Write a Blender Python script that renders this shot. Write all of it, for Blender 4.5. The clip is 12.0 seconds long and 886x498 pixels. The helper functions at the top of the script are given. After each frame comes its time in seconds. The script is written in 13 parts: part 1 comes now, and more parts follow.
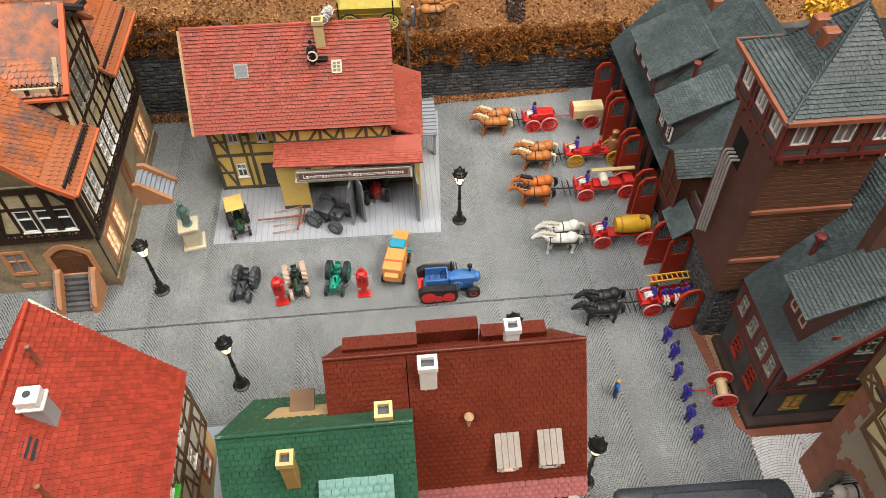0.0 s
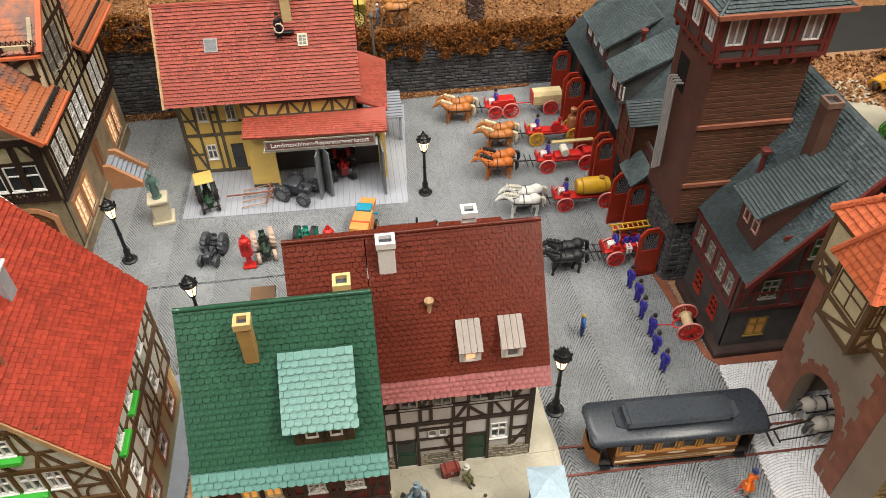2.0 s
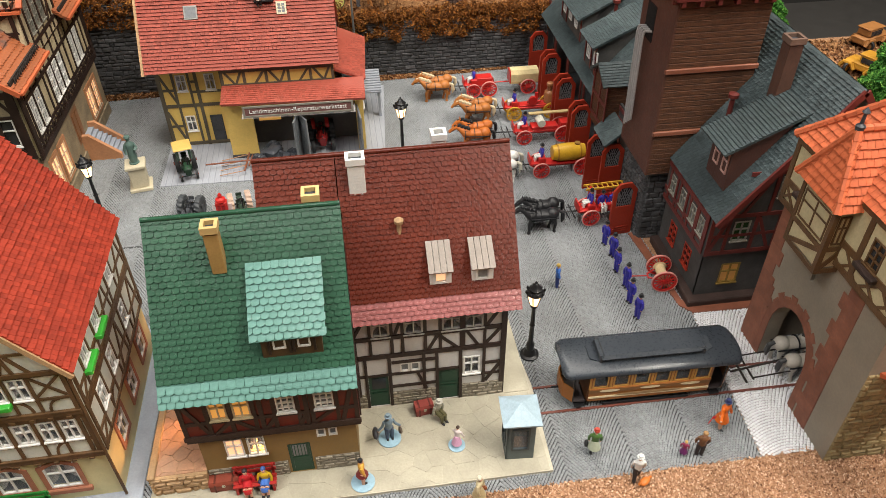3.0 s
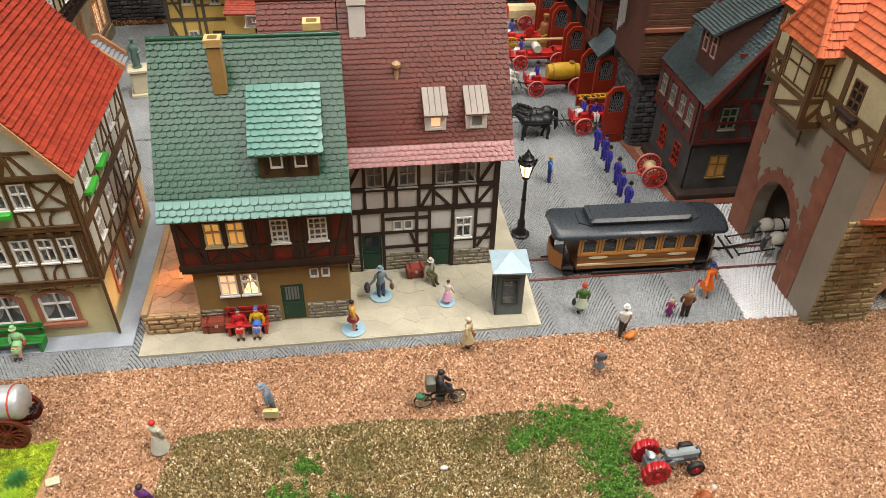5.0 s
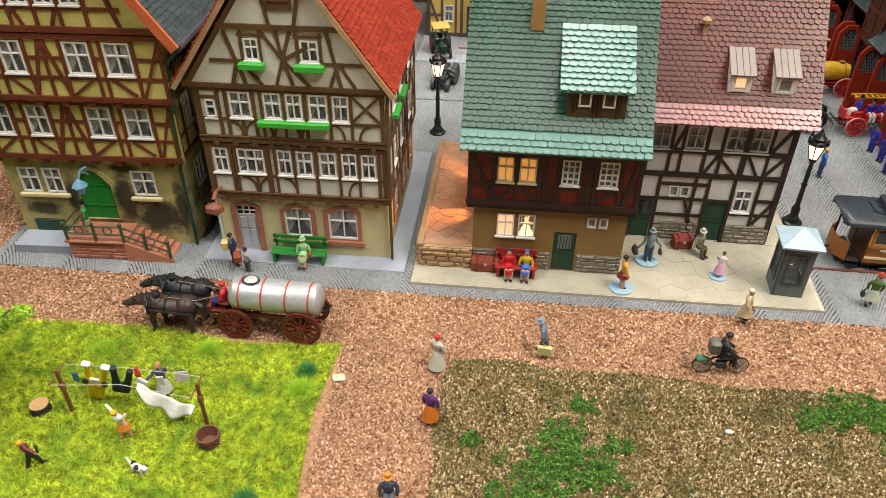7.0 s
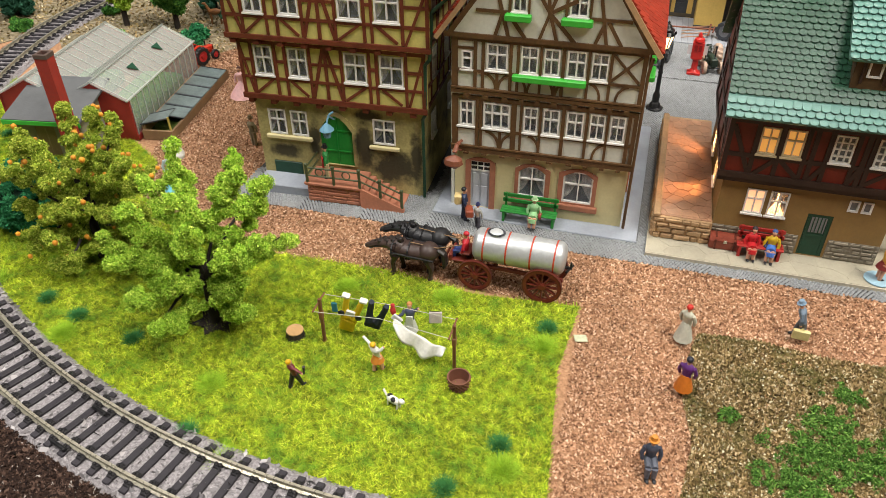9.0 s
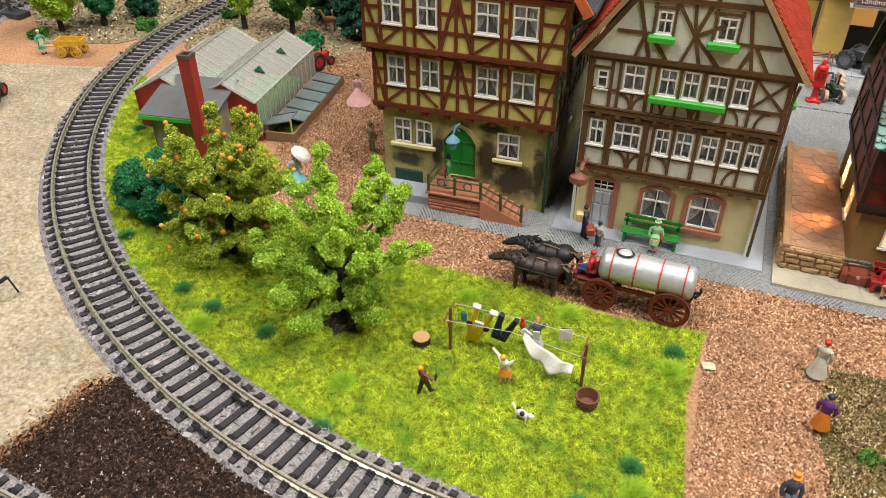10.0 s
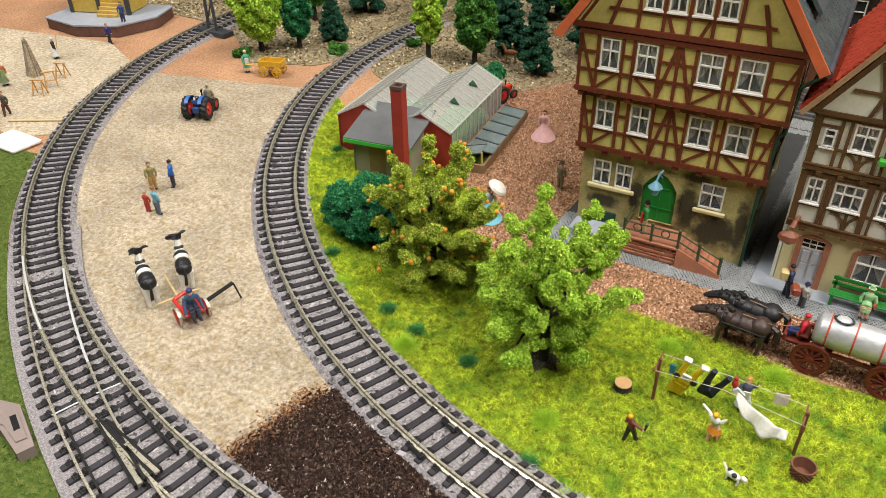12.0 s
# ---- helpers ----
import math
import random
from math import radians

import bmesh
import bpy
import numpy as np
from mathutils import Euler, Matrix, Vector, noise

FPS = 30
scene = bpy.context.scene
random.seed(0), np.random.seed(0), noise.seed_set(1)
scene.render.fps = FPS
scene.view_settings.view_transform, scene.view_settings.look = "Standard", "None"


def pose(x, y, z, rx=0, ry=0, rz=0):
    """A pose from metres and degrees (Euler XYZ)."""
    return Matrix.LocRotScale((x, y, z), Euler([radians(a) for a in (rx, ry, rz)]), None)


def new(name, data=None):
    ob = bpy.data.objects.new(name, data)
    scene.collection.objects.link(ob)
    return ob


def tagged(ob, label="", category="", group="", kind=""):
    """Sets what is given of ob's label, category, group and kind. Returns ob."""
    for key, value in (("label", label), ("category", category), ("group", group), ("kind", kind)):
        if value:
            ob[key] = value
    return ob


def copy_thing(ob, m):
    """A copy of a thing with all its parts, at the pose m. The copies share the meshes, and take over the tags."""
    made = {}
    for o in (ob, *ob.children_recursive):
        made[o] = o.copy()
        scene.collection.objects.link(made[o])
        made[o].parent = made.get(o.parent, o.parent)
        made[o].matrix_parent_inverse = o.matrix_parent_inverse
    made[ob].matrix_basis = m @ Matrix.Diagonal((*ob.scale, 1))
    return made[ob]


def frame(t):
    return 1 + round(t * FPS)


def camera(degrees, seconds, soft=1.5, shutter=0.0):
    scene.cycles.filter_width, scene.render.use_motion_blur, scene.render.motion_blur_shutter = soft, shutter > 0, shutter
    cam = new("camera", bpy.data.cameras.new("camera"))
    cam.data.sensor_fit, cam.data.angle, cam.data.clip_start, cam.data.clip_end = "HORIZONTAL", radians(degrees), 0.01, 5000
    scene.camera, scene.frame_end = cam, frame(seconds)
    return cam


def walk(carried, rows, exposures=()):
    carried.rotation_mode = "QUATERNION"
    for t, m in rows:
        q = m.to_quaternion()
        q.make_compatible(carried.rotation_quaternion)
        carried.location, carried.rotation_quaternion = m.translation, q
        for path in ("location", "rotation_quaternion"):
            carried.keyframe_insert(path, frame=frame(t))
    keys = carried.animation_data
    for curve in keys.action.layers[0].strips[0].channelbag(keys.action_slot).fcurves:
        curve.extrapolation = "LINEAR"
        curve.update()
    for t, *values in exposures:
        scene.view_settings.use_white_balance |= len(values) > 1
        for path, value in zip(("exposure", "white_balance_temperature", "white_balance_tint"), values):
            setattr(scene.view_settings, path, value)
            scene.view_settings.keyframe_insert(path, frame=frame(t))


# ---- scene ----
cam = camera(61.7, 12.0, 0.0)
PATH = [
    (0.0, 0.0993, -0.0822, 0.3911, 39.94, 0.53, -5.16),
    (0.5, 0.097, -0.1023, 0.3792, 42.38, 0.5, -5.57),
    (1.0, 0.0979, -0.1186, 0.3687, 44.27, 0.72, -6.2),
    (1.5, 0.0999, -0.1345, 0.3545, 45.74, 0.89, -6.78),
    (2.0, 0.1025, -0.1529, 0.3351, 47.3, 0.82, -7.31),
    (2.5, 0.1039, -0.1718, 0.3177, 49.19, 0.72, -7.7),
    (3.0, 0.106, -0.1881, 0.2985, 50.2, 0.47, -8.05),
    (5.0, 0.0991, -0.2432, 0.242, 52.07, -0.99, -7.45),
    (5.5, 0.0885, -0.2515, 0.2309, 52.36, -1.31, -4.67),
    (6.0, 0.0763, -0.2594, 0.2211, 52.81, -1.41, -1.45),
    (6.5, 0.0598, -0.2609, 0.2137, 53.46, -0.93, 2.08),
    (7.0, 0.0395, -0.2605, 0.2119, 53.97, -0.48, 5.83),
    (9.0, -0.012, -0.2751, 0.1979, 53.46, 0.4, 16.0),
    (9.5, -0.0233, -0.2793, 0.1994, 53.79, 0.3, 18.47),
    (10.0, -0.0379, -0.2854, 0.2004, 54.29, 0.11, 21.8),
    (10.5, -0.0501, -0.2925, 0.203, 54.81, 0.07, 25.53),
    (11.0, -0.0608, -0.2993, 0.206, 55.36, 0.08, 28.63),
    (11.5, -0.0699, -0.3034, 0.208, 55.81, 0.38, 30.84),
    (12.0, -0.0724, -0.3047, 0.2105, 56.0, 0.72, 31.79),
]
walk(cam, [(t, pose(*p)) for t, *p in PATH])

# ---- light: an exhibition hall with ceiling panels ----
world = bpy.data.worlds.new("hall_air")
scene.world = world
world.use_nodes = True
world.node_tree.nodes["Background"].inputs[0].default_value = (1.0, 0.95, 0.88, 1)
world.node_tree.nodes["Background"].inputs[1].default_value = 0.003
scene.view_settings.exposure = 0.0


def hall_lamp(x, y, z, sx, sy, watts, colour=(1.0, 0.945, 0.87)):
    data = bpy.data.lights.new("ceiling_lamp", "AREA")
    data.shape, data.size, data.size_y, data.energy, data.color = "RECTANGLE", sx, sy, watts, colour
    ob = new("ceiling_lamp", data)
    ob.location = (x, y, z)
    return ob


for lx, ly, lw, tone in ((-0.95, -0.48, 29, (1.0, 0.955, 0.91)), (0.95, -0.45, 44, (1.0, 0.93, 0.82)), (0.2, 0.7, 20, (1.0, 0.94, 0.85))):
    hall_lamp(lx, ly, 1.55, 0.28, 1.2, lw, tone)
hall_lamp(0.1, -0.28, 1.55, 1.2, 0.36, 12, (1.0, 0.955, 0.9))

# ---- building helpers; lengths below are in centimetres ----
U = 0.01


class Geo:
    """Vertices and faces of one mesh, in centimetres; slot is the material of what is added next."""

    def __init__(self):
        self.v, self.f, self.m, self.slot = [], [], [], 0

    def add(self, vs, fs):
        k = len(self.v)
        self.v += [tuple(p) for p in vs]
        self.f += [tuple(i + k for i in f) for f in fs]
        self.m += [self.slot] * len(fs)
        return self

    def box(self, x0, y0, z0, x1, y1, z1):
        vs = [(x, y, z) for z in (z0, z1) for x, y in ((x0, y0), (x1, y0), (x1, y1), (x0, y1))]
        return self.add(vs, [(3, 2, 1, 0), (4, 5, 6, 7), (0, 1, 5, 4), (1, 2, 6, 5), (2, 3, 7, 6), (3, 0, 4, 7)])

    def soft(self, x0, y0, z0, x1, y1, z1, b):
        """A box with its edges taken off by b."""
        vs, ring = [], []
        for z, i in ((z0, b), (z0 + b, 0), (z1 - b, 0), (z1, b)):
            for x, y in ((x0 + i + b, y0 + i), (x1 - i - b, y0 + i), (x1 - i, y0 + i + b), (x1 - i, y1 - i - b),
                         (x1 - i - b, y1 - i), (x0 + i + b, y1 - i), (x0 + i, y1 - i - b), (x0 + i, y0 + i + b)):
                vs.append((x, y, z))
        fs = [tuple(range(7, -1, -1)), tuple(range(24, 32))]
        for r in range(3):
            fs += [(r * 8 + i, r * 8 + (i + 1) % 8, r * 8 + 8 + (i + 1) % 8, r * 8 + 8 + i) for i in range(8)]
        return self.add(vs, fs)

    def beam(self, p, q, w, h, out=(0, 0, 1)):
        """A bar from p to q, w wide, h thick along out."""
        p, q, out = Vector(p), Vector(q), Vector(out)
        a = (q - p).normalized()
        s = a.cross(out).normalized() * (w / 2)
        o = s.cross(a).normalized() * (h / 2)
        vs = [e + i * s + j * o for e in (p, q) for i, j in ((-1, -1), (1, -1), (1, 1), (-1, 1))]
        return self.add(vs, [(3, 2, 1, 0), (4, 5, 6, 7), (0, 1, 5, 4), (1, 2, 6, 5), (2, 3, 7, 6), (3, 0, 4, 7)])

    def cyl(self, p, q, r, r2=None, n=10, caps=True):
        p, q = Vector(p), Vector(q)
        r2 = r if r2 is None else r2
        a = (q - p).normalized()
        s = a.orthogonal().normalized()
        t = a.cross(s)
        vs = []
        for e, rr in ((p, r), (q, r2)):
            vs += [e + rr * (math.cos(6.28319 * i / n) * s + math.sin(6.28319 * i / n) * t) for i in range(n)]
        fs = [(i, (i + 1) % n, n + (i + 1) % n, n + i) for i in range(n)]
        if caps:
            fs += [tuple(range(n - 1, -1, -1)), tuple(range(n, 2 * n))]
        return self.add(vs, fs)

    def tube(self, pts, r, n=6):
        rs = r if isinstance(r, (list, tuple)) else [r] * len(pts)
        for i in range(len(pts) - 1):
            self.cyl(pts[i], pts[i + 1], rs[i], rs[i + 1], n)
        return self

    def ball(self, c, r, n=10, m=6):
        rx, ry, rz = r if isinstance(r, (list, tuple)) else (r, r, r)
        vs = [(c[0], c[1], c[2] - rz)]
        for j in range(1, m):
            a = math.pi * j / m - math.pi / 2
            vs += [(c[0] + rx * math.cos(a) * math.cos(6.28319 * i / n), c[1] + ry * math.cos(a) * math.sin(6.28319 * i / n), c[2] + rz * math.sin(a)) for i in range(n)]
        vs.append((c[0], c[1], c[2] + rz))
        top = len(vs) - 1
        fs = [(0, 1 + (i + 1) % n, 1 + i) for i in range(n)]
        for j in range(m - 2):
            fs += [(1 + j * n + i, 1 + j * n + (i + 1) % n, 1 + (j + 1) * n + (i + 1) % n, 1 + (j + 1) * n + i) for i in range(n)]
        fs += [(1 + (m - 2) * n + i, 1 + (m - 2) * n + (i + 1) % n, top) for i in range(n)]
        return self.add(vs, fs)

    def lathe(self, prof, n=14, c=(0, 0, 0)):
        vs = [(c[0] + r * math.cos(6.28319 * i / n), c[1] + r * math.sin(6.28319 * i / n), c[2] + z) for r, z in prof for i in range(n)]
        fs = [(j * n + i, j * n + (i + 1) % n, (j + 1) * n + (i + 1) % n, (j + 1) * n + i) for j in range(len(prof) - 1) for i in range(n)]
        fs += [tuple(range(n - 1, -1, -1)), tuple(range((len(prof) - 1) * n, len(prof) * n))]
        return self.add(vs, fs)

    def hoop(self, prof, n=20):
        """A ring about z: prof is a closed outline of (radius, z)."""
        k = len(prof)
        vs = [(r * math.cos(6.28319 * i / n), r * math.sin(6.28319 * i / n), z) for i in range(n) for r, z in prof]
        return self.add(vs, [(i * k + j, i * k + (j + 1) % k, (i + 1) % n * k + (j + 1) % k, (i + 1) % n * k + j) for i in range(n) for j in range(k)])

    def extrude(self, pts, vec):
        n, vec = len(pts), Vector(vec)
        vs = [Vector(p) for p in pts] + [Vector(p) + vec for p in pts]
        return self.add(vs, [tuple(range(n - 1, -1, -1)), tuple(range(n, 2 * n))] + [(i, (i + 1) % n, n + (i + 1) % n, n + i) for i in range(n)])

    def turn(self, m, start=0):
        self.v[start:] = [tuple(m @ Vector(p)) for p in self.v[start:]]
        return self


def mesh_of(name, geo, mat, smooth=False):
    me = bpy.data.meshes.new(name)
    me.from_pydata([(x * U, y * U, z * U) for x, y, z in geo.v], [], geo.f)
    for m in mat if isinstance(mat, (list, tuple)) else [mat]:
        me.materials.append(m)
    if isinstance(mat, (list, tuple)) and len(mat) > 1:
        me.polygons.foreach_set("material_index", geo.m)
    if len(geo.f) < 6000:
        bm = bmesh.new()
        bm.from_mesh(me)
        bmesh.ops.recalc_face_normals(bm, faces=bm.faces)
        bm.to_mesh(me)
        bm.free()
    if smooth:
        me.polygons.foreach_set("use_smooth", [True] * len(me.polygons))
        me.set_sharp_from_angle(angle=radians(42))
    me.update()
    return me


def cm(x, y, z=0, rx=0, ry=0, rz=0):
    return pose(x * U, y * U, z * U, rx, ry, rz)


def part(name, geo, mat, parent=None, label="", smooth=False, at=None):
    ob = new(name, mesh_of(name, geo, mat, smooth))
    if parent:
        ob.parent = parent
    if at:
        ob.matrix_basis = at
    return tagged(ob, label)


def thing(name, label, category, at=None, group="", kind=""):
    ob = tagged(new(name), label, category, group, kind)
    ob.empty_display_size = 0.01
    if at:
        ob.matrix_basis = at
    return ob


def single(name, geo, mat, label, category, at=None, group="", kind="", smooth=False):
    return tagged(part(name, geo, mat, None, label, smooth, at), label, category, group, kind)


def strewn(name, verts, faces, mat, parent=None, at=None, flat=False):
    """One mesh from arrays: verts (n, k, 3) in centimetres, faces as index rows into each k."""
    n, k, _ = verts.shape
    idx = (np.arange(n)[:, None, None] * k + np.array(faces)[None]).reshape(-1, len(faces[0]))
    me = bpy.data.meshes.new(name)
    me.vertices.add(n * k)
    me.vertices.foreach_set("co", (verts * U).astype(np.float32).ravel())
    me.loops.add(idx.size)
    me.loops.foreach_set("vertex_index", idx.astype(np.int32).ravel())
    me.polygons.add(len(idx))
    me.polygons.foreach_set("loop_start", (np.arange(len(idx)) * idx.shape[1]).astype(np.int32))
    me.materials.append(mat)
    me.update(calc_edges=True)
    me.validate()
    if flat:
        me.shade_flat()
    ob = new(name, me)
    if parent:
        ob.parent = parent
    if at:
        ob.matrix_basis = at
    return ob


def inside(px, py, poly):
    """Which of the points lie in the polygon."""
    hit = np.zeros(len(px), bool)
    j = len(poly) - 1
    for i in range(len(poly)):
        (xi, yi), (xj, yj) = poly[i], poly[j]
        c = ((yi > py) != (yj > py)) & (px < (xj - xi) * (py - yi) / ((yj - yi) or 1e-9) + xi)
        hit ^= c
        j = i
    return hit


def sprinkle(n, poly, rng):
    """n random points in the polygon."""
    xs, ys = [p[0] for p in poly], [p[1] for p in poly]
    x, y = rng.uniform(min(xs), max(xs), n * 3), rng.uniform(min(ys), max(ys), n * 3)
    k = inside(x, y, poly)
    return x[k][:n], y[k][:n]


def holed(outer, holes, d0, d1):
    """A plate with openings: outer and holes are (u, w) polygons; it reaches from d0 to d1 outwards (towards -y)."""
    from mathutils.geometry import tessellate_polygon
    rings = [[Vector((u, w, 0)) for u, w in r] for r in [outer, *holes]]
    tris = tessellate_polygon(rings)
    flat = [p for r in rings for p in r]
    n, g = len(flat), Geo()
    vs = [(p.x, -d1, p.y) for p in flat] + [(p.x, -d0, p.y) for p in flat]
    fs = [tuple(t) for t in tris] + [tuple(i + n for i in reversed(t)) for t in tris]
    k = 0
    for r in rings:
        m = len(r)
        fs += [(k + i, k + (i + 1) % m, n + k + (i + 1) % m, n + k + i) for i in range(m)]
        k += m
    return g.add(vs, fs)


def rect(u0, w0, u1, w1):
    return [(u0, w0), (u1, w0), (u1, w1), (u0, w1)]


def arch(u0, w0, u1, w1, rise, n=6):
    """A rectangle with a curved head."""
    c = [(u1 + (u0 - u1) * i / n, w1 - rise + rise * math.sin(math.pi * i / n)) for i in range(n + 1)]
    return [(u0, w0), (u1, w0)] + c


class Wall:
    """A wall's own frame on a house: u along it, w up, d out of it."""
    slim = 1.0
    ease = None

    def __init__(self, house, x, y, a, z=0):
        self.house, self.side, self.m = house, abs(a) == 90, Matrix.Translation((x, y, z)) @ Matrix.Rotation(radians(a), 4, "Z")

    def plate(self, outer, holes, mat, d0=-0.15, d1=0.0, name="wall", label=""):
        if self.side:
            lo, hi = min(p[0] for p in outer), max(p[0] for p in outer)
            outer = [(min(max(u, lo + 0.014), hi - 0.014), w) for u, w in outer]
        return self.put(name, holed(outer, holes, d0, d1), mat, label)

    def put(self, name, geo, mat, label="", parent=None, smooth=False):
        if self.ease:
            (u0, u1), (w0, w1) = self.ease
            geo.v = [(float(np.interp(x, u0, u1)), y, float(np.interp(z, w0, w1))) for x, y, z in geo.v]
        return part(name, geo.turn(self.m), mat, parent or self.house, label, smooth)

    def block(self, name, u0, w0, u1, w1, d0, d1, mat, label="", parent=None):
        return self.put(name, Geo().box(u0, -d1, w0, u1, -d0, w1), mat, label, parent)

    def timber(self, mat, width, *ends, d=0.06):
        """Straight beams, each given by u0, w0, u1, w1."""
        for u0, w0, u1, w1 in ends:
            g = Geo().beam((u0, -d / 2, w0), (u1, -d / 2, w1), width * Wall.slim * random.uniform(0.92, 1.08), d * random.uniform(0.9, 1.1), (0, -1, 0))
            self.put("beam", g, mat)

    def bow(self, mat, width, u0, w0, u1, w1, d=0.055, n=5):
        """A curved brace, a quarter of an ellipse from u0, w0 (steep) to u1, w1 (level)."""
        p = [(u0 + (u1 - u0) * (1 - math.cos(math.pi / 2 * i / n)), w0 + (w1 - w0) * math.sin(math.pi / 2 * i / n)) for i in range(n + 1)]
        g = Geo()
        for a, b in zip(p, p[1:]):
            g.beam((a[0], -d / 2, a[1]), (b[0], -d / 2, b[1]), width * Wall.slim, d, (0, -1, 0))
        self.put("brace", g, mat)

    def window(self, u0, w0, u1, w1, frame_mat, pane_mat, cols=2, rows=2, sill=True, curtain=None, bar=0.03, edge=0.07, deep=0.1):
        """A window in its opening: frame with glazing bars, pane, sill, and a curtain behind."""
        us = [u0 + (u1 - u0) * i / cols for i in range(cols + 1)]
        ws = [w0 + (w1 - w0) * (j / rows if rows != 2 else (0, 0.6, 1)[j]) for j in range(rows + 1)]
        lo = lambda i: edge if i == 0 else bar
        hi = lambda i, n: edge if i == n - 1 else bar
        g = holed(rect(u0, w0, u1, w1), [rect(us[i] + lo(i), ws[j] + lo(j), us[i + 1] - hi(i, cols), ws[j + 1] - hi(j, rows)) for i in range(cols) for j in range(rows)], -0.05, 0.05)
        win = self.put("window", g, frame_mat)
        self.put("pane", Geo().box(u0 + edge * 0.5, 0.055, w0 + edge * 0.5, u1 - edge * 0.5, 0.075, w1 - edge * 0.5), pane_mat, "", win)
        if sill:
            self.put("sill", Geo().box(u0 - 0.06, -0.12, w0 - 0.07, u1 + 0.06, 0.02, w0 + 0.0), frame_mat, "", win)
        if curtain:
            h, c = (w1 - w0), (u1 - u0)
            g = Geo()
            for s, a, b in ((1, u0, u0 + c * 0.42), (-1, u1 - c * 0.42, u1)):
                n = 5
                edge_u = [a + (b - a) * i / n for i in range(n + 1)]
                top = [(x, 0.16 + 0.03 * (i % 2), w1) for i, x in enumerate(edge_u)]
                low = [((x if s > 0 else x), 0.16 + 0.03 * (i % 2), w0 + h * (0.05 + 0.5 * ((i if s > 0 else n - i) / n) ** 1.5)) for i, x in enumerate(edge_u)]
                g.add(top + low, [(i, i + 1, n + 2 + i, n + 1 + i) for i in range(n)])
            self.put("curtain", g, curtain, "", win)
        return win


def tile_shape(tw, th, kind, thick):
    """Outline of one roof tile, lower end at y = 0, as vertices and faces."""
    if kind == "round":
        o = [(-0.48, 1.25), (-0.48, 0.3), (-0.33, 0.09), (0, 0), (0.33, 0.09), (0.48, 0.3), (0.48, 1.25)]
    elif kind == "cut":
        o = [(-0.48, 1.25), (-0.48, 0.22), (-0.25, 0), (0.25, 0), (0.48, 0.22), (0.48, 1.25)]
    else:
        o = [(-0.48, 1.2), (-0.48, 0), (0.48, 0), (0.48, 1.2)]
    n = len(o)
    vs = [(x * tw, y * th, thick * (1.25 - y)) for x, y in o] + [(x * tw, y * th, thick * (1.25 - y) - thick) for x, y in o]
    fs = [tuple(range(n))] + [(n + i, n + i + 1, i + 1, i) for i in range(n - 1)]
    return vs, fs


def roof_face(house, pts, mat, tile_mat, tw, th, kind="flat", thick=0.05, slab=0.14, singles=0, name="roof", label="", top=None):
    """A roof plane: pts from the eave's left end round; a slab with rows of tiles on it."""
    P = [Vector(p) for p in pts]
    u = (P[1] - P[0]).normalized()
    n = u.cross(P[-1] - P[0]).normalized()
    v = n.cross(u)
    roof = part(name, Geo().extrude(P, -n * slab), mat, house, label)
    if not tw:
        return roof
    poly = [((p - P[0]).dot(u), (p - P[0]).dot(v)) for p in P]
    L, W0, W1 = max(p[1] for p in poly), min(p[0] for p in poly), max(p[0] for p in poly)
    nc = max(2, round((W1 - W0) / tw))
    tw = (W1 - W0) / nc
    vs, fs = tile_shape(tw, th, kind, thick)
    tris = [(f[0], f[i], f[i + 1]) for f in fs for i in range(1, len(f) - 1)]
    rows = int(L / th + 0.3)
    spots = [(c, r) for r in range(rows) for c in range(nc + r % 2)]
    cx = np.array([W0 + (c + (0.0 if r % 2 else 0.5)) * tw for c, r in spots])
    cy = np.array([r * th for c, r in spots])
    keep = inside(np.clip(cx, W0 + 0.02, W1 - 0.02), cy + th * 0.45, poly)
    cx, cy = cx[keep], cy[keep]
    frame_m = Matrix.Translation(P[0]) @ Matrix((u, v, n)).transposed().to_4x4()
    shapes, many = {}, []
    for i in range(len(cx)):
        side = -1 if cx[i] < W0 + tw * 0.2 else 1 if cx[i] > W1 - tw * 0.2 else 0
        cut = [(min(x, 0.0) if side > 0 else max(x, 0.0) if side < 0 else x, y, z) for x, y, z in vs]
        m = frame_m @ Matrix.Translation((cx[i], cy[i] + random.uniform(-0.012, 0.012), 0.002 + random.uniform(0, 0.006)))
        if i < singles:
            if side not in shapes:
                shapes[side] = mesh_of("tile", Geo().add(cut, fs), tile_mat)
            ob = new("tile", shapes[side])
            ob.parent = roof
            m.translation *= U
            ob.matrix_basis = m
        else:
            many.append([m @ Vector(p) for p in cut])
    if many:
        tagged(strewn("tiles", np.array([[tuple(p) for p in q] for q in many]), tris, tile_mat, roof, flat=True), kind="stuff")
    return roof


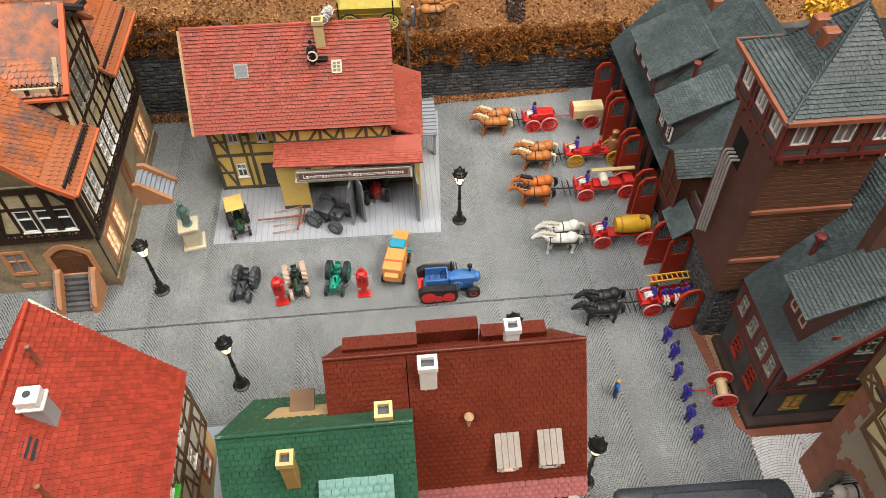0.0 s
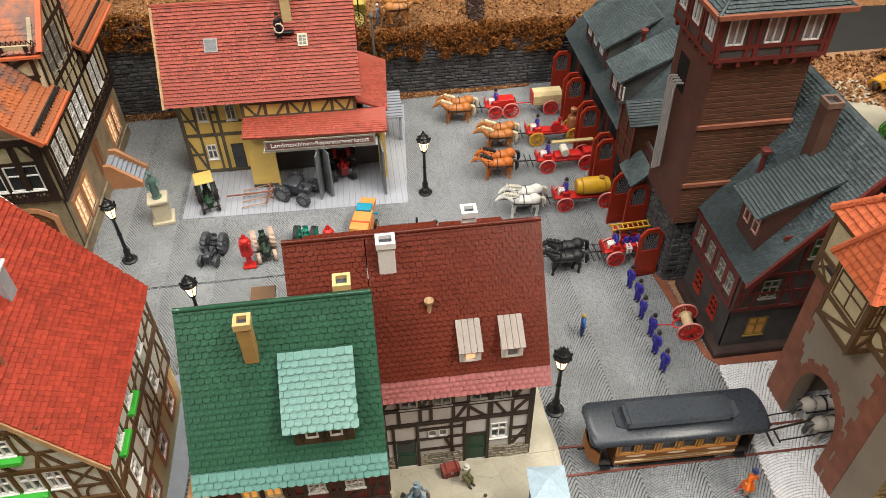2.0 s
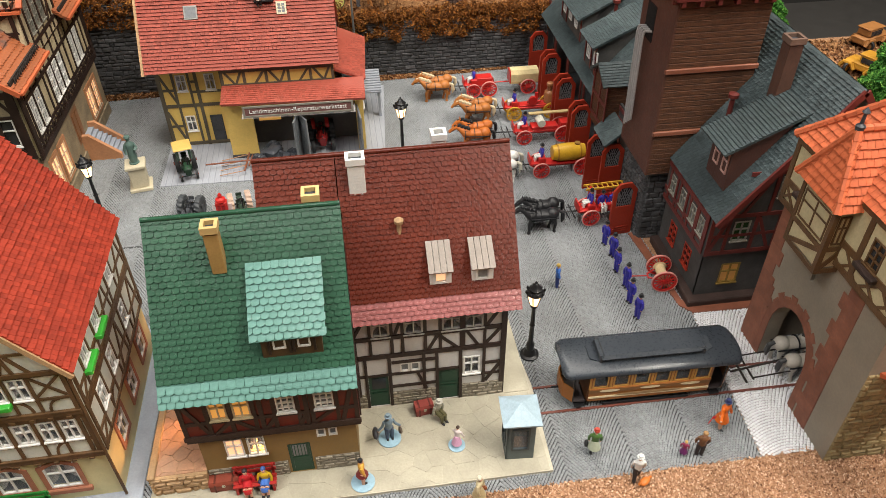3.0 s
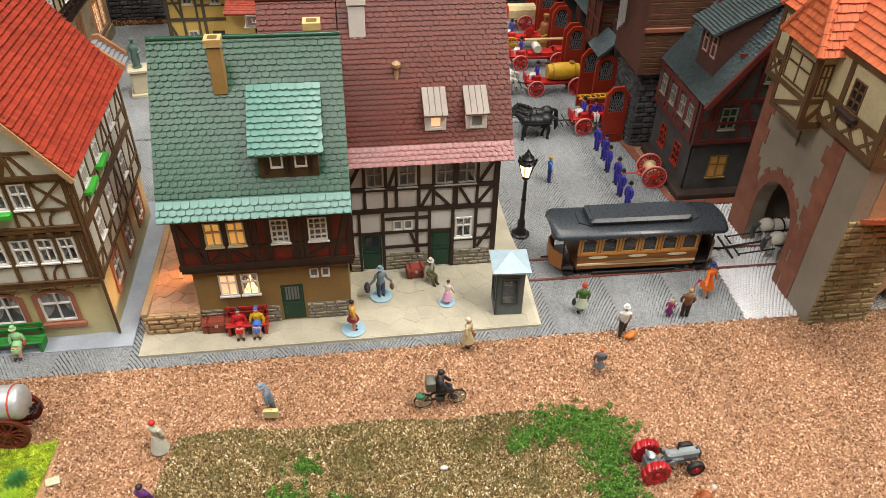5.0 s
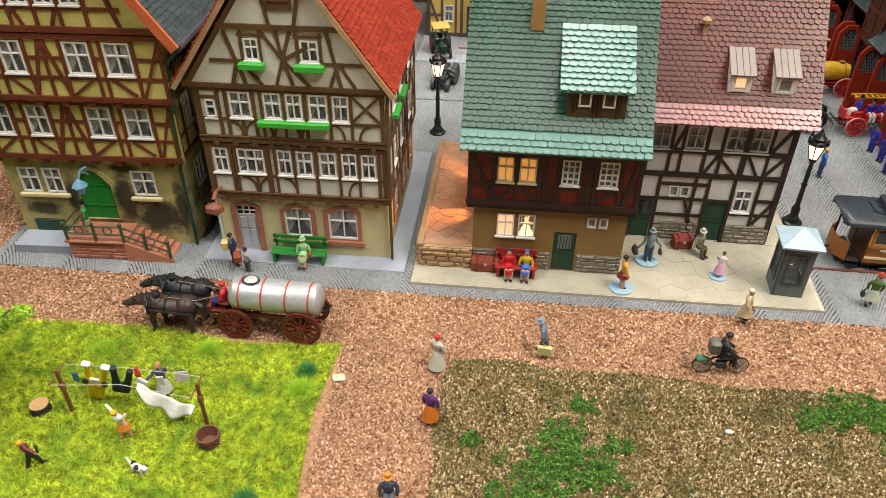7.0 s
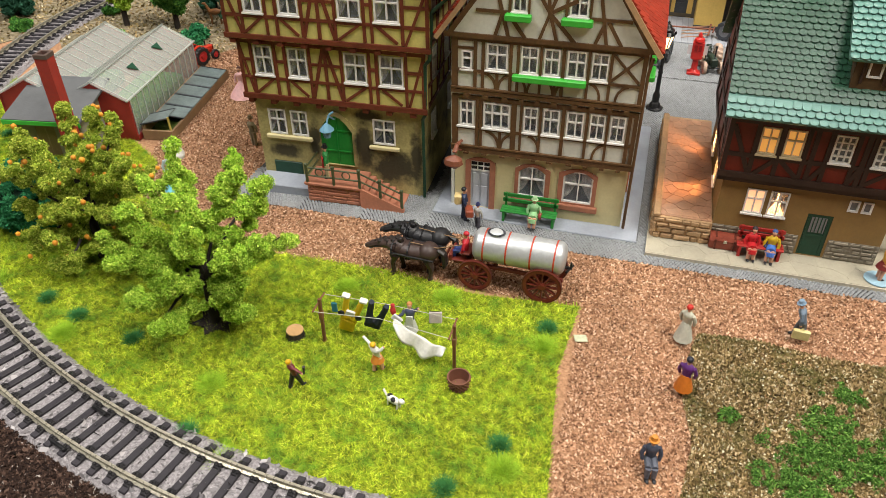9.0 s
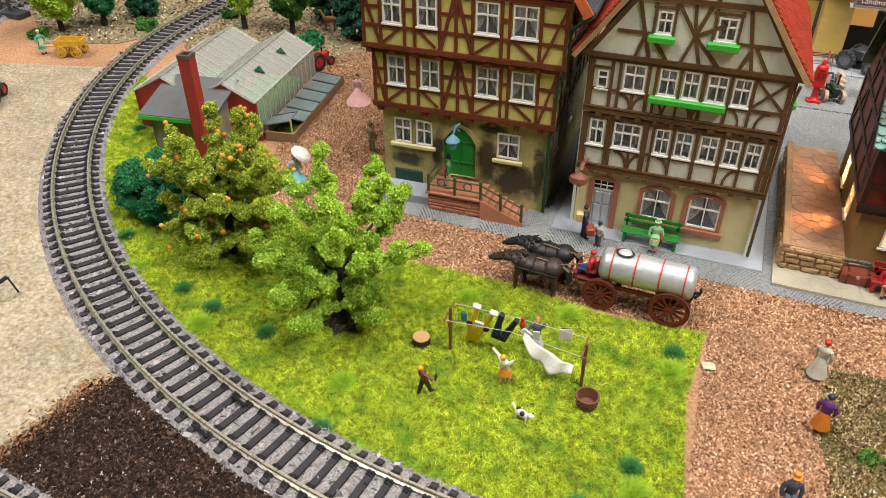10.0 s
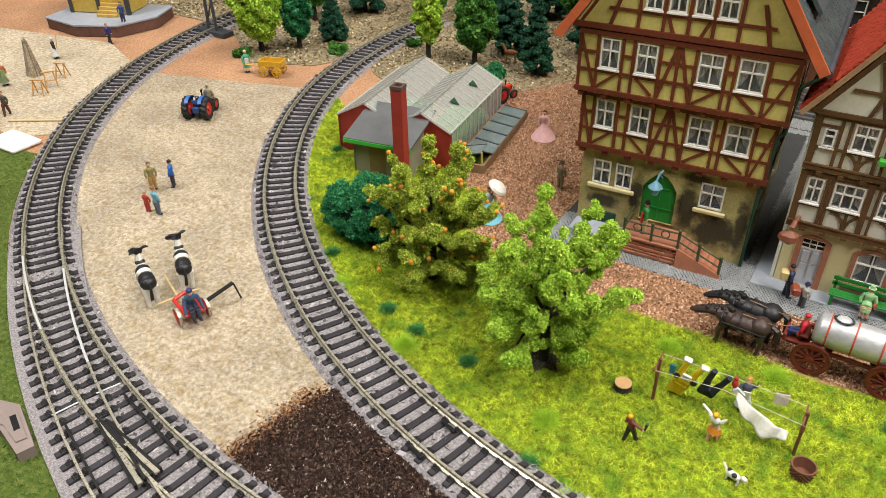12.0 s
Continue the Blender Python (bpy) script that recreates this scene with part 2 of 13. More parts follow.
def cells(x0, y0, x1, y1, step, rng, jitter=0.36):
    """Irregular flagstones that fill a rectangle: polygons cut by the middle lines between scattered seeds."""
    nx, ny = max(1, round((x1 - x0) / step)), max(1, round((y1 - y0) / step))
    sx, sy = (x1 - x0) / nx, (y1 - y0) / ny
    seeds = {(i, j): (x0 + (i + 0.5 + (0.25 if j % 2 else -0.25) + rng.uniform(-jitter, jitter)) * sx, y0 + (j + 0.5 + rng.uniform(-jitter, jitter)) * sy)
             for i in range(-1, nx + 1) for j in range(-1, ny + 1)}
    out = []
    for (i, j), (cx, cy) in seeds.items():
        poly = rect(x0, y0, x1, y1)
        for di in range(-3, 4):
            for dj in range(-3, 4):
                o = seeds.get((i + di, j + dj))
                if o is None or (di == 0 and dj == 0):
                    continue
                mx, my, dx, dy = (cx + o[0]) / 2, (cy + o[1]) / 2, o[0] - cx, o[1] - cy
                nxt = []
                for k in range(len(poly)):
                    a, b = poly[k], poly[(k + 1) % len(poly)]
                    sa, sb = (a[0] - mx) * dx + (a[1] - my) * dy, (b[0] - mx) * dx + (b[1] - my) * dy
                    if sa <= 0:
                        nxt.append(a)
                    if sa * sb < 0:
                        t = sa / (sa - sb)
                        nxt.append((a[0] + (b[0] - a[0]) * t, a[1] + (b[1] - a[1]) * t))
                poly = nxt
                if len(poly) < 3:
                    break
            if len(poly) < 3:
                break
        if len(poly) >= 3:
            out.append(poly)
    return out


def shrunk(poly, gap):
    cx, cy = sum(p[0] for p in poly) / len(poly), sum(p[1] for p in poly) / len(poly)
    out = []
    for x, y in poly:
        d = math.hypot(x - cx, y - cy) or 1
        k = max(0.3, 1 - gap / d)
        out.append((cx + (x - cx) * k, cy + (y - cy) * k))
    return out


def stones(wall, parent, u0, w0, u1, w1, su, sw, mat, deep=0.07, singles=400, name="stone"):
    """Rows of uneven squared stones on a wall's face."""
    w, k = w0, 0
    rng = random.Random(int(u0 * 100 + w0 * 7 + u1))
    shared = []
    many = Geo()
    while w < w1 - 0.05:
        h = min(sw * rng.uniform(0.75, 1.25), w1 - w)
        u = u0 - rng.uniform(0, su * 0.6)
        while u < u1 - 0.03:
            l = su * rng.uniform(0.6, 1.5)
            a, b = max(u, u0) + 0.015, min(u + l, u1) - 0.015
            if b - a > 0.08:
                d, e = deep * rng.uniform(0.6, 1.3), min(0.06, (b - a) * 0.2, h * 0.2)
                g = Geo()
                z0, z1 = w + 0.015, w + h - 0.015
                g.add([(a, 0.03, z0), (b, 0.03, z0), (b, 0.03, z1), (a, 0.03, z1),
                       (a + e, -d, z0 + e * rng.uniform(0.5, 1.4)), (b - e, -d * rng.uniform(0.7, 1.2), z0 + e), (b - e * rng.uniform(0.5, 1.4), -d, z1 - e), (a + e, -d * rng.uniform(0.7, 1.2), z1 - e)],
                      [(4, 5, 6, 7), (0, 1, 5, 4), (1, 2, 6, 5), (2, 3, 7, 6), (3, 0, 4, 7)])
                g.turn(wall)
                if k < singles:
                    part(name, g, mat, parent)
                else:
                    many.add(g.v, g.f)
                k += 1
            u += l
        w += h
    if many.v:
        tagged(part(name + "s", many, mat, parent), kind="stuff")

# ---- materials ----
def node_mat(name):
    m = bpy.data.materials.new(name)
    m.use_nodes = True
    t = m.node_tree
    return m, t, t.nodes["Principled BSDF"]


def link(t, a, b):
    t.links.new(a, b)


def noise_node(t, scale, detail=4, rough=0.55, coord="Object"):
    c = t.nodes.new("ShaderNodeTexCoord")
    n = t.nodes.new("ShaderNodeTexNoise")
    n.inputs["Scale"].default_value, n.inputs["Detail"].default_value, n.inputs["Roughness"].default_value = scale, detail, rough
    link(t, c.outputs[coord], n.inputs["Vector"])
    return n


def ramp(t, src, stops):
    r = t.nodes.new("ShaderNodeValToRGB")
    e = r.color_ramp.elements
    while len(e) < len(stops):
        e.new(0.5)
    for k, (p, c) in zip(e, stops):
        k.position, k.color = p, (*c, 1)
    link(t, src, r.inputs[0])
    return r


def shade(c, k):
    return tuple(min(1, max(0, x * k)) for x in c)


def mixed(t, fac, a, b, mode="MIX"):
    m = t.nodes.new("ShaderNodeMix")
    m.data_type, m.blend_type = "RGBA", mode
    for s, v in ((m.inputs[0], fac), (m.inputs[6], a), (m.inputs[7], b)):
        if isinstance(v, (int, float)):
            s.default_value = v
        elif isinstance(v, tuple):
            s.default_value = (*v, 1)
        else:
            link(t, v, s)
    return m.outputs[2]


def bumped(t, b, height, strength, distance=0.0004):
    n = t.nodes.new("ShaderNodeBump")
    n.inputs["Strength"].default_value, n.inputs["Distance"].default_value = strength, distance
    link(t, height, n.inputs["Height"])
    link(t, n.outputs[0], b.inputs["Normal"])


def paint(name, colour, rough=0.5, var=0.18, fine=900, coarse=90, bump=0.25, metal=0.0, dirt=None, amount=0.35, island=0.0, piece=0.0, worn=(0.5, 0.68), gloss=0.36):
    """Painted plastic, card or metal: colour with broad and fine unevenness, some dirt, and fine relief."""
    m, t, b = node_mat(name)
    broad, grain = noise_node(t, coarse, 5, 0.6), noise_node(t, fine, 3)
    c = ramp(t, broad.outputs[0], [(0.3, shade(colour, 1 - var)), (0.7, shade(colour, 1 + var * 0.7))]).outputs[0]
    g = ramp(t, grain.outputs[0], [(0.35, (1 - var * 0.6,) * 3), (0.65, (1 + var * 0.25,) * 3)]).outputs[0]
    c = mixed(t, 1.0, c, g, "MULTIPLY")
    if dirt:
        d = ramp(t, noise_node(t, coarse * 0.45, 6, 0.7).outputs[0], [(worn[0], (0, 0, 0)), (worn[1], (1, 1, 1))]).outputs[0]
        k = t.nodes.new("ShaderNodeMath")
        k.operation = "MULTIPLY"
        k.inputs[1].default_value = amount
        link(t, d, k.inputs[0])
        c = mixed(t, k.outputs[0], c, dirt)
    for amount_, src in ((island, "ShaderNodeNewGeometry"), (piece, "ShaderNodeObjectInfo")):
        if amount_:
            o = t.nodes.new(src).outputs["Random Per Island" if src == "ShaderNodeNewGeometry" else "Random"]
            r = ramp(t, o, [(0, (1 - amount_,) * 3), (1, (1 + amount_ * 0.6,) * 3)]).outputs[0]
            c = mixed(t, 1.0, c, r, "MULTIPLY")
    link(t, c, b.inputs["Base Color"])
    rr = ramp(t, grain.outputs[0], [(0.3, (rough * 0.8,) * 3), (0.7, (min(1, rough * 1.2),) * 3)]).outputs[0]
    link(t, rr, b.inputs["Roughness"])
    b.inputs["Metallic"].default_value = metal
    b.inputs["Specular IOR Level"].default_value = gloss
    if bump:
        bumped(t, b, grain.outputs[0], bump)
    return m


def speckle(name, stops, rough=0.9, coarse=None, src="island", fine=500, patch=None, mottle=None, hard=(0.48, 0.66)):
    """Loose bits: each its own colour out of the ramp."""
    m, t, b = node_mat(name)
    if src == "island":
        o = t.nodes.new("ShaderNodeNewGeometry").outputs["Random Per Island"]
    else:
        o = noise_node(t, fine, 6, 0.75).outputs[0]
    c = ramp(t, o, stops).outputs[0]
    if coarse:
        k = ramp(t, noise_node(t, coarse, 4).outputs[0], [(0.3, (0.78,) * 3), (0.7, (1.12,) * 3)]).outputs[0]
        c = mixed(t, 1.0, c, k, "MULTIPLY")
    if patch:
        k = ramp(t, noise_node(t, patch[1], 5, 0.65).outputs[0], [(hard[0], (0, 0, 0)), (hard[1], (0.75,) * 3)]).outputs[0]
        c = mixed(t, k, c, patch[0])
    if mottle:
        k = ramp(t, noise_node(t, mottle[0], 3, 0.6).outputs[0], [(0.36, (mottle[1],) * 3), (0.62, (mottle[2],) * 3)]).outputs[0]
        c = mixed(t, 1.0, c, k, "MULTIPLY")
    link(t, c, b.inputs["Base Color"])
    b.inputs["Roughness"].default_value = rough
    b.inputs["Specular IOR Level"].default_value = 0.2
    if src != "island":
        bumped(t, b, o, 0.6, 0.001)
    return m


def boards(name, colour, pitch, rough=0.6, axis="Z", depth=0.5, var=0.35):
    """Weathered boards or grooves that run level, pitch in centimetres."""
    m, t, b = node_mat(name)
    c0 = t.nodes.new("ShaderNodeTexCoord")
    s = t.nodes.new("ShaderNodeSeparateXYZ")
    link(t, c0.outputs["Object"], s.inputs[0])
    grain = noise_node(t, 160, 6, 0.7)
    mp = t.nodes.new("ShaderNodeMapping")
    mp.inputs["Scale"].default_value = (1, 1, 9) if axis == "Z" else (1, 9, 1) if axis == "Y" else (9, 1, 1)
    link(t, c0.outputs["Object"], mp.inputs[0])
    link(t, mp.outputs[0], grain.inputs["Vector"])
    k = t.nodes.new("ShaderNodeMath")
    k.operation = "MULTIPLY"
    k.inputs[1].default_value = 1 / (pitch * U)
    link(t, s.outputs[axis], k.inputs[0])
    f = t.nodes.new("ShaderNodeMath")
    f.operation = "FRACT"
    link(t, k.outputs[0], f.inputs[0])
    line = ramp(t, f.outputs[0], [(0.0, (0.0,) * 3), (0.12, (0.8,) * 3), (0.9, (1.0,) * 3), (1.0, (0.1,) * 3)]).outputs[0]
    col = ramp(t, grain.outputs[0], [(0.3, shade(colour, 1 - var)), (0.7, shade(colour, 1 + var))]).outputs[0]
    lf = ramp(t, line, [(0, (0.55,) * 3), (0.5, (1,) * 3)]).outputs[0]
    link(t, mixed(t, 1.0, col, lf, "MULTIPLY"), b.inputs["Base Color"])
    b.inputs["Roughness"].default_value = rough
    add = t.nodes.new("ShaderNodeMath")
    add.operation = "ADD"
    link(t, line, add.inputs[0])
    link(t, grain.outputs[0], add.inputs[1])
    bumped(t, b, add.outputs[0], depth, 0.0006)
    return m


def glow(name, colour, strength):
    m, t, b = node_mat(name)
    b.inputs["Base Color"].default_value = (*colour, 1)
    b.inputs["Emission Color"].default_value = (*colour, 1)
    b.inputs["Emission Strength"].default_value = strength
    return m


def clear(name, colour=(0.85, 0.9, 0.9), alpha=0.35, rough=0.15):
    """Thin clear plastic sheet."""
    m, t, b = node_mat(name)
    b.inputs["Base Color"].default_value = (*colour, 1)
    b.inputs["Roughness"].default_value = rough
    b.inputs["Alpha"].default_value = alpha
    return m


WHITE_PLASTIC = paint("white_plastic", (0.74, 0.73, 0.70), 0.4, 0.06)
CREAM_WALL = paint("cream_wall", (0.60, 0.53, 0.29), 0.6, 0.08, dirt=(0.42, 0.37, 0.2), amount=0.25)
PALE_PLASTER = paint("pale_plaster", (0.62, 0.635, 0.565), 0.65, 0.1, dirt=(0.40, 0.40, 0.33), amount=0.35)
WHITE_PLASTER = paint("white_plaster", (0.60, 0.585, 0.57), 0.65, 0.08, dirt=(0.45, 0.42, 0.38), amount=0.3)
BROWN_TIMBER = paint("brown_timber", (0.115, 0.06, 0.024), 0.55, 0.3, bump=0.5)
DARK_TIMBER = paint("dark_timber", (0.03, 0.016, 0.012), 0.5, 0.3, bump=0.5)
RED_TIMBER = paint("red_timber", (0.15, 0.034, 0.017), 0.5, 0.25, bump=0.5)
OCHRE_PLASTER = paint("ochre_plaster", (0.58, 0.525, 0.17), 0.65, 0.15, dirt=(0.3, 0.26, 0.1), amount=0.4)
YELLOW_PLASTER = paint("yellow_plaster", (0.66, 0.46, 0.13), 0.6, 0.1)


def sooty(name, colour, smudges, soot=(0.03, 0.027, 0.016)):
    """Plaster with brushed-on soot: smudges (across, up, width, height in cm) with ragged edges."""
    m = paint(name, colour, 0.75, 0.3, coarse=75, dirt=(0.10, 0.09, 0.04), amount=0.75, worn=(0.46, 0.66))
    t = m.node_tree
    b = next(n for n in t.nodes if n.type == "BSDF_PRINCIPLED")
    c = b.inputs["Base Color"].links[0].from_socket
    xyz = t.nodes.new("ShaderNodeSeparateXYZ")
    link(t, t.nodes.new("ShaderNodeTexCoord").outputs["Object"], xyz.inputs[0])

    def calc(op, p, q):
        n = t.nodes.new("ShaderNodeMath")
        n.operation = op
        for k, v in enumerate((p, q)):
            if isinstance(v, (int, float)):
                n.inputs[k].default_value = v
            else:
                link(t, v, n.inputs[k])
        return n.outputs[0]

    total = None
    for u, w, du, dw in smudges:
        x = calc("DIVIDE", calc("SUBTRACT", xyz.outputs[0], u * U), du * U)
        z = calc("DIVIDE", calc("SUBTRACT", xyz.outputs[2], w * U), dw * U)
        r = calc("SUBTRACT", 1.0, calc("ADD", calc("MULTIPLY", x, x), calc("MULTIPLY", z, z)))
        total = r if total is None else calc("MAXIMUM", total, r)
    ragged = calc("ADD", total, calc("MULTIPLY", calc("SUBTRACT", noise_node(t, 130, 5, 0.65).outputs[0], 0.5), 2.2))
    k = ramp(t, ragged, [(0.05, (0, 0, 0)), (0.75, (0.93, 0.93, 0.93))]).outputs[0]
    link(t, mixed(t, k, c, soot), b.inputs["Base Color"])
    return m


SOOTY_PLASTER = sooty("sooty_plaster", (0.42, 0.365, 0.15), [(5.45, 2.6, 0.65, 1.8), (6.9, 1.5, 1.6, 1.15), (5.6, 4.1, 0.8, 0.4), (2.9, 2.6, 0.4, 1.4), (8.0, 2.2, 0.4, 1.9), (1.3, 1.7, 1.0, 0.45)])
BROWN_PLASTER = paint("brown_plaster", (0.245, 0.15, 0.05), 0.6, 0.12)
RED_PANEL = paint("red_panel", (0.13, 0.016, 0.009), 0.45, 0.25)
STONE_FOOT = paint("stone_foot", (0.33, 0.29, 0.22), 0.7, 0.25, island=0.25, piece=0.25)
SAND_STONE = paint("sand_stone", (0.42, 0.27, 0.14), 0.7, 0.25, piece=0.2)
RED_STONE = paint("red_stone", (0.42, 0.17, 0.10), 0.65, 0.2, piece=0.15)
GREY_STONE = paint("grey_stone", (0.10, 0.10, 0.104), 0.7, 0.4, fine=700, coarse=120, bump=0.9, dirt=(0.07, 0.065, 0.06), amount=0.5, island=0.35, piece=0.35)
GREY_JOINT = paint("grey_joint", (0.07, 0.07, 0.072), 0.9, 0.3)
FOOT_JOINT = paint("foot_joint", (0.22, 0.195, 0.15), 0.8, 0.2)
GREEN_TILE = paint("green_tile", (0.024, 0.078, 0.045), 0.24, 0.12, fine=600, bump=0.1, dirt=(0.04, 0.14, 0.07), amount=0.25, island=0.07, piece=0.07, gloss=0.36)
# Paler green for eave and dormer, with the roof's cool sheen mixed into it.
MINT_SHEEN_TILE = paint("mint_sheen_tile", (0.11, 0.24, 0.205), 0.22, 0.12, dirt=(0.10, 0.25, 0.2), amount=0.3, island=0.08, piece=0.08, gloss=0.36)
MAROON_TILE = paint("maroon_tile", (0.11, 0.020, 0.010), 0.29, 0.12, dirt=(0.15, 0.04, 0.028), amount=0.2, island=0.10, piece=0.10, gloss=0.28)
# Paler rose; the eave's pinkish highlight is put into this colour.
ROSE_SHEEN_TILE = paint("rose_sheen_tile", (0.30, 0.10, 0.095), 0.24, 0.12, island=0.1, piece=0.1, gloss=0.6)
RED_TILE = paint("red_tile", (0.31, 0.037, 0.018), 0.5, 0.15, dirt=(0.24, 0.024, 0.013), amount=0.5, island=0.24, gloss=0.25)
BRICK_TILE = paint("brick_tile", (0.33, 0.068, 0.044), 0.55, 0.14, dirt=(0.38, 0.13, 0.09), amount=0.25, island=0.24, gloss=0.3)
ORANGE_TILE = paint("orange_tile", (0.42, 0.125, 0.045), 0.45, 0.3, coarse=90, dirt=(0.10, 0.08, 0.075), amount=0.9, worn=(0.43, 0.58), island=0.12)
SLATE = paint("slate", (0.055, 0.074, 0.078), 0.5, 0.3, coarse=70, dirt=(0.11, 0.135, 0.14), amount=0.45, island=0.28, piece=0.2, gloss=0.35)
GATE_TILE = paint("gate_tile", (0.55, 0.13, 0.05), 0.55, 0.15, island=0.15, piece=0.15)
COPPER_EDGE = paint("copper_edge", (0.23, 0.08, 0.045), 0.5, 0.2)
GREY_SLAB = paint("grey_slab", (0.30, 0.33, 0.38), 0.55, 0.12, dirt=(0.22, 0.24, 0.28), amount=0.5)
PLANK_SLAB = boards("plank_slab", (0.33, 0.35, 0.39), 0.42, 0.55, "X", 0.5, 0.08)
BEIGE_FLAG = paint("beige_flag", (0.40, 0.37, 0.285), 0.6, 0.12, dirt=(0.32, 0.295, 0.225), amount=0.5, piece=0.06)
BEIGE_JOINT = paint("beige_joint", (0.47, 0.43, 0.335), 0.7, 0.15)
RED_FLAG = paint("red_flag", (0.50, 0.27, 0.16), 0.6, 0.2, dirt=(0.34, 0.22, 0.15), amount=0.5, piece=0.12)
COBBLE = paint("cobble", (0.27, 0.285, 0.295), 0.55, 0.14, fine=700, coarse=35, dirt=(0.195, 0.205, 0.21), amount=0.6, island=0.14)
COBBLE_BED = paint("cobble_bed", (0.045, 0.048, 0.05), 0.7, 0.15)
BARE_COBBLE = paint("bare_cobble", (0.70, 0.70, 0.72), 0.3, 0.08, island=0.06)
BARE_BED = paint("bare_bed", (0.30, 0.285, 0.28), 0.3, 0.1)
BLACK_IRON = paint("black_iron", (0.012, 0.012, 0.013), 0.35, 0.3)
BLACK_RUBBER = paint("black_rubber", (0.016, 0.016, 0.017), 0.6, 0.3)
TRAM_ROOF = paint("tram_roof", (0.030, 0.036, 0.044), 0.3, 0.1, coarse=40, bump=0.05, dirt=(0.06, 0.065, 0.07), amount=0.3)
TRAM_BODY = paint("tram_body", (0.30, 0.11, 0.022), 0.35, 0.1)
TRAM_CREAM = paint("tram_cream", (0.70, 0.58, 0.36), 0.4, 0.08)
RED_PAINT = paint("red_paint", (0.50, 0.022, 0.018), 0.35, 0.12)
DOOR_RED = paint("door_red", (0.34, 0.035, 0.016), 0.42, 0.15)
FIRE_BROWN = boards("fire_brown", (0.092, 0.034, 0.013), 0.33, 0.8, "Z", 0.8, 0.6)
FIRE_RED = paint("fire_red", (0.13, 0.024, 0.019), 0.5, 0.2)
FIRE_WALL = paint("fire_wall", (0.07, 0.067, 0.064), 0.7, 0.35, dirt=(0.05, 0.05, 0.05), amount=0.6)
LEAF_GREEN = paint("bright_green", (0.05, 0.42, 0.045), 0.4, 0.1)
DARK_GREEN = paint("dark_green", (0.012, 0.055, 0.03), 0.4, 0.2)
DOOR_GREEN = paint("door_green", (0.012, 0.20, 0.03), 0.35, 0.15)
GREY_METAL = paint("grey_metal", (0.17, 0.18, 0.19), 0.35, 0.2)
DARK_METAL = paint("dark_metal", (0.05, 0.055, 0.065), 0.4, 0.3)
STEEL = paint("steel", (0.50, 0.47, 0.37), 0.3, 0.15, metal=0.6)
CHAIR = paint("rail_chair", (0.012, 0.011, 0.013), 0.5, 0.3)
SILVER = paint("silver", (0.60, 0.62, 0.63), 0.36, 0.05, fine=250, coarse=60, bump=0.06, metal=0.35, dirt=(0.48, 0.5, 0.51), amount=0.4)
SLEEPER = paint("sleeper", (0.028, 0.025, 0.031), 0.55, 0.3, bump=0.5)
BALLAST = speckle("ballast", [(0.3, (0.09, 0.085, 0.09)), (0.5, (0.24, 0.225, 0.235)), (0.7, (0.44, 0.42, 0.43))], src="noise", fine=1100)
GREY_BALLAST = speckle("grey_ballast", [(0, (0.13, 0.125, 0.13)), (0.6, (0.27, 0.255, 0.265)), (1, (0.46, 0.44, 0.45))])
PANE_DARK = paint("dark_pane", (0.03, 0.032, 0.035), 0.08, 0.2, bump=0)
PANE_GREY = paint("grey_pane", (0.22, 0.23, 0.24), 0.12, 0.2, bump=0)
PANE = clear("clear_pane", (0.35, 0.38, 0.42), 0.16, 0.06)
CURTAIN = paint("curtain", (0.66, 0.65, 0.66), 0.8, 0.1)
LIT_PANE = glow("lit_pane", (1.0, 0.56, 0.30), 0.85)
WARM_PANE = glow("warm_pane", (1.0, 0.50, 0.12), 0.4)
EMBER_PANE = glow("ember_pane", (0.5, 0.24, 0.06), 0.12)
DULL_FRAME = paint("dull_frame", (0.24, 0.23, 0.19), 0.55, 0.18)
LAMP_GLASS = glow("lamp_glass", (1.0, 0.66, 0.34), 3.2)
STRAW_BASE = speckle("straw_base", [(0.3, (0.326, 0.265, 0.152)), (0.5, (0.500, 0.428, 0.316)), (0.7, (0.602, 0.541, 0.468))], coarse=25, src="noise", fine=420, patch=((0.33, 0.24, 0.11), 170), mottle=(500, 0.68, 1.1), hard=(0.48, 0.72))
STRAW = speckle("straw", [(0, (0.245, 0.189, 0.094)), (0.15, (0.408, 0.337, 0.211)), (0.6, (0.551, 0.479, 0.374)), (1, (0.673, 0.612, 0.550))], coarse=25, patch=((0.35, 0.25, 0.11), 170), mottle=(500, 0.7, 1.1), hard=(0.48, 0.72))
SOIL = speckle("soil", [(0.3, (0.018, 0.010, 0.007)), (0.55, (0.05, 0.028, 0.02)), (0.75, (0.11, 0.07, 0.05))], src="noise", fine=700)
SOIL_BITS = speckle("soil_bits", [(0, (0.012, 0.007, 0.006)), (0.7, (0.045, 0.025, 0.018)), (0.97, (0.13, 0.08, 0.06)), (1, (0.5, 0.47, 0.44))])
GRAVEL_BASE = speckle("gravel_base", [(0.3, (0.186, 0.092, 0.050)), (0.5, (0.393, 0.216, 0.119)), (0.7, (0.547, 0.336, 0.199))], coarse=20, src="noise", fine=600)
GRAVEL = speckle("gravel", [(0, (0.13, 0.058, 0.03)), (0.3, (0.32, 0.165, 0.09)), (0.75, (0.52, 0.30, 0.18)), (1, (0.74, 0.52, 0.36))], coarse=30)
RUST_BASE = speckle("rust_base", [(0.3, (0.10, 0.045, 0.018)), (0.5, (0.20, 0.095, 0.037)), (0.7, (0.36, 0.19, 0.08))], coarse=18, src="noise", fine=420)
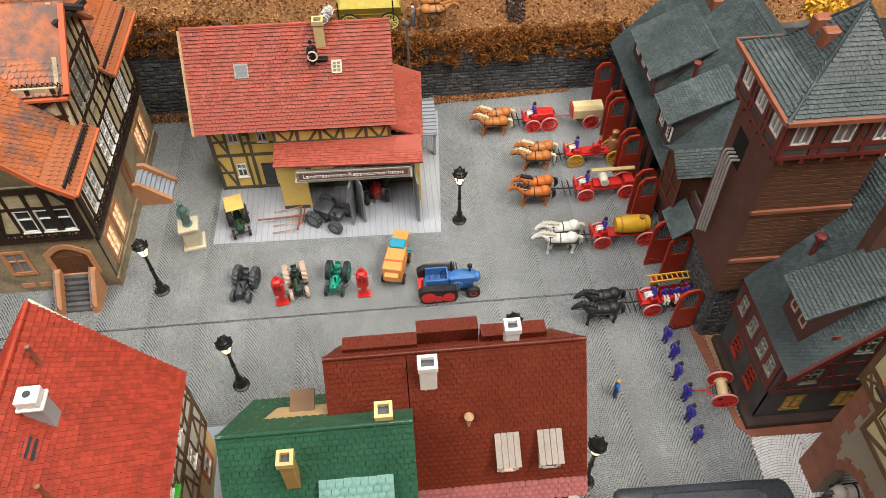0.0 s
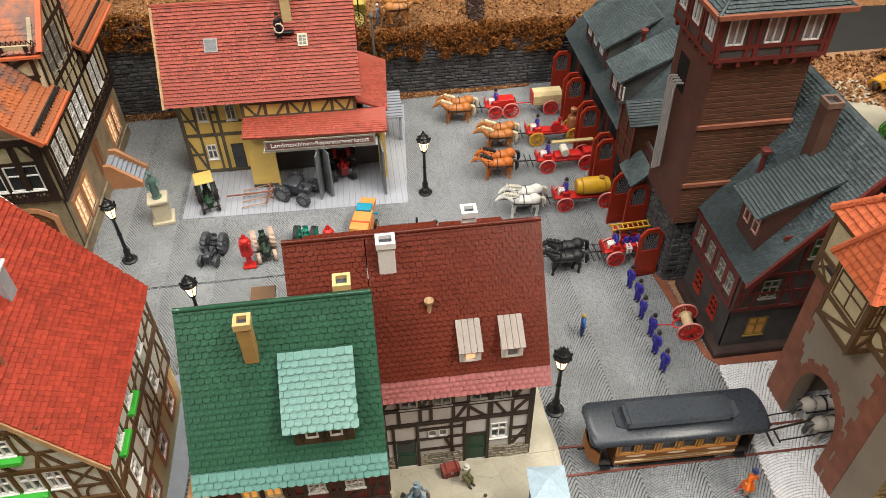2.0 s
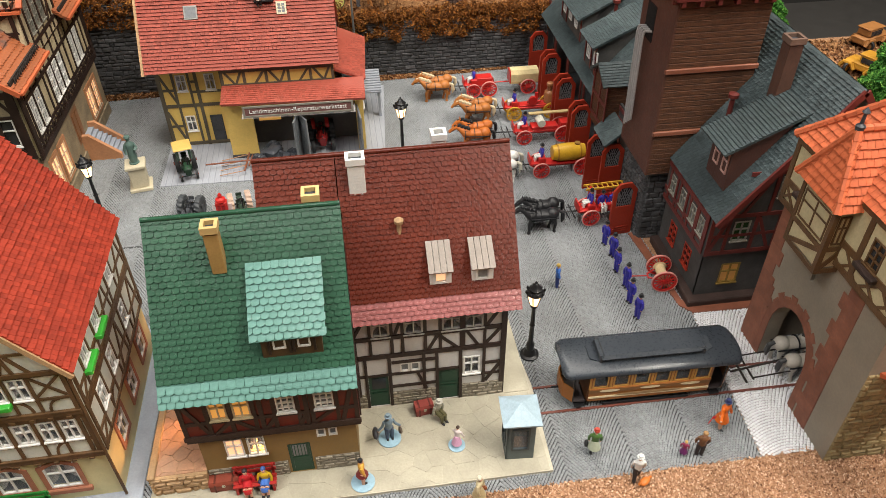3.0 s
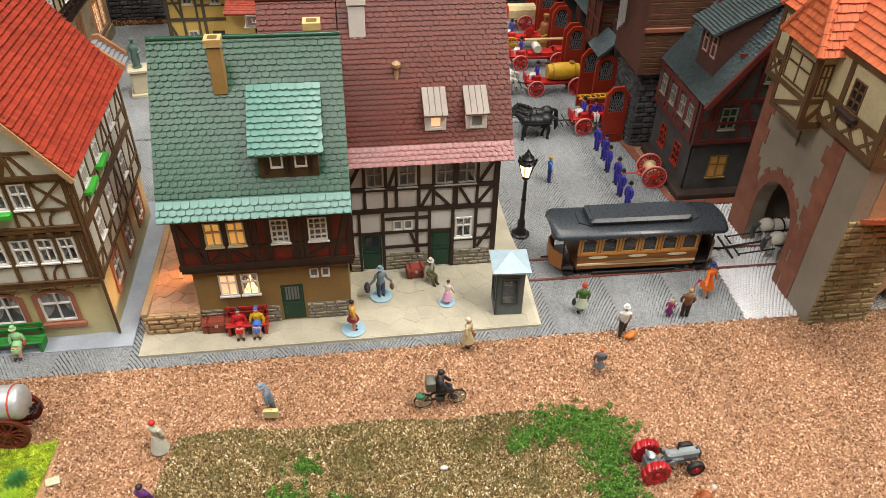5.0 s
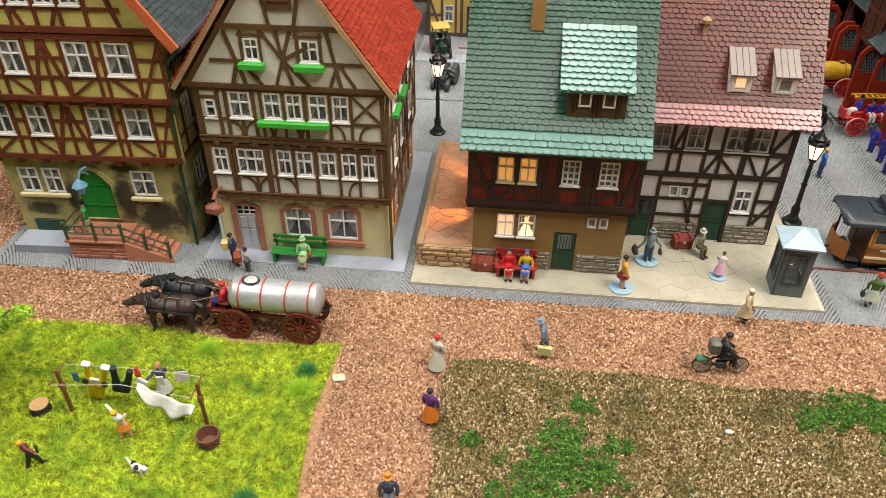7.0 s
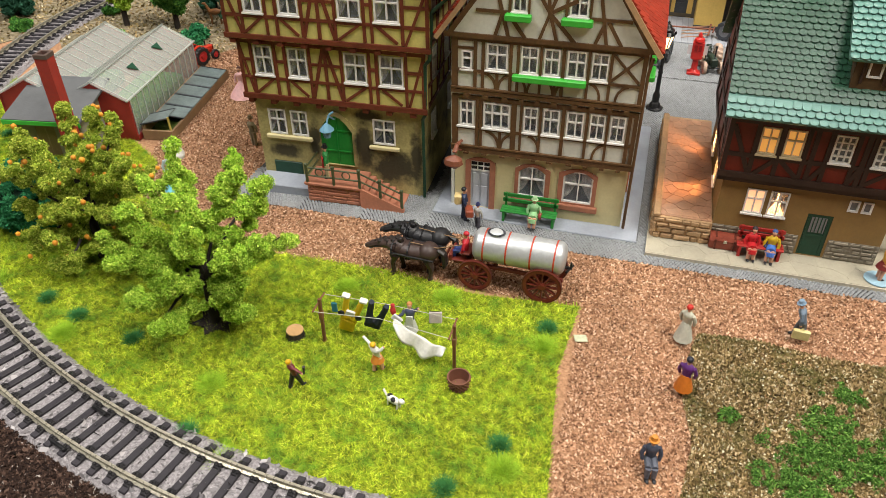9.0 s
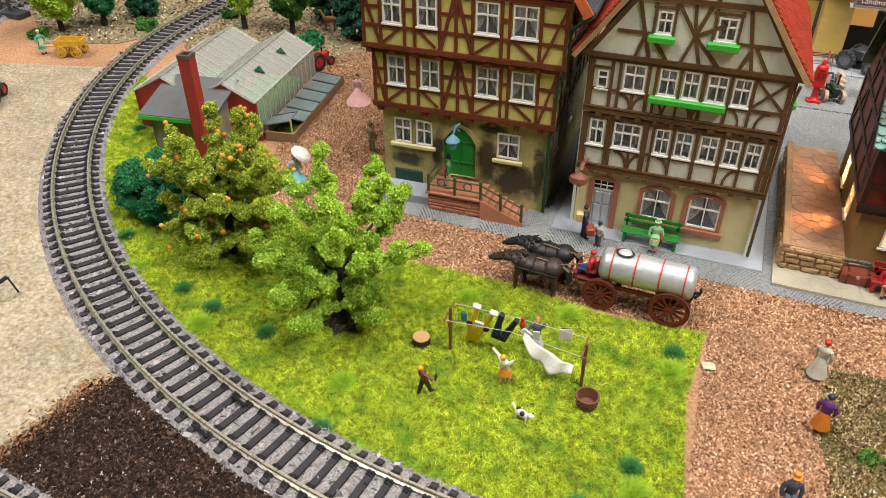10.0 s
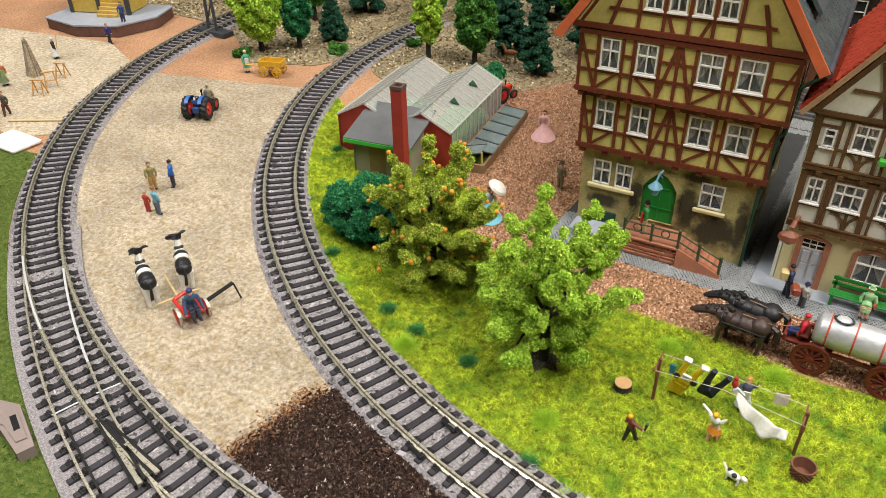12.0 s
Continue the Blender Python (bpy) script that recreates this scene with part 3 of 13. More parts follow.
RUST_BITS = speckle("rust_bits", [(0, (0.09, 0.035, 0.014)), (0.5, (0.22, 0.095, 0.035)), (1, (0.44, 0.24, 0.11))], coarse=18)
HEDGE = speckle("autumn_hedge", [(0, (0.06, 0.024, 0.008)), (0.5, (0.17, 0.062, 0.014)), (0.9, (0.28, 0.10, 0.02)), (1, (0.36, 0.16, 0.03))])
CROP_BASE = speckle("crop_base", [(0.3, (0.072, 0.049, 0.021)), (0.5, (0.241, 0.173, 0.079)), (0.7, (0.529, 0.406, 0.216))], coarse=22, src="noise", fine=480)
CROP_BITS = speckle("crop_bits", [(0, (0.102, 0.074, 0.029)), (0.4, (0.192, 0.134, 0.051)), (0.75, (0.416, 0.300, 0.144)), (0.93, (0.672, 0.540, 0.331)), (1, (0.850, 0.850, 0.646))], coarse=22, patch=((0.11, 0.11, 0.03), 60))
GRASS_BASE = speckle("grass_base", [(0.3, (0.118, 0.185, 0.013)), (0.5, (0.270, 0.344, 0.023)), (0.7, (0.474, 0.512, 0.046))], coarse=14, src="noise", fine=320, patch=((0.06, 0.15, 0.015), 95), mottle=(380, 0.45, 1.1))
GRASS = speckle("grass", [(0, (0.169, 0.299, 0.016)), (0.5, (0.406, 0.546, 0.026)), (0.9, (0.676, 0.758, 0.046)), (1, (0.846, 0.846, 0.116))], coarse=14, patch=((0.075, 0.22, 0.02), 95), mottle=(380, 0.5, 1.18))
MOSS = speckle("moss", [(0.3, (0.028, 0.054, 0.008)), (0.5, (0.071, 0.109, 0.018)), (0.7, (0.150, 0.174, 0.041))], coarse=22, src="noise", fine=420)
WEED = speckle("weed", [(0, (0.032, 0.090, 0.015)), (0.6, (0.096, 0.225, 0.033)), (1, (0.208, 0.360, 0.075))])
TUFT_DARK = speckle("tuft_dark", [(0, (0.03, 0.15, 0.035)), (1, (0.08, 0.28, 0.08))])
TUFT_LIGHT = speckle("tuft_light", [(0, (0.22, 0.42, 0.02)), (1, (0.42, 0.62, 0.05))])
LEAF_LIGHT = speckle("leaf_light", [(0, (0.146, 0.320, 0.022)), (0.6, (0.395, 0.629, 0.058)), (1, (0.672, 0.831, 0.137))], coarse=60)
LEAF_OLIVE = speckle("leaf_olive", [(0, (0.111, 0.190, 0.013)), (0.6, (0.338, 0.455, 0.043)), (1, (0.650, 0.680, 0.124))], coarse=60)
MOSS_FIBRE = speckle("moss_fibre", [(0, (0.025, 0.056, 0.009)), (0.6, (0.076, 0.122, 0.019)), (1, (0.173, 0.198, 0.045))], coarse=30)
LEAF_DARK = speckle("leaf_dark", [(0, (0.009, 0.087, 0.034)), (0.7, (0.029, 0.196, 0.074)), (1, (0.070, 0.326, 0.126))])
LEAF_MID = speckle("leaf_mid", [(0, (0.021, 0.091, 0.016)), (0.7, (0.070, 0.221, 0.033)), (1, (0.168, 0.364, 0.065))])
LEAF_FIR = speckle("leaf_fir", [(0, (0.011, 0.051, 0.029)), (1, (0.036, 0.128, 0.072))])
FRUIT = paint("fruit", (0.72, 0.30, 0.03), 0.4, 0.15, piece=0.4)
BARK = paint("bark", (0.028, 0.022, 0.018), 0.8, 0.4, bump=0.9)
FOREST_BASE = speckle("forest_base", [(0.3, (0.068, 0.058, 0.033)), (0.5, (0.230, 0.189, 0.117)), (0.7, (0.446, 0.390, 0.286))], coarse=16, src="noise", fine=260)

# ---- the layout's ground ----
rng = np.random.default_rng(7)


def sheet(name, poly, z0, z1, mat, label, category="ground", kind="structure"):
    g = Geo().extrude([(x, y, z0) for x, y in poly], (0, 0, z1 - z0))
    return single(name, g, mat, label, category, kind=kind)


def bits(n, poly, z, size, flat=0.4, keep=None, rng=rng):
    """Small random flakes on a polygon: vertices (n, 4, 3) and two faces each."""
    x, y = sprinkle(n, poly, rng)
    if keep is not None:
        k = keep(x, y)
        x, y = x[k], y[k]
    n = len(x)
    a = rng.uniform(0, 2 * np.pi, n)
    s = size * rng.uniform(0.5, 1.4, n)
    c = np.c_[x, y, z + s * flat * rng.uniform(0.1, 0.7, n)]
    d1 = np.c_[np.cos(a) * s, np.sin(a) * s, s * flat * rng.uniform(-1, 1, n)]
    d2 = np.c_[-np.sin(a) * s * 0.55, np.cos(a) * s * 0.55, s * flat * rng.uniform(-1, 1, n)]
    return np.stack([c - d1, c - d2, c + d1, c + d2], 1)


def blades(n, poly, z, h, lean, width=0.035, keep=None, rng=rng):
    """Fibres: single thin triangles, most of them leaning over."""
    x, y = sprinkle(n, poly, rng)
    if keep is not None:
        k = keep(x, y)
        x, y = x[k], y[k]
    n = len(x)
    a, b = rng.uniform(0, 2 * np.pi, n), rng.uniform(0, 2 * np.pi, n)
    hh = h * rng.uniform(0.4, 1.2, n)
    foot = np.c_[x, y, np.full(n, z)]
    side = np.c_[np.cos(a), np.sin(a), np.zeros(n)] * width
    tip = foot + np.c_[np.cos(b) * lean * hh, np.sin(b) * lean * hh, hh]
    return np.stack([foot - side, foot + side, tip], 1)


def loose(name, verts, mat, label, category="ground cover"):
    k = verts.shape[1]
    return tagged(strewn(name, verts, [(0, 1, 2, 3)] if k == 4 else [(0, 1, 2)], mat), label, category, kind="stuff")


# circles of the two tracks
C1, R1 = (-7.0, 21.4), 37.75
C2, R2 = (-18.2, 22.1), 43.45


def r_of(x, y, c):
    return np.hypot(np.asarray(x) - c[0], np.asarray(y) - c[1])


board = [(-125, -60), (95, -60), (95, 42.2), (-14, 42.2), (-14, 110), (-125, 110)]
sheet("ground", board, -3, -0.02, GRAVEL_BASE, "salmon-brown wood-chip gravel ground of the layout")

GRAVEL_AREA = [(-24, -4.3), (-2.2, -4.3), (-2.0, -18), (45, -18), (45, 0.5), (28, -0.5), (-10, -0.6), (-20, -0.6), (-20, 20), (-32, 22), (-27, 4)]
loose("gravel", bits(380000, GRAVEL_AREA, 0.0, 0.056, 0.7), GRAVEL, "salmon-brown wood-chip gravel strewn over the street")

grass_poly = [(-2.3, -4.2), (-2.6, -8), (-2.1, -13), (-1.7, -18.5)]
for k in range(0, 60):
    an = radians(-88 - k * 1.75)
    grass_poly.append((C1[0] + (R1 - 1.55) * math.cos(an), C1[1] + (R1 - 1.55) * math.sin(an)))
grass_poly = [p for p in grass_poly if p[0] < -1.5 and p[1] < 9.5]
grass_poly += [(-37, 5.5), (-28.5, 3.5), (-25.5, 1.5), (-24.5, -1.5), (-20.5, -3.6), (-16.2, -4.2), (-10, -4.0), (-6.5, -4.6)]
sheet("lawn", grass_poly, -0.1, 0.03, GRASS_BASE, "yellow-green fibre grass mat inside the curved track", "lawn")
loose("grass", blades(230000, grass_poly, 0.02, 0.15, 1.5, 0.02), GRASS, "short yellow-green fibre grass of the lawn", "grass")

straw_poly = []
for k in range(0, 40):
    an = radians(-112.5 - k * 1.69)
    straw_poly.append((C1[0] + (R1 + 1.55) * math.cos(an), C1[1] + (R1 + 1.55) * math.sin(an)))
for k in range(39, -1, -1):
    an = radians(-96.5 - k * 1.54)
    straw_poly.append((C2[0] + (R2 - 1.55) * math.cos(an), C2[1] + (R2 - 1.55) * math.sin(an)))
straw_poly = [p for p in straw_poly if -60 < p[0] < -21.8 and p[1] < 10]
sheet("stubble_field", straw_poly, -0.1, 0.02, STRAW_BASE, "pale straw-coloured stubble field between the two tracks", "field")
loose("straw", blades(150000, straw_poly, 0.01, 0.075, 2.4, 0.014), STRAW, "pale straw fibres of the stubble field", "straw")
soil_poly = [(C1[0] + (R1 + 1.5) * math.cos(radians(a)), C1[1] + (R1 + 1.5) * math.sin(radians(a))) for a in range(-113, -92, 2)]
soil_poly += [(C2[0] + (R2 - 1.5) * math.cos(radians(a)), C2[1] + (R2 - 1.5) * math.sin(radians(a))) for a in range(-78, -97, -2)] + [(-22.55, -18.4), (-22.3, -17.2)]
sheet("soil_patch", soil_poly, -0.1, 0.05, SOIL, "dark brown ploughed soil beside the track", "field")
loose("soil_crumbs", bits(42000, soil_poly, 0.05, 0.075, 0.9), SOIL_BITS, "dark brown soil crumbs")
EDGE = [(-22.8, -19.9), (-22.55, -18.5), (-22.35, -17.2), (-22.2, -15.4)]


def fringe(n, spread, shift):
    """Points scattered along the edge between straw and soil, thinning out to both sides."""
    f = rng.uniform(0, len(EDGE) - 1.001, n)
    i = f.astype(int)
    e = np.array(EDGE)
    p = e[i] + (e[i + 1] - e[i]) * (f - i)[:, None]
    return p + rng.normal(0, spread, (n, 2)) + np.array([-1.0, 0.0]) * shift


p = fringe(5200, 0.42, 0.35)
n = rng.normal(0, 0.055, (2, len(p), 3))
c = np.c_[p, np.full(len(p), 0.06)]
n[:, :, 2] *= 0.5
loose("rusty_fringe", np.stack([c - n[0], c - n[1] * 0.4, c + n[0], c + n[1] * 0.4], 1), RUST_BITS, "rusty fibres along the edge of the soil")
p = fringe(4200, 0.36, 0.1)
n = rng.normal(0, 0.05, (2, len(p), 3))
c = np.c_[p, np.full(len(p), 0.07)]
loose("edge_crumbs", np.stack([c - n[0], c - n[1] * 0.7, c + n[0], c + n[1] * 0.7], 1), SOIL_BITS, "dark soil crumbs strewn over the straw")
far_straw = [(-75, -4), (-55.5, -7.5), (-52.9, -5.2), (-58.5, 5.4), (-66, 8.5), (-80, 6)]
sheet("far_stubble_field", far_straw, -0.1, 0.02, STRAW_BASE, "pale straw-coloured stubble field beyond the outer track", "field")
moss_poly = [(C2[0] + (R2 + 1.72) * math.cos(radians(a)), C2[1] + (R2 + 1.72) * math.sin(radians(a))) for a in range(-138, -80, 3)] + [(-12, -45), (-60, -45), (-62, -9), (-54, -8.4)]
sheet("mossy_ground", moss_poly, -0.1, 0.03, MOSS, "mossy dark green scatter outside the outer track", "ground")
loose("moss_fibres", blades(90000, moss_poly, 0.02, 0.13, 1.4, 0.02), MOSS_FIBRE, "dark olive green moss fibres")
single("plaster_patch", Geo().soft(-56, -9, 0, -52.9, -6.9, 0.35, 0.12), WHITE_PLASTIC, "white plaster patch at the edge of the moss", "patch", kind="structure")
forest_poly = [(-52, 11), (-46.8, 13), (-44.5, 17), (-41.5, 14), (-36.5, 11.5), (-31.5, 14.0), (-27.5, 20), (-22, 30), (-18, 60), (-95, 60), (-95, 18), (-60, 17)]
sheet("forest_floor", forest_poly, -0.1, 0.04, FOREST_BASE, "grey-green stony forest floor", "ground")
loose("forest_litter", bits(70000, forest_poly, 0.04, 0.10, 0.8), CROP_BITS, "dry litter and small stones of the forest floor")

crop_poly = [(2.3, -4.6), (4.5, -4.4), (7, -4.7), (10, -4.6), (13, -4.9), (16.5, -4.8), (19.8, -5.2), (20.3, -6.5), (19.6, -9), (20.2, -11.5), (19.4, -14.5), (19.9, -17), (2.1, -17), (1.8, -13), (2.2, -10), (1.7, -7.5)]
sheet("crop_field", crop_poly, -0.1, 0.03, CROP_BASE, "brown withered crop field with loose scatter", "field")
loose("crop_litter", bits(185000, crop_poly, 0.03, 0.052, 1.3), CROP_BITS, "brown and straw-coloured withered crop scatter")


def clump_field(spots, n, h):
    """Leafy green growth: lots of small leaves round each spot (x, y, rx, ry)."""
    out = []
    for x, y, rx, ry in spots:
        for _ in range(int(n * rx * ry / 60)):
            q = (rng.normal(x, rx * 0.52), rng.normal(y, ry * 0.52), rng.uniform(0.05, h * 0.7))
            r = rng.uniform(0.09, 0.2)
            m = int(2600 * r * r) + 20
            d = rng.normal(0, 1, (m, 3))
            d *= r * (0.5 + 0.5 * rng.random((m, 1))) / np.linalg.norm(d, axis=1, keepdims=True)
            c = np.array(q) + d * np.array([1, 1, 0.8])
            c[:, 2] = np.maximum(c[:, 2], 0.03)
            d1, d2 = rng.normal(0, 0.026, (m, 3)), rng.normal(0, 0.026, (m, 3))
            out.append(np.stack([c - d1, c - d2 * 0.7, c + d1, c + d2 * 0.7], 1))
    return np.concatenate(out)


loose("weeds", clump_field([(17.6, -5.6, 1.3, 0.7), (18.9, -6.2, 1.3, 0.9), (19.0, -7.6, 0.9, 1.2), (18.9, -9.2, 0.9, 1.1), (19.2, -10.8, 1.1, 1.2), (16.2, -6.2, 0.8, 0.5), (15.5, -6.6, 0.4, 0.3),
                            (6.6, -8.0, 0.7, 0.7), (6.0, -9.4, 1.1, 0.9), (7.6, -9.6, 1.0, 0.8), (5.2, -10.8, 1.2, 0.7), (8.6, -8.4, 0.5, 0.4), (7.4, -6.6, 0.6, 0.35), (3.4, -8.6, 0.35, 0.3), (18.3, -12.5, 1.5, 1.1), (6.5, -12.2, 1.5, 0.9)], 6800, 0.36),
      WEED, "low leafy bright green weeds in the crop field", "weeds")

# the square: cobbles laid in arcs
def cobbles(name, poly, mat, label, size=0.15, span=3.2, sag=0.5, keep=None):
    xs, ys = [p[0] for p in poly], [p[1] for p in poly]
    out = []
    for ci in range(int((max(xs) - min(xs)) / span) + 3):
        x0 = min(xs) - span + ci * span
        arc = span * 1.13
        m = int(arc / size)
        for ri in range(int((max(ys) - min(ys) + 4) / (size * 0.86))):
            y0 = min(ys) - 3 + ri * size * 0.86 + (0.5 * size if ci % 2 else 0)
            k = np.arange(m) + rng.uniform(-0.07, 0.07, m) + (0.5 if ri % 2 else 0)
            f = (k + 0.2) / m * 2 - 1
            x, y = x0 + (f + 1) * span / 2, y0 + sag * (1 - f * f) * 1.0
            ang = np.arctan2(-2 * sag * f, span / 2)
            out.append(np.c_[x, y, ang])
    P = np.concatenate(out)
    k = inside(P[:, 0], P[:, 1], poly)
    if keep is not None:
        k &= keep(P[:, 0], P[:, 1])
    P = P[k]
    n = len(P)
    h = size * rng.uniform(0.35, 0.41, (n, 1))
    w = h * rng.uniform(0.82, 0.92, (n, 1))
    c, s = np.cos(P[:, 2:3]), np.sin(P[:, 2:3])
    V = np.zeros((n, 8, 3))
    for j, (a, b, lo) in enumerate(((-1, -1, 0), (1, -1, 0), (1, 1, 0), (-1, 1, 0), (-0.74, -0.74, 1), (0.74, -0.74, 1), (0.74, 0.74, 1), (-0.74, 0.74, 1))):
        V[:, j, 0:1] = P[:, 0:1] + a * h * c - b * w * s
        V[:, j, 1:2] = P[:, 1:2] + a * h * s + b * w * c
        V[:, j, 2] = 0.0 if not lo else 0.07
    V[:, 4:, 2] += rng.uniform(-0.012, 0.012, (n, 1))
    ob = strewn(name, V, [(4, 5, 6, 7), (0, 1, 5, 4), (1, 2, 6, 5), (2, 3, 7, 6), (3, 0, 4, 7)], mat)
    return tagged(ob, label, "cobblestones", kind="stuff")


square = [(-26, -0.6), (28.0, -0.6), (28.55, 9.3), (28.0, 16.4), (34, 16.4), (34, 41.4), (-26, 41.4), (-26, 19.5), (-20, 19.5), (-20, -0.6)]
sheet("cobbled_square", square, -0.4, 0.002, COBBLE_BED, "grey cobbled town square laid in arcs", "pavement")
east = [(28.04, -0.6), (41, -0.6), (41, 9.3), (28.59, 9.3)]
sheet("gate_pavement", east, -0.4, 0.004, BARE_BED, "bare light grey plastic cobbles below the gate", "pavement")


def covered(x, y):
    """Where houses and slabs stand on the square."""
    c = (x > 0.3) & (x < 17.5) & (y > 0.2) & (y < 9.5)
    c |= (x > -9.5) & (x < -0.6) & (y > 1) & (y < 11)
    c |= (x > -3) & (x < 12.3) & (y > 26.6) & (y < 38.5)
    c |= (x < -9.5) & (y > 24) & (y < 38)
    c |= (x < -10.5) & (x > -20) & (y > 2.5) & (y < 19)
    c |= (x > 28.2) & (y > 12)
    return ~c


cobbles("cobblestones", square, COBBLE, "grey cobblestones of the town square laid in arcs", keep=covered)
cobbles("light_cobblestones", east, BARE_COBBLE, "light unpainted grey cobblestones below the gate", size=0.18)
# seams where the plates of the square meet
single("square_seam", Geo().box(-20, 19.66, 0.0, 27.0, 19.8, 0.07), COBBLE_BED, "dark seam across the cobbled square", "seam", kind="structure")

# tracks
def sleeper_shape(u0, u1, rails):
    """A sleeper from u0 to u1 with a pair of black bolted chairs at every rail."""
    g = Geo()
    g.soft(u0, -0.13, 0.16, u1, 0.13, 0.30, 0.02)
    g.slot = 1
    for q in rails:
        for s in (-1, 1):
            g.soft(q + s * 0.19 - 0.11, -0.14, 0.24, q + s * 0.19 + 0.11, 0.14, 0.345, 0.03)
            for y in (-0.075, 0.075):
                g.soft(q + s * 0.16 - 0.06, y - 0.05, 0.33, q + s * 0.16 + 0.06, y + 0.05, 0.41, 0.02)
    return g


def rail_track(name, centre, radius, a0, a1, label, skip=None):
    """Ballast bed, two rails with joints, sleepers with chairs, along an arc (degrees)."""
    tr = thing(name, label, "railway track")
    n = max(8, int(abs(a1 - a0) / 1.2))
    ang = [radians(a0 + (a1 - a0) * i / n) for i in range(n + 1)]

    def ring(profile, nm, mat, smooth=False):
        g, k = Geo(), len(profile)
        for a in ang:
            g.v += [(centre[0] + (radius + o) * math.cos(a), centre[1] + (radius + o) * math.sin(a), z) for o, z in profile]
        for i in range(n):
            for j in range(k):
                g.f.append((i * k + j, i * k + (j + 1) % k, (i + 1) * k + (j + 1) % k, (i + 1) * k + j))
        g.f += [tuple(range(k)), tuple(range(n * k + k - 1, n * k - 1, -1))]
        g.m = [0] * len(g.f)
        return part(nm, g, mat, tr, smooth=smooth)

    ring([(-1.68, 0.0), (1.68, 0.0), (1.38, 0.2), (-1.38, 0.2)], "ballast_bed", BALLAST)
    for s in (-1, 1):
        o = s * 0.87
        ring([(o - 0.11, 0.31), (o + 0.11, 0.31), (o + 0.03, 0.36), (o + 0.045, 0.47), (o + 0.045, 0.52), (o - 0.045, 0.52), (o - 0.045, 0.47), (o - 0.03, 0.36)], "rail", STEEL)
    step = 0.692
    m = int(abs(radians(a1 - a0)) * radius / step)
    me = mesh_of("sleeper", sleeper_shape(-1.36, 1.36, (-0.87, 0.87)), [SLEEPER, CHAIR])
    for i in range(m):
        a = radians(a0) + math.copysign(step * (i + 0.5) / radius, a1 - a0)
        if skip and skip[0] < math.degrees(a) < skip[1]:
            continue
        ob = new("sleeper", me)
        ob.parent = tr
        ob.matrix_basis = cm(centre[0] + radius * math.cos(a), centre[1] + radius * math.sin(a), 0, 0, 0, math.degrees(a))
    # loose ballast stones
    q = abs(radians(a1 - a0)) * radius
    k = int(q * 90)
    aa, rr = rng.uniform(radians(min(a0, a1)), radians(max(a0, a1)), k), radius + rng.uniform(-1.6, 1.6, k)
    s = rng.uniform(0.035, 0.07, k)
    c = np.c_[centre[0] + rr * np.cos(aa), centre[1] + rr * np.sin(aa), np.where(np.abs(rr - radius) > 1.5, 0.12, 0.2) + s * 0.3]
    d1, d2 = rng.normal(0, 1, (k, 3)) * s[:, None], rng.normal(0, 1, (k, 3)) * s[:, None]
    tagged(strewn("loose_ballast", np.stack([c - d1, c - d2, c + d1, c + d2], 1), [(0, 1, 2, 3)], GREY_BALLAST, tr), kind="stuff")
    return tr


rail_track("inner_track", C1, R1, -86.1, -190, "curved model railway track on grey ballast round the lawn")
rail_track("outer_track", C2, R2, -77, -196, "curved model railway track on grey ballast beyond the stubble field", (-118.6, -92.5))

# ---- houses ----
def ridge(house, p, q, r, mat, name="ridge_cap", pitch=0.45):
    """A row of half-round caps along a roof's ridge or hip."""
    p, q = Vector(p), Vector(q)
    n = max(2, int((q - p).length / pitch))
    prof = [(rr * r, (i + e) / n * (q - p).length) for i in range(n) for e, rr in ((0.0, 1.08), (0.96, 0.95))]
    g = Geo().lathe(prof, 8).turn(Matrix.Translation(p) @ (q - p).to_track_quat("Z", "Y").to_matrix().to_4x4())
    part(name, g, mat, house, smooth=True)


def chimney(house, x, y, z0, z1, w, d, mat, cap_mat=None, name="chimney"):
    """A shaft with a wider head and a dark flue."""
    g = Geo()
    g.soft(x - w / 2, y - d / 2, z0, x + w / 2, y + d / 2, z1 - 0.35, 0.03)
    ch = part(name, g, mat, house)
    a, b = w / 2 + 0.05, d / 2 + 0.05
    h = holed(rect(-a, -b, a, b), [rect(0.14 - a, 0.14 - b, a - 0.14, b - 0.14)], 0, 0.3).turn(Matrix.Translation((x, y, z1 - 0.3)) @ Matrix.Rotation(radians(-90), 4, "X"))
    part("chimney_head", h, cap_mat or mat, ch)
    part("flue", Geo().box(x - w / 2, y - d / 2, z1 - 0.3, x + w / 2, y + d / 2, z1 - 0.2), DARK_METAL, ch)
    return ch


def flower_box(wall, u0, w0, u1, w1, mat=None):
    wall.put("flower_box", Geo().soft(u0, -0.34, w0, u1, -0.02, w1, 0.04), mat or LEAF_GREEN, "bright green flower box")


def stack(wall, *spans):
    return [rect(*s) for s in spans]


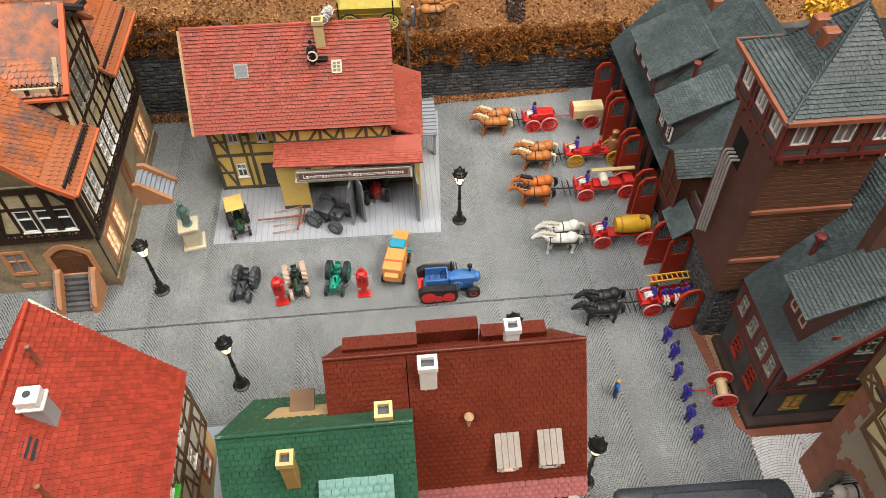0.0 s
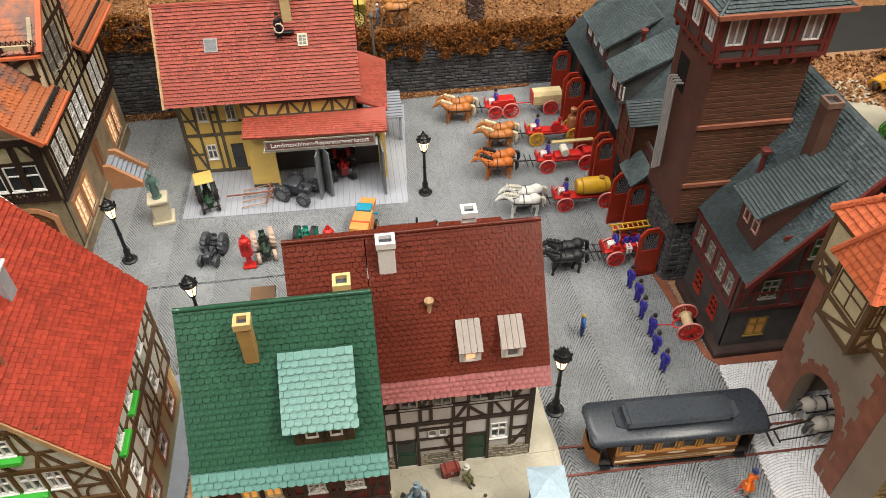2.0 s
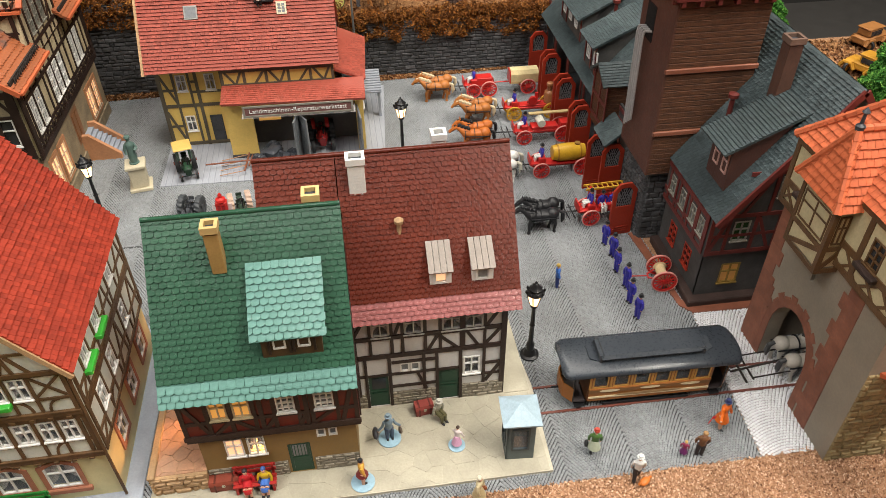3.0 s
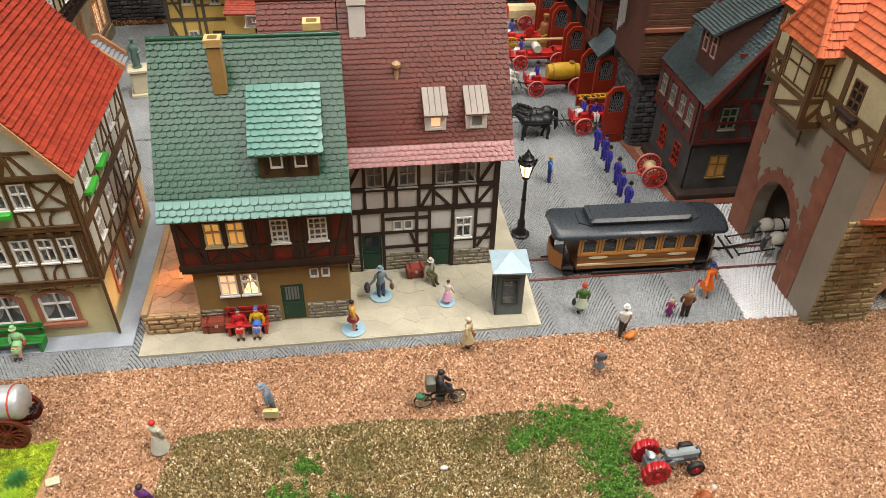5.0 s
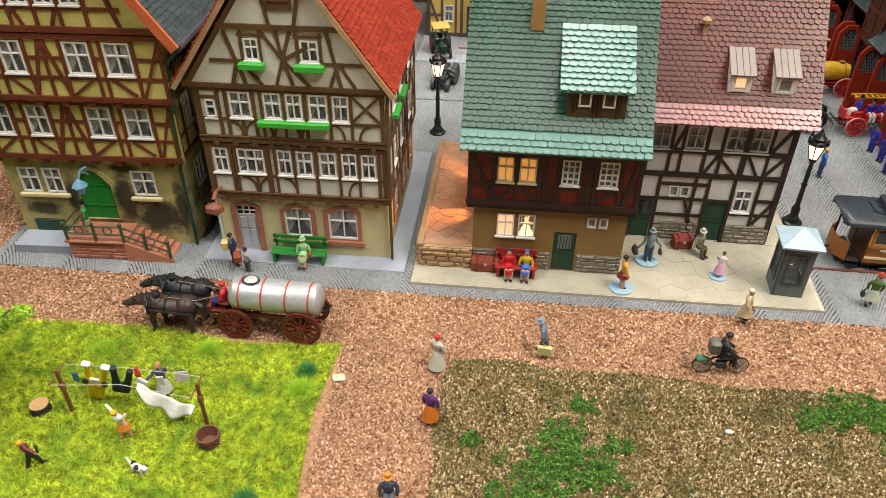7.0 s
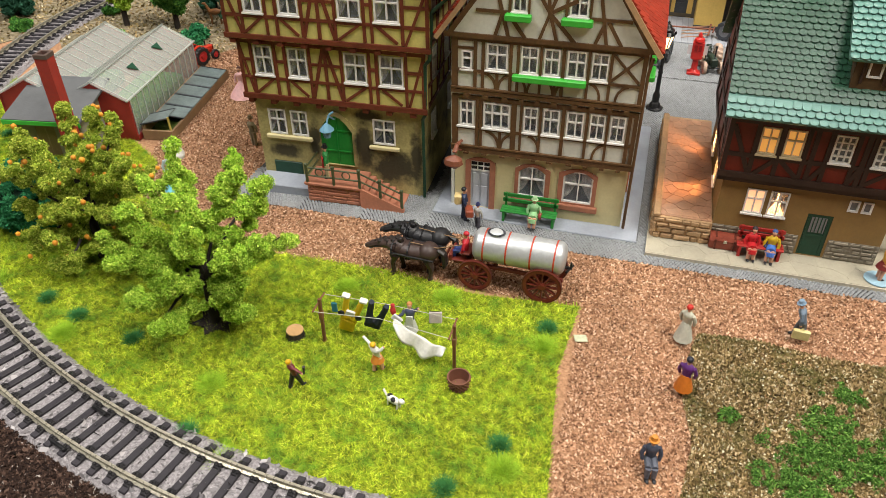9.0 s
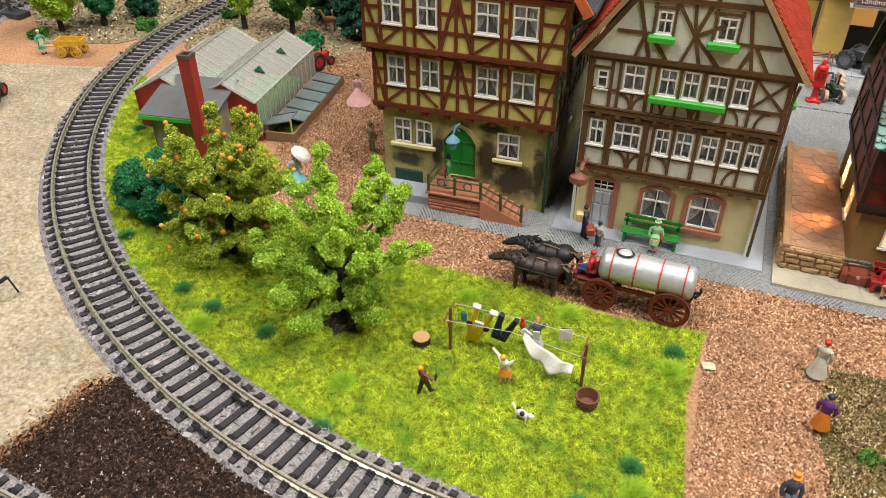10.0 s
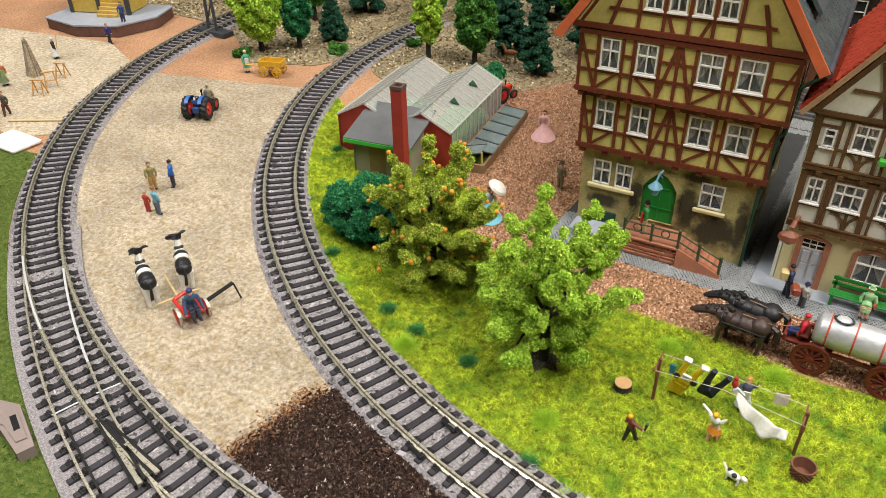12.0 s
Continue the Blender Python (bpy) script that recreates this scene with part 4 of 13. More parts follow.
# -- half-timbered corner house, white panels, red roof --
def white_house():
    h = thing("half_timbered_house", "tall white half-timbered house with red tiled roof", "house", cm(-9.3, 1.7, 0.12, 0, 0, 0.7))
    f, r, l, b = Wall(h, 0, 0, 0), Wall(h, 8.05, 0, 90), Wall(h, 0, 9.2, -90), Wall(h, 8.05, 9.2, 180)
    T = BROWN_TIMBER
    Wall.slim = 0.68
    # the storeys' spacing along and up the front, and up the side
    across = ([-1, -0.32, 0, 0.12, 2.25, 4.3, 5.36, 7.66, 8.05, 8.38, 9], [-0.8, -0.2, 0.18, 0.45, 2.7, 4.45, 5.6, 7.63, 8.05, 8.38, 9])
    upward = ([-1, 0, 0.55, 2.1, 2.8, 4.1, 5.25, 5.55, 6.85, 8.0, 8.2, 9.55, 10.5, 11, 16], [-1, 0, 0.98, 2.6, 3.08, 4.37, 5.58, 5.95, 7.1, 8.27, 8.42, 9.68, 10.58, 11.05, 16])
    f.ease, r.ease = (across, upward), (([-1, 12], [-1, 12]), upward)
    # front: ground floor
    gw = [arch(2.85, 0.55, 4.3, 2.1, 0.3), arch(5.05, 0.55, 6.5, 2.15, 0.3), rect(0.6, 0.02, 1.45, 2.05)]
    f.plate(rect(0, 0, 8.05, 2.8), gw, CREAM_WALL)
    for u0, u1, w1 in ((2.85, 4.3, 2.1), (5.05, 6.5, 2.15)):
        f.window(u0, 0.55, u1, w1 - 0.02, WHITE_PLASTIC, PANE, 2, 2, False, CURTAIN)
        a = arch(u0 - 0.2, 0.45, u1 + 0.2, w1 + 0.2, 0.36)
        f.plate(a, [arch(u0, 0.55, u1, w1, 0.3)], RED_STONE, 0.0, 0.07, "window_surround", "red sandstone surround")
        f.put("sill", Geo().soft(u0 - 0.35, -0.16, 0.32, u1 + 0.35, 0, 0.5, 0.03), RED_STONE)
    f.plate(arch(0.36, 0, 1.7, 2.3, 0.3), [rect(0.6, -0.01, 1.45, 2.05)], RED_STONE, 0.0, 0.07, "door_surround", "red sandstone surround")
    d = f.put("door", Geo().box(0.6, 0.02, 0.02, 1.45, 0.1, 1.5).box(0.7, -0.02, 0.15, 0.98, 0.03, 0.75).box(1.07, -0.02, 0.15, 1.35, 0.03, 0.75).box(0.7, -0.02, 0.85, 0.98, 0.03, 1.4).box(1.07, -0.02, 0.85, 1.35, 0.03, 1.4), paint("door_grey", (0.50, 0.52, 0.57), 0.45, 0.08), "pale grey panelled door")
    f.put("transom", Geo().box(0.6, 0.0, 1.5, 1.45, 0.08, 1.56).box(0.6, 0.0, 1.98, 1.45, 0.08, 2.05).box(0.87, 0.0, 1.56, 0.91, 0.07, 1.98).box(1.14, 0.0, 1.56, 1.18, 0.07, 1.98).box(0.6, 0.0, 1.75, 1.45, 0.06, 1.79), WHITE_PLASTIC, "", d)
    f.put("pane", Geo().box(0.6, 0.09, 1.5, 1.45, 0.11, 2.05), PANE_DARK, "", d)
    # front: two storeys, jettied a little
    s1 = [(0.12, 0.72), (1.12, 2.25), (2.95, 3.67), (3.95, 4.68), (4.95, 5.68), (5.98, 6.71), (6.95, 7.66)]
    s2 = [(1.2, 2.06), (2.66, 3.5), (3.78, 4.5), (4.76, 5.5), (5.76, 6.52)]
    f.plate(rect(-0.05, 2.8, 8.1, 5.55), [rect(a, 4.1, c, 5.25) for a, c in s1], PALE_PLASTER, -0.15, 0.16)
    f.plate(rect(-0.05, 5.55, 8.1, 8.2), [rect(a, 6.85, c, 8.0) for a, c in s2] + [rect(0.18, 6.8, 0.62, 7.6)], PALE_PLASTER, -0.15, 0.22)
    g1, g2 = Wall(h, 0, -0.16, 0), Wall(h, 0, -0.22, 0)
    g1.ease = g2.ease = f.ease
    for i, (a, c) in enumerate(s1):
        g1.window(a, 4.1, c, 5.25, WHITE_PLASTIC, PANE, 3 if i == 1 else 2, 2, True, CURTAIN)
    for a, c in s2:
        g2.window(a, 6.85, c, 8.0, WHITE_PLASTIC, PANE, 2, 2, True, CURTAIN)
    g2.window(0.18, 6.8, 0.62, 7.6, WHITE_PLASTIC, PANE, 1, 2)
    for w, z in ((g1, 2.8), (g2, 5.55)):
        w.timber(T, 0.3, (-0.1, z + 0.12, 8.15, z + 0.12), d=0.1)
        w.timber(T, 0.12, (-0.1, z + 0.3, 8.15, z + 0.3), d=0.13)
        for k in range(10):
            w.put("beam_end", Geo().box(0.3 + k * 0.8, -0.14, z - 0.13, 0.52 + k * 0.8, 0.0, z + 0.0), T)
        w.timber(T, 0.19, (-0.08, z + 1.2, 8.12, z + 1.2))
        w.timber(T, 0.24, (-0.08, z + 2.58, 8.12, z + 2.58))
        w.timber(T, 0.24, (0.0, z, 0.0, z + 2.6), (8.03, z, 8.03, z + 2.6))
    for u in (0.86, 1.02, 2.38, 2.52, 2.82, 3.81, 4.82, 5.84, 6.83, 7.8):
        g1.timber(T, 0.2, (u, 3.0, u, 5.45))
    for u in (0.75, 1.06, 2.18, 2.52, 3.64, 4.63, 5.63, 6.64):
        g2.timber(T, 0.2, (u, 5.8, u, 8.1))
    for u, sides in ((1.85, (-1, 1)), (3.85, (-1,)), (6.2, (1,))):
        for s_ in sides:
            g1.bow(T, 0.17, u + s_ * 0.04, 3.15, u + s_ * 0.62, 3.92)
    for u, sides in ((1.65, (-1, 1)), (3.0, (-1, 1)), (4.35, (-1, 1)), (6.3, (-1,)), (6.95, (1,))):
        for s_ in sides:
            g2.bow(T, 0.17, u + s_ * 0.04, 5.9, u + s_ * 0.6, 6.68)
    g1.timber(T, 0.17, (1.85, 3.0, 1.85, 3.95))
    g2.timber(T, 0.17, (1.65, 5.8, 1.65, 6.7), (4.35, 5.8, 4.35, 6.7), (6.7, 6.9, 7.9, 8.0), (7.9, 6.9, 6.7, 8.0), (0.05, 7.72, 0.75, 7.72))
    flower_box(g2, 2.3, 6.52, 5.6, 6.82)
    # gable
    gz = 8.2
    apex, half = 14.7, 4.35
    outer = [(4.03 - half, gz), (4.03 + half, gz), (4.03, apex)]
    f.plate(outer, [rect(2.15, 9.55, 2.82, 10.5), rect(4.68, 9.55, 5.36, 10.5)], PALE_PLASTER, -0.15, 0.28, "gable")
    g3 = Wall(h, 0, -0.28, 0)
    g3.ease = f.ease
    for a, c in ((2.15, 2.82), (4.68, 5.36)):
        g3.window(a, 9.55, c, 10.5, WHITE_PLASTIC, PANE, 2, 2, True, CURTAIN)
        flower_box(g3, a - 0.25, 9.2, c + 0.25, 9.5)
        g3.timber(T, 0.15, (a - 0.1, 9.5, a - 0.1, 10.8), (c + 0.1, 9.5, c + 0.1, 10.8), (a - 0.2, 10.65, c + 0.2, 10.65))
    g3.timber(T, 0.3, (-0.35, gz + 0.14, 8.4, gz + 0.14), (1.25, 11.0, 6.8, 11.0), (2.4, 12.4, 3.4, 12.4), (4.6, 12.4, 5.7, 12.4), d=0.09)
    g3.timber(T, 0.3, (-0.2, gz + 0.1, 3.9, apex - 0.35), (8.25, gz + 0.1, 4.15, apex - 0.35), d=0.1)
    kx, kw = 3.9, 9.6
    g3.timber(T, 0.22, (kx, kw, 3.7, 10.95), (kx, kw, 4.4, 10.95), (kx, kw, 2.95, 10.9), (kx, kw, 3.45, 8.35), (kx, kw, 4.3, 8.35), (kx, kw, 5.0, 8.35), (kx, kw, 4.95, 10.2),
              (1.45, 10.8, 2.05, 8.35), (1.5, 8.35, 1.8, 9.5), (2.1, 9.3, 2.85, 8.35), (5.75, 10.9, 6.3, 8.35), (5.75, 8.35, 6.1, 9.3), (6.3, 9.4, 7.0, 8.35), (0.75, 9.5, 2.05, 9.5), (5.5, 9.5, 7.3, 9.5),
              (3.05, 13.2, 3.45, 11.1), (4.95, 13.2, 4.55, 11.1))
    g3.put("loft_hatch", Geo().soft(3.45, -0.1, 11.7, 4.55, 0.02, 12.9, 0.03).box(3.5, -0.14, 12.05, 4.5, -0.08, 12.15).box(3.5, -0.14, 12.5, 4.5, -0.08, 12.6), BROWN_TIMBER, "brown wooden loft hatch")
    # hanging sign
    s = f.put("sign_bracket", Geo().tube([(0.2, -0.2, 3.3), (0.15, -0.7, 3.35), (0.12, -1.0, 3.1)], 0.07).tube([(0.2, -0.2, 2.8), (0.14, -0.85, 3.2)], 0.05), COPPER_EDGE, "wrought sign bracket")
    f.put("hanging_sign", Geo().lathe([(0.05, 1.0), (0.3, 0.8), (0.34, 0.45), (0.12, 0.2), (0.05, 0.1)], 8, (0.12, -1.0, 1.95)), COPPER_EDGE, "rust-red hanging sign", s)
    # right side wall
    r.plate(rect(0, 0, 9.2, 2.8), [rect(1.7, 0.8, 2.8, 2.2), rect(4.3, 0.8, 5.4, 2.2), rect(6.9, 0.8, 8.0, 2.2)], CREAM_WALL)
    for u in (1.7, 4.3, 6.9):
        r.window(u, 0.8, u + 1.1, 2.2, WHITE_PLASTIC, PANE, 2, 2, False, CURTAIN)
        r.plate(rect(u - 0.22, 0.55, u + 1.32, 2.42), [rect(u, 0.8, u + 1.1, 2.2)], RED_STONE, 0, 0.08, "window_surround", "red sandstone surround")
    for z in (2.8, 5.5):
        ws = (1.2, 3.2, 6.1)
        r.plate(rect(0, z, 9.2, z + 2.75), [rect(u, z + 1.25, u + 0.8, z + 2.4) for u in ws], PALE_PLASTER, -0.15, 0.12)
        q = Wall(h, 8.17, 0, 90)
        q.ease = r.ease
        for u in ws:
            q.window(u, z + 1.25, u + 0.8, z + 2.4, WHITE_PLASTIC, PANE, 2, 2, True, CURTAIN)
            q.timber(T, 0.18, (u - 0.12, z + 0.2, u - 0.12, z + 2.6), (u + 0.92, z + 0.2, u + 0.92, z + 2.6))
        q.timber(T, 0.3, (0, z + 0.15, 9.2, z + 0.15), (0, z + 2.62, 9.2, z + 2.62), (0.12, z, 0.12, z + 2.7), (9.08, z, 9.08, z + 2.7))
        q.timber(T, 0.18, (0, z + 1.1, 9.2, z + 1.1), (4.4, z, 5.2, z + 2.6), (5.7, z, 5.2, z + 2.6), (7.4, z, 8.3, z + 2.6), (8.9, z, 8.3, z + 2.6), (0.3, z + 0.2, 0.9, z + 1.0))
        q.bow(T, 0.17, 2.15, z + 0.3, 2.9, z + 1.0)
        if z > 5:
            for u in ws[:2]:
                flower_box(q, u - 0.25, z + 0.95, u + 1.05, z + 1.22)
    l.plate(rect(0, 0, 9.2, 8.2), [], PALE_PLASTER)
    b.plate([(0, 0), (8.05, 0), (8.05, 8.2), (4.02, 14.9), (0, 8.2)], [], PALE_PLASTER)
    # roof: flared at the eaves
    ez, ex, rx, rz = 8.58, 8.58, 4.03, 14.9
    for s in (1, -1):
        def X(x):
            return rx + s * (x - rx)
        kx, kz = 7.75, 9.7
        lo = [(X(ex), -0.6, ez), (X(ex), 9.0, ez), (X(kx), 9.0, kz), (X(kx), -0.6, kz)]
        hi = [(X(kx), -0.6, kz), (X(kx), 9.0, kz), (rx, 9.0, rz), (rx, -0.6, rz)]
        if s < 0:
            lo, hi = [lo[1], lo[0], lo[3], lo[2]], [hi[1], hi[0], hi[3], hi[2]]
        roof_face(h, lo, RED_TILE, RED_TILE, 0.24, 0.26, "flat", 0.1, name="lower_roof")
        roof_face(h, hi, RED_TILE, RED_TILE, 0.24, 0.26, "flat", 0.1)
        g = Geo()
        for a, c in (((X(ex), -0.62, ez - 0.14), (X(kx), -0.62, kz - 0.14)), ((X(kx), -0.62, kz - 0.14), (rx, -0.62, rz - 0.14))):
            g.beam(a, c, 0.1, 0.2, (s * 0.8, 0, 0.6))
        part("verge_board", g, SAND_STONE, h)
    ridge(h, (rx, -0.6, rz), (rx, 9.0, rz), 0.14, RED_TILE)
    ch = part("chimney", Geo().soft(4.72, 4.3, 12.2, 5.52, 5.0, 14.5, 0.03), paint("chimney_grey", (0.36, 0.37, 0.39), 0.5, 0.1), h, "pale grey stepped chimney")
    part("chimney_head", Geo().soft(4.62, 4.2, 14.42, 5.62, 5.1, 14.55, 0.03).soft(4.7, 4.28, 14.55, 5.54, 5.02, 15.0, 0.04), WHITE_PLASTIC, ch, "white chimney head")
    part("flue", Geo().lathe([(0.15, 0.0), (0.15, 0.03), (0.04, 0.03)], 12, (5.12, 4.65, 14.99)), DARK_METAL, ch)
    slope = math.atan2(rz - 9.7, 7.75 - rx)

    def lie(x):
        return 9.7 + (7.75 - x) * math.tan(slope)
    part("roof_hatch", Geo().box(-0.34, -0.42, -0.02, 0.34, 0.42, 0.09).turn(Matrix.Translation((5.0, 3.2, lie(5.0))) @ Matrix.Rotation(slope, 4, "Y")), DARK_METAL, h, "dark roof hatch")
    for x, y in ((4.75, 6.6), (5.75, 1.6)):
        part("vent_pipe", Geo().lathe([(0.2, 0), (0.1, 0.15), (0.07, 1.3), (0.12, 1.35), (0.12, 1.5), (0.06, 1.55)], 10, (x, y, lie(x) - 0.15)), COPPER_EDGE, h, "rust-red vent pipe", True)
    for x in (7.35, 6.3):
        for k in range(5):
            part("snow_hook", Geo().ball((x, 0.8 + k * 1.75, lie(x) + 0.07), 0.055, 6, 4), ROSE_SHEEN_TILE, h)
    g = Geo().tube([(8.3, -0.35, 8.3), (8.2, -0.25, 7.6), (8.2, -0.2, 0.1)], 0.07, 7)
    part("downpipe", g, BROWN_TIMBER, h, "brown downpipe", True)
    Wall.slim = 1.0
    return h


white_house()
single("house_slab", Geo().soft(-10.0, 0.8, 0.0, -0.42, 12.4, 0.13, 0.03), GREY_SLAB, "blue-grey plastic base slab under the white half-timbered house", "slab", kind="structure")


# -- yellow half-timbered town house with sooty ground floor --
def yellow_house():
    h = thing("town_house", "ochre half-timbered town house with sooty ground floor", "house", cm(-19.1, 1.65, 0.02, 0, 0, 2.6))
    f, r, l, b = Wall(h, 0, 0, 0), Wall(h, 8.35, 0, 90), Wall(h, 0, 11.5, -90), Wall(h, 8.35, 11.5, 180)
    T = RED_TIMBER
    Wall.slim = 0.68
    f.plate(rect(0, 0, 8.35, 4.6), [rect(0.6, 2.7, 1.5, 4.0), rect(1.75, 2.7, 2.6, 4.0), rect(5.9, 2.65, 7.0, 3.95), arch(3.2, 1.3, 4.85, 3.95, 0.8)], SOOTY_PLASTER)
    for a, c in ((0.6, 1.5), (1.75, 2.6), (5.9, 7.0)):
        f.window(a, 2.68, c, 3.98, WHITE_PLASTIC, PANE, 2, 2, False, CURTAIN)
    f.put("sill", Geo().soft(0.4, -0.18, 2.45, 2.8, 0, 2.66, 0.04), CREAM_WALL)
    f.put("sill", Geo().soft(5.7, -0.18, 2.42, 7.2, 0, 2.62, 0.04), CREAM_WALL)
    d = f.put("door", holed(arch(3.2, 1.3, 4.85, 3.95, 0.8), [], -0.12, -0.04), DOOR_GREEN, "bright green arched double door")
    f.put("door_rail", Geo().box(4.0, -0.0, 1.3, 4.06, 0.06, 3.9).box(3.3, 0.0, 2.0, 4.75, 0.05, 2.07).box(3.3, 0.0, 3.1, 4.75, 0.05, 3.17), DOOR_GREEN, "", d)
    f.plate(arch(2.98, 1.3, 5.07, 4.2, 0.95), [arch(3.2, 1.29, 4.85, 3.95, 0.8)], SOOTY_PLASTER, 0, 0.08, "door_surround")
    f.put("cellar_hatch", Geo().soft(0.55, -0.06, 0.35, 2.05, 0.02, 1.15, 0.03), DARK_GREEN, "dark green cellar hatch")
    for i, z in enumerate((4.6, 7.6)):
        j = 0.28 * (i + 1)
        w = Wall(h, 0, -j, 0)
        ws = ((0.5, 1.4), (2.15, 3.08), (4.85, 5.9), (6.5, 7.6))
        a0, a1 = -j, 8.35 + j
        w.plate(rect(a0, z, a1, z + 3.0), [rect(a, z + 1.25, c, z + 2.65) for a, c in ws], OCHRE_PLASTER, -0.3, 0)
        for a, c in ws:
            w.window(a, z + 1.25, c, z + 2.65, WHITE_PLASTIC, PANE, 2, 2, True, CURTAIN)
            w.timber(T, 0.2, (a - 0.13, z + 0.3, a - 0.13, z + 2.85), (c + 0.13, z + 0.3, c + 0.13, z + 2.85))
        w.timber(T, 0.34, (a0 - 0.05, z + 0.16, a1 + 0.05, z + 0.16), (a0, z + 2.86, a1, z + 2.86), d=0.1)
        w.timber(T, 0.2, (a0, z + 1.1, a1, z + 1.1), (a0, z + 1.95, 0.37, z + 1.95), (1.53, z + 1.95, 2.0, z + 1.95), (3.2, z + 1.95, 4.7, z + 1.95), (6.03, z + 1.95, 6.37, z + 1.95), (7.73, z + 1.95, a1, z + 1.95))
        w.timber(T, 0.22, (a0 + 0.1, z, a0 + 0.1, z + 2.9), (a1 - 0.1, z, a1 - 0.1, z + 2.9), (3.97, z + 0.3, 3.97, z + 2.8), (3.25, z + 0.3, 3.9, z + 2.75), (4.68, z + 0.3, 4.04, z + 2.75))
        w.timber(T, 0.18, (a0 + 0.1, z + 2.7, 0.3, z + 0.3), (a1 - 0.1, z + 2.7, 7.85, z + 0.3), (0.45, z + 0.35, 1.3, z + 1.05), (3.0, z + 0.35, 2.2, z + 1.05), (4.85, z + 0.35, 5.8, z + 1.05), (7.5, z + 0.35, 6.6, z + 1.05))
        for k in range(8):
            w.put("beam_end", Geo().box(a0 + 0.15 + k * 1.14, -0.05, z - 0.2, a0 + 0.42 + k * 1.14, 0.25, z), T)
    gz, ap = 10.6, 18.2
    w = Wall(h, 0, -0.6, 0)
    w.plate([(-0.9, gz), (9.25, gz), (4.17, ap)], [rect(a, 11.75, a + 0.75, 12.95) for a in (2.25, 3.25, 4.3, 5.3)], OCHRE_PLASTER, -0.4, 0, "gable")
    for a in (2.25, 3.25, 4.3, 5.3):
        w.window(a, 11.75, a + 0.75, 12.95, WHITE_PLASTIC, PANE, 2, 2, True, CURTAIN)
    w.timber(T, 0.34, (-0.9, gz + 0.16, 9.25, gz + 0.16), d=0.1)
    w.timber(T, 0.22, (0.7, 11.6, 7.6, 11.6), (1.4, 13.15, 6.9, 13.15), (2.05, 10.8, 2.05, 14.0), (3.12, 10.8, 3.12, 14), (4.17, 10.8, 4.17, 17.4), (5.18, 10.8, 5.18, 14), (6.22, 10.8, 6.22, 14), (0.8, 10.8, 1.3, 12.5), (7.5, 10.8, 7.0, 12.5), (-0.5, 10.9, 4.0, 17.7), (8.85, 10.9, 4.34, 17.7), (3.3, 11.5, 3.6, 10.8), (5.0, 11.5, 4.7, 10.8))
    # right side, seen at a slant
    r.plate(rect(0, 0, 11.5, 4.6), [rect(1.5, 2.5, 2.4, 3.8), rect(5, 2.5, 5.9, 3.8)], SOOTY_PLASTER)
    for u in (1.5, 5.0):
        r.window(u, 2.5, u + 0.9, 3.8, WHITE_PLASTIC, PANE, 2, 2, True)
    for z in (4.6, 7.6):
        q = Wall(h, 8.55, 0, 90)
        ws = (1.0, 3.4, 6.0, 8.6)
        q.plate(rect(0, z, 11.5, z + 3.0), [rect(u, z + 1.25, u + 0.85, z + 2.6) for u in ws], OCHRE_PLASTER, -0.3, 0)
        for u in ws:
            q.window(u, z + 1.25, u + 0.85, z + 2.6, WHITE_PLASTIC, PANE, 2, 2, True, CURTAIN)
            q.timber(T, 0.2, (u - 0.14, z + 0.2, u - 0.14, z + 2.8), (u + 0.99, z + 0.2, u + 0.99, z + 2.8))
        q.timber(T, 0.3, (0, z + 0.15, 11.5, z + 0.15), (0, z + 2.85, 11.5, z + 2.85), (0.1, z, 0.1, z + 3), (11.4, z, 11.4, z + 3))
        q.timber(T, 0.2, (0, z + 1.1, 11.5, z + 1.1), (2.1, z + 0.2, 3.1, z + 2.8), (4.6, z + 0.2, 5.7, z + 2.8), (8.3, z + 0.2, 7.2, z + 2.8), (10.6, z + 0.2, 9.8, z + 2.8))
    l.plate(rect(0, 0, 11.5, 10.6), [], OCHRE_PLASTER)
    b.plate([(0, 0), (8.35, 0), (8.35, 10.6), (4.17, 18.1), (0, 10.6)], [], OCHRE_PLASTER)
    ez, rz = 10.35, 18.4
    roof_face(h, [(9.75, -1.15, ez), (9.75, 12, ez), (4.17, 12, rz), (4.17, -1.15, rz)], SLATE, SLATE, 0.24, 0.24, "flat", 0.04)
    roof_face(h, [(-1.4, 12, ez), (-1.4, -1.15, ez), (4.17, -1.15, rz), (4.17, 12, rz)], RED_TILE, GATE_TILE, 0.3, 0.34, "flat", 0.05)
    for s, e in ((1, 9.75), (-1, -1.4)):
        part("verge_board", Geo().beam((e, -1.18, ez - 0.1), (4.17, -1.18, rz - 0.1), 0.14, 0.4, (s * 0.8, 0, 0.6)), GATE_TILE, h, "bright red verge")
    Wall.slim = 1.0
    # slate-covered dormer edge on the right slope
    part("dormer_roof", Geo().extrude([(8.9, 0.6, 12.0), (8.9, 6.5, 12.0), (6.9, 6.5, 14.8), (6.9, 0.6, 14.8)], (0.12, 0, 0.12)), SLATE, h, "dark slate dormer roof")
    part("gutter", Geo().tube([(9.85, -1.1, 10.3), (9.85, 12, 10.3)], 0.16, 8), DARK_METAL, h, "", True)
    part("downpipe", Geo().tube([(9.8, -0.9, 10.2), (9.0, -0.5, 9.4), (8.85, -0.45, 7.3), (8.6, -0.3, 7.0), (8.55, -0.25, 4.6), (8.4, -0.15, 4.3), (8.4, -0.15, 0.1)], 0.08, 7), DARK_GREEN, h, "dark green downpipe", True)
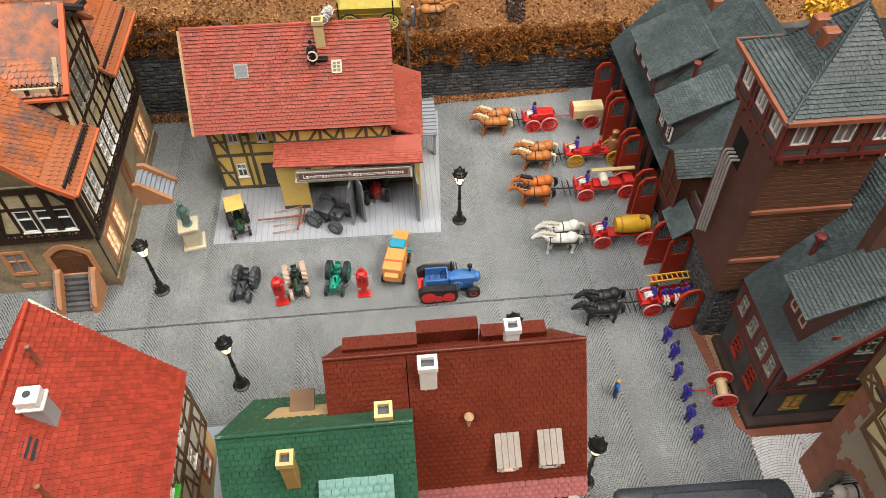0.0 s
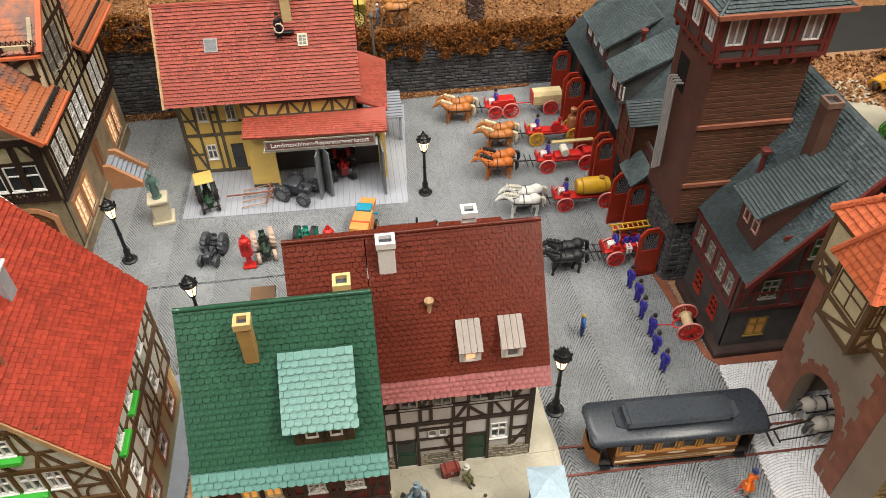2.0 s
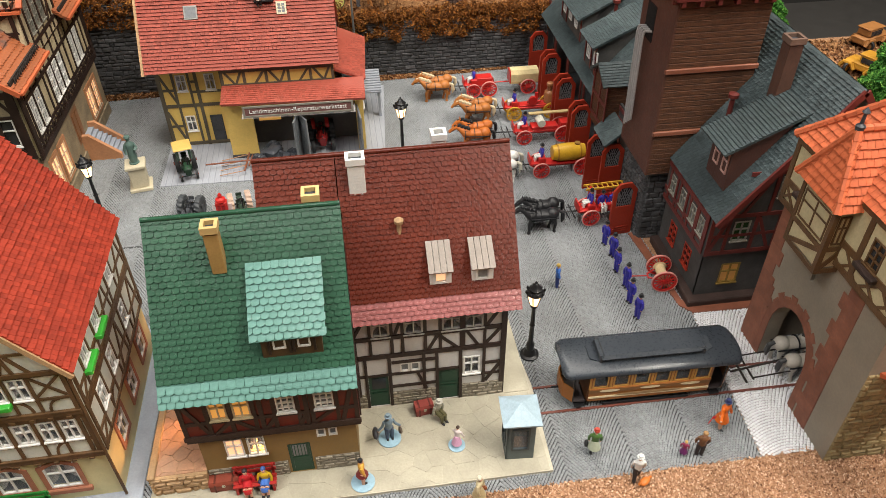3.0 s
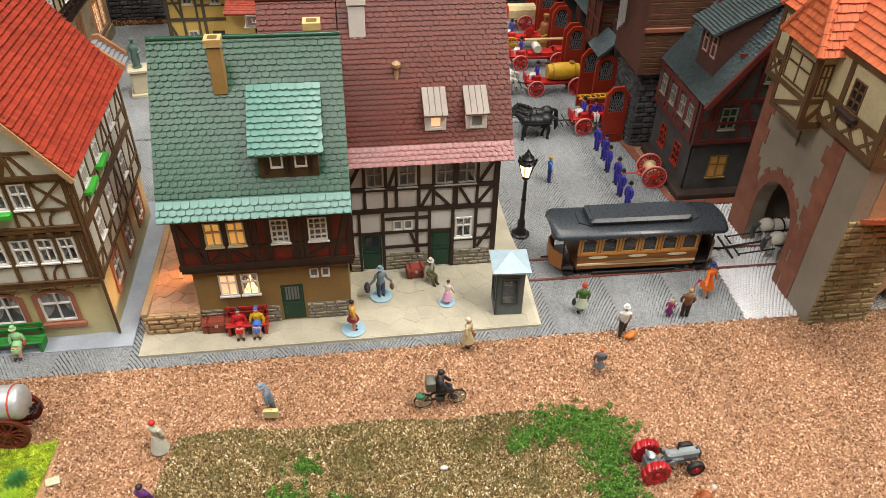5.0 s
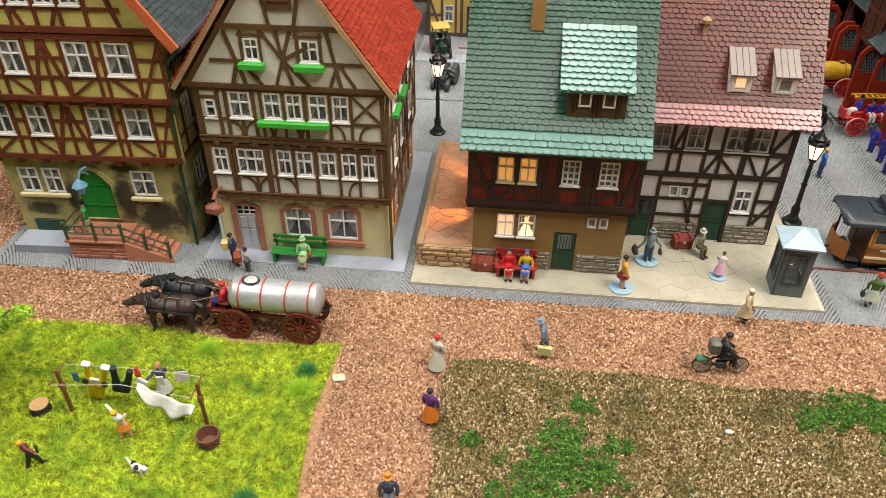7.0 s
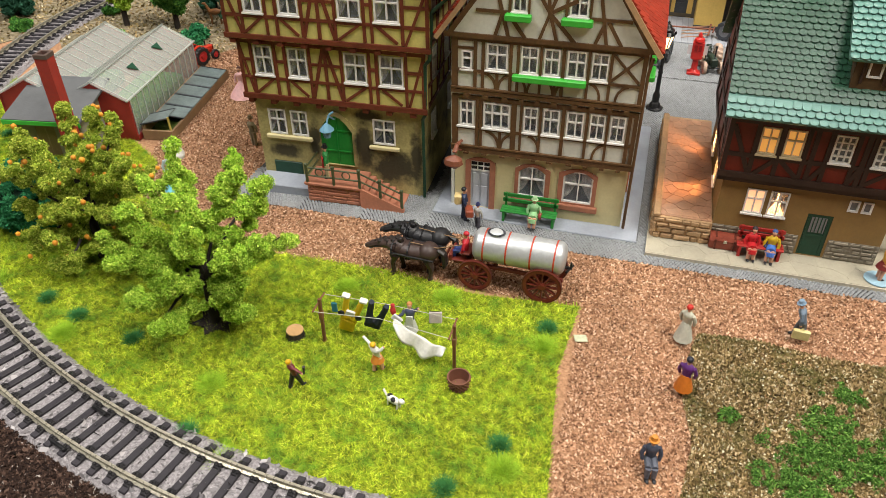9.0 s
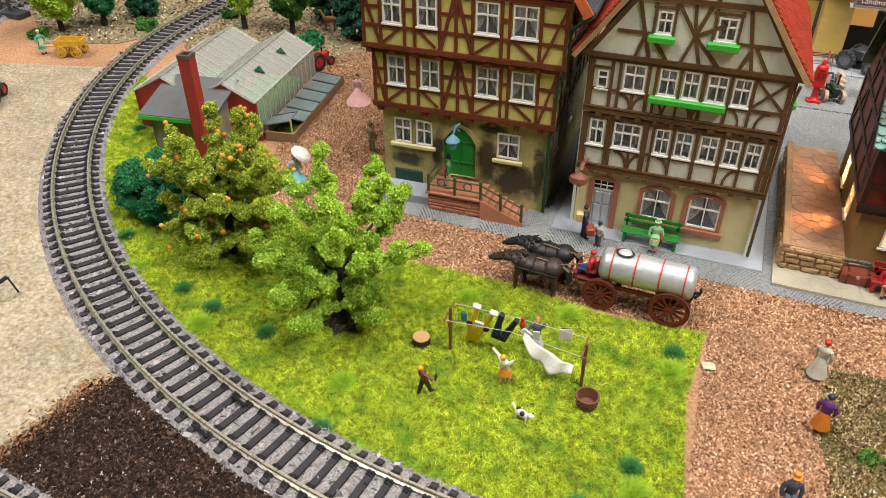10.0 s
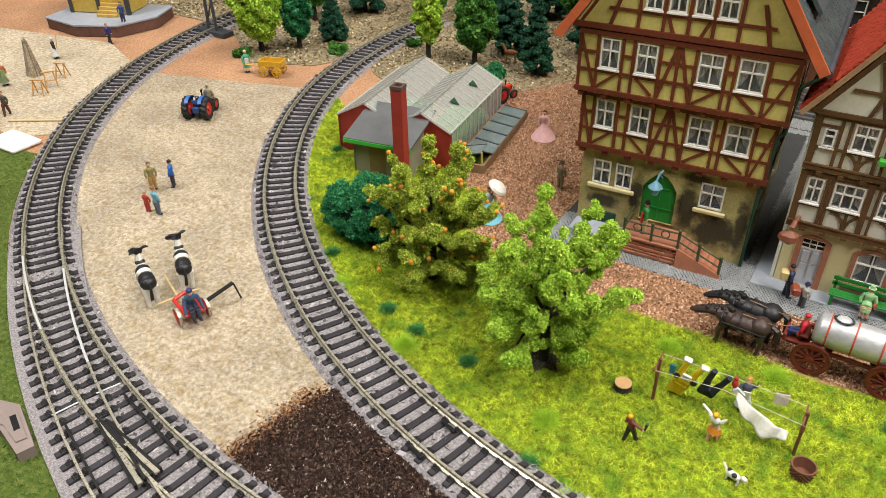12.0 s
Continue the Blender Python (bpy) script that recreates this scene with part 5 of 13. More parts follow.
    # stair with landing and railing
    st = Geo().box(2.9, -1.55, 0, 5.6, -0.02, 1.05)
    stair = part("stair", st, RED_STONE, h, "red sandstone stair with side landing")
    for i in range(6):
        part("step", Geo().box(5.6 + i * 0.33, -1.45, 0, 5.93 + i * 0.33, -0.05, 1.05 - (i + 1) * 0.16), RED_STONE, stair)
    stones(Wall(h, 2.9, -1.55, 0).m, stair, 0, 0.04, 2.7, 0.9, 1.0, 0.2, RED_STONE, 0.04, 40, "stair_stone")
    part("stair_edge", Geo().soft(2.78, -1.68, 0.95, 5.65, -0.02, 1.1, 0.03), RED_STONE, stair)
    part("stair_string", Geo().extrude([(5.6, -1.68, 0), (7.75, -1.68, 0), (7.75, -1.68, 0.22), (5.6, -1.68, 1.1)], (0, 0.18, 0)), RED_STONE, stair)
    g = Geo()
    for x, z in ((2.95, 1.05), (4.3, 1.05), (5.6, 1.05), (6.6, 0.62), (7.65, 0.2)):
        g.cyl((x, -1.6, z), (x, -1.6, z + 0.95), 0.075, n=8)
        g.ball((x, -1.6, z + 0.98), 0.1, 8, 5)
    for a in (0.85, 0.42):
        g.tube([(2.95, -0.1, 1.05 + a), (2.95, -1.6, 1.05 + a), (5.6, -1.6, 1.05 + a), (7.65, -1.6, 0.2 + a)], 0.045, 6)
    for x in (3.6, 4.95):
        for k in range(10):
            a0, a1 = 0.628 * k, 0.628 * (k + 1)
            g.cyl((x + 0.2 * math.cos(a0), -1.6, 1.68 + 0.2 * math.sin(a0)), (x + 0.2 * math.cos(a1), -1.6, 1.68 + 0.2 * math.sin(a1)), 0.03, n=5)
    part("railing", g, paint("rail_olive", (0.06, 0.075, 0.03), 0.45, 0.2), stair, "olive green iron railing", True)
    part("bay_foot", Geo().soft(0.0, -1.3, 0, 2.85, -0.02, 0.5, 0.04), GREY_SLAB, h, "blue-grey cellar step")
    s = part("wall_lantern", Geo().tube([(4.1, -0.35, 4.3), (4.05, -0.8, 4.35), (4.0, -1.0, 4.0)], 0.05).tube([(4.1, -0.3, 3.9), (4.05, -0.8, 4.3)], 0.04), paint("lantern_blue", (0.13, 0.29, 0.40), 0.45, 0.1), h, "pale blue wall lantern", True)
    part("lantern", Geo().lathe([(0.06, 0.75), (0.3, 0.5), (0.36, 0.42), (0.24, 0.38), (0.16, 0.05), (0.04, 0.0)], 8, (4.0, -1.05, 3.3)), paint("lantern_blue_b", (0.13, 0.29, 0.40), 0.45, 0.1), s)
    return h


yellow_house()


# -- green-roofed house --
def green_house():
    h = thing("green_roofed_house", "small brown house with green scale-tiled roof", "house", cm(2.65, 1.6, 0.24, 0, 0, 0))
    f, r, l, b = Wall(h, 0, 0, 0), Wall(h, 6.75, 0, 90), Wall(h, 0, 8, -90), Wall(h, 6.75, 8, 180)
    f.plate(rect(0, 0, 6.75, 3.55), [rect(1.05, 1.75, 1.82, 2.95), rect(2.0, 1.75, 2.75, 2.95), rect(3.65, 0.02, 4.65, 2.1), rect(5.02, 2.45, 5.42, 3.0), rect(5.54, 2.45, 5.92, 3.0)], BROWN_PLASTER)
    f.window(1.05, 1.75, 1.82, 2.95, WHITE_PLASTIC, LIT_PANE, 2, 2, True)
    f.window(2.0, 1.75, 2.75, 2.95, WHITE_PLASTIC, PANE, 2, 2, True, CURTAIN)
    f.window(5.02, 2.45, 5.42, 3.0, WHITE_PLASTIC, PANE_GREY, 1, 1, False)
    f.window(5.54, 2.45, 5.92, 3.0, WHITE_PLASTIC, PANE_GREY, 1, 1, False)
    d = f.put("door", Geo().box(3.65, 0.03, 0.02, 4.65, 0.1, 2.1).box(3.72, 0.0, 0.15, 3.8, 0.05, 2.05).box(4.5, 0.0, 0.15, 4.58, 0.05, 2.05).box(3.8, 0.0, 0.95, 4.5, 0.05, 1.1), DARK_GREEN, "dark green door with a barred light")
    f.put("door_light", Geo().box(3.85, 0.01, 1.2, 4.45, 0.04, 1.95), PANE_GREY, "", d)
    for k in range(4):
        f.put("door_bar", Geo().box(3.93 + k * 0.14, -0.02, 1.2, 3.97 + k * 0.14, 0.02, 1.95), DARK_GREEN, "", d)
    base = f.block("foot_wall", 0, 0, 3.55, 0.95, 0.0, 0.03, FOOT_JOINT, "stone footing")
    stones(f.m, base, 0.0, 0.0, 3.55, 0.95, 0.42, 0.2, STONE_FOOT, 0.07, 60)
    base = f.block("foot_wall", 4.75, 0, 6.75, 0.95, 0.0, 0.03, FOOT_JOINT, "stone footing")
    stones(f.m, base, 4.75, 0.0, 6.75, 0.95, 0.42, 0.2, STONE_FOOT, 0.07, 60)
    z, j = 3.55, 0.3
    w = Wall(h, 0, -j, 0)
    ws = ((0.95, 1.65), (1.88, 2.6), (3.65, 4.4), (5.2, 6.0))
    w.plate(rect(-0.3, z, 7.0, 6.4), [rect(a, 4.75, c, 5.95) for a, c in ws], RED_PANEL, -0.3, 0)
    for i, (a, c) in enumerate(ws):
        w.window(a, 4.75, c, 5.95, paint("cream_frame", (0.55, 0.47, 0.30), 0.5, 0.1) if i < 2 else WHITE_PLASTIC, WARM_PANE if i < 2 else PANE_GREY, 2 if i < 2 else 3, 2 if i < 2 else 4, True, bar=0.03)
        w.timber(DARK_TIMBER, 0.17, (a - 0.12, z + 0.2, a - 0.12, 6.3), (c + 0.12, z + 0.2, c + 0.12, 6.3))
    w.timber(DARK_TIMBER, 0.28, (-0.35, z + 0.14, 7.05, z + 0.14), (-0.3, 6.2, 7.0, 6.2), d=0.1)
    w.timber(DARK_TIMBER, 0.18, (-0.3, 4.62, 7.0, 4.62), (-0.2, z, -0.2, 6.4), (6.9, z, 6.9, 6.4), (3.0, z, 3.0, 6.3), (4.85, z, 4.85, 6.3), (-0.1, 5.9, 0.8, 3.8), (1.0, 3.8, 1.7, 4.55), (2.7, 3.8, 1.9, 4.55), (6.3, 3.8, 6.8, 6.1), (3.1, 3.8, 3.55, 4.55), (4.5, 3.8, 4.8, 4.55), (5.0, 3.8, 5.9, 4.55))
    w.block("jetty_beam", -0.3, z - 0.2, 7.0, z, -0.28, 0.02, DARK_TIMBER)
    for q, ln in ((r, 8.0), (l, 8.0)):
        q.plate(rect(0, 0, ln, 3.55), [rect(1.6, 1.4, 2.6, 2.8), rect(4.6, 1.4, 5.6, 2.8)] if q is l else [], BROWN_PLASTER)
        if q is l:
            for u in (1.6, 4.6):
                q.window(u, 1.4, u + 1.0, 2.8, WHITE_PLASTIC, PANE, 2, 2)
        q.plate([(0, 3.55), (ln, 3.55), (ln, 6.4), (4.0, 11.2), (0, 6.4)], [], RED_PANEL, -0.15, 0.25, "gable")
        s = Wall(h, 6.75 + 0.25 if q is r else -0.25, 0 if q is r else 8, 90 if q is r else -90)
        s.timber(DARK_TIMBER, 0.25, (0, 3.7, ln, 3.7), (0, 6.3, ln, 6.3), (0.1, 3.6, 0.1, 6.4), (ln - 0.1, 3.6, ln - 0.1, 6.4), (4.0, 3.6, 4.0, 11.0))
        s.timber(DARK_TIMBER, 0.18, (0, 5.0, ln, 5.0), (2, 3.6, 2, 8.4), (6, 3.6, 6, 8.4), (0.2, 3.8, 1.8, 6.2), (7.8, 3.8, 6.2, 6.2), (2.2, 6.4, 3.8, 9.5), (5.8, 6.4, 4.2, 9.5), (1.2, 7.7, 6.8, 7.7))
    b.plate(rect(0, 0, 6.75, 6.4), [], BROWN_PLASTER)
    part("upper_floor", Geo().box(0.05, 0.05, 3.4, 6.7, 7.9, 3.5), WHITE_PLASTIC, h)
    bulb = bpy.data.lights.new("room_bulb", "POINT")
    bulb.energy, bulb.color, bulb.shadow_soft_size = 0.45, (1.0, 0.48, 0.18), 0.004
    ob = new("room_bulb", bulb)
    ob.location = (0.047, 0.056, 0.032)
    # roof, front slope in two pitches
    e0, e1, k0, rd = (-0.98, 6.5), (-0.35, 7.2), (1.5, 9.2), (3.8, 12.15)
    x0, x1 = -0.62, 7.08
    roof_face(h, [(x0, e0[0], e0[1]), (x1, e0[0], e0[1]), (x1, e1[0], e1[1]), (x0, e1[0], e1[1])], MINT_SHEEN_TILE, MINT_SHEEN_TILE, 0.33, 0.27, "round", 0.07, singles=300, name="eave_strip", label="flared eave strip, cool sheen put into its paler green")
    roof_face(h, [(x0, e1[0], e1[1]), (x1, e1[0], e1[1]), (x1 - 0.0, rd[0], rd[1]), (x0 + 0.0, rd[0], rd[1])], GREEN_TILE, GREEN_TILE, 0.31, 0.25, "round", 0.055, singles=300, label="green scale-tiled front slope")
    roof_face(h, [(x1, 8.4, 6.6), (x0, 8.4, 6.6), (x0, rd[0], rd[1]), (x1, rd[0], rd[1])], GREEN_TILE, GREEN_TILE, 0.34, 0.3, "round", 0.07)
    ridge(h, (x0, rd[0], rd[1] + 0.02), (x1, rd[0], rd[1] + 0.02), 0.11, GREEN_TILE)
    chimney(h, 2.2, 2.5, 10.4, 12.7, 0.55, 0.55, paint("chimney_tan", (0.36, 0.22, 0.075), 0.5, 0.15), paint("chimney_sand", (0.55, 0.38, 0.16), 0.5, 0.1))
    # shed dormer
    dm = part("dormer", Geo().extrude([(3.55, 0.05, 7.5), (3.55, 0.05, 9.1), (3.55, 1.6, 9.8), (3.55, 1.9, 9.6)], (2.35, 0, 0)), paint("dormer_wood", (0.085, 0.05, 0.022), 0.55, 0.3), h, "brown wooden shed dormer")
    dw = Wall(h, 3.55, 0.03, 0, 7.9)
    for u in (0.45, 1.4):
        dw.window(u, 0.3, u + 0.5, 0.95, WHITE_PLASTIC, PANE_GREY, 1, 1, False)
        dw.timber(DARK_TIMBER, 0.1, (u - 0.15, 0.05, u - 0.15, 1.1), (u + 0.65, 0.05, u + 0.65, 1.1))
    roof_face(h, [(3.2, -0.25, 8.93), (6.1, -0.25, 8.93), (6.15, 2.25, 10.7), (3.2, 2.25, 10.7)], MINT_SHEEN_TILE, MINT_SHEEN_TILE, 0.33, 0.28, "round", 0.07, slab=0.12, singles=120, name="dormer_roof", label="scale-tiled dormer roof, cool sheen put into its pale green")
    # rear terrace
    t = part("rear_lean_to", Geo().extrude([(0.2, 4.2, 11.3), (5.6, 4.2, 11.3), (5.2, 6.3, 9.6), (1.2, 6.3, 9.6)], (0, 0, -0.2)), paint("lean_to_tan", (0.38, 0.26, 0.13), 0.55, 0.15), h, "tan rear roof")
    for x in (1.8, 3.9):
        part("skylight_board", Geo().box(x, 5.6, 9.85, x + 1.05, 6.9, 10.0), paint("board_brown", (0.13, 0.07, 0.035), 0.6, 0.25), h)
    return h


green_house()


# -- maroon-roofed house --
def maroon_house():
    h = thing("maroon_roofed_house", "white half-timbered house with maroon tiled roof", "house", cm(9.5, 4.8, 0.24))
    f, r, l, b = Wall(h, 0, 0, 0), Wall(h, 7.2, 0, 90), Wall(h, -3, 7, -90), Wall(h, 7.2, 7, 180)
    T = DARK_TIMBER
    holes = [rect(0.6, 0.02, 1.55, 2.2), rect(4.0, 0.02, 5.0, 2.2), rect(5.2, 1.75, 6.0, 2.95), rect(2.15, 2.4, 2.6, 3.0), rect(2.66, 2.4, 3.1, 3.0)]
    f.plate(rect(0, 0, 7.2, 3.6), holes, WHITE_PLASTER)
    for u in (0.6, 4.0):
        d = f.put("door", Geo().box(u, 0.03, 0.02, u + 0.98, 0.1, 2.2).box(u + 0.1, 0.0, 0.15, u + 0.88, 0.05, 1.0).box(u + 0.05, 0.0, 1.1, u + 0.93, 0.05, 1.2), DARK_GREEN, "dark green wooden door")
        f.put("door_light", Geo().box(u + 0.15, 0.01, 1.3, u + 0.82, 0.05, 2.05), PANE_DARK if u < 1 else DARK_GREEN, "", d)
        f.timber(T, 0.15, (u - 0.08, 0, u - 0.08, 3.5), (u + 1.06, 0, u + 1.06, 3.5), (u - 0.1, 2.28, u + 1.1, 2.28))
    f.window(5.2, 1.75, 6.0, 2.95, WHITE_PLASTIC, PANE, 2, 2, True, CURTAIN)
    f.window(2.15, 2.4, 2.6, 3.0, WHITE_PLASTIC, PANE_GREY, 1, 1, False)
    f.window(2.66, 2.4, 3.1, 3.0, WHITE_PLASTIC, PANE_GREY, 1, 1, False)
    us = ((0.95, 1.75), (2.45, 3.3), (4.2, 5.1), (5.2, 6.1))
    f.plate(rect(0, 3.6, 7.2, 6.5), [rect(a, 4.95, c, 6.1) for a, c in us], WHITE_PLASTER)
    for a, c in us:
        f.window(a, 4.95, c, 6.1, paint("grey_frame", (0.50, 0.50, 0.47), 0.5, 0.1), PANE, 2, 2, True, CURTAIN)
        f.timber(T, 0.15, (a - 0.1, 3.6, a - 0.1, 6.4), (c + 0.1, 3.6, c + 0.1, 6.4))
    f.timber(T, 0.24, (0, 3.62, 7.2, 3.62), (0.1, 0.9, 0.1, 6.5), (7.1, 0.9, 7.1, 6.5), (0, 4.85, 7.2, 4.85), d=0.08)
    f.timber(T, 0.15, (0, 6.3, 7.2, 6.3), (1.7, 2.3, 4.0, 2.3), (1.7, 1.4, 4.0, 1.4), (2.95, 2.3, 3.4, 1.0), (3.3, 1.0, 3.3, 3.5), (1.75, 3.1, 4.0, 3.1), (5.1, 1.62, 7.1, 1.62), (6.2, 1.0, 6.2, 3.5), (6.3, 1.1, 7.0, 2.3), (6.2, 2.4, 7.1, 2.4), (3.5, 3.7, 4.0, 4.7), (4.9, 3.7, 3.9, 4.8), (5.3, 4.8, 5.9, 3.7), (6.2, 3.7, 7.0, 4.8), (6.3, 5.0, 7.0, 6.2), (2.0, 5.0, 2.4, 6.2), (0.1, 5.0, 0.7, 6.2), (0.1, 2.3, 0.5, 2.3))
    for a, c in ((0, 0.5), (1.68, 3.9), (5.1, 7.2)):
        base = f.block("foot_wall", a, 0, c, 1.0, 0.0, 0.03, FOOT_JOINT, "stone footing")
        stones(f.m, base, a, 0, c, 1.0, 0.42, 0.2, STONE_FOOT, 0.07, 60)
    for q, ln in ((r, 7.0), (l, 7.0)):
        q.plate([(0, 0), (ln, 0), (ln, 6.5), (3.5, 12.3), (0, 6.5)], [], WHITE_PLASTER, name="gable")
        q.timber(T, 0.22, (0, 3.6, ln, 3.6), (0, 6.4, ln, 6.4), (0.1, 0, 0.1, 6.5), (3.5, 0, 3.5, 12), (ln - 0.1, 0, ln - 0.1, 6.5), (1.8, 3.6, 1.8, 9.2), (5.2, 3.6, 5.2, 9.2), (1.3, 8.5, 5.7, 8.5))
    b.plate(rect(0, 0, 10.2, 6.5), [], WHITE_PLASTER)
    ey, ez, ky, kz, ry, rz = -0.78, 6.5, -0.2, 7.25, 3.46, 12.6
    x0, x1 = -3.32, 7.7
    roof_face(h, [(0.14, ey, ez), (x1, ey, ez), (x1, ky, kz), (0.14, ky, kz)], ROSE_SHEEN_TILE, ROSE_SHEEN_TILE, 0.29, 0.225, "cut", 0.055, singles=300, name="eave_strip", label="flared eave strip, pinkish highlight put into its paler rose")
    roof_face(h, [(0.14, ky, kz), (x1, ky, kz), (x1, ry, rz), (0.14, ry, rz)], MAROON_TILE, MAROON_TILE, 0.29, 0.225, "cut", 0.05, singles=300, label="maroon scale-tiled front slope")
    roof_face(h, [(x0, 1.2, 9.3), (0.1, 1.2, 9.3), (0.1, ry, rz), (x0, ry, rz)], MAROON_TILE, MAROON_TILE, 0.29, 0.225, "cut", 0.05)
    roof_face(h, [(x1, 7.9, 6.6), (x0, 7.9, 6.6), (x0, ry, rz), (x1, ry, rz)], MAROON_TILE, MAROON_TILE, 0.34, 0.3, "cut", 0.07)
    ridge(h, (x0, ry, rz + 0.02), (x1, ry, rz + 0.02), 0.11, MAROON_TILE)
    part("fascia", Geo().box(x0, 1.05, 9.1, 0.1, 1.2, 9.4), SAND_STONE, h, "cream fascia strip")
    chimney(h, 0.98, 2.75, 10.9, 12.95, 0.72, 0.6, WHITE_PLASTIC)
    chimney(h, 4.7, 4.3, 11.0, 12.85, 0.6, 0.55, WHITE_PLASTIC)
    chimney(h, -0.9, 1.0, 9.0, 12.6, 0.62, 0.62, paint("chimney_ochre", (0.42, 0.29, 0.10), 0.5, 0.15), paint("chimney_ochre_b", (0.58, 0.42, 0.18), 0.5, 0.1))
    part("vent_pipe", Geo().lathe([(0.17, 0.0), (0.11, 0.1), (0.1, 0.75), (0.2, 0.8), (0.21, 0.95), (0.08, 1.06), (0.02, 1.08)], 12, (2.58, 1.5, 9.4)), SAND_STONE, h, "cream vent pipe", True)
    for x in (3.7, 5.55):
        dm = part("dormer", Geo().extrude([(x, 0.08, 7.45), (x, 0.08, 8.62), (x, 1.05, 9.2), (x, 1.3, 9.3)], (0.95, 0, 0)), WHITE_PLASTIC, h, "small white roof dormer")
        part("dormer_window", Geo().box(x + 0.28, 0.03, 7.98, x + 0.67, 0.09, 8.36), LIT_PANE if x < 4 else PANE_GREY, dm)
        part("dormer_frame", holed(rect(0.15, 0.0, 0.8, 0.75), [rect(0.25, 0.1, 0.7, 0.65)], 0, 0.06).turn(Matrix.Translation((x, 0.07, 7.8))), WHITE_PLASTIC, dm)
        g = Geo()
        for k in range(4):
            g.extrude([(x - 0.06 + k * 0.27, -0.13, 8.5), (x + 0.19 + k * 0.27, -0.13, 8.5), (x + 0.19 + k * 0.27, 1.15, 9.27), (x - 0.06 + k * 0.27, 1.15, 9.27)], (0, -0.05, 0.1))
        part("dormer_roof", g, paint("lead_grey", (0.28, 0.24, 0.21), 0.6, 0.2), dm)
    # flat-topped dormers on the rear slope
    for x0_, x1_, y, z, deep in ((0.64, 3.5, 5.79, 10.5, 0.77), (3.51, 6.42, 4.85, 11.24, 0.73), (-2.64, 0.63, 4.66, 11.36, 0.73)):
        part("rear_dormer", Geo().extrude([(x0_, y, z - 1.2), (x0_, y, z), (x0_, y + deep, z - 0.12), (x0_, y + deep, z - 2.3)], (x1_ - x0_, 0, 0)), MAROON_TILE, h, "maroon rear dormer")
    return h


maroon_house()


# -- platform with flagstones under both houses, and the raised terrace --
plat = single("stone_platform", Geo().extrude([(0, 0, 0), (18.14, 0, 0), (18.3, 5, 0), (17.6, 12.2, 0), (0.1, 12.2, 0)], (0, 0, 0.2)), BEIGE_JOINT, "beige flagstone platform under the two small houses", "platform", kind="structure")
rs = random.Random(4)
for poly in cells(0.05, 0.05, 18.0, 4.7, 0.95, rs):
    q = shrunk(poly, 0.006)
    part("flagstone", Geo().extrude([(x, y, 0.19) for x, y in q], (0, 0, 0.022 + rs.uniform(0, 0.006))), BEIGE_FLAG, plat)
part("platform_edge", Geo().box(16.75, 4.72, 0.19, 18.1, 11.9, 0.24), BEIGE_FLAG, plat)
ter = single("stone_terrace", Geo().box(0.15, 1.35, 0.2, 2.64, 11.6, 1.28), SAND_STONE, "raised terrace with sandstone wall and reddish flagstones", "terrace", kind="structure")
tm = Matrix.Translation((0.15, 1.35, 0.2))
stones(tm, ter, 0, 0.0, 2.5, 1.08, 0.5, 0.25, SAND_STONE, 0.1, 60)
stones(Matrix.Translation((0.15, 11.6, 0.2)) @ Matrix.Rotation(radians(-90), 4, "Z"), ter, 0, 0, 10.2, 1.05, 0.5, 0.25, SAND_STONE, 0.08, 200)
for poly in cells(0.3, 1.5, 2.6, 11.4, 0.62, rs):
    q = shrunk(poly, 0.016)
    part("flagstone", Geo().extrude([(x, y, 1.27) for x, y in q], (0, 0, 0.035 + rs.uniform(0, 0.01))), RED_FLAG, ter)
part("parapet", Geo().soft(0.1, 1.3, 1.28, 0.42, 11.6, 1.46, 0.04), SAND_STONE, ter, "sandstone kerb")

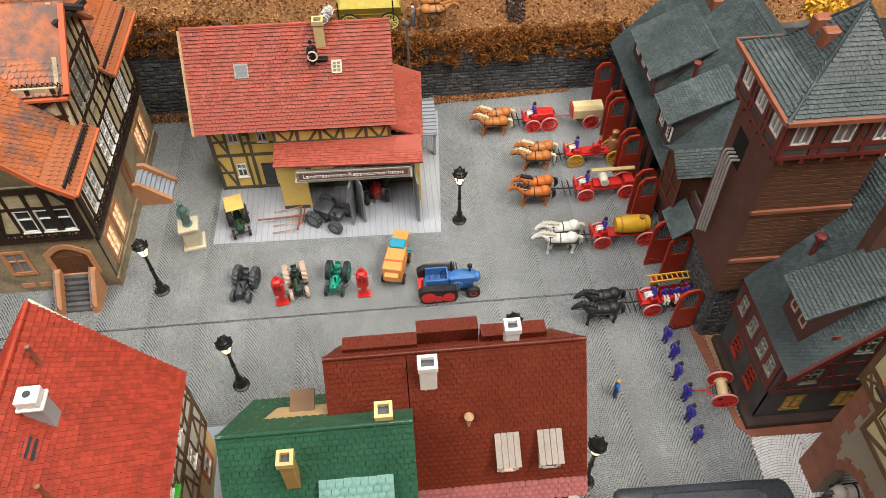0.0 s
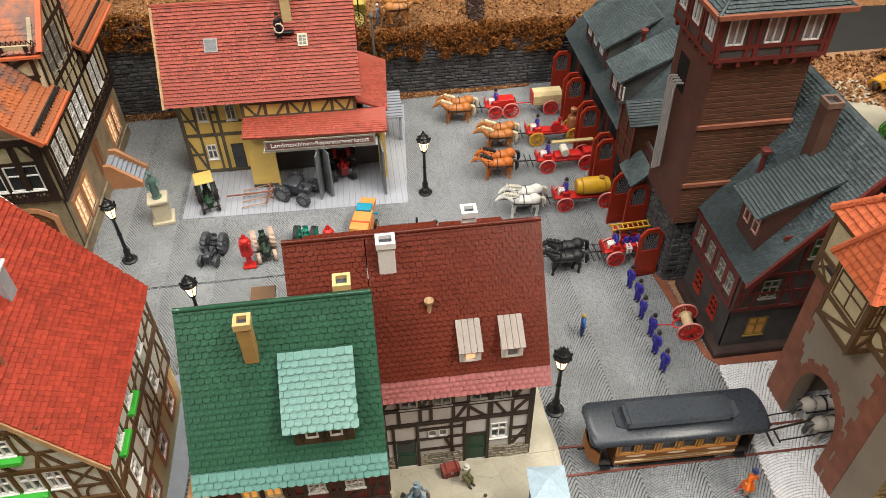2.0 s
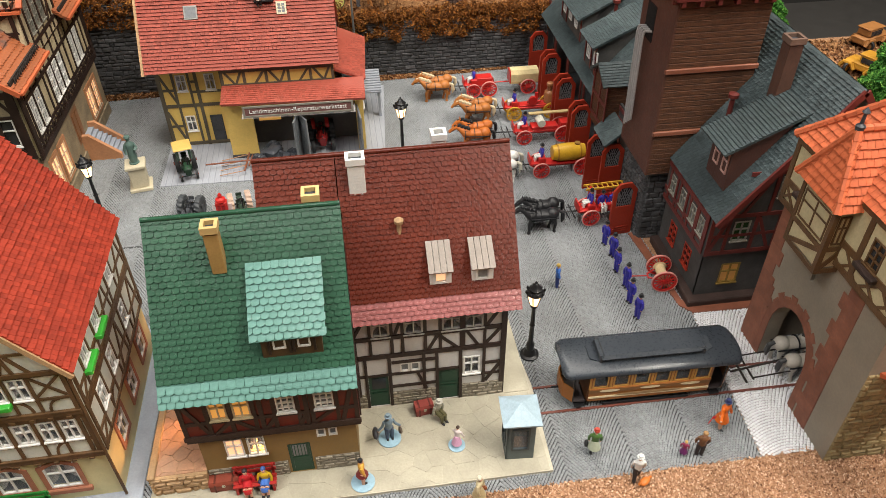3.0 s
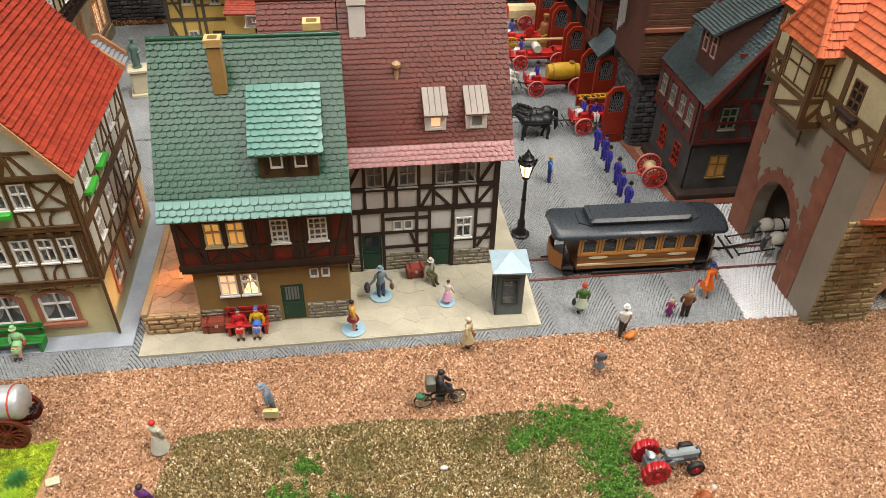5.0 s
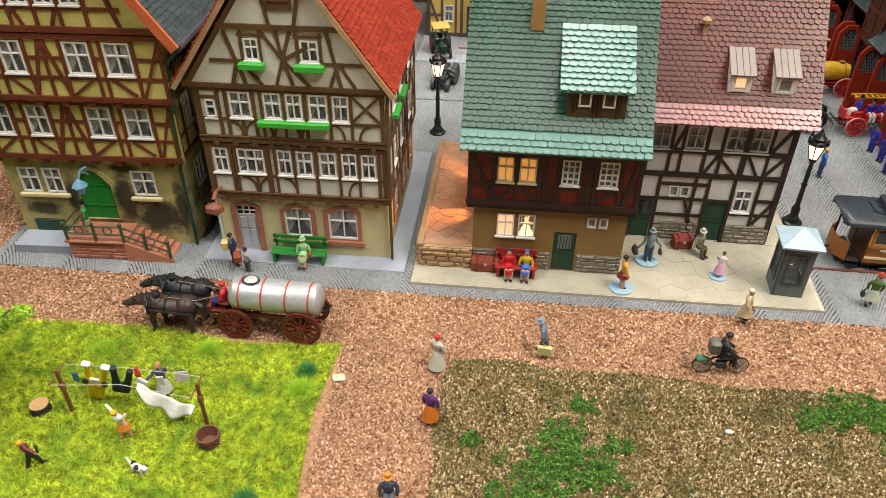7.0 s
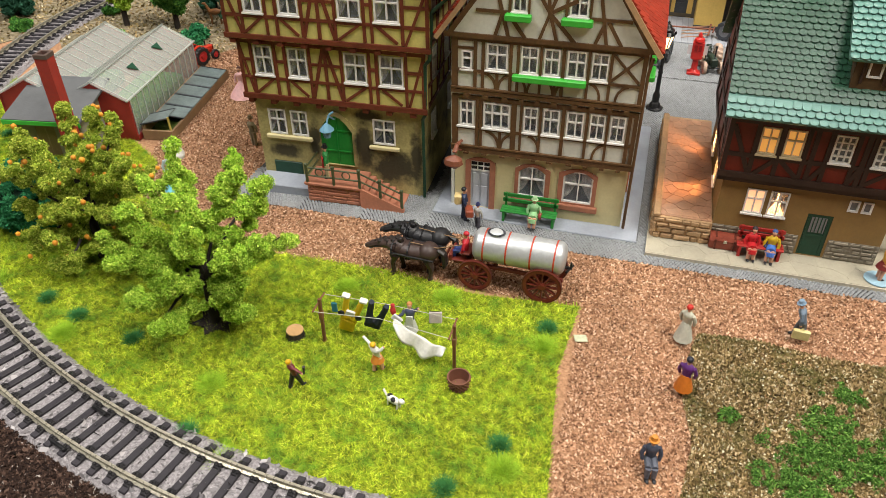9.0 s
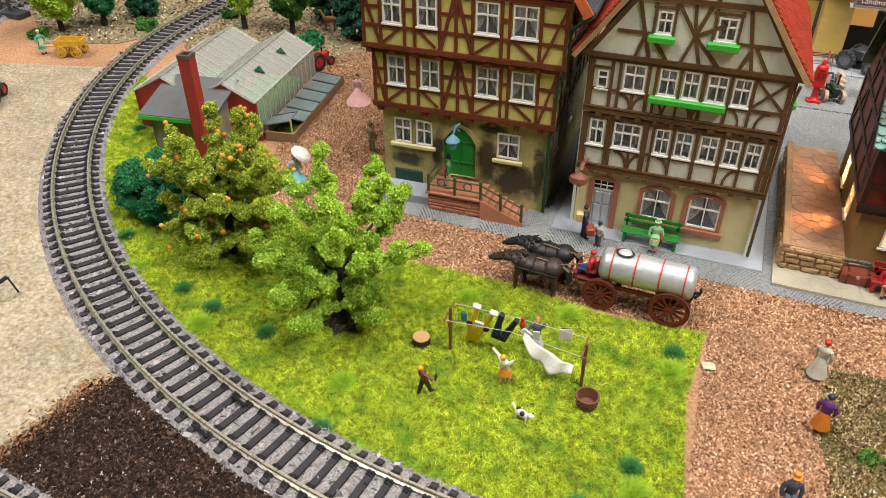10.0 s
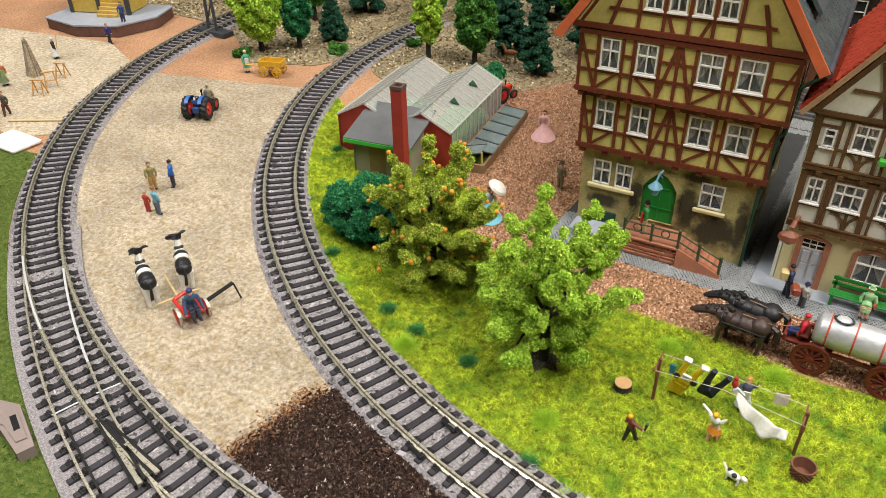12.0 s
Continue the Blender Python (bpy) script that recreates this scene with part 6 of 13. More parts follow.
# -- repair workshop --
def workshop():
    h = thing("repair_workshop", "yellow half-timbered workshop with brick-red roof and open garage", "workshop", cm(-3.0, 31.6, 0.1, 0, 0, -1.0))
    f, r, l, b = Wall(h, 0, 0, 0), Wall(h, 12.8, 0, 90), Wall(h, 0, 6.4, -90), Wall(h, 12.8, 6.4, 180)
    T = paint("grey_timber", (0.10, 0.085, 0.06), 0.6, 0.25)
    f.plate(rect(0, 0, 12.8, 6.4), [rect(1.3, 4.5, 2.0, 5.75), rect(3.3, 4.5, 4.0, 5.75), rect(1.35, 1.25, 2.05, 2.5), rect(3.1, 0.02, 4.0, 2.45)], YELLOW_PLASTER)
    for u, w in ((1.3, 4.5), (3.3, 4.5), (1.35, 1.25)):
        f.window(u, w, u + 0.7, w + 1.25, WHITE_PLASTIC, PANE, 2, 2, True, CURTAIN)
    f.put("door", Geo().box(3.1, 0.02, 0.02, 4.0, 0.1, 2.45).box(3.2, -0.02, 0.2, 3.9, 0.03, 1.1).box(3.2, -0.02, 1.25, 3.9, 0.03, 2.3), DARK_METAL, "dark grey side door")
    f.timber(T, 0.24, (0, 0.2, 4.6, 0.2), (0, 3.35, 12.8, 3.35), (0, 6.2, 12.8, 6.2), (0.12, 0, 0.12, 6.4), (4.5, 0, 4.5, 6.4), (2.7, 0, 2.7, 6.4), (12.7, 3.3, 12.7, 6.4))
    f.timber(T, 0.17, (0.2, 5.8, 1.1, 3.5), (1.1, 3.3, 1.1, 6.3), (2.2, 3.3, 2.2, 6.3), (0.2, 2.9, 1.1, 0.4), (1.15, 0.3, 1.15, 3.2), (2.25, 0.3, 2.25, 3.2), (0, 1.7, 1.2, 1.7), (0, 4.6, 1.2, 4.6), (2.2, 4.4, 4.4, 4.4), (2.3, 5.2, 2.7, 5.2),
             (6.2, 5.0, 6.2, 6.2), (7.9, 5.0, 7.9, 6.2), (9.6, 5.0, 9.6, 6.2), (11.2, 5.0, 11.2, 6.2), (4.7, 5.15, 12.7, 5.15), (5.0, 6.1, 6.0, 5.2), (7.4, 5.2, 7.8, 6.1), (8.4, 6.1, 8.0, 5.2), (9.1, 5.2, 9.5, 6.1), (10.9, 5.2, 11.15, 6.1), (11.8, 6.1, 11.3, 5.2))
    for q in (l, r):
        q.plate([(0, 0), (6.4, 0), (6.4, 6.4), (3.2, 11.2), (0, 6.4)], [rect(2.6, 4.2, 3.6, 5.6)], YELLOW_PLASTER, name="gable")
        q.window(2.6, 4.2, 3.6, 5.6, WHITE_PLASTIC, PANE, 2, 2)
        q.timber(T, 0.22, (0, 3.35, 6.4, 3.35), (0, 6.3, 6.4, 6.3), (0.1, 0, 0.1, 6.4), (6.3, 0, 6.3, 6.4), (3.2, 5.7, 3.2, 11), (2.2, 0, 2.2, 6.3), (4.2, 0, 4.2, 6.3))
    b.plate(rect(0, 0, 12.8, 6.4), [], YELLOW_PLASTER)
    ey, ez, ry, rz = -1.5, 6.62, 2.05, 12.25
    x0, x1 = -0.25, 13.0
    roof_face(h, [(x0, ey, ez), (x1, ey, ez), (x1, ry, rz), (x0, ry, rz)], BRICK_TILE, BRICK_TILE, 0.27, 0.24, "flat", 0.08, singles=300, label="brick-red tiled front slope")
    roof_face(h, [(x1, 7.4, 5.4), (x0, 7.4, 5.4), (x0, ry, rz), (x1, ry, rz)], BRICK_TILE, BRICK_TILE, 0.27, 0.24, "flat", 0.04)
    part("verge_board", Geo().beam((x0 - 0.05, ey, ez - 0.1), (x0 - 0.05, ry, rz - 0.1), 0.12, 0.3, (-1, 0, 0)), SAND_STONE, h)
    ridge(h, (x0, ry, rz), (x1, ry, rz), 0.13, BRICK_TILE)
    sl = (rz - ez) / (ry - ey)

    def on(y):
        return ez + (y - ey) * sl
    tilt = Matrix.Rotation(math.atan(sl), 4, "X")
    sk = part("skylight", Geo().box(-0.45, -0.45, 0, 0.45, 0.45, 0.14).turn(Matrix.Translation((3.3, 0.6, on(0.6))) @ tilt), paint("skylight_frame", (0.33, 0.33, 0.31), 0.5, 0.1), h, "closed grey skylight")
    part("pane", Geo().box(-0.36, -0.36, 0.14, 0.36, 0.36, 0.16).turn(Matrix.Translation((3.3, 0.6, on(0.6))) @ tilt), PANE_GREY, sk)
    sk = part("roof_window", Geo().box(-0.34, -0.42, 0, 0.34, 0.42, 0.14).turn(Matrix.Translation((9.4, 0.6, on(0.6))) @ tilt), paint("ivory", (0.62, 0.56, 0.40), 0.5, 0.1), h, "ivory roof window with glazing bars")
    for k in (-0.13, 0.13):
        for j in (-0.22, 0.0, 0.22):
            part("pane", Geo().box(k - 0.1, j - 0.08, 0.14, k + 0.1, j + 0.08, 0.155).turn(Matrix.Translation((9.4, 0.6, on(0.6))) @ tilt), PANE_GREY, sk)
    # chimney with a smoke wad, and the sweep's foot board
    chimney(h, 8.5, 1.5, 10.5, 12.9, 0.62, 0.6, paint("chimney_yellow", (0.60, 0.46, 0.22), 0.55, 0.12))
    part("foot_board", Geo().soft(7.6, 0.55, on(0.8) + 0.15, 8.9, 0.95, on(0.8) + 0.3, 0.03), BLACK_IRON, h, "black foot board")
    # porch with lean-to roof to the front and right
    px0, px1, py0 = 4.65, 14.4, -2.3
    roof_face(h, [(px0, -3.05, 4.8), (14.6, -3.25, 4.72), (14.6, -1.12, 5.35), (px0, -1.12, 5.3)], BRICK_TILE, BRICK_TILE, 0.2, 0.2, "flat", 0.03, name="porch_roof", label="brick-red porch roof")
    roof_face(h, [(14.72, -1.1, 5.12), (14.95, 5.9, 5.2), (12.6, 5.9, 6.3), (12.6, -1.1, 6.0)], BRICK_TILE, BRICK_TILE, 0.2, 0.2, "flat", 0.03, name="side_roof", label="brick-red side roof")
    part("oversail", Geo().box(px0, -1.15, 5.1, 12.55, 0.0, 6.45), YELLOW_PLASTER, h, "timbered strip under the eave")
    ov = Wall(h, px0, -1.15, 0)
    ov.timber(T, 0.2, (0, 5.3, 7.9, 5.3), (0, 6.35, 7.9, 6.35), *[(0.1 + k * 1.54, 5.2, 0.1 + k * 1.54, 6.4) for k in range(6)])
    ov.timber(T, 0.16, *[(0.1 + k * 1.54 + (1.4 if k % 2 else 0.2), 6.3, 0.1 + k * 1.54 + (0.7 if k % 2 else 0.9), 5.3) for k in range(5)], *[(1.45 + k * 3.08, 6.3, 1.0 + k * 3.08, 5.3) for k in range(3)])
    p = Wall(h, px0, py0, 0)
    p.plate(rect(0, 0, 9.75, 4.75), [rect(1.9, -0.01, 4.7, 3.9), rect(5.2, -0.01, 9.2, 3.9)], YELLOW_PLASTER, -0.2, 0)
    p.block("sill_block", -0.05, 0, 1.75, 0.3, 0, 0.06, GREY_STONE)
    Wall(h, px0, 0, -90).plate(rect(0, 0, 2.3, 4.9), [], YELLOW_PLASTER)
    Wall(h, px1, py0, 90).plate(rect(0, 0, 8.4, 4.9), [rect(3.5, 1.5, 4.5, 2.9)], YELLOW_PLASTER)
    Wall(h, px1, py0, 90).window(3.5, 1.5, 4.5, 2.9, WHITE_PLASTIC, PANE, 2, 2)
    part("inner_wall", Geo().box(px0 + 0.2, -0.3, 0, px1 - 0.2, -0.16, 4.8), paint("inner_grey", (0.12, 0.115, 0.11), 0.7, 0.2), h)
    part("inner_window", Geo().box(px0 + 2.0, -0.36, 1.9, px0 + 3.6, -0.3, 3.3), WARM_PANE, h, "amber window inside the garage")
    for u, a in ((4.75, 62), (5.15, 100), (9.25, 84)):
        lf = part("garage_door", Geo().box(0, 0, 0.06, 2.0, 0.12, 3.8).box(0.15, -0.03, 0.2, 1.85, 0.0, 1.8), GREY_METAL, h, "open grey folding garage door", at=cm(px0 + u, py0 - 0.1, 0, 0, 0, -a))
        part("door_pane", Geo().box(0.3, -0.04, 2.2, 1.7, 0.16, 3.4), PANE, lf)
    # sign over the porch
    s = part("sign_board", Geo().soft(1.65, -1.6, 4.25, 8.98, -1.5, 4.92, 0.03).turn(Matrix.Translation((px0, py0, 0))), paint("sign_maroon", (0.17, 0.08, 0.072), 0.5, 0.15), h, "long maroon signboard with white lettering")
    part("sign_frame", holed(rect(1.55, 4.18, 9.08, 5.0), [rect(1.69, 4.3, 8.94, 4.88)], 1.58, 1.64).turn(Matrix.Translation((px0, py0, 0))), DULL_FRAME, s)
    c = bpy.data.curves.new("lettering", "FONT")
    c.body, c.size, c.extrude, c.align_x, c.align_y = "Landmaschinen-Reparaturwerkstatt", 0.0045, 0.00015, "CENTER", "CENTER"
    c.materials.append(WHITE_PLASTIC)
    tx = new("lettering", c)
    tx.parent = s
    tx.matrix_basis = cm(px0 + 5.3, py0 - 1.62, 4.59, 90, 0, 0) @ Matrix.Diagonal((1.03, 1.0, 1, 1))
    part("canopy", Geo().box(1.4, -1.62, 4.08, 9.2, -0.02, 4.13).turn(Matrix.Translation((px0, py0, 0))), clear("clear_canopy", (0.7, 0.7, 0.68), 0.3, 0.3), h, "clear plastic canopy")
    # corrugated store against the right wall
    g = Geo()
    for k in range(9):
        g.box(14.6, 2.3 + k * 0.42, 2.3 - 0.02 * k, 15.9, 2.58 + k * 0.42, 2.4)
    g.box(14.6, 2.2, 2.2, 15.9, 6.1, 2.3)
    g.box(15.6, 2.4, 0, 15.8, 2.6, 2.2).box(15.6, 5.8, 0, 15.8, 6.0, 2.2)
    part("lean_to_store", g, GREY_SLAB, h, "grey corrugated lean-to")
    return h


workshop()
sl = single("workshop_slab", Geo().extrude([(-3.28, 26.3, 0), (12.53, 25.9, 0), (13.4, 39, 0), (-3.1, 39, 0)], (0, 0, 0.12)), PLANK_SLAB, "grey grooved base slab in front of the workshop", "slab", kind="structure")


# -- dark town hall with orange roofs --
def town_hall():
    h = thing("town_hall", "dark half-timbered town hall with weathered orange roofs", "house")
    T = DARK_TIMBER
    LOW = paint("hall_plaster", (0.30, 0.235, 0.15), 0.7, 0.35, coarse=60, dirt=(0.05, 0.045, 0.035), amount=0.75)
    PALE = paint("hall_panel", (0.52, 0.44, 0.28), 0.65, 0.3, coarse=70, dirt=(0.09, 0.07, 0.05), amount=0.6)
    WARMST = paint("hall_surround", (0.50, 0.24, 0.12), 0.6, 0.15)
    f, r = Wall(h, -26, 23.4, 0), Wall(h, -9.0, 23.4, 90)
    # front
    f.plate(rect(0, 0, 17, 5.1), [rect(11.0, 2.0, 12.2, 3.9), rect(8.3, 2.0, 9.5, 3.9), rect(13.7, 1.6, 16.0, 4.1)], LOW)
    for u in (11.0, 8.3):
        f.window(u, 2.0, u + 1.2, 3.9, WARMST, PANE_GREY, 2, 2)
        f.plate(rect(u - 0.2, 1.8, u + 1.4, 4.1), [rect(u, 2.0, u + 1.2, 3.9)], WARMST, 0, 0.08, "window_surround", "warm sandstone surround")
    for u in (10.9, 12.0):
        f.put("cellar_window", Geo().soft(u, -0.05, 0.5, u + 0.8, 0.02, 0.95, 0.02), WARMST)
    d = f.put("door", holed(arch(13.7, 1.6, 16.0, 4.1, 0.7), [], -0.1, 0), paint("door_brown", (0.15, 0.06, 0.025), 0.5, 0.2), "brown arched double door")
    f.put("door_panel", Geo().box(13.95, -0.05, 1.8, 14.75, 0, 3.3).box(14.95, -0.05, 1.8, 15.75, 0, 3.3), paint("door_brown_b", (0.11, 0.045, 0.02), 0.5, 0.2), "", d)
    f.plate(arch(13.4, 1.6, 16.3, 4.45, 0.8), [arch(13.7, 1.59, 16.0, 4.1, 0.7)], WARMST, 0, 0.12, "door_surround", "carved sandstone surround")
    f.plate(rect(0, 5.1, 17, 9.6), [rect(u, 5.9, u + 0.95, 7.7) for u in (13.3, 14.5, 15.5, 9.8, 8.6)], PALE, -0.15, 0.15)
    g = Wall(h, -26, 23.25, 0)
    for u in (13.3, 14.5, 15.5, 9.8, 8.6):
        g.window(u, 5.9, u + 0.95, 7.7, WHITE_PLASTIC, PANE_DARK, 1, 2)
        g.timber(T, 0.2, (u - 0.13, 5.3, u - 0.13, 9.4), (u + 1.08, 5.3, u + 1.08, 9.4))
    g.timber(T, 0.4, (0, 5.2, 17, 5.2), (0, 9.3, 17, 9.3), (16.85, 5, 16.85, 9.6), (11.9, 5, 11.9, 9.6), d=0.12)
    g.timber(T, 0.2, (0, 5.75, 17, 5.75), (0, 7.85, 17, 7.85), (12.1, 5.9, 13.0, 9.2), (11.7, 5.9, 10.9, 9.2), (12.2, 8, 13.0, 9.2), (16.7, 8, 15.9, 9.2))
    for k in range(22):
        g.put("lattice", Geo().beam((8 + k * 0.4, -0.1, 5.05), (8.4 + k * 0.4, -0.1, 5.7), 0.09, 0.05, (0, -1, 0)).beam((8.4 + k * 0.4, -0.1, 5.05), (8 + k * 0.4, -0.1, 5.7), 0.09, 0.05, (0, -1, 0)), T)
    # right side
    r.plate(rect(0, 0, 14.6, 4.9), [rect(1.1, 1.5, 2.3, 3.7), rect(3.0, 1.5, 4.2, 3.7), rect(6.7, 1.6, 8.3, 4.2), rect(10.9, 1.5, 12.1, 3.9), rect(12.4, 1.5, 13.4, 3.9)], LOW)
    for u, u1, lit in ((1.1, 2.3, 0), (3.0, 4.2, 0), (10.9, 12.1, 1), (12.4, 13.4, 1)):
        r.window(u, 1.5, u1, 3.7, paint("hall_sash", (0.62, 0.5, 0.36), 0.5, 0.1), LIT_PANE, 2, 3)
        r.plate(rect(u - 0.22, 1.2, u1 + 0.22, 4.0), [rect(u, 1.5, u1, 3.7)], WARMST, 0, 0.1, "window_surround", "warm sandstone surround")
    r.put("side_door", Geo().box(6.7, 0, 1.6, 8.3, 0.1, 4.2).box(6.9, -0.05, 1.8, 7.4, 0, 3.9).box(7.6, -0.05, 1.8, 8.1, 0, 3.9), paint("door_tan", (0.24, 0.11, 0.05), 0.5, 0.2), "brown side door")
    r.block("plinth", -0.1, 0, 14.7, 0.9, 0, 0.14, LOW)
    r.plate(rect(0, 4.9, 14.6, 9.6), [rect(u, 6.0, u + 0.8, 8.2) for u in (1.0, 2.2, 5.2, 6.3, 7.4, 10.6, 11.7)], PALE, -0.15, 0.2)
    q = Wall(h, -8.8, 23.4, 90)
    for u in (1.0, 2.2, 5.2, 6.3, 7.4, 10.6, 11.7):
        q.window(u, 6.0, u + 0.8, 8.2, WHITE_PLASTIC, PANE_GREY, 2, 3)
    q.timber(T, 0.45, (-0.2, 5.0, 14.7, 5.0), (0.1, 4.8, 0.1, 9.6), (14.5, 4.8, 14.5, 9.6), d=0.14)
    q.timber(T, 0.22, (0, 5.8, 14.6, 5.8), (0, 8.4, 14.6, 8.4), (0, 9.5, 14.6, 9.5))
    for u in (0.8, 1.95, 3.2, 4.3, 5.0, 6.1, 7.25, 8.4, 9.4, 10.4, 11.5, 12.7, 13.6):
        q.timber(T, 0.2, (u, 5.1, u, 9.5))
    for k in range(26):
        u = 0.3 + k * 0.55
        gg = Geo().hoop([(0.16, -0.03), (0.25, -0.03), (0.25, 0.03), (0.16, 0.03)], 10).turn(Matrix.Translation((u, -0.13, 5.42)) @ Matrix.Rotation(radians(90), 4, "X") @ Matrix.Diagonal((1, 1.3, 1, 1)))
        q.put("tracery", gg, T)
    # upper storey with its own roof (the dormer block)
    w = Wall(h, -8.75, 26.6, 90)
    w.plate([(0, 9.6), (6.6, 9.6), (6.6, 14.0), (3.8, 16.6), (0.6, 13.4)], [rect(u, 10.8, u + 0.75, 12.9) for u in (1.6, 2.7, 3.8)], PALE, -0.15, 0.1, "gable")
    w2 = Wall(h, -8.65, 26.6, 90)
    for u in (1.6, 2.7, 3.8):
        w2.window(u, 10.8, u + 0.75, 12.9, DULL_FRAME, PANE_GREY, 2, 3)
    w2.timber(T, 0.25, (0, 10.3, 6.6, 10.3), (0, 13.2, 6.6, 13.2), (0.5, 9.6, 0.7, 13.4), (6.4, 9.6, 6.4, 14), (3.8, 13.2, 3.8, 16.4))
    w2.timber(T, 0.18, (1.45, 9.7, 1.45, 14.2), (2.55, 9.7, 2.55, 15), (3.65, 9.7, 3.65, 13.2), (4.75, 9.7, 4.75, 15.6), (5.5, 9.7, 5.5, 14.8), (4.8, 10.4, 6.3, 13.1), (0.7, 9.7, 1.4, 10.3))
    Wall(h, -24, 27.0, 0).plate(rect(0, 9.0, 15.2, 13.4), [], PALE)
    Wall(h, -24, 26.95, 0).timber(T, 0.25, (9, 9.8, 15.2, 12.8), (12, 9.5, 12, 13.4), (13.6, 9.5, 13.6, 13.4), (9, 11.4, 15.2, 11.4), (15, 9.5, 15, 13.4))
    part("back_wall", Geo().box(-26, 38.0, 0, -9.0, 38.2, 9.6), LOW, h)
    # roofs
    OT = (ORANGE_TILE, ORANGE_TILE, 0.36, 0.36, "round", 0.06)
    KX, KZ, TX, TZ = -9.4, 11.25, -14.5, 17.1
    for y0, y1, k in ((21.76, 27.4, 200), (32.5, 39.9, 120)):
        roof_face(h, [(-7.85, y0, 10.05), (-7.85, y1, 10.05), (KX, y1, KZ), (KX, y0, KZ)], *OT, singles=k, name="lower_roof", label="weathered orange flared eave")
        roof_face(h, [(KX, y0, KZ), (KX, y1, KZ), (TX, y1, TZ), (TX, y0, TZ)], *OT, label="weathered orange main roof")
        part("gutter_board", Geo().beam((-7.8, y0, 10.0), (-7.8, y1, 10.0), 0.26, 0.16), GATE_TILE, h, "orange eave board")
        part("snow_guard", Geo().box(-8.35, y0 + 0.2, 10.42, -8.25, y1 - 0.3, 10.68), BARK, h, "brown snow guard")
    part("verge_board", Geo().beam((-7.85, 21.72, 9.95), (KX, 21.72, KZ - 0.1), 0.12, 0.28, (0.5, 0, 0.8)), GATE_TILE, h)
    part("verge_board", Geo().beam((KX, 21.72, KZ - 0.1), (TX, 21.72, TZ - 0.1), 0.12, 0.28, (0.5, 0, 0.8)), GATE_TILE, h)
    part("front_gable", Geo().extrude([(-26, 23.3, 9.5), (-9, 23.3, 9.5), (KX, 23.3, KZ - 0.3), (TX, 23.3, TZ - 0.3), (-26, 23.3, TZ - 0.3)], (0, 0.2, 0)), LOW, h)
    roof_face(h, [(-26, 26.6, 12.9), (-8.3, 26.9, 12.95), (-8.0, 30.2, 16.6), (-26, 30.2, 16.6)], *OT, name="dormer_roof", label="weathered orange dormer roof")
    roof_face(h, [(-8.0, 33.6, 13.6), (-26, 33.6, 13.6), (-26, 30.2, 16.6), (-8.0, 30.2, 16.6)], *OT, name="dormer_roof")
    for p, e in (((-8.3, 26.9, 13.0), (-8.0, 30.2, 16.65)), ((-26, 26.6, 12.75), (-8.3, 26.9, 12.75))):
        part("gutter_board", Geo().beam(p, e, 0.34, 0.16, (0, 0, 1)), GATE_TILE, h, "orange eave board")
    for k in range(18):
        part("snow_guard", Geo().tube([(-13.5 + k * 0.28, 27.2, 13.35), (-13.4 + k * 0.28, 27.15, 13.65), (-13.22 + k * 0.28, 27.2, 13.35)], 0.035, 5), BARK, h, "brown snow guard")
    for k in range(16):
        part("snow_guard", Geo().tube([(-8.15, 22.4 + k * 0.3, 10.4), (-8.15, 22.55 + k * 0.3, 10.68), (-8.15, 22.7 + k * 0.3, 10.4)], 0.045, 5), BARK, h, "brown snow guard")
    part("gable_bracket", Geo().beam((-8.2, 30.2, 16.5), (-6.9, 30.2, 16.3), 0.25, 0.25), BARK, h)
    part("finial", Geo().beam((-8.5, 29.4, 15.8), (-7.0, 31.0, 16.3), 0.3, 0.3), BARK, h)
    # front stair
    st = part("front_stair", Geo().box(-12.1, 23.0, 0, -10.3, 23.35, 1.58), GREY_STONE, h, "grey stone front stair with sandstone cheeks")
    for i in range(6):
        part("step", Geo().box(-12.1, 21.4 + i * 0.26, 0, -10.3, 21.66 + i * 0.26, 0.22 * (i + 1)), GREY_STONE, st)
    for x in (-12.5, -10.3):
        part("stair_cheek", Geo().extrude([(x, 21.2, 0), (x, 23.3, 0), (x, 23.3, 2.2), (x, 22.9, 2.2), (x, 21.2, 0.7)], (0.42, 0, 0)), WARMST, st)
        part("hand_rail", Geo().tube([(x + 0.2, 21.2, 0.7), (x + 0.2, 21.2, 1.1), (x + 0.2, 23.0, 2.6)], 0.05), GREY_METAL, st)
    # side stair
    st = part("side_stair", Geo().box(-9.0, 30.9, 0, -8.6, 32.6, 1.75), GREY_SLAB, h, "grey stone side stair with sandstone cheeks")
    for i in range(7):
        part("step", Geo().box(-8.6 + i * 0.27, 30.9, 0, -8.33 + i * 0.27, 32.6, 1.55 - 0.2 * i), GREY_SLAB, st)
    for y in (30.6, 32.6):
        part("stair_cheek", Geo().extrude([(-9.0, y, 0), (-6.6, y, 0), (-6.6, y, 0.45), (-8.5, y, 2.1), (-9.0, y, 2.1)], (0, 0.3, 0)), WARMST, st)
    return h


town_hall()


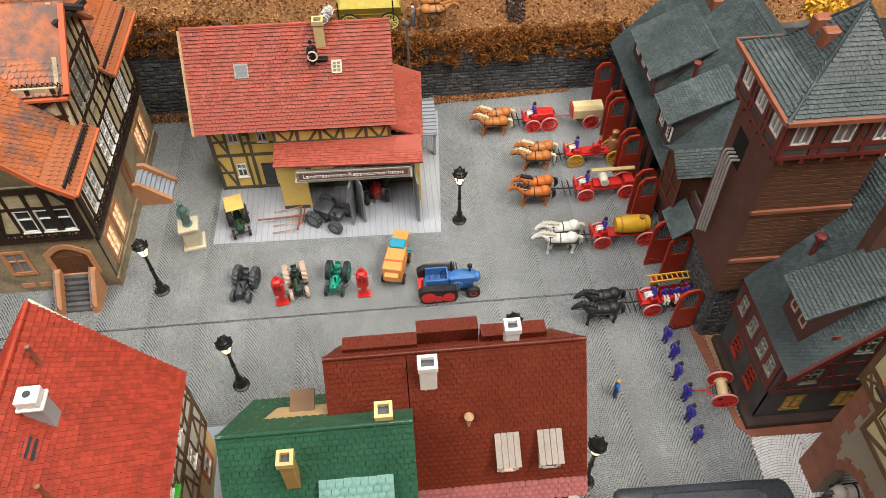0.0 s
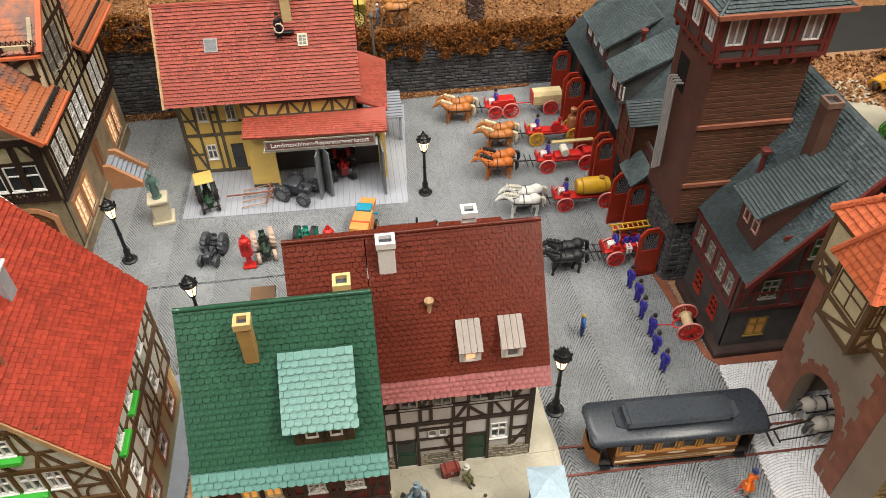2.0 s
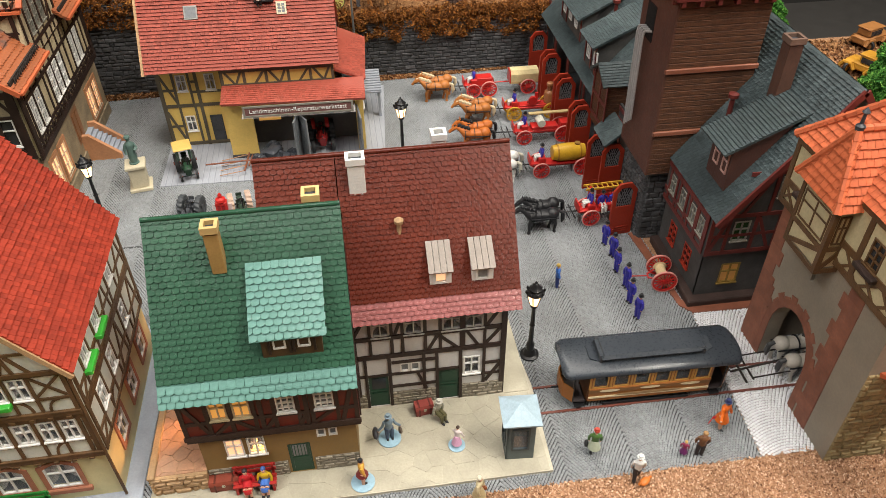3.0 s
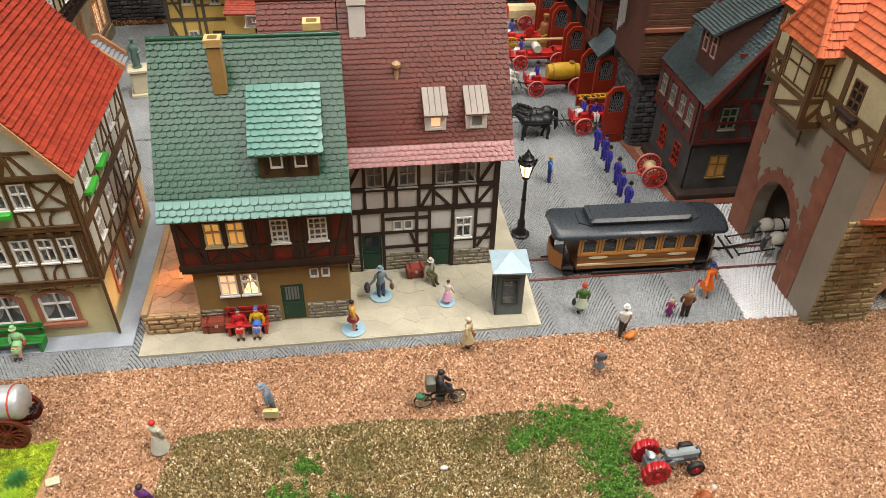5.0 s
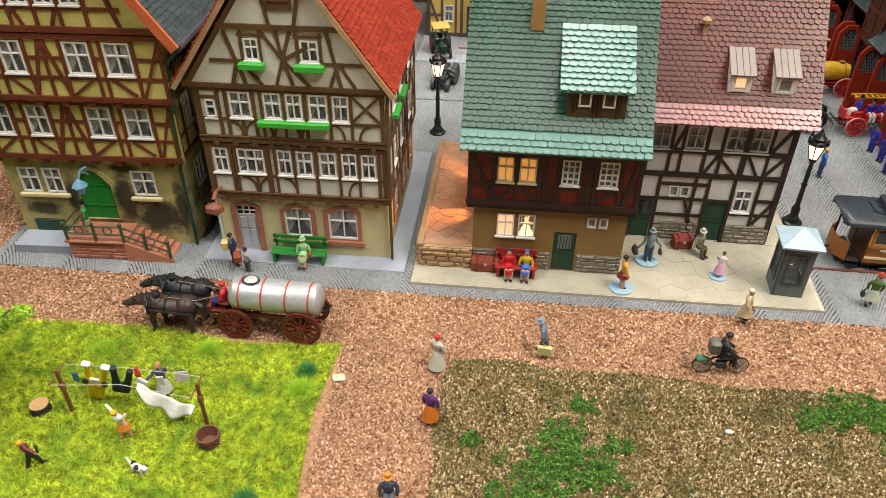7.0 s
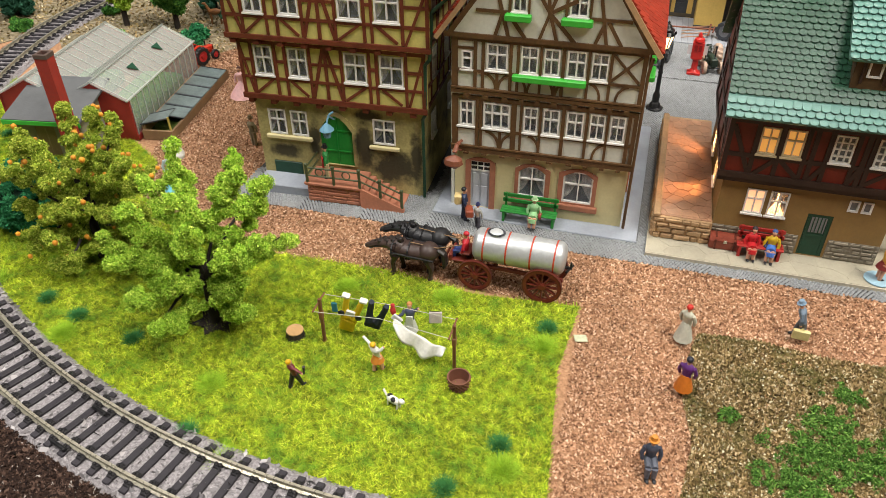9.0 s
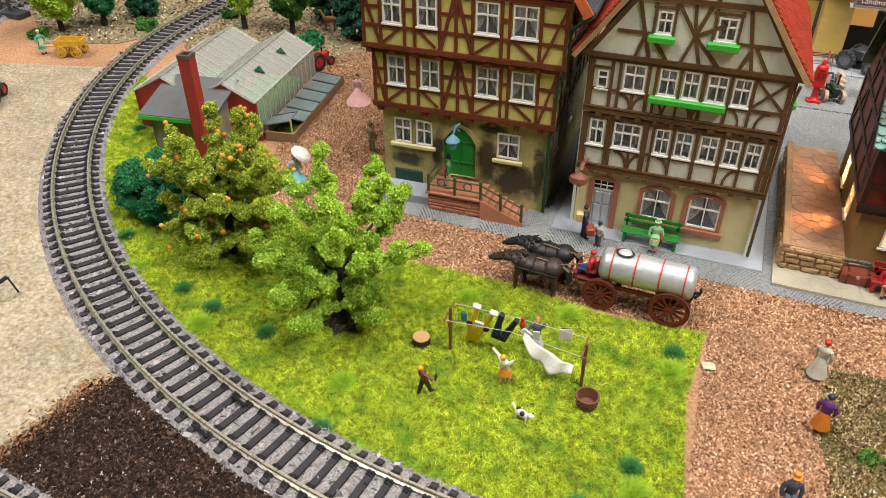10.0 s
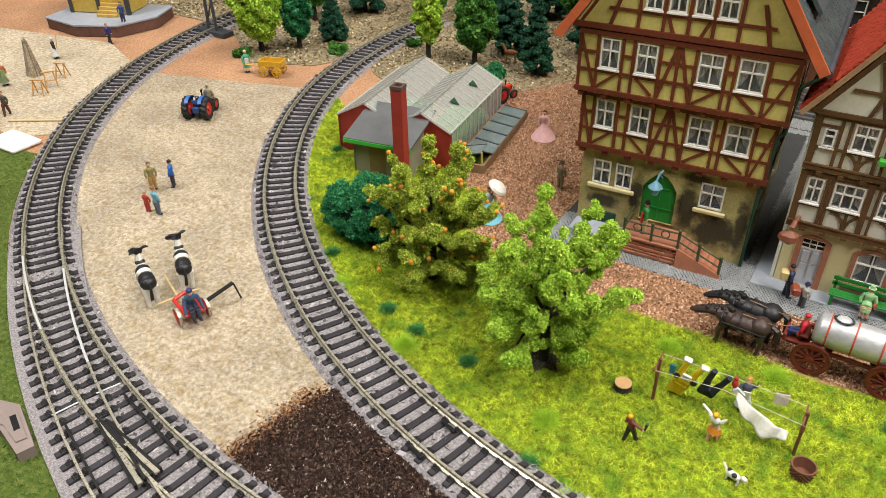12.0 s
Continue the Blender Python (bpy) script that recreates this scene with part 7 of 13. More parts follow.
# -- fire station --
def fire_station():
    h = thing("fire_station", "dark timbered fire station with slate roofs and hose tower", "fire station")
    ST = (SLATE, SLATE, 0.22, 0.2, "flat", 0.06)
    # engine hall behind the doors
    hall = Wall(h, 28.0, 41, -90)
    bays = [(0.2, 2.6), (3.2, 6.4), (7.0, 10.2), (11.3, 14.5), (15.6, 19.0)]
    hall.plate(rect(0, 0, 21.5, 6.0), [rect(a, -0.01, c, 4.4) for a, c in bays], FIRE_WALL)
    for a, c in bays:
        hall.timber(FIRE_RED, 0.3, (a - 0.15, 0, a - 0.15, 4.6), (c + 0.15, 0, c + 0.15, 4.6), (a - 0.3, 4.55, c + 0.3, 4.55))
    hall.timber(FIRE_RED, 0.25, (0, 5.75, 21.5, 5.75), (0, 5.0, 21.5, 5.0))
    part("hall_floor", Geo().box(28.15, 19.6, 0, 39, 41, 0.05), COBBLE_BED, h)
    part("hall_back", Geo().box(36.5, 19.6, 0, 36.7, 41, 9.5), FIRE_WALL, h)
    ex, ez, rx, rz = 26.95, 5.2, 33.6, 12.65
    roof_face(h, [(ex, 39.5, ez), (ex, 25.1, ez), (rx, 20.5, rz), (rx, 39.4, rz)], *ST, singles=300, label="slate roof of the engine hall")
    roof_face(h, [(40.2, 20.5, 5.9), (40.2, 39.4, 5.9), (rx, 39.4, rz), (rx, 20.5, rz)], *ST)
    Wall(h, 40, 39.0, 180).plate([(0.3, 0), (12, 0), (12, 5.9), (6.4, 12.9), (0.3, 5.9)], [], FIRE_WALL, name="gable")
    sl = (rz - ez) / (rx - ex)
    for y0, y1, xx in ((31.1, 36.9, 27.8), (26.4, 29.5, 27.5)):
        z = ez + (xx - ex) * sl
        zt = 8.3
        xr = ex + (zt + 1.9 - ez) / sl
        part("dormer", Geo().extrude([(xx, y0 + 0.3, z - 0.2), (xx, y0 + 0.3, zt), (xr, y0 + 0.3, zt + 1.9), (xr, y0 + 0.3, zt + 1.2)], (0, y1 - y0 - 0.6, 0)), FIRE_WALL, h, "grey shed dormer")
        roof_face(h, [(xx - 0.5, y1, zt - 0.2), (xx - 0.5, y0, zt - 0.2), (xr, y0, zt + 1.95), (xr, y1, zt + 1.95)], SLATE, SLATE, 0.22, 0.2, "flat", 0.05, slab=0.1, name="dormer_roof")
        dw = Wall(h, xx - 0.02, y1 - 0.3, -90, z)
        n = 3 if y1 - y0 > 4 else 2
        for k in range(n):
            dw.window(0.45 + k * 1.5, 0.75, 1.15 + k * 1.5, 1.85, WHITE_PLASTIC, PANE_GREY, 2, 1, False)
        dw.timber(FIRE_RED, 0.12, *[(u, 0.2, u, 2.1) for u in (0.1, 1.4, y1 - y0 - 0.7)])
    for x, y, z in ((29.8, 30.4, 8.3), (32.2, 36.2, 10.9)):
        part("vent_pipe", Geo().lathe([(0.14, 0), (0.13, 1.2), (0.28, 1.3), (0.28, 1.5), (0.05, 1.6)], 10, (x, y, z)), FIRE_RED, h, "red vent pipe", True)
    for y in (34.6, 35.7):
        part("roof_hatch", Geo().soft(31.8, y, 10.7, 32.8, y + 0.8, 11.5, 0.05).turn(Matrix.Identity(4)), COPPER_EDGE, h, "rust-red roof hatch")
    # cross gable bay between hall and tower
    part("bay_wall", Geo().box(27.0, 22.6, 3.6, 29.5, 25.2, 7.3), FIRE_BROWN, h, "brown boarded bay")
    bw = Wall(h, 26.97, 25.2, -90, 4.2)
    bw.timber(FIRE_RED, 0.2, (0.1, 0, 0.1, 3.1), (2.7, 0, 2.7, 3.1), (0, 0.1, 2.8, 0.1), (1.4, 0, 1.4, 4.0), (0, 1.6, 2.8, 1.6))
    part("bay_gable", Geo().extrude([(27.0, 22.6, 7.3), (27.0, 25.2, 7.3), (27.0, 23.9, 8.15)], (3, 0, 0)), FIRE_RED, h)
    roof_face(h, [(29.2, 25.4, 7.3), (26.6, 25.4, 7.3), (26.6, 23.9, 8.3), (30.2, 23.9, 8.3)], SLATE, SLATE, 0.22, 0.2, "flat", 0.05, slab=0.1, name="bay_roof")
    roof_face(h, [(26.6, 22.4, 7.3), (29.8, 22.4, 7.3), (30.2, 23.9, 8.3), (26.6, 23.9, 8.3)], SLATE, SLATE, 0.22, 0.2, "flat", 0.05, slab=0.1, name="bay_roof")
    roof_face(h, [(26.4, 22.6, 4.3), (26.4, 20.2, 4.3), (27.7, 20.2, 5.4), (27.7, 22.6, 5.4)], SLATE, SLATE, 0.22, 0.2, "flat", 0.05, slab=0.1, name="pent_roof")
    # tower
    tx0, tx1, ty0, ty1 = 27.3, 32.3, 15.45, 19.9
    part("tower_foot", Geo().box(27.7, 15.9, 0, 32.1, 19.7, 6.0), GREY_JOINT, h)
    foot = [o for o in h.children if o.name.startswith("tower_foot")][0]
    stones(Matrix.Translation((27.7, 19.7, 0)) @ Matrix.Rotation(radians(-90), 4, "Z"), foot, 0, 0, 3.8, 6.0, 0.6, 0.35, GREY_STONE, 0.12, 120)
    stones(Matrix.Translation((27.7, 15.9, 0)), foot, 0, 0, 4.4, 6.0, 0.6, 0.35, GREY_STONE, 0.12, 120)
    part("tower_body", Geo().box(tx0, ty0, 5.2, tx1, ty1, 15.8), FIRE_BROWN, h, "brown boarded tower shaft")
    for z in (7.95, 11.75):
        part("tower_band", Geo().soft(tx0 - 0.12, ty0 - 0.12, z - 0.12, tx1 + 0.1, ty0 + 0.1, z + 0.16, 0.03), COPPER_EDGE, h)
    part("tower_plank", Geo().box(tx0 - 0.1, ty0 - 0.03, 5.2, tx0 + 0.02, ty0 + 0.35, 15.5).box(tx0 - 0.06, ty0, 5.2, tx0, ty1, 15.5), paint("tower_red", (0.10, 0.04, 0.028), 0.6, 0.3), h)
    # Nothing is cut out here: a near-black plate paints the hatch's inner shade.
    part("tower_hatch", Geo().box(tx0 - 0.09, 17.9, 12.3, tx0 - 0.05, 19.1, 14.3), paint("hatch_shade", (0.006, 0.006, 0.006), 0.9, 0.1, bump=0), h, "near-black plate painting the open hatch's shade")
    for k in range(4):
        y = 18.9 - k * 0.28
        part("hose", Geo().tube([(tx0 - 0.05, y, 12.9), (tx0 - 0.5, y, 12.95), (tx0 - 0.55, y, 12.6), (tx0 - 0.4, y + 0.05, 6.7 + 0.25 * k)], 0.07, 6), paint("hose_grey", (0.36, 0.34, 0.33), 0.7, 0.15), h, "grey canvas hose", True)
    tb = 0.35
    bx0, bx1, by0, by1, bz0, bz1 = tx0 - tb, tx1 + tb, ty0 - tb, ty1 + tb, 15.7, 18.2
    for wl, ln in ((Wall(h, bx0, by0, 0), bx1 - bx0), (Wall(h, bx0, by1, -90), by1 - by0), (Wall(h, bx1, by0, 90), by1 - by0), (Wall(h, bx1, by1, 180), bx1 - bx0)):
        n = 3 if ln > 5 else 3
        step = ln / n
        wl.plate(rect(0, bz0, ln, bz1), [rect(step * k + 0.4, bz0 + 0.85, step * k + 1.25, bz1 - 0.2) for k in range(n)], FIRE_WALL)
        for k in range(n):
            wl.window(step * k + 0.4, bz0 + 0.85, step * k + 1.25, bz1 - 0.2, WHITE_PLASTIC, PANE_GREY, 2, 1, False)
            wl.timber(FIRE_RED, 0.2, (step * k + 0.1, bz0, step * k + 0.1, bz1), (step * k + step * 0.5 + 0.6, bz0, step * k + step * 0.5 + 0.6, bz1))
        wl.timber(FIRE_RED, 0.22, (0, bz0 + 0.1, ln, bz0 + 0.1), (0, bz0 + 0.75, ln, bz0 + 0.75), (0, bz1 - 0.1, ln, bz1 - 0.1), (ln - 0.1, bz0, ln - 0.1, bz1))
        for k in range(6):
            wl.put("corbel", Geo().box(ln * (k + 0.3) / 6, -0.02, bz0 - 0.3, ln * (k + 0.3) / 6 + 0.2, 0.35, bz0), FIRE_RED)
    # tower roof: flared skirt and steep pyramid
    o = 0.5
    e = [(bx0 - o, by0 - o, 18.25), (bx1 + o, by0 - o, 18.25), (bx1 + o, by1 + o, 18.25), (bx0 - o, by1 + o, 18.25)]
    m = [(bx0 + 0.9, by0 + 0.9, 19.3), (bx1 - 0.9, by0 + 0.9, 19.3), (bx1 - 0.9, by1 - 0.9, 19.3), (bx0 + 0.9, by1 - 0.9, 19.3)]
    top = ((tx0 + tx1) / 2, (ty0 + ty1) / 2, 22.0)
    for i in range(4):
        j = (i + 1) % 4
        roof_face(h, [e[i], e[j], m[j], m[i]], *ST, name="tower_skirt", singles=60)
        roof_face(h, [m[i], m[j], top], *ST, name="tower_roof", singles=60)
        part("eave_board", Geo().beam(e[i], e[j], 0.2, 0.22), COPPER_EDGE, h, "copper-red eave board")
        ridge(h, e[i], m[i], 0.09, SLATE)
        ridge(h, m[i], top, 0.09, SLATE)
    for y in (17.2, 18.2):
        part("roof_hatch", Geo().soft(28.3, y, 20.0, 29.1, y + 0.55, 20.9, 0.06), COPPER_EDGE, h, "rust-red roof vent")
    # right wing
    a, g2 = Wall(h, 28.9, 15.4, -90), Wall(h, 28.9, 9.9, 0)
    a.plate(rect(0, 0, 5.5, 3.6), [rect(1.2, 1.3, 2.1, 2.7), rect(3.3, 1.3, 4.2, 2.7)], FIRE_WALL)
    for u in (1.2, 3.3):
        a.window(u, 1.3, u + 0.9, 2.7, DOOR_RED, PANE_DARK, 2, 3)
    a.plate(rect(0, 3.6, 5.5, 6.2), [rect(u, 4.5, u + 0.7, 5.6) for u in (0.6, 2.0, 3.4, 4.5)], FIRE_WALL, -0.15, 0.25)
    q = Wall(h, 28.65, 15.4, -90)
    for u in (0.6, 2.0, 3.4, 4.5):
        q.window(u, 4.5, u + 0.7, 5.6, DULL_FRAME, PANE_GREY, 2, 2)
        q.timber(FIRE_RED, 0.18, (u - 0.12, 3.7, u - 0.12, 6.1), (u + 0.82, 3.7, u + 0.82, 6.1))
    q.timber(FIRE_RED, 0.28, (0, 3.75, 5.5, 3.75), (0, 4.35, 5.5, 4.35), (0, 6.0, 5.5, 6.0), (5.4, 3.6, 5.4, 6.2))
    g2.plate(rect(0, 0, 10, 3.6), [rect(1.2, 1.3, 2.3, 2.7), rect(4.2, 1.3, 5.3, 2.7)], FIRE_WALL)
    for u in (1.2, 4.2):
        g2.window(u, 1.3, u + 1.1, 2.7, paint("sash_yellow", (0.22, 0.14, 0.03), 0.5, 0.1), EMBER_PANE, 2, 2)
    g2.plate([(-0.2, 3.6), (10.2, 3.6), (10.2, 6.2), (5, 12.6), (-0.2, 6.2)], [rect(1.1, 4.5, 2.0, 5.8), rect(3.0, 7.2, 3.9, 8.5), rect(4.3, 4.5, 5.2, 5.8)], FIRE_WALL, -0.15, 0.2, "gable")
    q = Wall(h, 28.9, 9.7, 0)
    for u, w in ((1.1, 4.5), (3.0, 7.2), (4.3, 4.5)):
        q.window(u, w, u + 0.9, w + 1.3, DULL_FRAME, paint("pane_green", (0.05, 0.12, 0.05), 0.2, 0.2), 2, 2)
    q.timber(FIRE_RED, 0.25, (-0.2, 3.75, 10, 3.75), (-0.2, 6.2, 10, 6.2), (-0.1, 3.6, -0.1, 6.2), (1.2, 8.8, 8.5, 8.8), (5, 3.6, 5, 12.4))
    q.timber(FIRE_RED, 0.18, (-0.2, 4.9, 10, 4.9), (0.8, 3.7, 0.8, 6.2), (2.3, 3.7, 2.3, 6.2), (0.0, 3.9, 0.7, 6.0), (3.4, 3.7, 2.4, 6.0), (3.6, 3.7, 3.6, 6.2), (2.8, 6.2, 2.8, 8.8), (4.1, 6.2, 4.1, 8.8), (1.4, 6.3, 2.6, 8.6))
    part("plinth", Geo().soft(28.4, 9.35, 0, 39.5, 15.5, 0.5, 0.06), paint("plinth_brown", (0.05, 0.03, 0.025), 0.6, 0.3), h)
    e0, ridge_p = (28.6, 6.25), (34.1, 13.5)
    roof_face(h, [(e0[0], 16.2, e0[1]), (e0[0], 9.0, e0[1]), (ridge_p[0], 9.0, ridge_p[1]), (ridge_p[0], 20.5, ridge_p[1]), (e0[0] + 0.4, 16.9, e0[1] + 0.4 * (ridge_p[1] - e0[1]) / (ridge_p[0] - e0[0]))], *ST, singles=300, name="wing_roof", label="slate roof of the side wing")
    roof_face(h, [(39.4, 9.0, 6.2), (39.4, 20.5, 6.2), (ridge_p[0], 20.5, ridge_p[1]), (ridge_p[0], 9.0, ridge_p[1])], *ST, name="wing_roof")
    part("verge_board", Geo().beam((e0[0], 8.98, e0[1] - 0.1), (ridge_p[0], 8.98, ridge_p[1] - 0.1), 0.14, 0.32, (-0.8, 0, 0.6)), FIRE_RED, h)
    part("verge_board", Geo().beam((39.4, 8.98, e0[1] - 0.1), (ridge_p[0], 8.98, ridge_p[1] - 0.1), 0.14, 0.32, (0.8, 0, 0.6)), FIRE_RED, h)
    sl2 = (ridge_p[1] - e0[1]) / (ridge_p[0] - e0[0])
    xx, y0, y1 = 29.3, 10.2, 12.95
    z = e0[1] + (xx - e0[0]) * sl2
    part("dormer", Geo().extrude([(xx, y0 + 0.3, z - 0.2), (xx, y0 + 0.3, 9.75), (32.6, y0 + 0.3, 11.45), (32.6, y0 + 0.3, 11.2)], (0, y1 - y0 - 0.6, 0)), paint("dormer_brown", (0.075, 0.032, 0.025), 0.6, 0.2), h, "brown shed dormer")
    dw = Wall(h, xx - 0.02, y1 - 0.3, -90, z)
    for u in (0.45, 1.4):
        dw.window(u, 1.0, u + 0.55, 2.2, paint("sash_rose", (0.55, 0.33, 0.28), 0.5, 0.1), PANE_DARK, 1, 2, False)
    roof_face(h, [(xx - 0.65, y1, 9.7), (xx - 0.65, y0, 9.7), (32.75, y0, 11.75), (32.75, y1, 11.75)], SLATE, SLATE, 0.22, 0.2, "flat", 0.05, slab=0.1, singles=80, name="dormer_roof")
    chimney(h, 32.4, 13.0, 11.0, 14.5, 0.75, 0.75, paint("chimney_brown", (0.10, 0.05, 0.035), 0.6, 0.25), paint("chimney_drab", (0.16, 0.10, 0.075), 0.6, 0.2))
    part("vent_pipe", Geo().lathe([(0.14, 0), (0.13, 1.2), (0.28, 1.3), (0.28, 1.5), (0.05, 1.6)], 10, (30.9, 14.5, 9.2)), FIRE_RED, h, "red vent pipe", True)
    return h


fire_station()
single("brown_kerb", Geo().extrude([(27.3, 16.4, 0), (28.0, 9.6, 0), (28.6, 8.9, 0), (36, 8.7, 0), (36, 9.4, 0), (28.9, 9.5, 0), (28.3, 10, 0), (27.9, 16.4, 0)], (0, 0, 0.12)), COPPER_EDGE, "reddish brown kerb along the fire station", "kerb", kind="structure")


# -- red double doors of the engine hall --
def engine_door(x, y, a, w=1.5, hgt=4.2):
    d = thing("engine_hall_door", "open red wooden engine hall door with a barred light", "door", cm(x, y, 0.06, 0, 0, a), "engine hall doors")
    out = [(0, 0), (w, 0), (w, hgt - 0.5), (w - 0.4, hgt), (0.4, hgt), (0, hgt - 0.5)]
    lite = [(0.25, hgt - 1.7), (w - 0.25, hgt - 1.7), (w - 0.25, hgt - 0.65), (w - 0.5, hgt - 0.3), (0.5, hgt - 0.3), (0.25, hgt - 0.65)]
    part("leaf", holed(out, [lite], 0, 0.16), DOOR_RED, d)
    part("louvre", Geo().box(0.25, -0.2, 0.25, w - 0.25, -0.15, 0.33).box(0.25, -0.2, 0.42, w - 0.25, -0.15, 0.5).box(0.25, -0.2, 0.59, w - 0.25, -0.15, 0.67), DOOR_RED, d)
    g = Geo()
    for k in range(7):
        u = 0.3 + k * (w - 0.6) / 6
        g.beam((u, -0.08, hgt - 1.7), (min(w - 0.3, u + 0.45), -0.08, hgt - 0.4), 0.035, 0.03, (0, -1, 0))
        g.beam((u, -0.08, hgt - 1.7), (max(0.3, u - 0.45), -0.08, hgt - 0.4), 0.035, 0.03, (0, -1, 0))
    part("grille", g, GREY_METAL, d)
    part("pane", Geo().box(0.22, -0.06, hgt - 1.72, w - 0.22, -0.04, hgt - 0.3), PANE_DARK, d)
    return d


for y in (38.4, 34.9, 34.1, 30.7, 29.9, 26.5, 25.7, 21.8, 20.5):
    engine_door(25.8 if y > 21 else 26.4, y, 4)
engine_door(25.9, 16.5, 6, 1.55, 3.9)


# -- town gate --
def town_gate():
    h = thing("town_gate", "tall plastered town gate with timbered top and orange roofs", "gate tower")
    PL = paint("gate_plaster", (0.255, 0.22, 0.17), 0.75, 0.15, coarse=40, dirt=(0.18, 0.155, 0.115), amount=0.4)
    PAN = paint("gate_panel", (0.50, 0.43, 0.26), 0.65, 0.15)
    x0, y0, y1 = 30.7, -1.2, 7.3
    w = Wall(h, x0, y1, -90)
    L = y1 - y0
    ac, ai, ao = 3.5, 1.68, 2.15
    ar = [(ac - ai, -0.01), (ac + ai, -0.01), (ac + ai, 2.5)] + [(ac + ai * math.cos(math.pi * i / 10), 2.5 + 2.1 * math.sin(math.pi * i / 10)) for i in range(1, 10)] + [(ac - ai, 2.5)]
    w.plate(rect(0, 0, L, 10.4), [ar, rect(3.38, 6.75, 3.56, 7.6)], PL, -0.8, 0)
    RS = paint("gate_red_stone", (0.24, 0.095, 0.058), 0.75, 0.25, coarse=120, dirt=(0.2, 0.085, 0.055), amount=0.5, piece=0.12)
    ring = w.plate([(ac - ao, 0), (ac - ai, 0), (ac - ai, 2.5)] + [(ac - ai * math.cos(math.pi * i / 10), 2.5 + 2.1 * math.sin(math.pi * i / 10)) for i in range(1, 10)] + [(ac + ai, 2.5), (ac + ai, 0), (ac + ao, 0), (ac + ao, 2.5)]
                   + [(ac + ao * math.cos(math.pi * i / 10), 2.5 + 2.6 * math.sin(math.pi * i / 10)) for i in range(1, 10)] + [(ac - ao, 2.5)], [], RS, 0, 0.03, "arch_ring", "red sandstone arch")
    for k in range(13):
        a = math.pi * (k + 0.5) / 13
        r0, r1 = ao - 0.05, ao + (0.22 if k % 2 else 0.06)
        w.put("voussoir", Geo().extrude([(ac + q * math.cos(a + e), -0.045, 2.5 + q * 1.21 * math.sin(a + e)) for q, e in ((r0, -0.1), (r1, -0.1), (r1, 0.1), (r0, 0.1))], (0, 0.04, 0)), RS, "", ring)
    w.block("corner_pier", 0, 0, ac - ao, 4.4, 0, 0.032, RS, "red sandstone corner pier")
    for k in range(13):
        w.block("quoin", 0, k * 0.8, 1.15 if k % 2 else 0.85, k * 0.8 + 0.8, 0, 0.04 + 0.004 * (k % 2), RS)
        w.block("quoin", 5.5 if k % 2 else 5.8, k * 0.8, 6.75, k * 0.8 + 0.8, 0, 0.04 + 0.004 * (k % 2), RS)
    front = Wall(h, x0, y0, 0)
    fa = [(3.0, -0.01), (6.5, -0.01), (6.5, 1.0)] + [(4.75 + 1.75 * math.cos(math.pi * i / 8), 1.0 + 1.6 * math.sin(math.pi * i / 8)) for i in range(1, 8)] + [(3.0, 1.0)]
    fp = front.plate(rect(0.82, 0, 9, 10.4), [fa], SAND_STONE, -0.6, 0, label="front wall of squared sandstone")
    YS = paint("yellow_stone", (0.33, 0.25, 0.12), 0.7, 0.25, piece=0.25, island=0.25)
    stones(front.m, fp, 0, 0, 3.0, 6.0, 0.55, 0.32, YS, 0.09, 220)
    part("back_block", Geo().box(x0 + 0.8, y1 - 0.8, 0, 40, y1, 10.4).box(39.3, y0, 0, 40, y1 - 0.8, 10.4), PL, h)
    part("vault", Geo().box(x0 + 0.8, y0 + 0.6, 5.0, 39.3, y1 - 0.8, 5.3), PL, h)
    # Added wall ending the passage; the shade in there is put into its colour.
    part("passage_back", Geo().box(38.9, y0 + 0.6, 0, 39.2, y1 - 0.8, 5.0), paint("passage_shade", (0.05, 0.045, 0.04), 0.8, 0.3), h)
    # timbered top storey with an oriel
    z0, z1 = 8.9, 12.3
    for wl, ln in ((Wall(h, x0 - 0.3, y1 + 0.2, -90), L + 0.4), (Wall(h, x0 - 0.3, y0 - 0.2, 0), 9.6)):
        wl.plate(rect(0, z0, ln, z1), [rect(1.4, z0 + 1.3, 2.2, z0 + 2.6), rect(ln - 2.6, z0 + 1.3, ln - 1.8, z0 + 2.6)], PAN, -0.3, 0)
        for u in (1.4, ln - 2.6):
            wl.window(u, z0 + 1.3, u + 0.8, z0 + 2.6, BROWN_TIMBER, PANE_DARK, 2, 3)
            flower_box(wl, u - 0.25, z0 + 1.0, u + 1.05, z0 + 1.25, DARK_TIMBER)
        wl.timber(BROWN_TIMBER, 0.3, (0, z0 + 0.1, ln, z0 + 0.1), (0, z0 + 1.15, ln, z0 + 1.15), (0, z1 - 0.1, ln, z1 - 0.1), (0.15, z0, 0.15, z1), (ln - 0.15, z0, ln - 0.15, z1), (2.6, z0, 2.6, z1), (ln - 3, z0, ln - 3, z1))
        for k in range(7):
            u = k * ln / 7
            wl.timber(BROWN_TIMBER, 0.14, (u + 0.15, z0 + 0.2, u + ln / 7 - 0.15, z0 + 1.05), (u + ln / 7 - 0.15, z0 + 0.2, u + 0.15, z0 + 1.05))
    oc = (30.6, 3.9)
    pts = [(30.6, 5.15), (29.6, 5.15), (29.6, 2.7), (30.6, 2.7)]
    part("oriel", Geo().extrude([(x, y, 8.7) for x, y in pts], (0, 0, 3.2)), PAN, h, "timbered oriel")
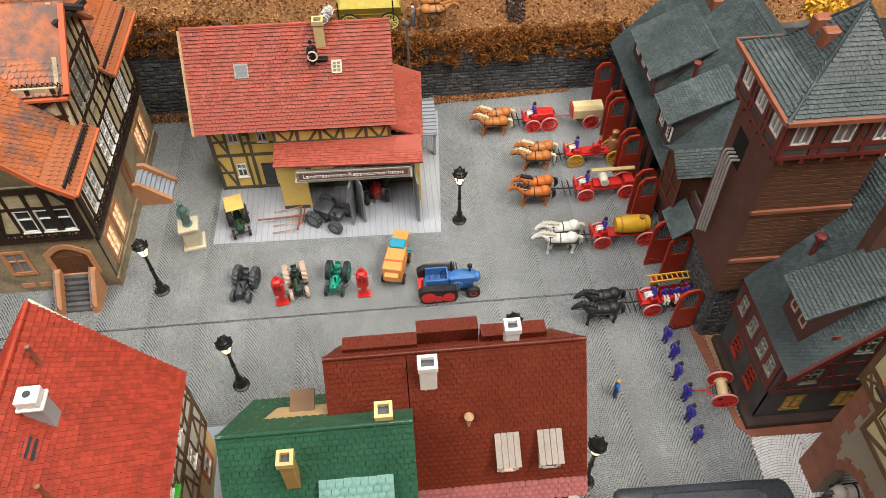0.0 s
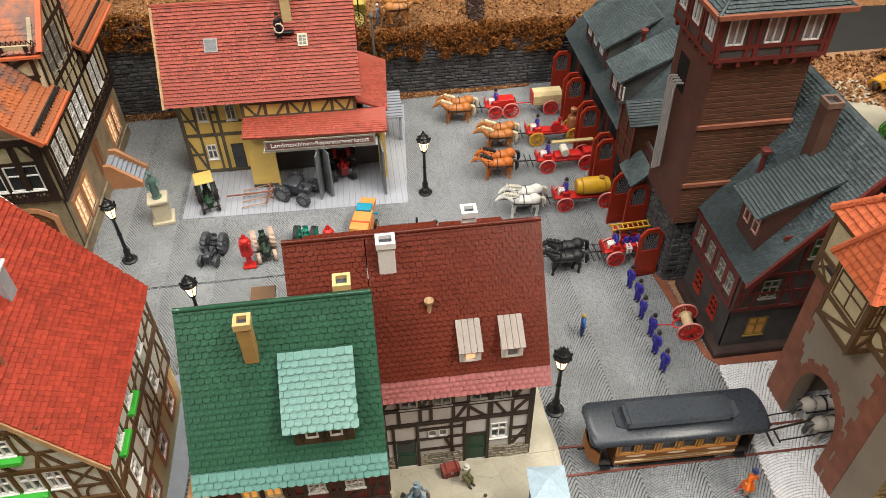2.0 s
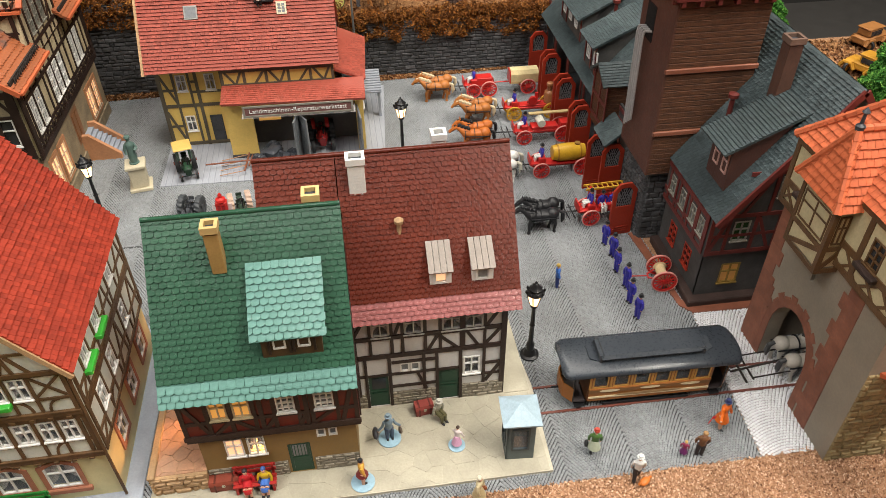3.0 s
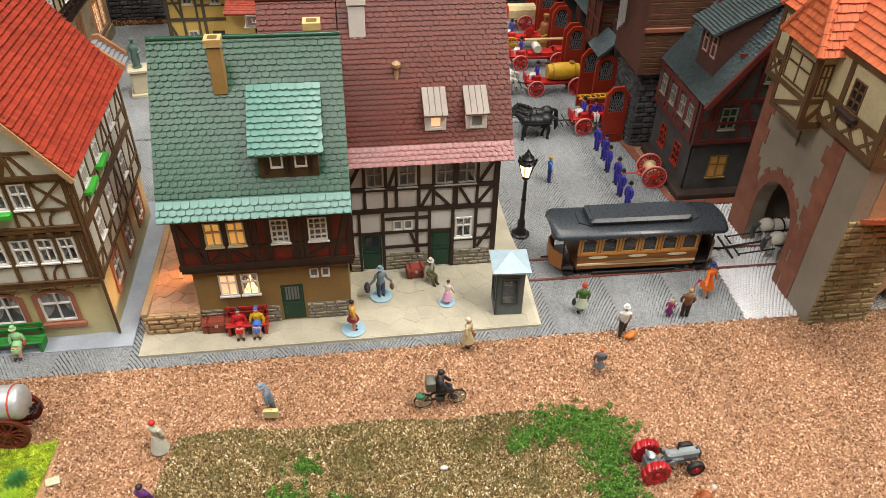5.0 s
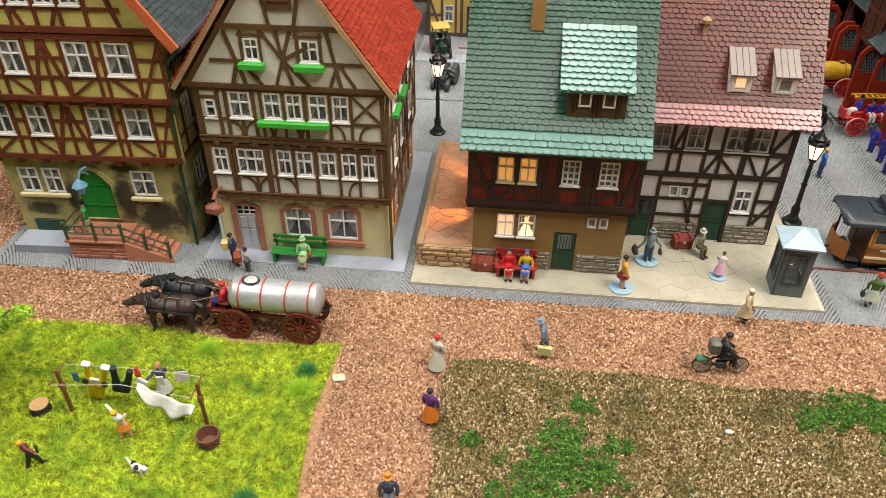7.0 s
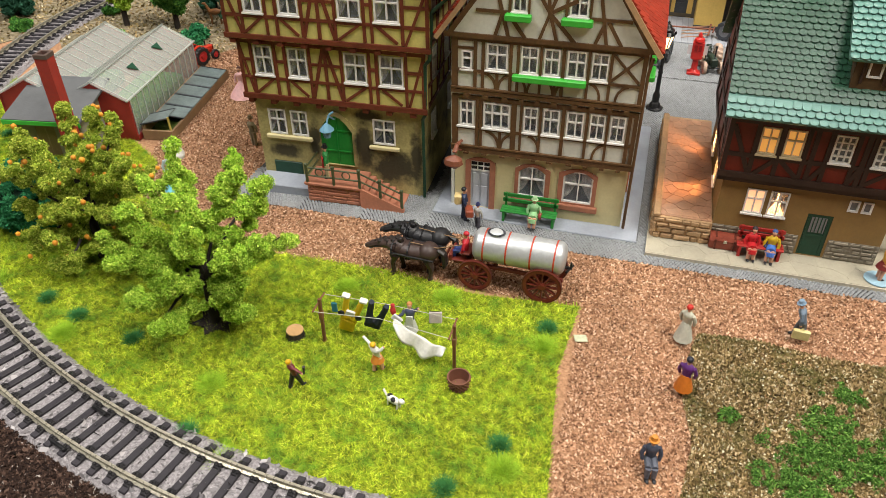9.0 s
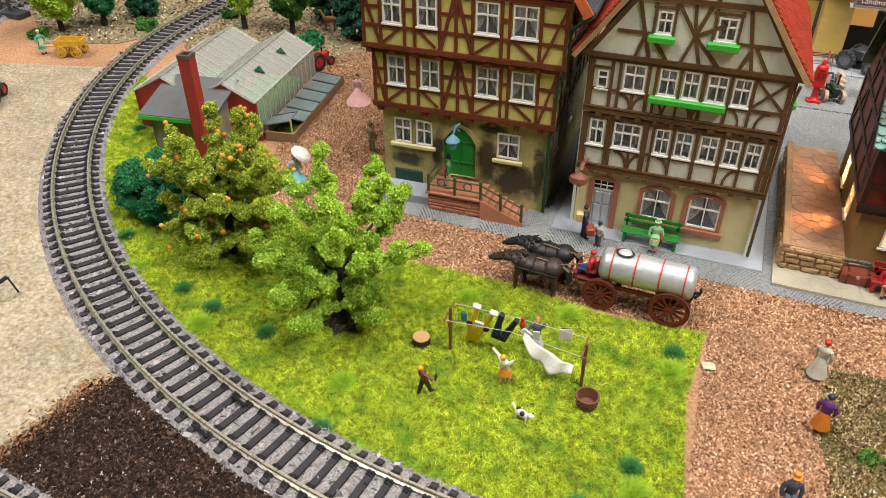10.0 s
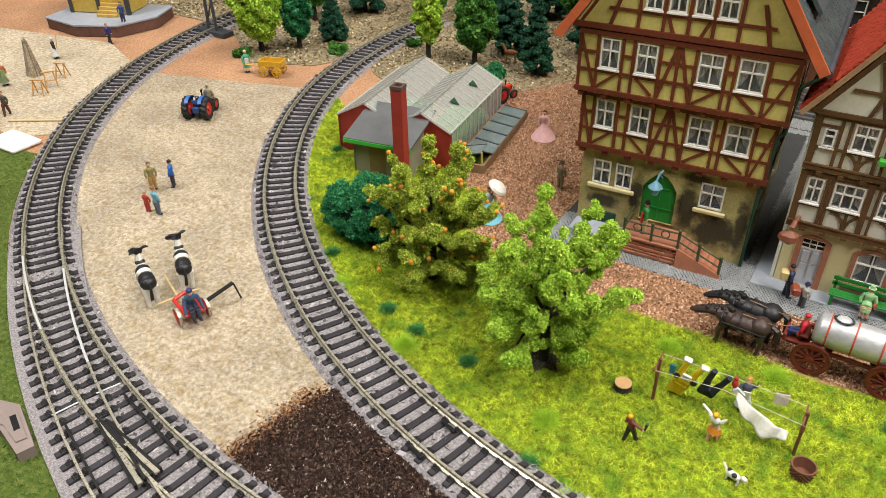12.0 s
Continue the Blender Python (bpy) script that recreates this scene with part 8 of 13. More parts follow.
    for i in range(3):
        a, c = pts[i], pts[i + 1]
        ow = Wall(h, a[0], a[1], math.degrees(math.atan2(c[1] - a[1], c[0] - a[0])), 8.4)
        ln = math.hypot(c[0] - a[0], c[1] - a[1])
        ow.timber(BROWN_TIMBER, 0.22, (0.05, 0, 0.05, 3.5), (ln - 0.05, 0, ln - 0.05, 3.5), (0, 0.1, ln, 0.1), (0, 1.3, ln, 1.3), (0, 3.4, ln, 3.4), (0.1, 0.2, ln - 0.1, 1.2))
        ow.window(0.25, 1.55, ln - 0.25, 3.0, BROWN_TIMBER, PANE_GREY, 2, 2, False)
    GT = (GATE_TILE, GATE_TILE, 0.34, 0.36, "flat", 0.07)
    e = [(30.35, y0 - 0.9, 12.3), (40.5, y0 - 0.9, 12.3), (40.5, 7.75, 12.3), (30.35, 7.75, 12.3)]
    t0, t1 = (34.0, 3.0, 17.6), (37.0, 3.0, 17.6)
    for q in ([e[0], e[1], t1, t0], [e[1], e[2], t1], [e[2], e[3], t0, t1], [e[3], e[0], t0]):
        roof_face(h, q, *GT, singles=150)
    for p, q in ((e[0], t0), (e[3], t0), (e[1], t1), (e[2], t1), (t0, t1)):
        ridge(h, p, q, 0.2, GATE_TILE)
    tip = (30.1, oc[1], 14.8)
    o2 = [(31.6, 5.5, 11.9), (29.3, 5.5, 11.9), (29.3, 2.35, 11.85), (31.6, 2.35, 11.85)]
    back = (32.2, oc[1], 14.8)
    for q in ([o2[0], o2[1], tip, back], [o2[1], o2[2], tip], [o2[2], o2[3], back, tip]):
        roof_face(h, q, *GT, singles=60, name="oriel_roof")
    for p, q in ((o2[1], tip), (o2[2], tip), (tip, back)):
        ridge(h, p, q, 0.17, GATE_TILE)
    part("finial", Geo().lathe([(0.18, 0), (0.2, 0.2), (0.08, 0.3), (0.06, 0.7), (0.16, 0.8), (0.02, 1.0)], 10, (tip[0], tip[1], tip[2] - 0.05)), DARK_METAL, h, "", True)
    # porch roof and wooden stair on the front
    roof_face(h, [(31.2, -4.2, 6.0), (34.6, -4.2, 6.0), (34.6, -2.8, 7.1), (31.2, -2.8, 7.1)], *GT, singles=60, name="porch_roof")
    roof_face(h, [(34.6, -1.2, 6.0), (31.2, -1.2, 6.0), (31.2, -2.8, 7.1), (34.6, -2.8, 7.1)], *GT, singles=60, name="porch_roof")
    return h


town_gate()

# ---- retaining wall, upper field, hedge ----
rw = thing("retaining_wall", "grey squared-stone retaining wall under an autumn hedge", "wall", kind="structure")
part("wall_core", Geo().extrude([(-26, 40.9, 0), (45, 40.9, 0), (45, 40.9, 4.6), (12, 40.9, 4.8), (-4, 40.9, 7.6), (-26, 40.9, 8.2)], (0, 1.2, 0)), GREY_JOINT, rw)
stones(Matrix.Translation((-14, 40.9, 0)), rw, 0, 0.0, 12, 7.6, 0.62, 0.36, GREY_STONE, 0.12, 220)
stones(Matrix.Translation((9.5, 40.9, 0)), rw, 0, 0.0, 18.5, 4.6, 0.66, 0.3, GREY_STONE, 0.11, 280)
stones(Matrix.Translation((-2, 40.9, 0)), rw, 0, 0.0, 11.5, 4.6, 0.66, 0.32, GREY_STONE, 0.11, 0)


def hill(x, y):
    base = np.interp(x, [-26, -5, 11, 60], [8.0, 7.4, 4.8, 4.6])
    return base + (np.asarray(y) - 42) * 0.06


gx, gy = np.meshgrid(np.linspace(-26, 95, 60), np.linspace(41.6, 110, 30))
g = Geo()
g.v = [(float(x), float(y), float(hill(x, y) + 0.12 * math.sin(x * 0.9) * math.cos(y * 0.7))) for x, y in zip(gx.ravel(), gy.ravel())]
g.f = [(j * 60 + i, j * 60 + i + 1, j * 60 + 61 + i, j * 60 + 60 + i) for j in range(29) for i in range(59)]
g.m = [0] * len(g.f)
single("upper_field", g, RUST_BASE, "rust-brown autumn field above the retaining wall", "field", kind="structure", smooth=True)
v = bits(26000, [(-14, 42), (45, 42), (45, 62), (-14, 62)], 0.0, 0.12, 0.8)
v[:, :, 2] += hill(v[:, 0, 0], v[:, 0, 1])[:, None] + 0.05
loose("leaf_litter", v, RUST_BITS, "rust-brown leaf litter on the upper field")
v = bits(2600, [(19.6, 43.5), (20.9, 43.5), (22.2, 52), (20.2, 52)], 0.0, 0.12, 0.6)
v[:, :, 2] += hill(v[:, 0, 0], v[:, 0, 1])[:, None] + 0.12
loose("field_path", v, SOIL_BITS, "narrow dark grey gravel path over the field")


def leaves(n, centre, radius, size, rng, squash=1.0, shell=0.55):
    """Leaf flakes round a centre, most of them near the surface."""
    d = rng.normal(0, 1, (n, 3))
    d /= np.linalg.norm(d, axis=1, keepdims=True)
    r = radius * (shell + (1 - shell) * rng.random((n, 1)))
    c = np.array(centre) + d * r * np.array([1, 1, squash])
    a, b = rng.normal(0, size, (n, 3)), rng.normal(0, size, (n, 3))
    return np.stack([c - a, c - b * 0.7, c + a, c + b * 0.7], 1)


hv = []
for i in range(900):
    x = rng.uniform(-14, 29)
    z = float(np.interp(x, [-26, -5, 11, 60], [7.6, 7.2, 4.7, 4.5]))
    hang = rng.uniform(-1.5, 0.7) if i % 3 else rng.uniform(-0.4, 0.5)
    hv.append(leaves(130, (x, 40.95 - max(0, -hang) * 0.25 + rng.uniform(-0.3, 0.9), z + hang + 0.3), rng.uniform(0.3, 0.65), 0.06, rng, 0.8, 0.4))
loose("autumn_hedge", np.concatenate(hv), HEDGE, "rusty autumn hedge hanging over the retaining wall", "hedge")
v = bits(5000, [(-13, 39.6), (-3.5, 39.9), (-3.5, 40.9), (-13, 40.9)], 0.02, 0.11, 0.8)
w = bits(6000, [(13.2, 39.9), (20, 40.2), (24.5, 40.45), (24.5, 40.9), (13.2, 40.9)], 0.02, 0.11, 0.8)
loose("wall_foot_litter", np.concatenate([v, w]), RUST_BITS, "rusty litter along the foot of the retaining wall")


# ---- common small things ----
DYES = {}


def dye(c, rough=0.45):
    k = (tuple(round(x, 3) for x in c), rough)
    if k not in DYES:
        DYES[k] = paint("enamel", c, rough, 0.14, fine=1200, coarse=220, bump=0.12)
    return DYES[k]


SKIN, BLACK, WHITE, NAVY = (0.60, 0.33, 0.22), (0.015, 0.015, 0.017), (0.68, 0.67, 0.63), (0.035, 0.03, 0.30)


def figurine(x, y, z, a, top, low, label, hat=BLACK, skirt=0, sit=False, step=0.0, bend=0, arms=((0.3, -0.12, 0.95), (-0.3, -0.12, 0.95)), carry=None, brim=0.0, h=1.0, group="", base=None, apron=None, flare=1.0):
    """A plain painted figure, one mesh; it faces -y before it is turned by a."""
    g = Geo()
    hip = 0.55 if sit else 0.95
    g.slot = 1
    for s in (-1, 1):
        f = s * step
        g.slot = 2 if skirt else 1
        if sit:
            g.tube([(s * 0.11, 0.0, hip), (s * 0.12, -0.5, hip - 0.02), (s * 0.12, -0.55, 0.06)], [0.14, 0.12, 0.08], 7)
        elif not skirt or skirt < 0.6:
            g.tube([(s * 0.11, 0, hip), (s * 0.12, f * 0.5 - 0.02, 0.5), (s * 0.13, f, 0.06)], [0.15, 0.12, 0.09], 7)
    g.slot = 1
    if skirt:
        q = [((0.30 + 0.1 * skirt) * flare, hip - 0.72 * skirt), ((0.27 + 0.05 * skirt) * (1 + (flare - 1) * 0.75), hip - 0.4 * skirt), (0.21, hip), (0.17, hip + 0.12)]
        if sit:
            g.tube([(0, 0.02, hip + 0.02), (0, -0.42, hip - 0.02), (0, -0.5, hip - 0.2)], [0.26, 0.26, 0.22], 9)
        else:
            g.lathe(q, 10)
    g.slot = 4
    for s in (-1, 1):
        yy = -0.58 if sit else s * step
        g.ball((s * 0.13, yy - 0.07, 0.05), (0.08, 0.16, 0.06), 7, 4)
    up = len(g.v)
    g.slot = 0
    k = len(g.v)
    g.lathe([(0.19, hip - 0.08), (0.20, hip + 0.05), (0.19, hip + 0.22), (0.25, hip + 0.45), (0.26, hip + 0.56), (0.16, hip + 0.66), (0.08, hip + 0.7)], 10)
    g.v[k:] = [(px, py * 0.68, pz) for px, py, pz in g.v[k:]]
    for hx, hy, hz in arms:
        s = 1 if hx > 0 else -1
        zz = hz - 0.95 + hip
        g.tube([(s * 0.24, 0, hip + 0.56), (s * 0.34, (hy - 0.02) * 0.4, (hip + 0.5 + zz) / 2 + 0.02), (hx, hy, zz)], [0.09, 0.08, 0.065], 6)
    g.slot = 2
    for hx, hy, hz in arms:
        g.ball((hx, hy, hz - 0.98 + hip), 0.065, 6, 4)
    g.cyl((0, 0, hip + 0.66), (0, -0.01, hip + 0.8), 0.07, n=7)
    g.ball((0, -0.02, hip + 0.89), (0.125, 0.14, 0.155), 9, 6)
    if apron:
        g.slot = 6
        g.box(-0.16, -0.24, hip - 0.4, 0.16, -0.17, hip + 0.35)
    g.slot = 3
    g.ball((0, 0.015, hip + 0.95), (0.145, 0.155, 0.125), 9, 5)
    if brim:
        g.cyl((0, -0.02, hip + 0.945), (0, -0.02, hip + 0.975), 0.145 + brim, n=10)
        g.cyl((0, 0, hip + 0.96), (0, 0, hip + 1.12), 0.13, 0.11, 9)
    if bend:
        m = Matrix.Translation((0, 0, hip)) @ Matrix.Rotation(radians(bend), 4, "X") @ Matrix.Translation((0, 0, -hip))
        g.turn(m, up)
    mats = [dye(top), dye(low), dye(SKIN), dye(hat), dye(BLACK if low != BLACK else (0.05, 0.03, 0.02))]
    if carry:
        kind, colour, side = carry
        g.slot = 5
        mats.append(dye(colour))
        if kind == "case":
            g.soft(side * 0.42 - 0.1, -0.34, 0.28, side * 0.42 + 0.1, 0.34, 0.75, 0.03)
            g.tube([(side * 0.42, -0.1, 0.75), (side * 0.42, 0, 0.85), (side * 0.42, 0.1, 0.75)], 0.025, 5)
        elif kind == "bag":
            g.ball((side * 0.42, -0.1, 0.6), (0.12, 0.22, 0.2), 8, 5)
            g.tube([(side * 0.42, -0.2, 0.72), (side * 0.38, -0.1, 0.92), (side * 0.42, 0, 0.72)], 0.025, 5)
        elif kind == "pack":
            g.soft(-0.25, 0.12, hip + 0.1, 0.25, 0.5, hip + 0.65, 0.06)
        elif kind == "bat":
            g.cyl((side * 0.74, -0.12, 1.4), (side * 0.86, -0.1, 1.95), 0.05, 0.075, 7)
        elif kind == "stick":
            g.cyl((side * 0.36, -0.25, 0.7), (side * 0.5, -0.5, 2.1), 0.035, n=6)
    else:
        mats.append(dye(BLACK))
    mats.append(dye(apron or WHITE))
    if base:
        g.slot = 7
        g.cyl((0, 0, -0.02), (0, 0, 0.03), 0.62, n=20)
        mats.append(dye(base))
    ob = single("figurine", g, mats, label, "figurine", cm(x, y, z, 0, 0, a) @ Matrix.Scale(h * 0.88, 4), group, smooth=True)
    return ob


def toy_horse(x, y, z, a, coat, mane, label, legs=None, harness=True, head=0.0, group="toy horses", bulk=1.0):
    """A plain toy horse, one mesh; it looks along +x before it is turned."""
    g = Geo()
    g.slot = 0
    g.ball((0, 0, 1.36), (0.98, 0.35, 0.40), 12, 8)
    g.ball((0.62, 0, 1.42), (0.42, 0.34, 0.46), 10, 7)
    g.ball((-0.66, 0, 1.44), (0.46, 0.37, 0.45), 10, 7)
    hx, hz = 1.36 + 0.1 * head, 2.2 - 0.5 * head
    dip = max(0, head - 0.9)
    g.tube([(0.7, 0, 1.5), (1.05, 0, 1.86 - 0.2 * head), (hx, 0, hz)], [0.38, 0.25, 0.17], 10)
    g.tube([(hx - 0.06, 0, hz + 0.03), (hx + 0.3, 0, hz - 0.2 + dip * 0.1), (hx + 0.52 + dip * 0.06, 0, hz - 0.44 + dip * 0.24)], [0.18, 0.145, 0.095], 8)
    g.ball((hx + 0.5 + dip * 0.06, 0, hz - 0.43 + dip * 0.24), (0.11, 0.09, 0.1), 7, 5)
    for s in (-1, 1):
        g.cyl((hx - 0.04, s * 0.1, hz + 0.1), (hx - 0.02, s * 0.12, hz + 0.32), 0.06, 0.01, 6)
    g.slot = 1
    for px, s, fw in ((0.66, 1, 0.16), (0.66, -1, -0.08), (-0.7, 1, -0.12), (-0.7, -1, 0.12)):
        back = px < 0
        g.tube([(px, s * 0.2, 1.2), (px + fw * 0.7 + (-0.1 if back else 0.05), s * 0.2, 0.68), (px + fw + (0.02 if back else -0.02), s * 0.2, 0.12)], [0.2, 0.105, 0.075], 7)
        g.cyl((px + fw, s * 0.2, 0.0), (px + fw, s * 0.2, 0.16), 0.12, 0.09, 8)
    g.slot = 2
    g.tube([(-1.05, 0, 1.62), (-1.32, 0, 1.45), (-1.36, 0, 0.95), (-1.3, 0, 0.6)], [0.09, 0.13, 0.14, 0.04], 7)
    for i in range(7):
        t = i / 6
        px, pz = 0.62 + (hx - 0.62) * t, 1.86 + (hz + 0.12 - 1.86) * t
        g.ball((px - 0.1, 0.05 * (-1) ** i, pz), (0.16, 0.13, 0.16), 6, 4)
    g.ball((hx + 0.1, 0, hz + 0.08), (0.12, 0.08, 0.08), 6, 4)
    mats = [dye(coat), dye(legs or coat), dye(mane), dye(BLACK)]
    if harness:
        g.slot = 3
        for px, r in ((0.78, 0.48), (0.1, 0.42)):
            for k in range(12):
                a0, a1 = 0.5236 * k, 0.5236 * (k + 1)
                g.beam((px, r * 0.84 * math.cos(a0), 1.38 + r * math.sin(a0)), (px, r * 0.84 * math.cos(a1), 1.38 + r * math.sin(a1)), 0.09, 0.05, (1, 0, 0))
        for s in (-1, 1):
            g.beam((0.8, s * 0.39, 1.4), (-1.0, s * 0.36, 1.3), 0.05, 0.06, (0, s, 0))
            g.beam((hx + 0.38, s * 0.13, hz - 0.28), (0.6, s * 0.25, 1.85), 0.03, 0.04, (0, s, 0))
    return single("toy_horse", g, mats, label, "toy horse", cm(x, y, z, 0, 0, a) @ Matrix.Diagonal((1.02, 1.15 * bulk, 0.9, 1)), group, smooth=True)


def spoked_wheel(parent, x, y, z, r, mat, n=12, w=0.14, tyre=None, axis="Y"):
    """Rim with spokes and hub; its iron or rubber tyre is a sub-part."""
    rin, hub, th = r * 0.84, r * 0.24, 0.036 / r
    gaps = []
    for k in range(n):
        a0, a1 = 6.28319 * k / n, 6.28319 * (k + 1) / n
        gaps.append([(q * math.cos(c), q * math.sin(c)) for q, c in ((hub, a0 + th * 2.6), (rin, a0 + th), (rin, (a0 + a1) / 2), (rin, a1 - th), (hub, a1 - th * 2.6))])
    g = holed([(r * math.cos(6.28319 * k / 24), r * math.sin(6.28319 * k / 24)) for k in range(24)], gaps, -w / 2, w / 2)
    g.cyl((0, -w * 0.9, 0), (0, w * 0.9, 0), r * 0.17, n=10)
    m = Matrix.Translation((x, y, z)) @ (Matrix.Rotation(radians(90), 4, "Z") if axis == "X" else Matrix.Identity(4))
    wh = part("wheel", g.turn(m), mat, parent)
    if tyre:
        t = Geo().hoop([(r * 0.995, -w * 0.6), (r * 1.07, -w * 0.6), (r * 1.07, w * 0.6), (r * 0.995, w * 0.6)], 24).turn(Matrix.Rotation(radians(90), 4, "X"))
        part("tyre", t.turn(m), tyre, wh)
    return wh


def tractor_wheel(parent, x, y, z, r, w, rim, tyre=None, lugs=14):
    """A fat wheel with lugged tyre and dished rim, axle along x."""
    t = Geo()
    prof = [(r * 0.62, -w / 2), (r * 0.95, -w / 2), (r, -w * 0.35), (r, w * 0.35), (r * 0.95, w / 2), (r * 0.62, w / 2)]
    n = lugs * 4 if lugs else 20
    t.hoop(prof, n)
    if lugs:
        for i, (vx, vy, vz) in enumerate(t.v):
            rr, c, j = math.hypot(vx, vy), i // 6, i % 6
            if 0 < j < 5:
                k = 1.07 if c % 4 < 2 else 0.96
                a = math.atan2(vy, vx) + 0.16 * vz / w
                t.v[i] = (rr * k * math.cos(a), rr * k * math.sin(a), vz)
    m = Matrix.Translation((x, y, z)) @ Matrix.Rotation(radians(90), 4, "Y")
    wh = part("wheel", t.turn(m), tyre or BLACK_RUBBER, parent, smooth=True)
    g = Geo().lathe([(0.02, -w * 0.5), (r * 0.2, -w * 0.52), (r * 0.24, -w * 0.3), (r * 0.66, -w * 0.4), (r * 0.66, w * 0.4), (r * 0.24, w * 0.3), (r * 0.2, w * 0.52), (0.02, w * 0.5)], 16)
    part("rim", g.turn(m), rim, wh, smooth=True)
    return wh


def tractor(x, y, z, a, body, rim, label, name="toy_tractor", scale=1.0, canopy=None, tall=False, seat=None, tyre=None, spoked=False, wide=1.0, fenders=True, nose=0.0, big=0.82, front=None):
    """A small farm tractor, nose to -y: bonnet, grille, gear case, seat, fenders, wheel, pipes, wheels."""
    t = thing(name, label, "tractor", cm(x, y, z, 0, 0, a) @ Matrix.Scale(scale, 4), "toy tractors")
    B = dye(body)
    part("bonnet", Geo().soft(-0.23, -1.35 - nose, 0.72, 0.23, -0.1, 1.25, 0.1), B, t)
    part("grille", Geo().soft(-0.24, -1.42 - nose, 0.68, 0.24, -1.33 - nose, 1.2, 0.03), dye(shade(body, 0.45)), t)
    part("chassis", Geo().soft(-0.2, -1.3 - nose, 0.5, 0.2, 0.85, 0.75, 0.04).soft(-0.33, 0.3, 0.45, 0.33, 1.0, 1.0, 0.08), dye(shade(body, 0.6)), t)
    part("axle", Geo().cyl((-0.75 * wide, -1.05 - nose, 0.4), (0.75 * wide, -1.05 - nose, 0.4), 0.06).cyl((-0.85 * wide, 0.65, 0.75), (0.85 * wide, 0.65, 0.75), 0.09), DARK_METAL, t)
    part("seat", Geo().ball((0, 0.75, 1.25), (0.26, 0.24, 0.08), 10, 5).cyl((0, 0.75, 0.95), (0, 0.78, 1.2), 0.05).soft(-0.22, 0.92, 1.25, 0.22, 1.0, 1.55, 0.03), dye(seat or shade(body, 0.7)), t, smooth=True)
    st = Geo().hoop([(0.17, -0.025), (0.215, -0.025), (0.215, 0.025), (0.17, 0.025)], 14).turn(Matrix.Translation((0, 0.3, 1.5)) @ Matrix.Rotation(radians(48), 4, "X")).cyl((0, 0.05, 1.1), (0, 0.3, 1.5), 0.03)
    eng = Geo().soft(-0.3, -0.95, 0.62, 0.3, -0.35, 0.98, 0.05)
    for k in range(5):
        eng.box(-0.34, -0.92 + k * 0.12, 0.66, 0.34, -0.86 + k * 0.12, 0.94)
    eng.cyl((-0.3, -0.3, 0.8), (-0.42, -0.3, 0.8), 0.2, n=14).cyl((0.3, -0.3, 0.8), (0.42, -0.3, 0.8), 0.2, n=14)
    part("engine", eng, dye(shade(body, 0.75)), t)
    part("pipe", Geo().tube([(-0.3, -0.5, 0.9), (-0.36, -0.1, 1.05), (-0.3, 0.35, 0.95)], 0.035, 6).cyl((0.18, 0.2, 1.0), (0.22, 0.1, 1.35), 0.025, n=5).cyl((-0.18, 0.25, 1.0), (-0.2, 0.18, 1.3), 0.025, n=5), BLACK_IRON, t)
    part("filler_cap", Geo().cyl((0, -1.2 - nose, 1.22), (0, -1.2 - nose, 1.34), 0.07, 0.05, 8), DARK_METAL, t)
    part("steering_wheel", st, BLACK_IRON, t)
    part("exhaust", Geo().cyl((0.12, -0.75, 1.2), (0.12, -0.75, 1.95 if tall else 1.6), 0.06).cyl((0.12, -0.75, 1.9 if tall else 1.55), (0.12, -0.75, 2.05 if tall else 1.7), 0.09), BLACK_IRON, t)
    for s in (-1, 1):
        f = Geo()
        p = [(0.65 + 0.96 * math.cos(k), 0.8 + 0.96 * math.sin(k)) for k in (0.75, 1.1, 1.45, 1.8, 2.15, 2.5)]
        p += [(0.65 + 0.90 * math.cos(k), 0.8 + 0.90 * math.sin(k)) for k in (2.5, 2.15, 1.8, 1.45, 1.1, 0.75)]
        f.extrude([(s * 0.38, c, d) for c, d in p], (s * 0.26, 0, 0))
        if fenders:
            part("fender", f, B, t)
        if spoked:
            spoked_wheel(t, s * 0.8 * wide, 0.65, 0.8, 0.74, dye(rim), 10, 0.3, tyre or BLACK_RUBBER, "X")
            spoked_wheel(t, s * 0.75 * wide, -1.05, 0.42, 0.38, dye(rim), 8, 0.16, tyre or BLACK_RUBBER, "X")
        else:
            tractor_wheel(t, s * 0.8 * wide, 0.65, big, big, 0.42, dye(rim), tyre)
            tractor_wheel(t, s * 0.72 * wide, -1.05 - nose, 0.46, 0.46, 0.26, dye(rim), front or tyre, 0)
    if canopy:
        c = part("canopy", Geo().soft(-0.75, -0.35, 2.35, 0.75, 1.35, 2.47, 0.05), dye(canopy), t, "ochre canopy")
        for s in (-1, 1):
            part("canopy_post", Geo().cyl((s * 0.6, 1.1, 1.0), (s * 0.62, 1.15, 2.36), 0.04).cyl((s * 0.5, -0.1, 1.1), (s * 0.55, -0.15, 2.36), 0.04), DARK_METAL, c)
    return t


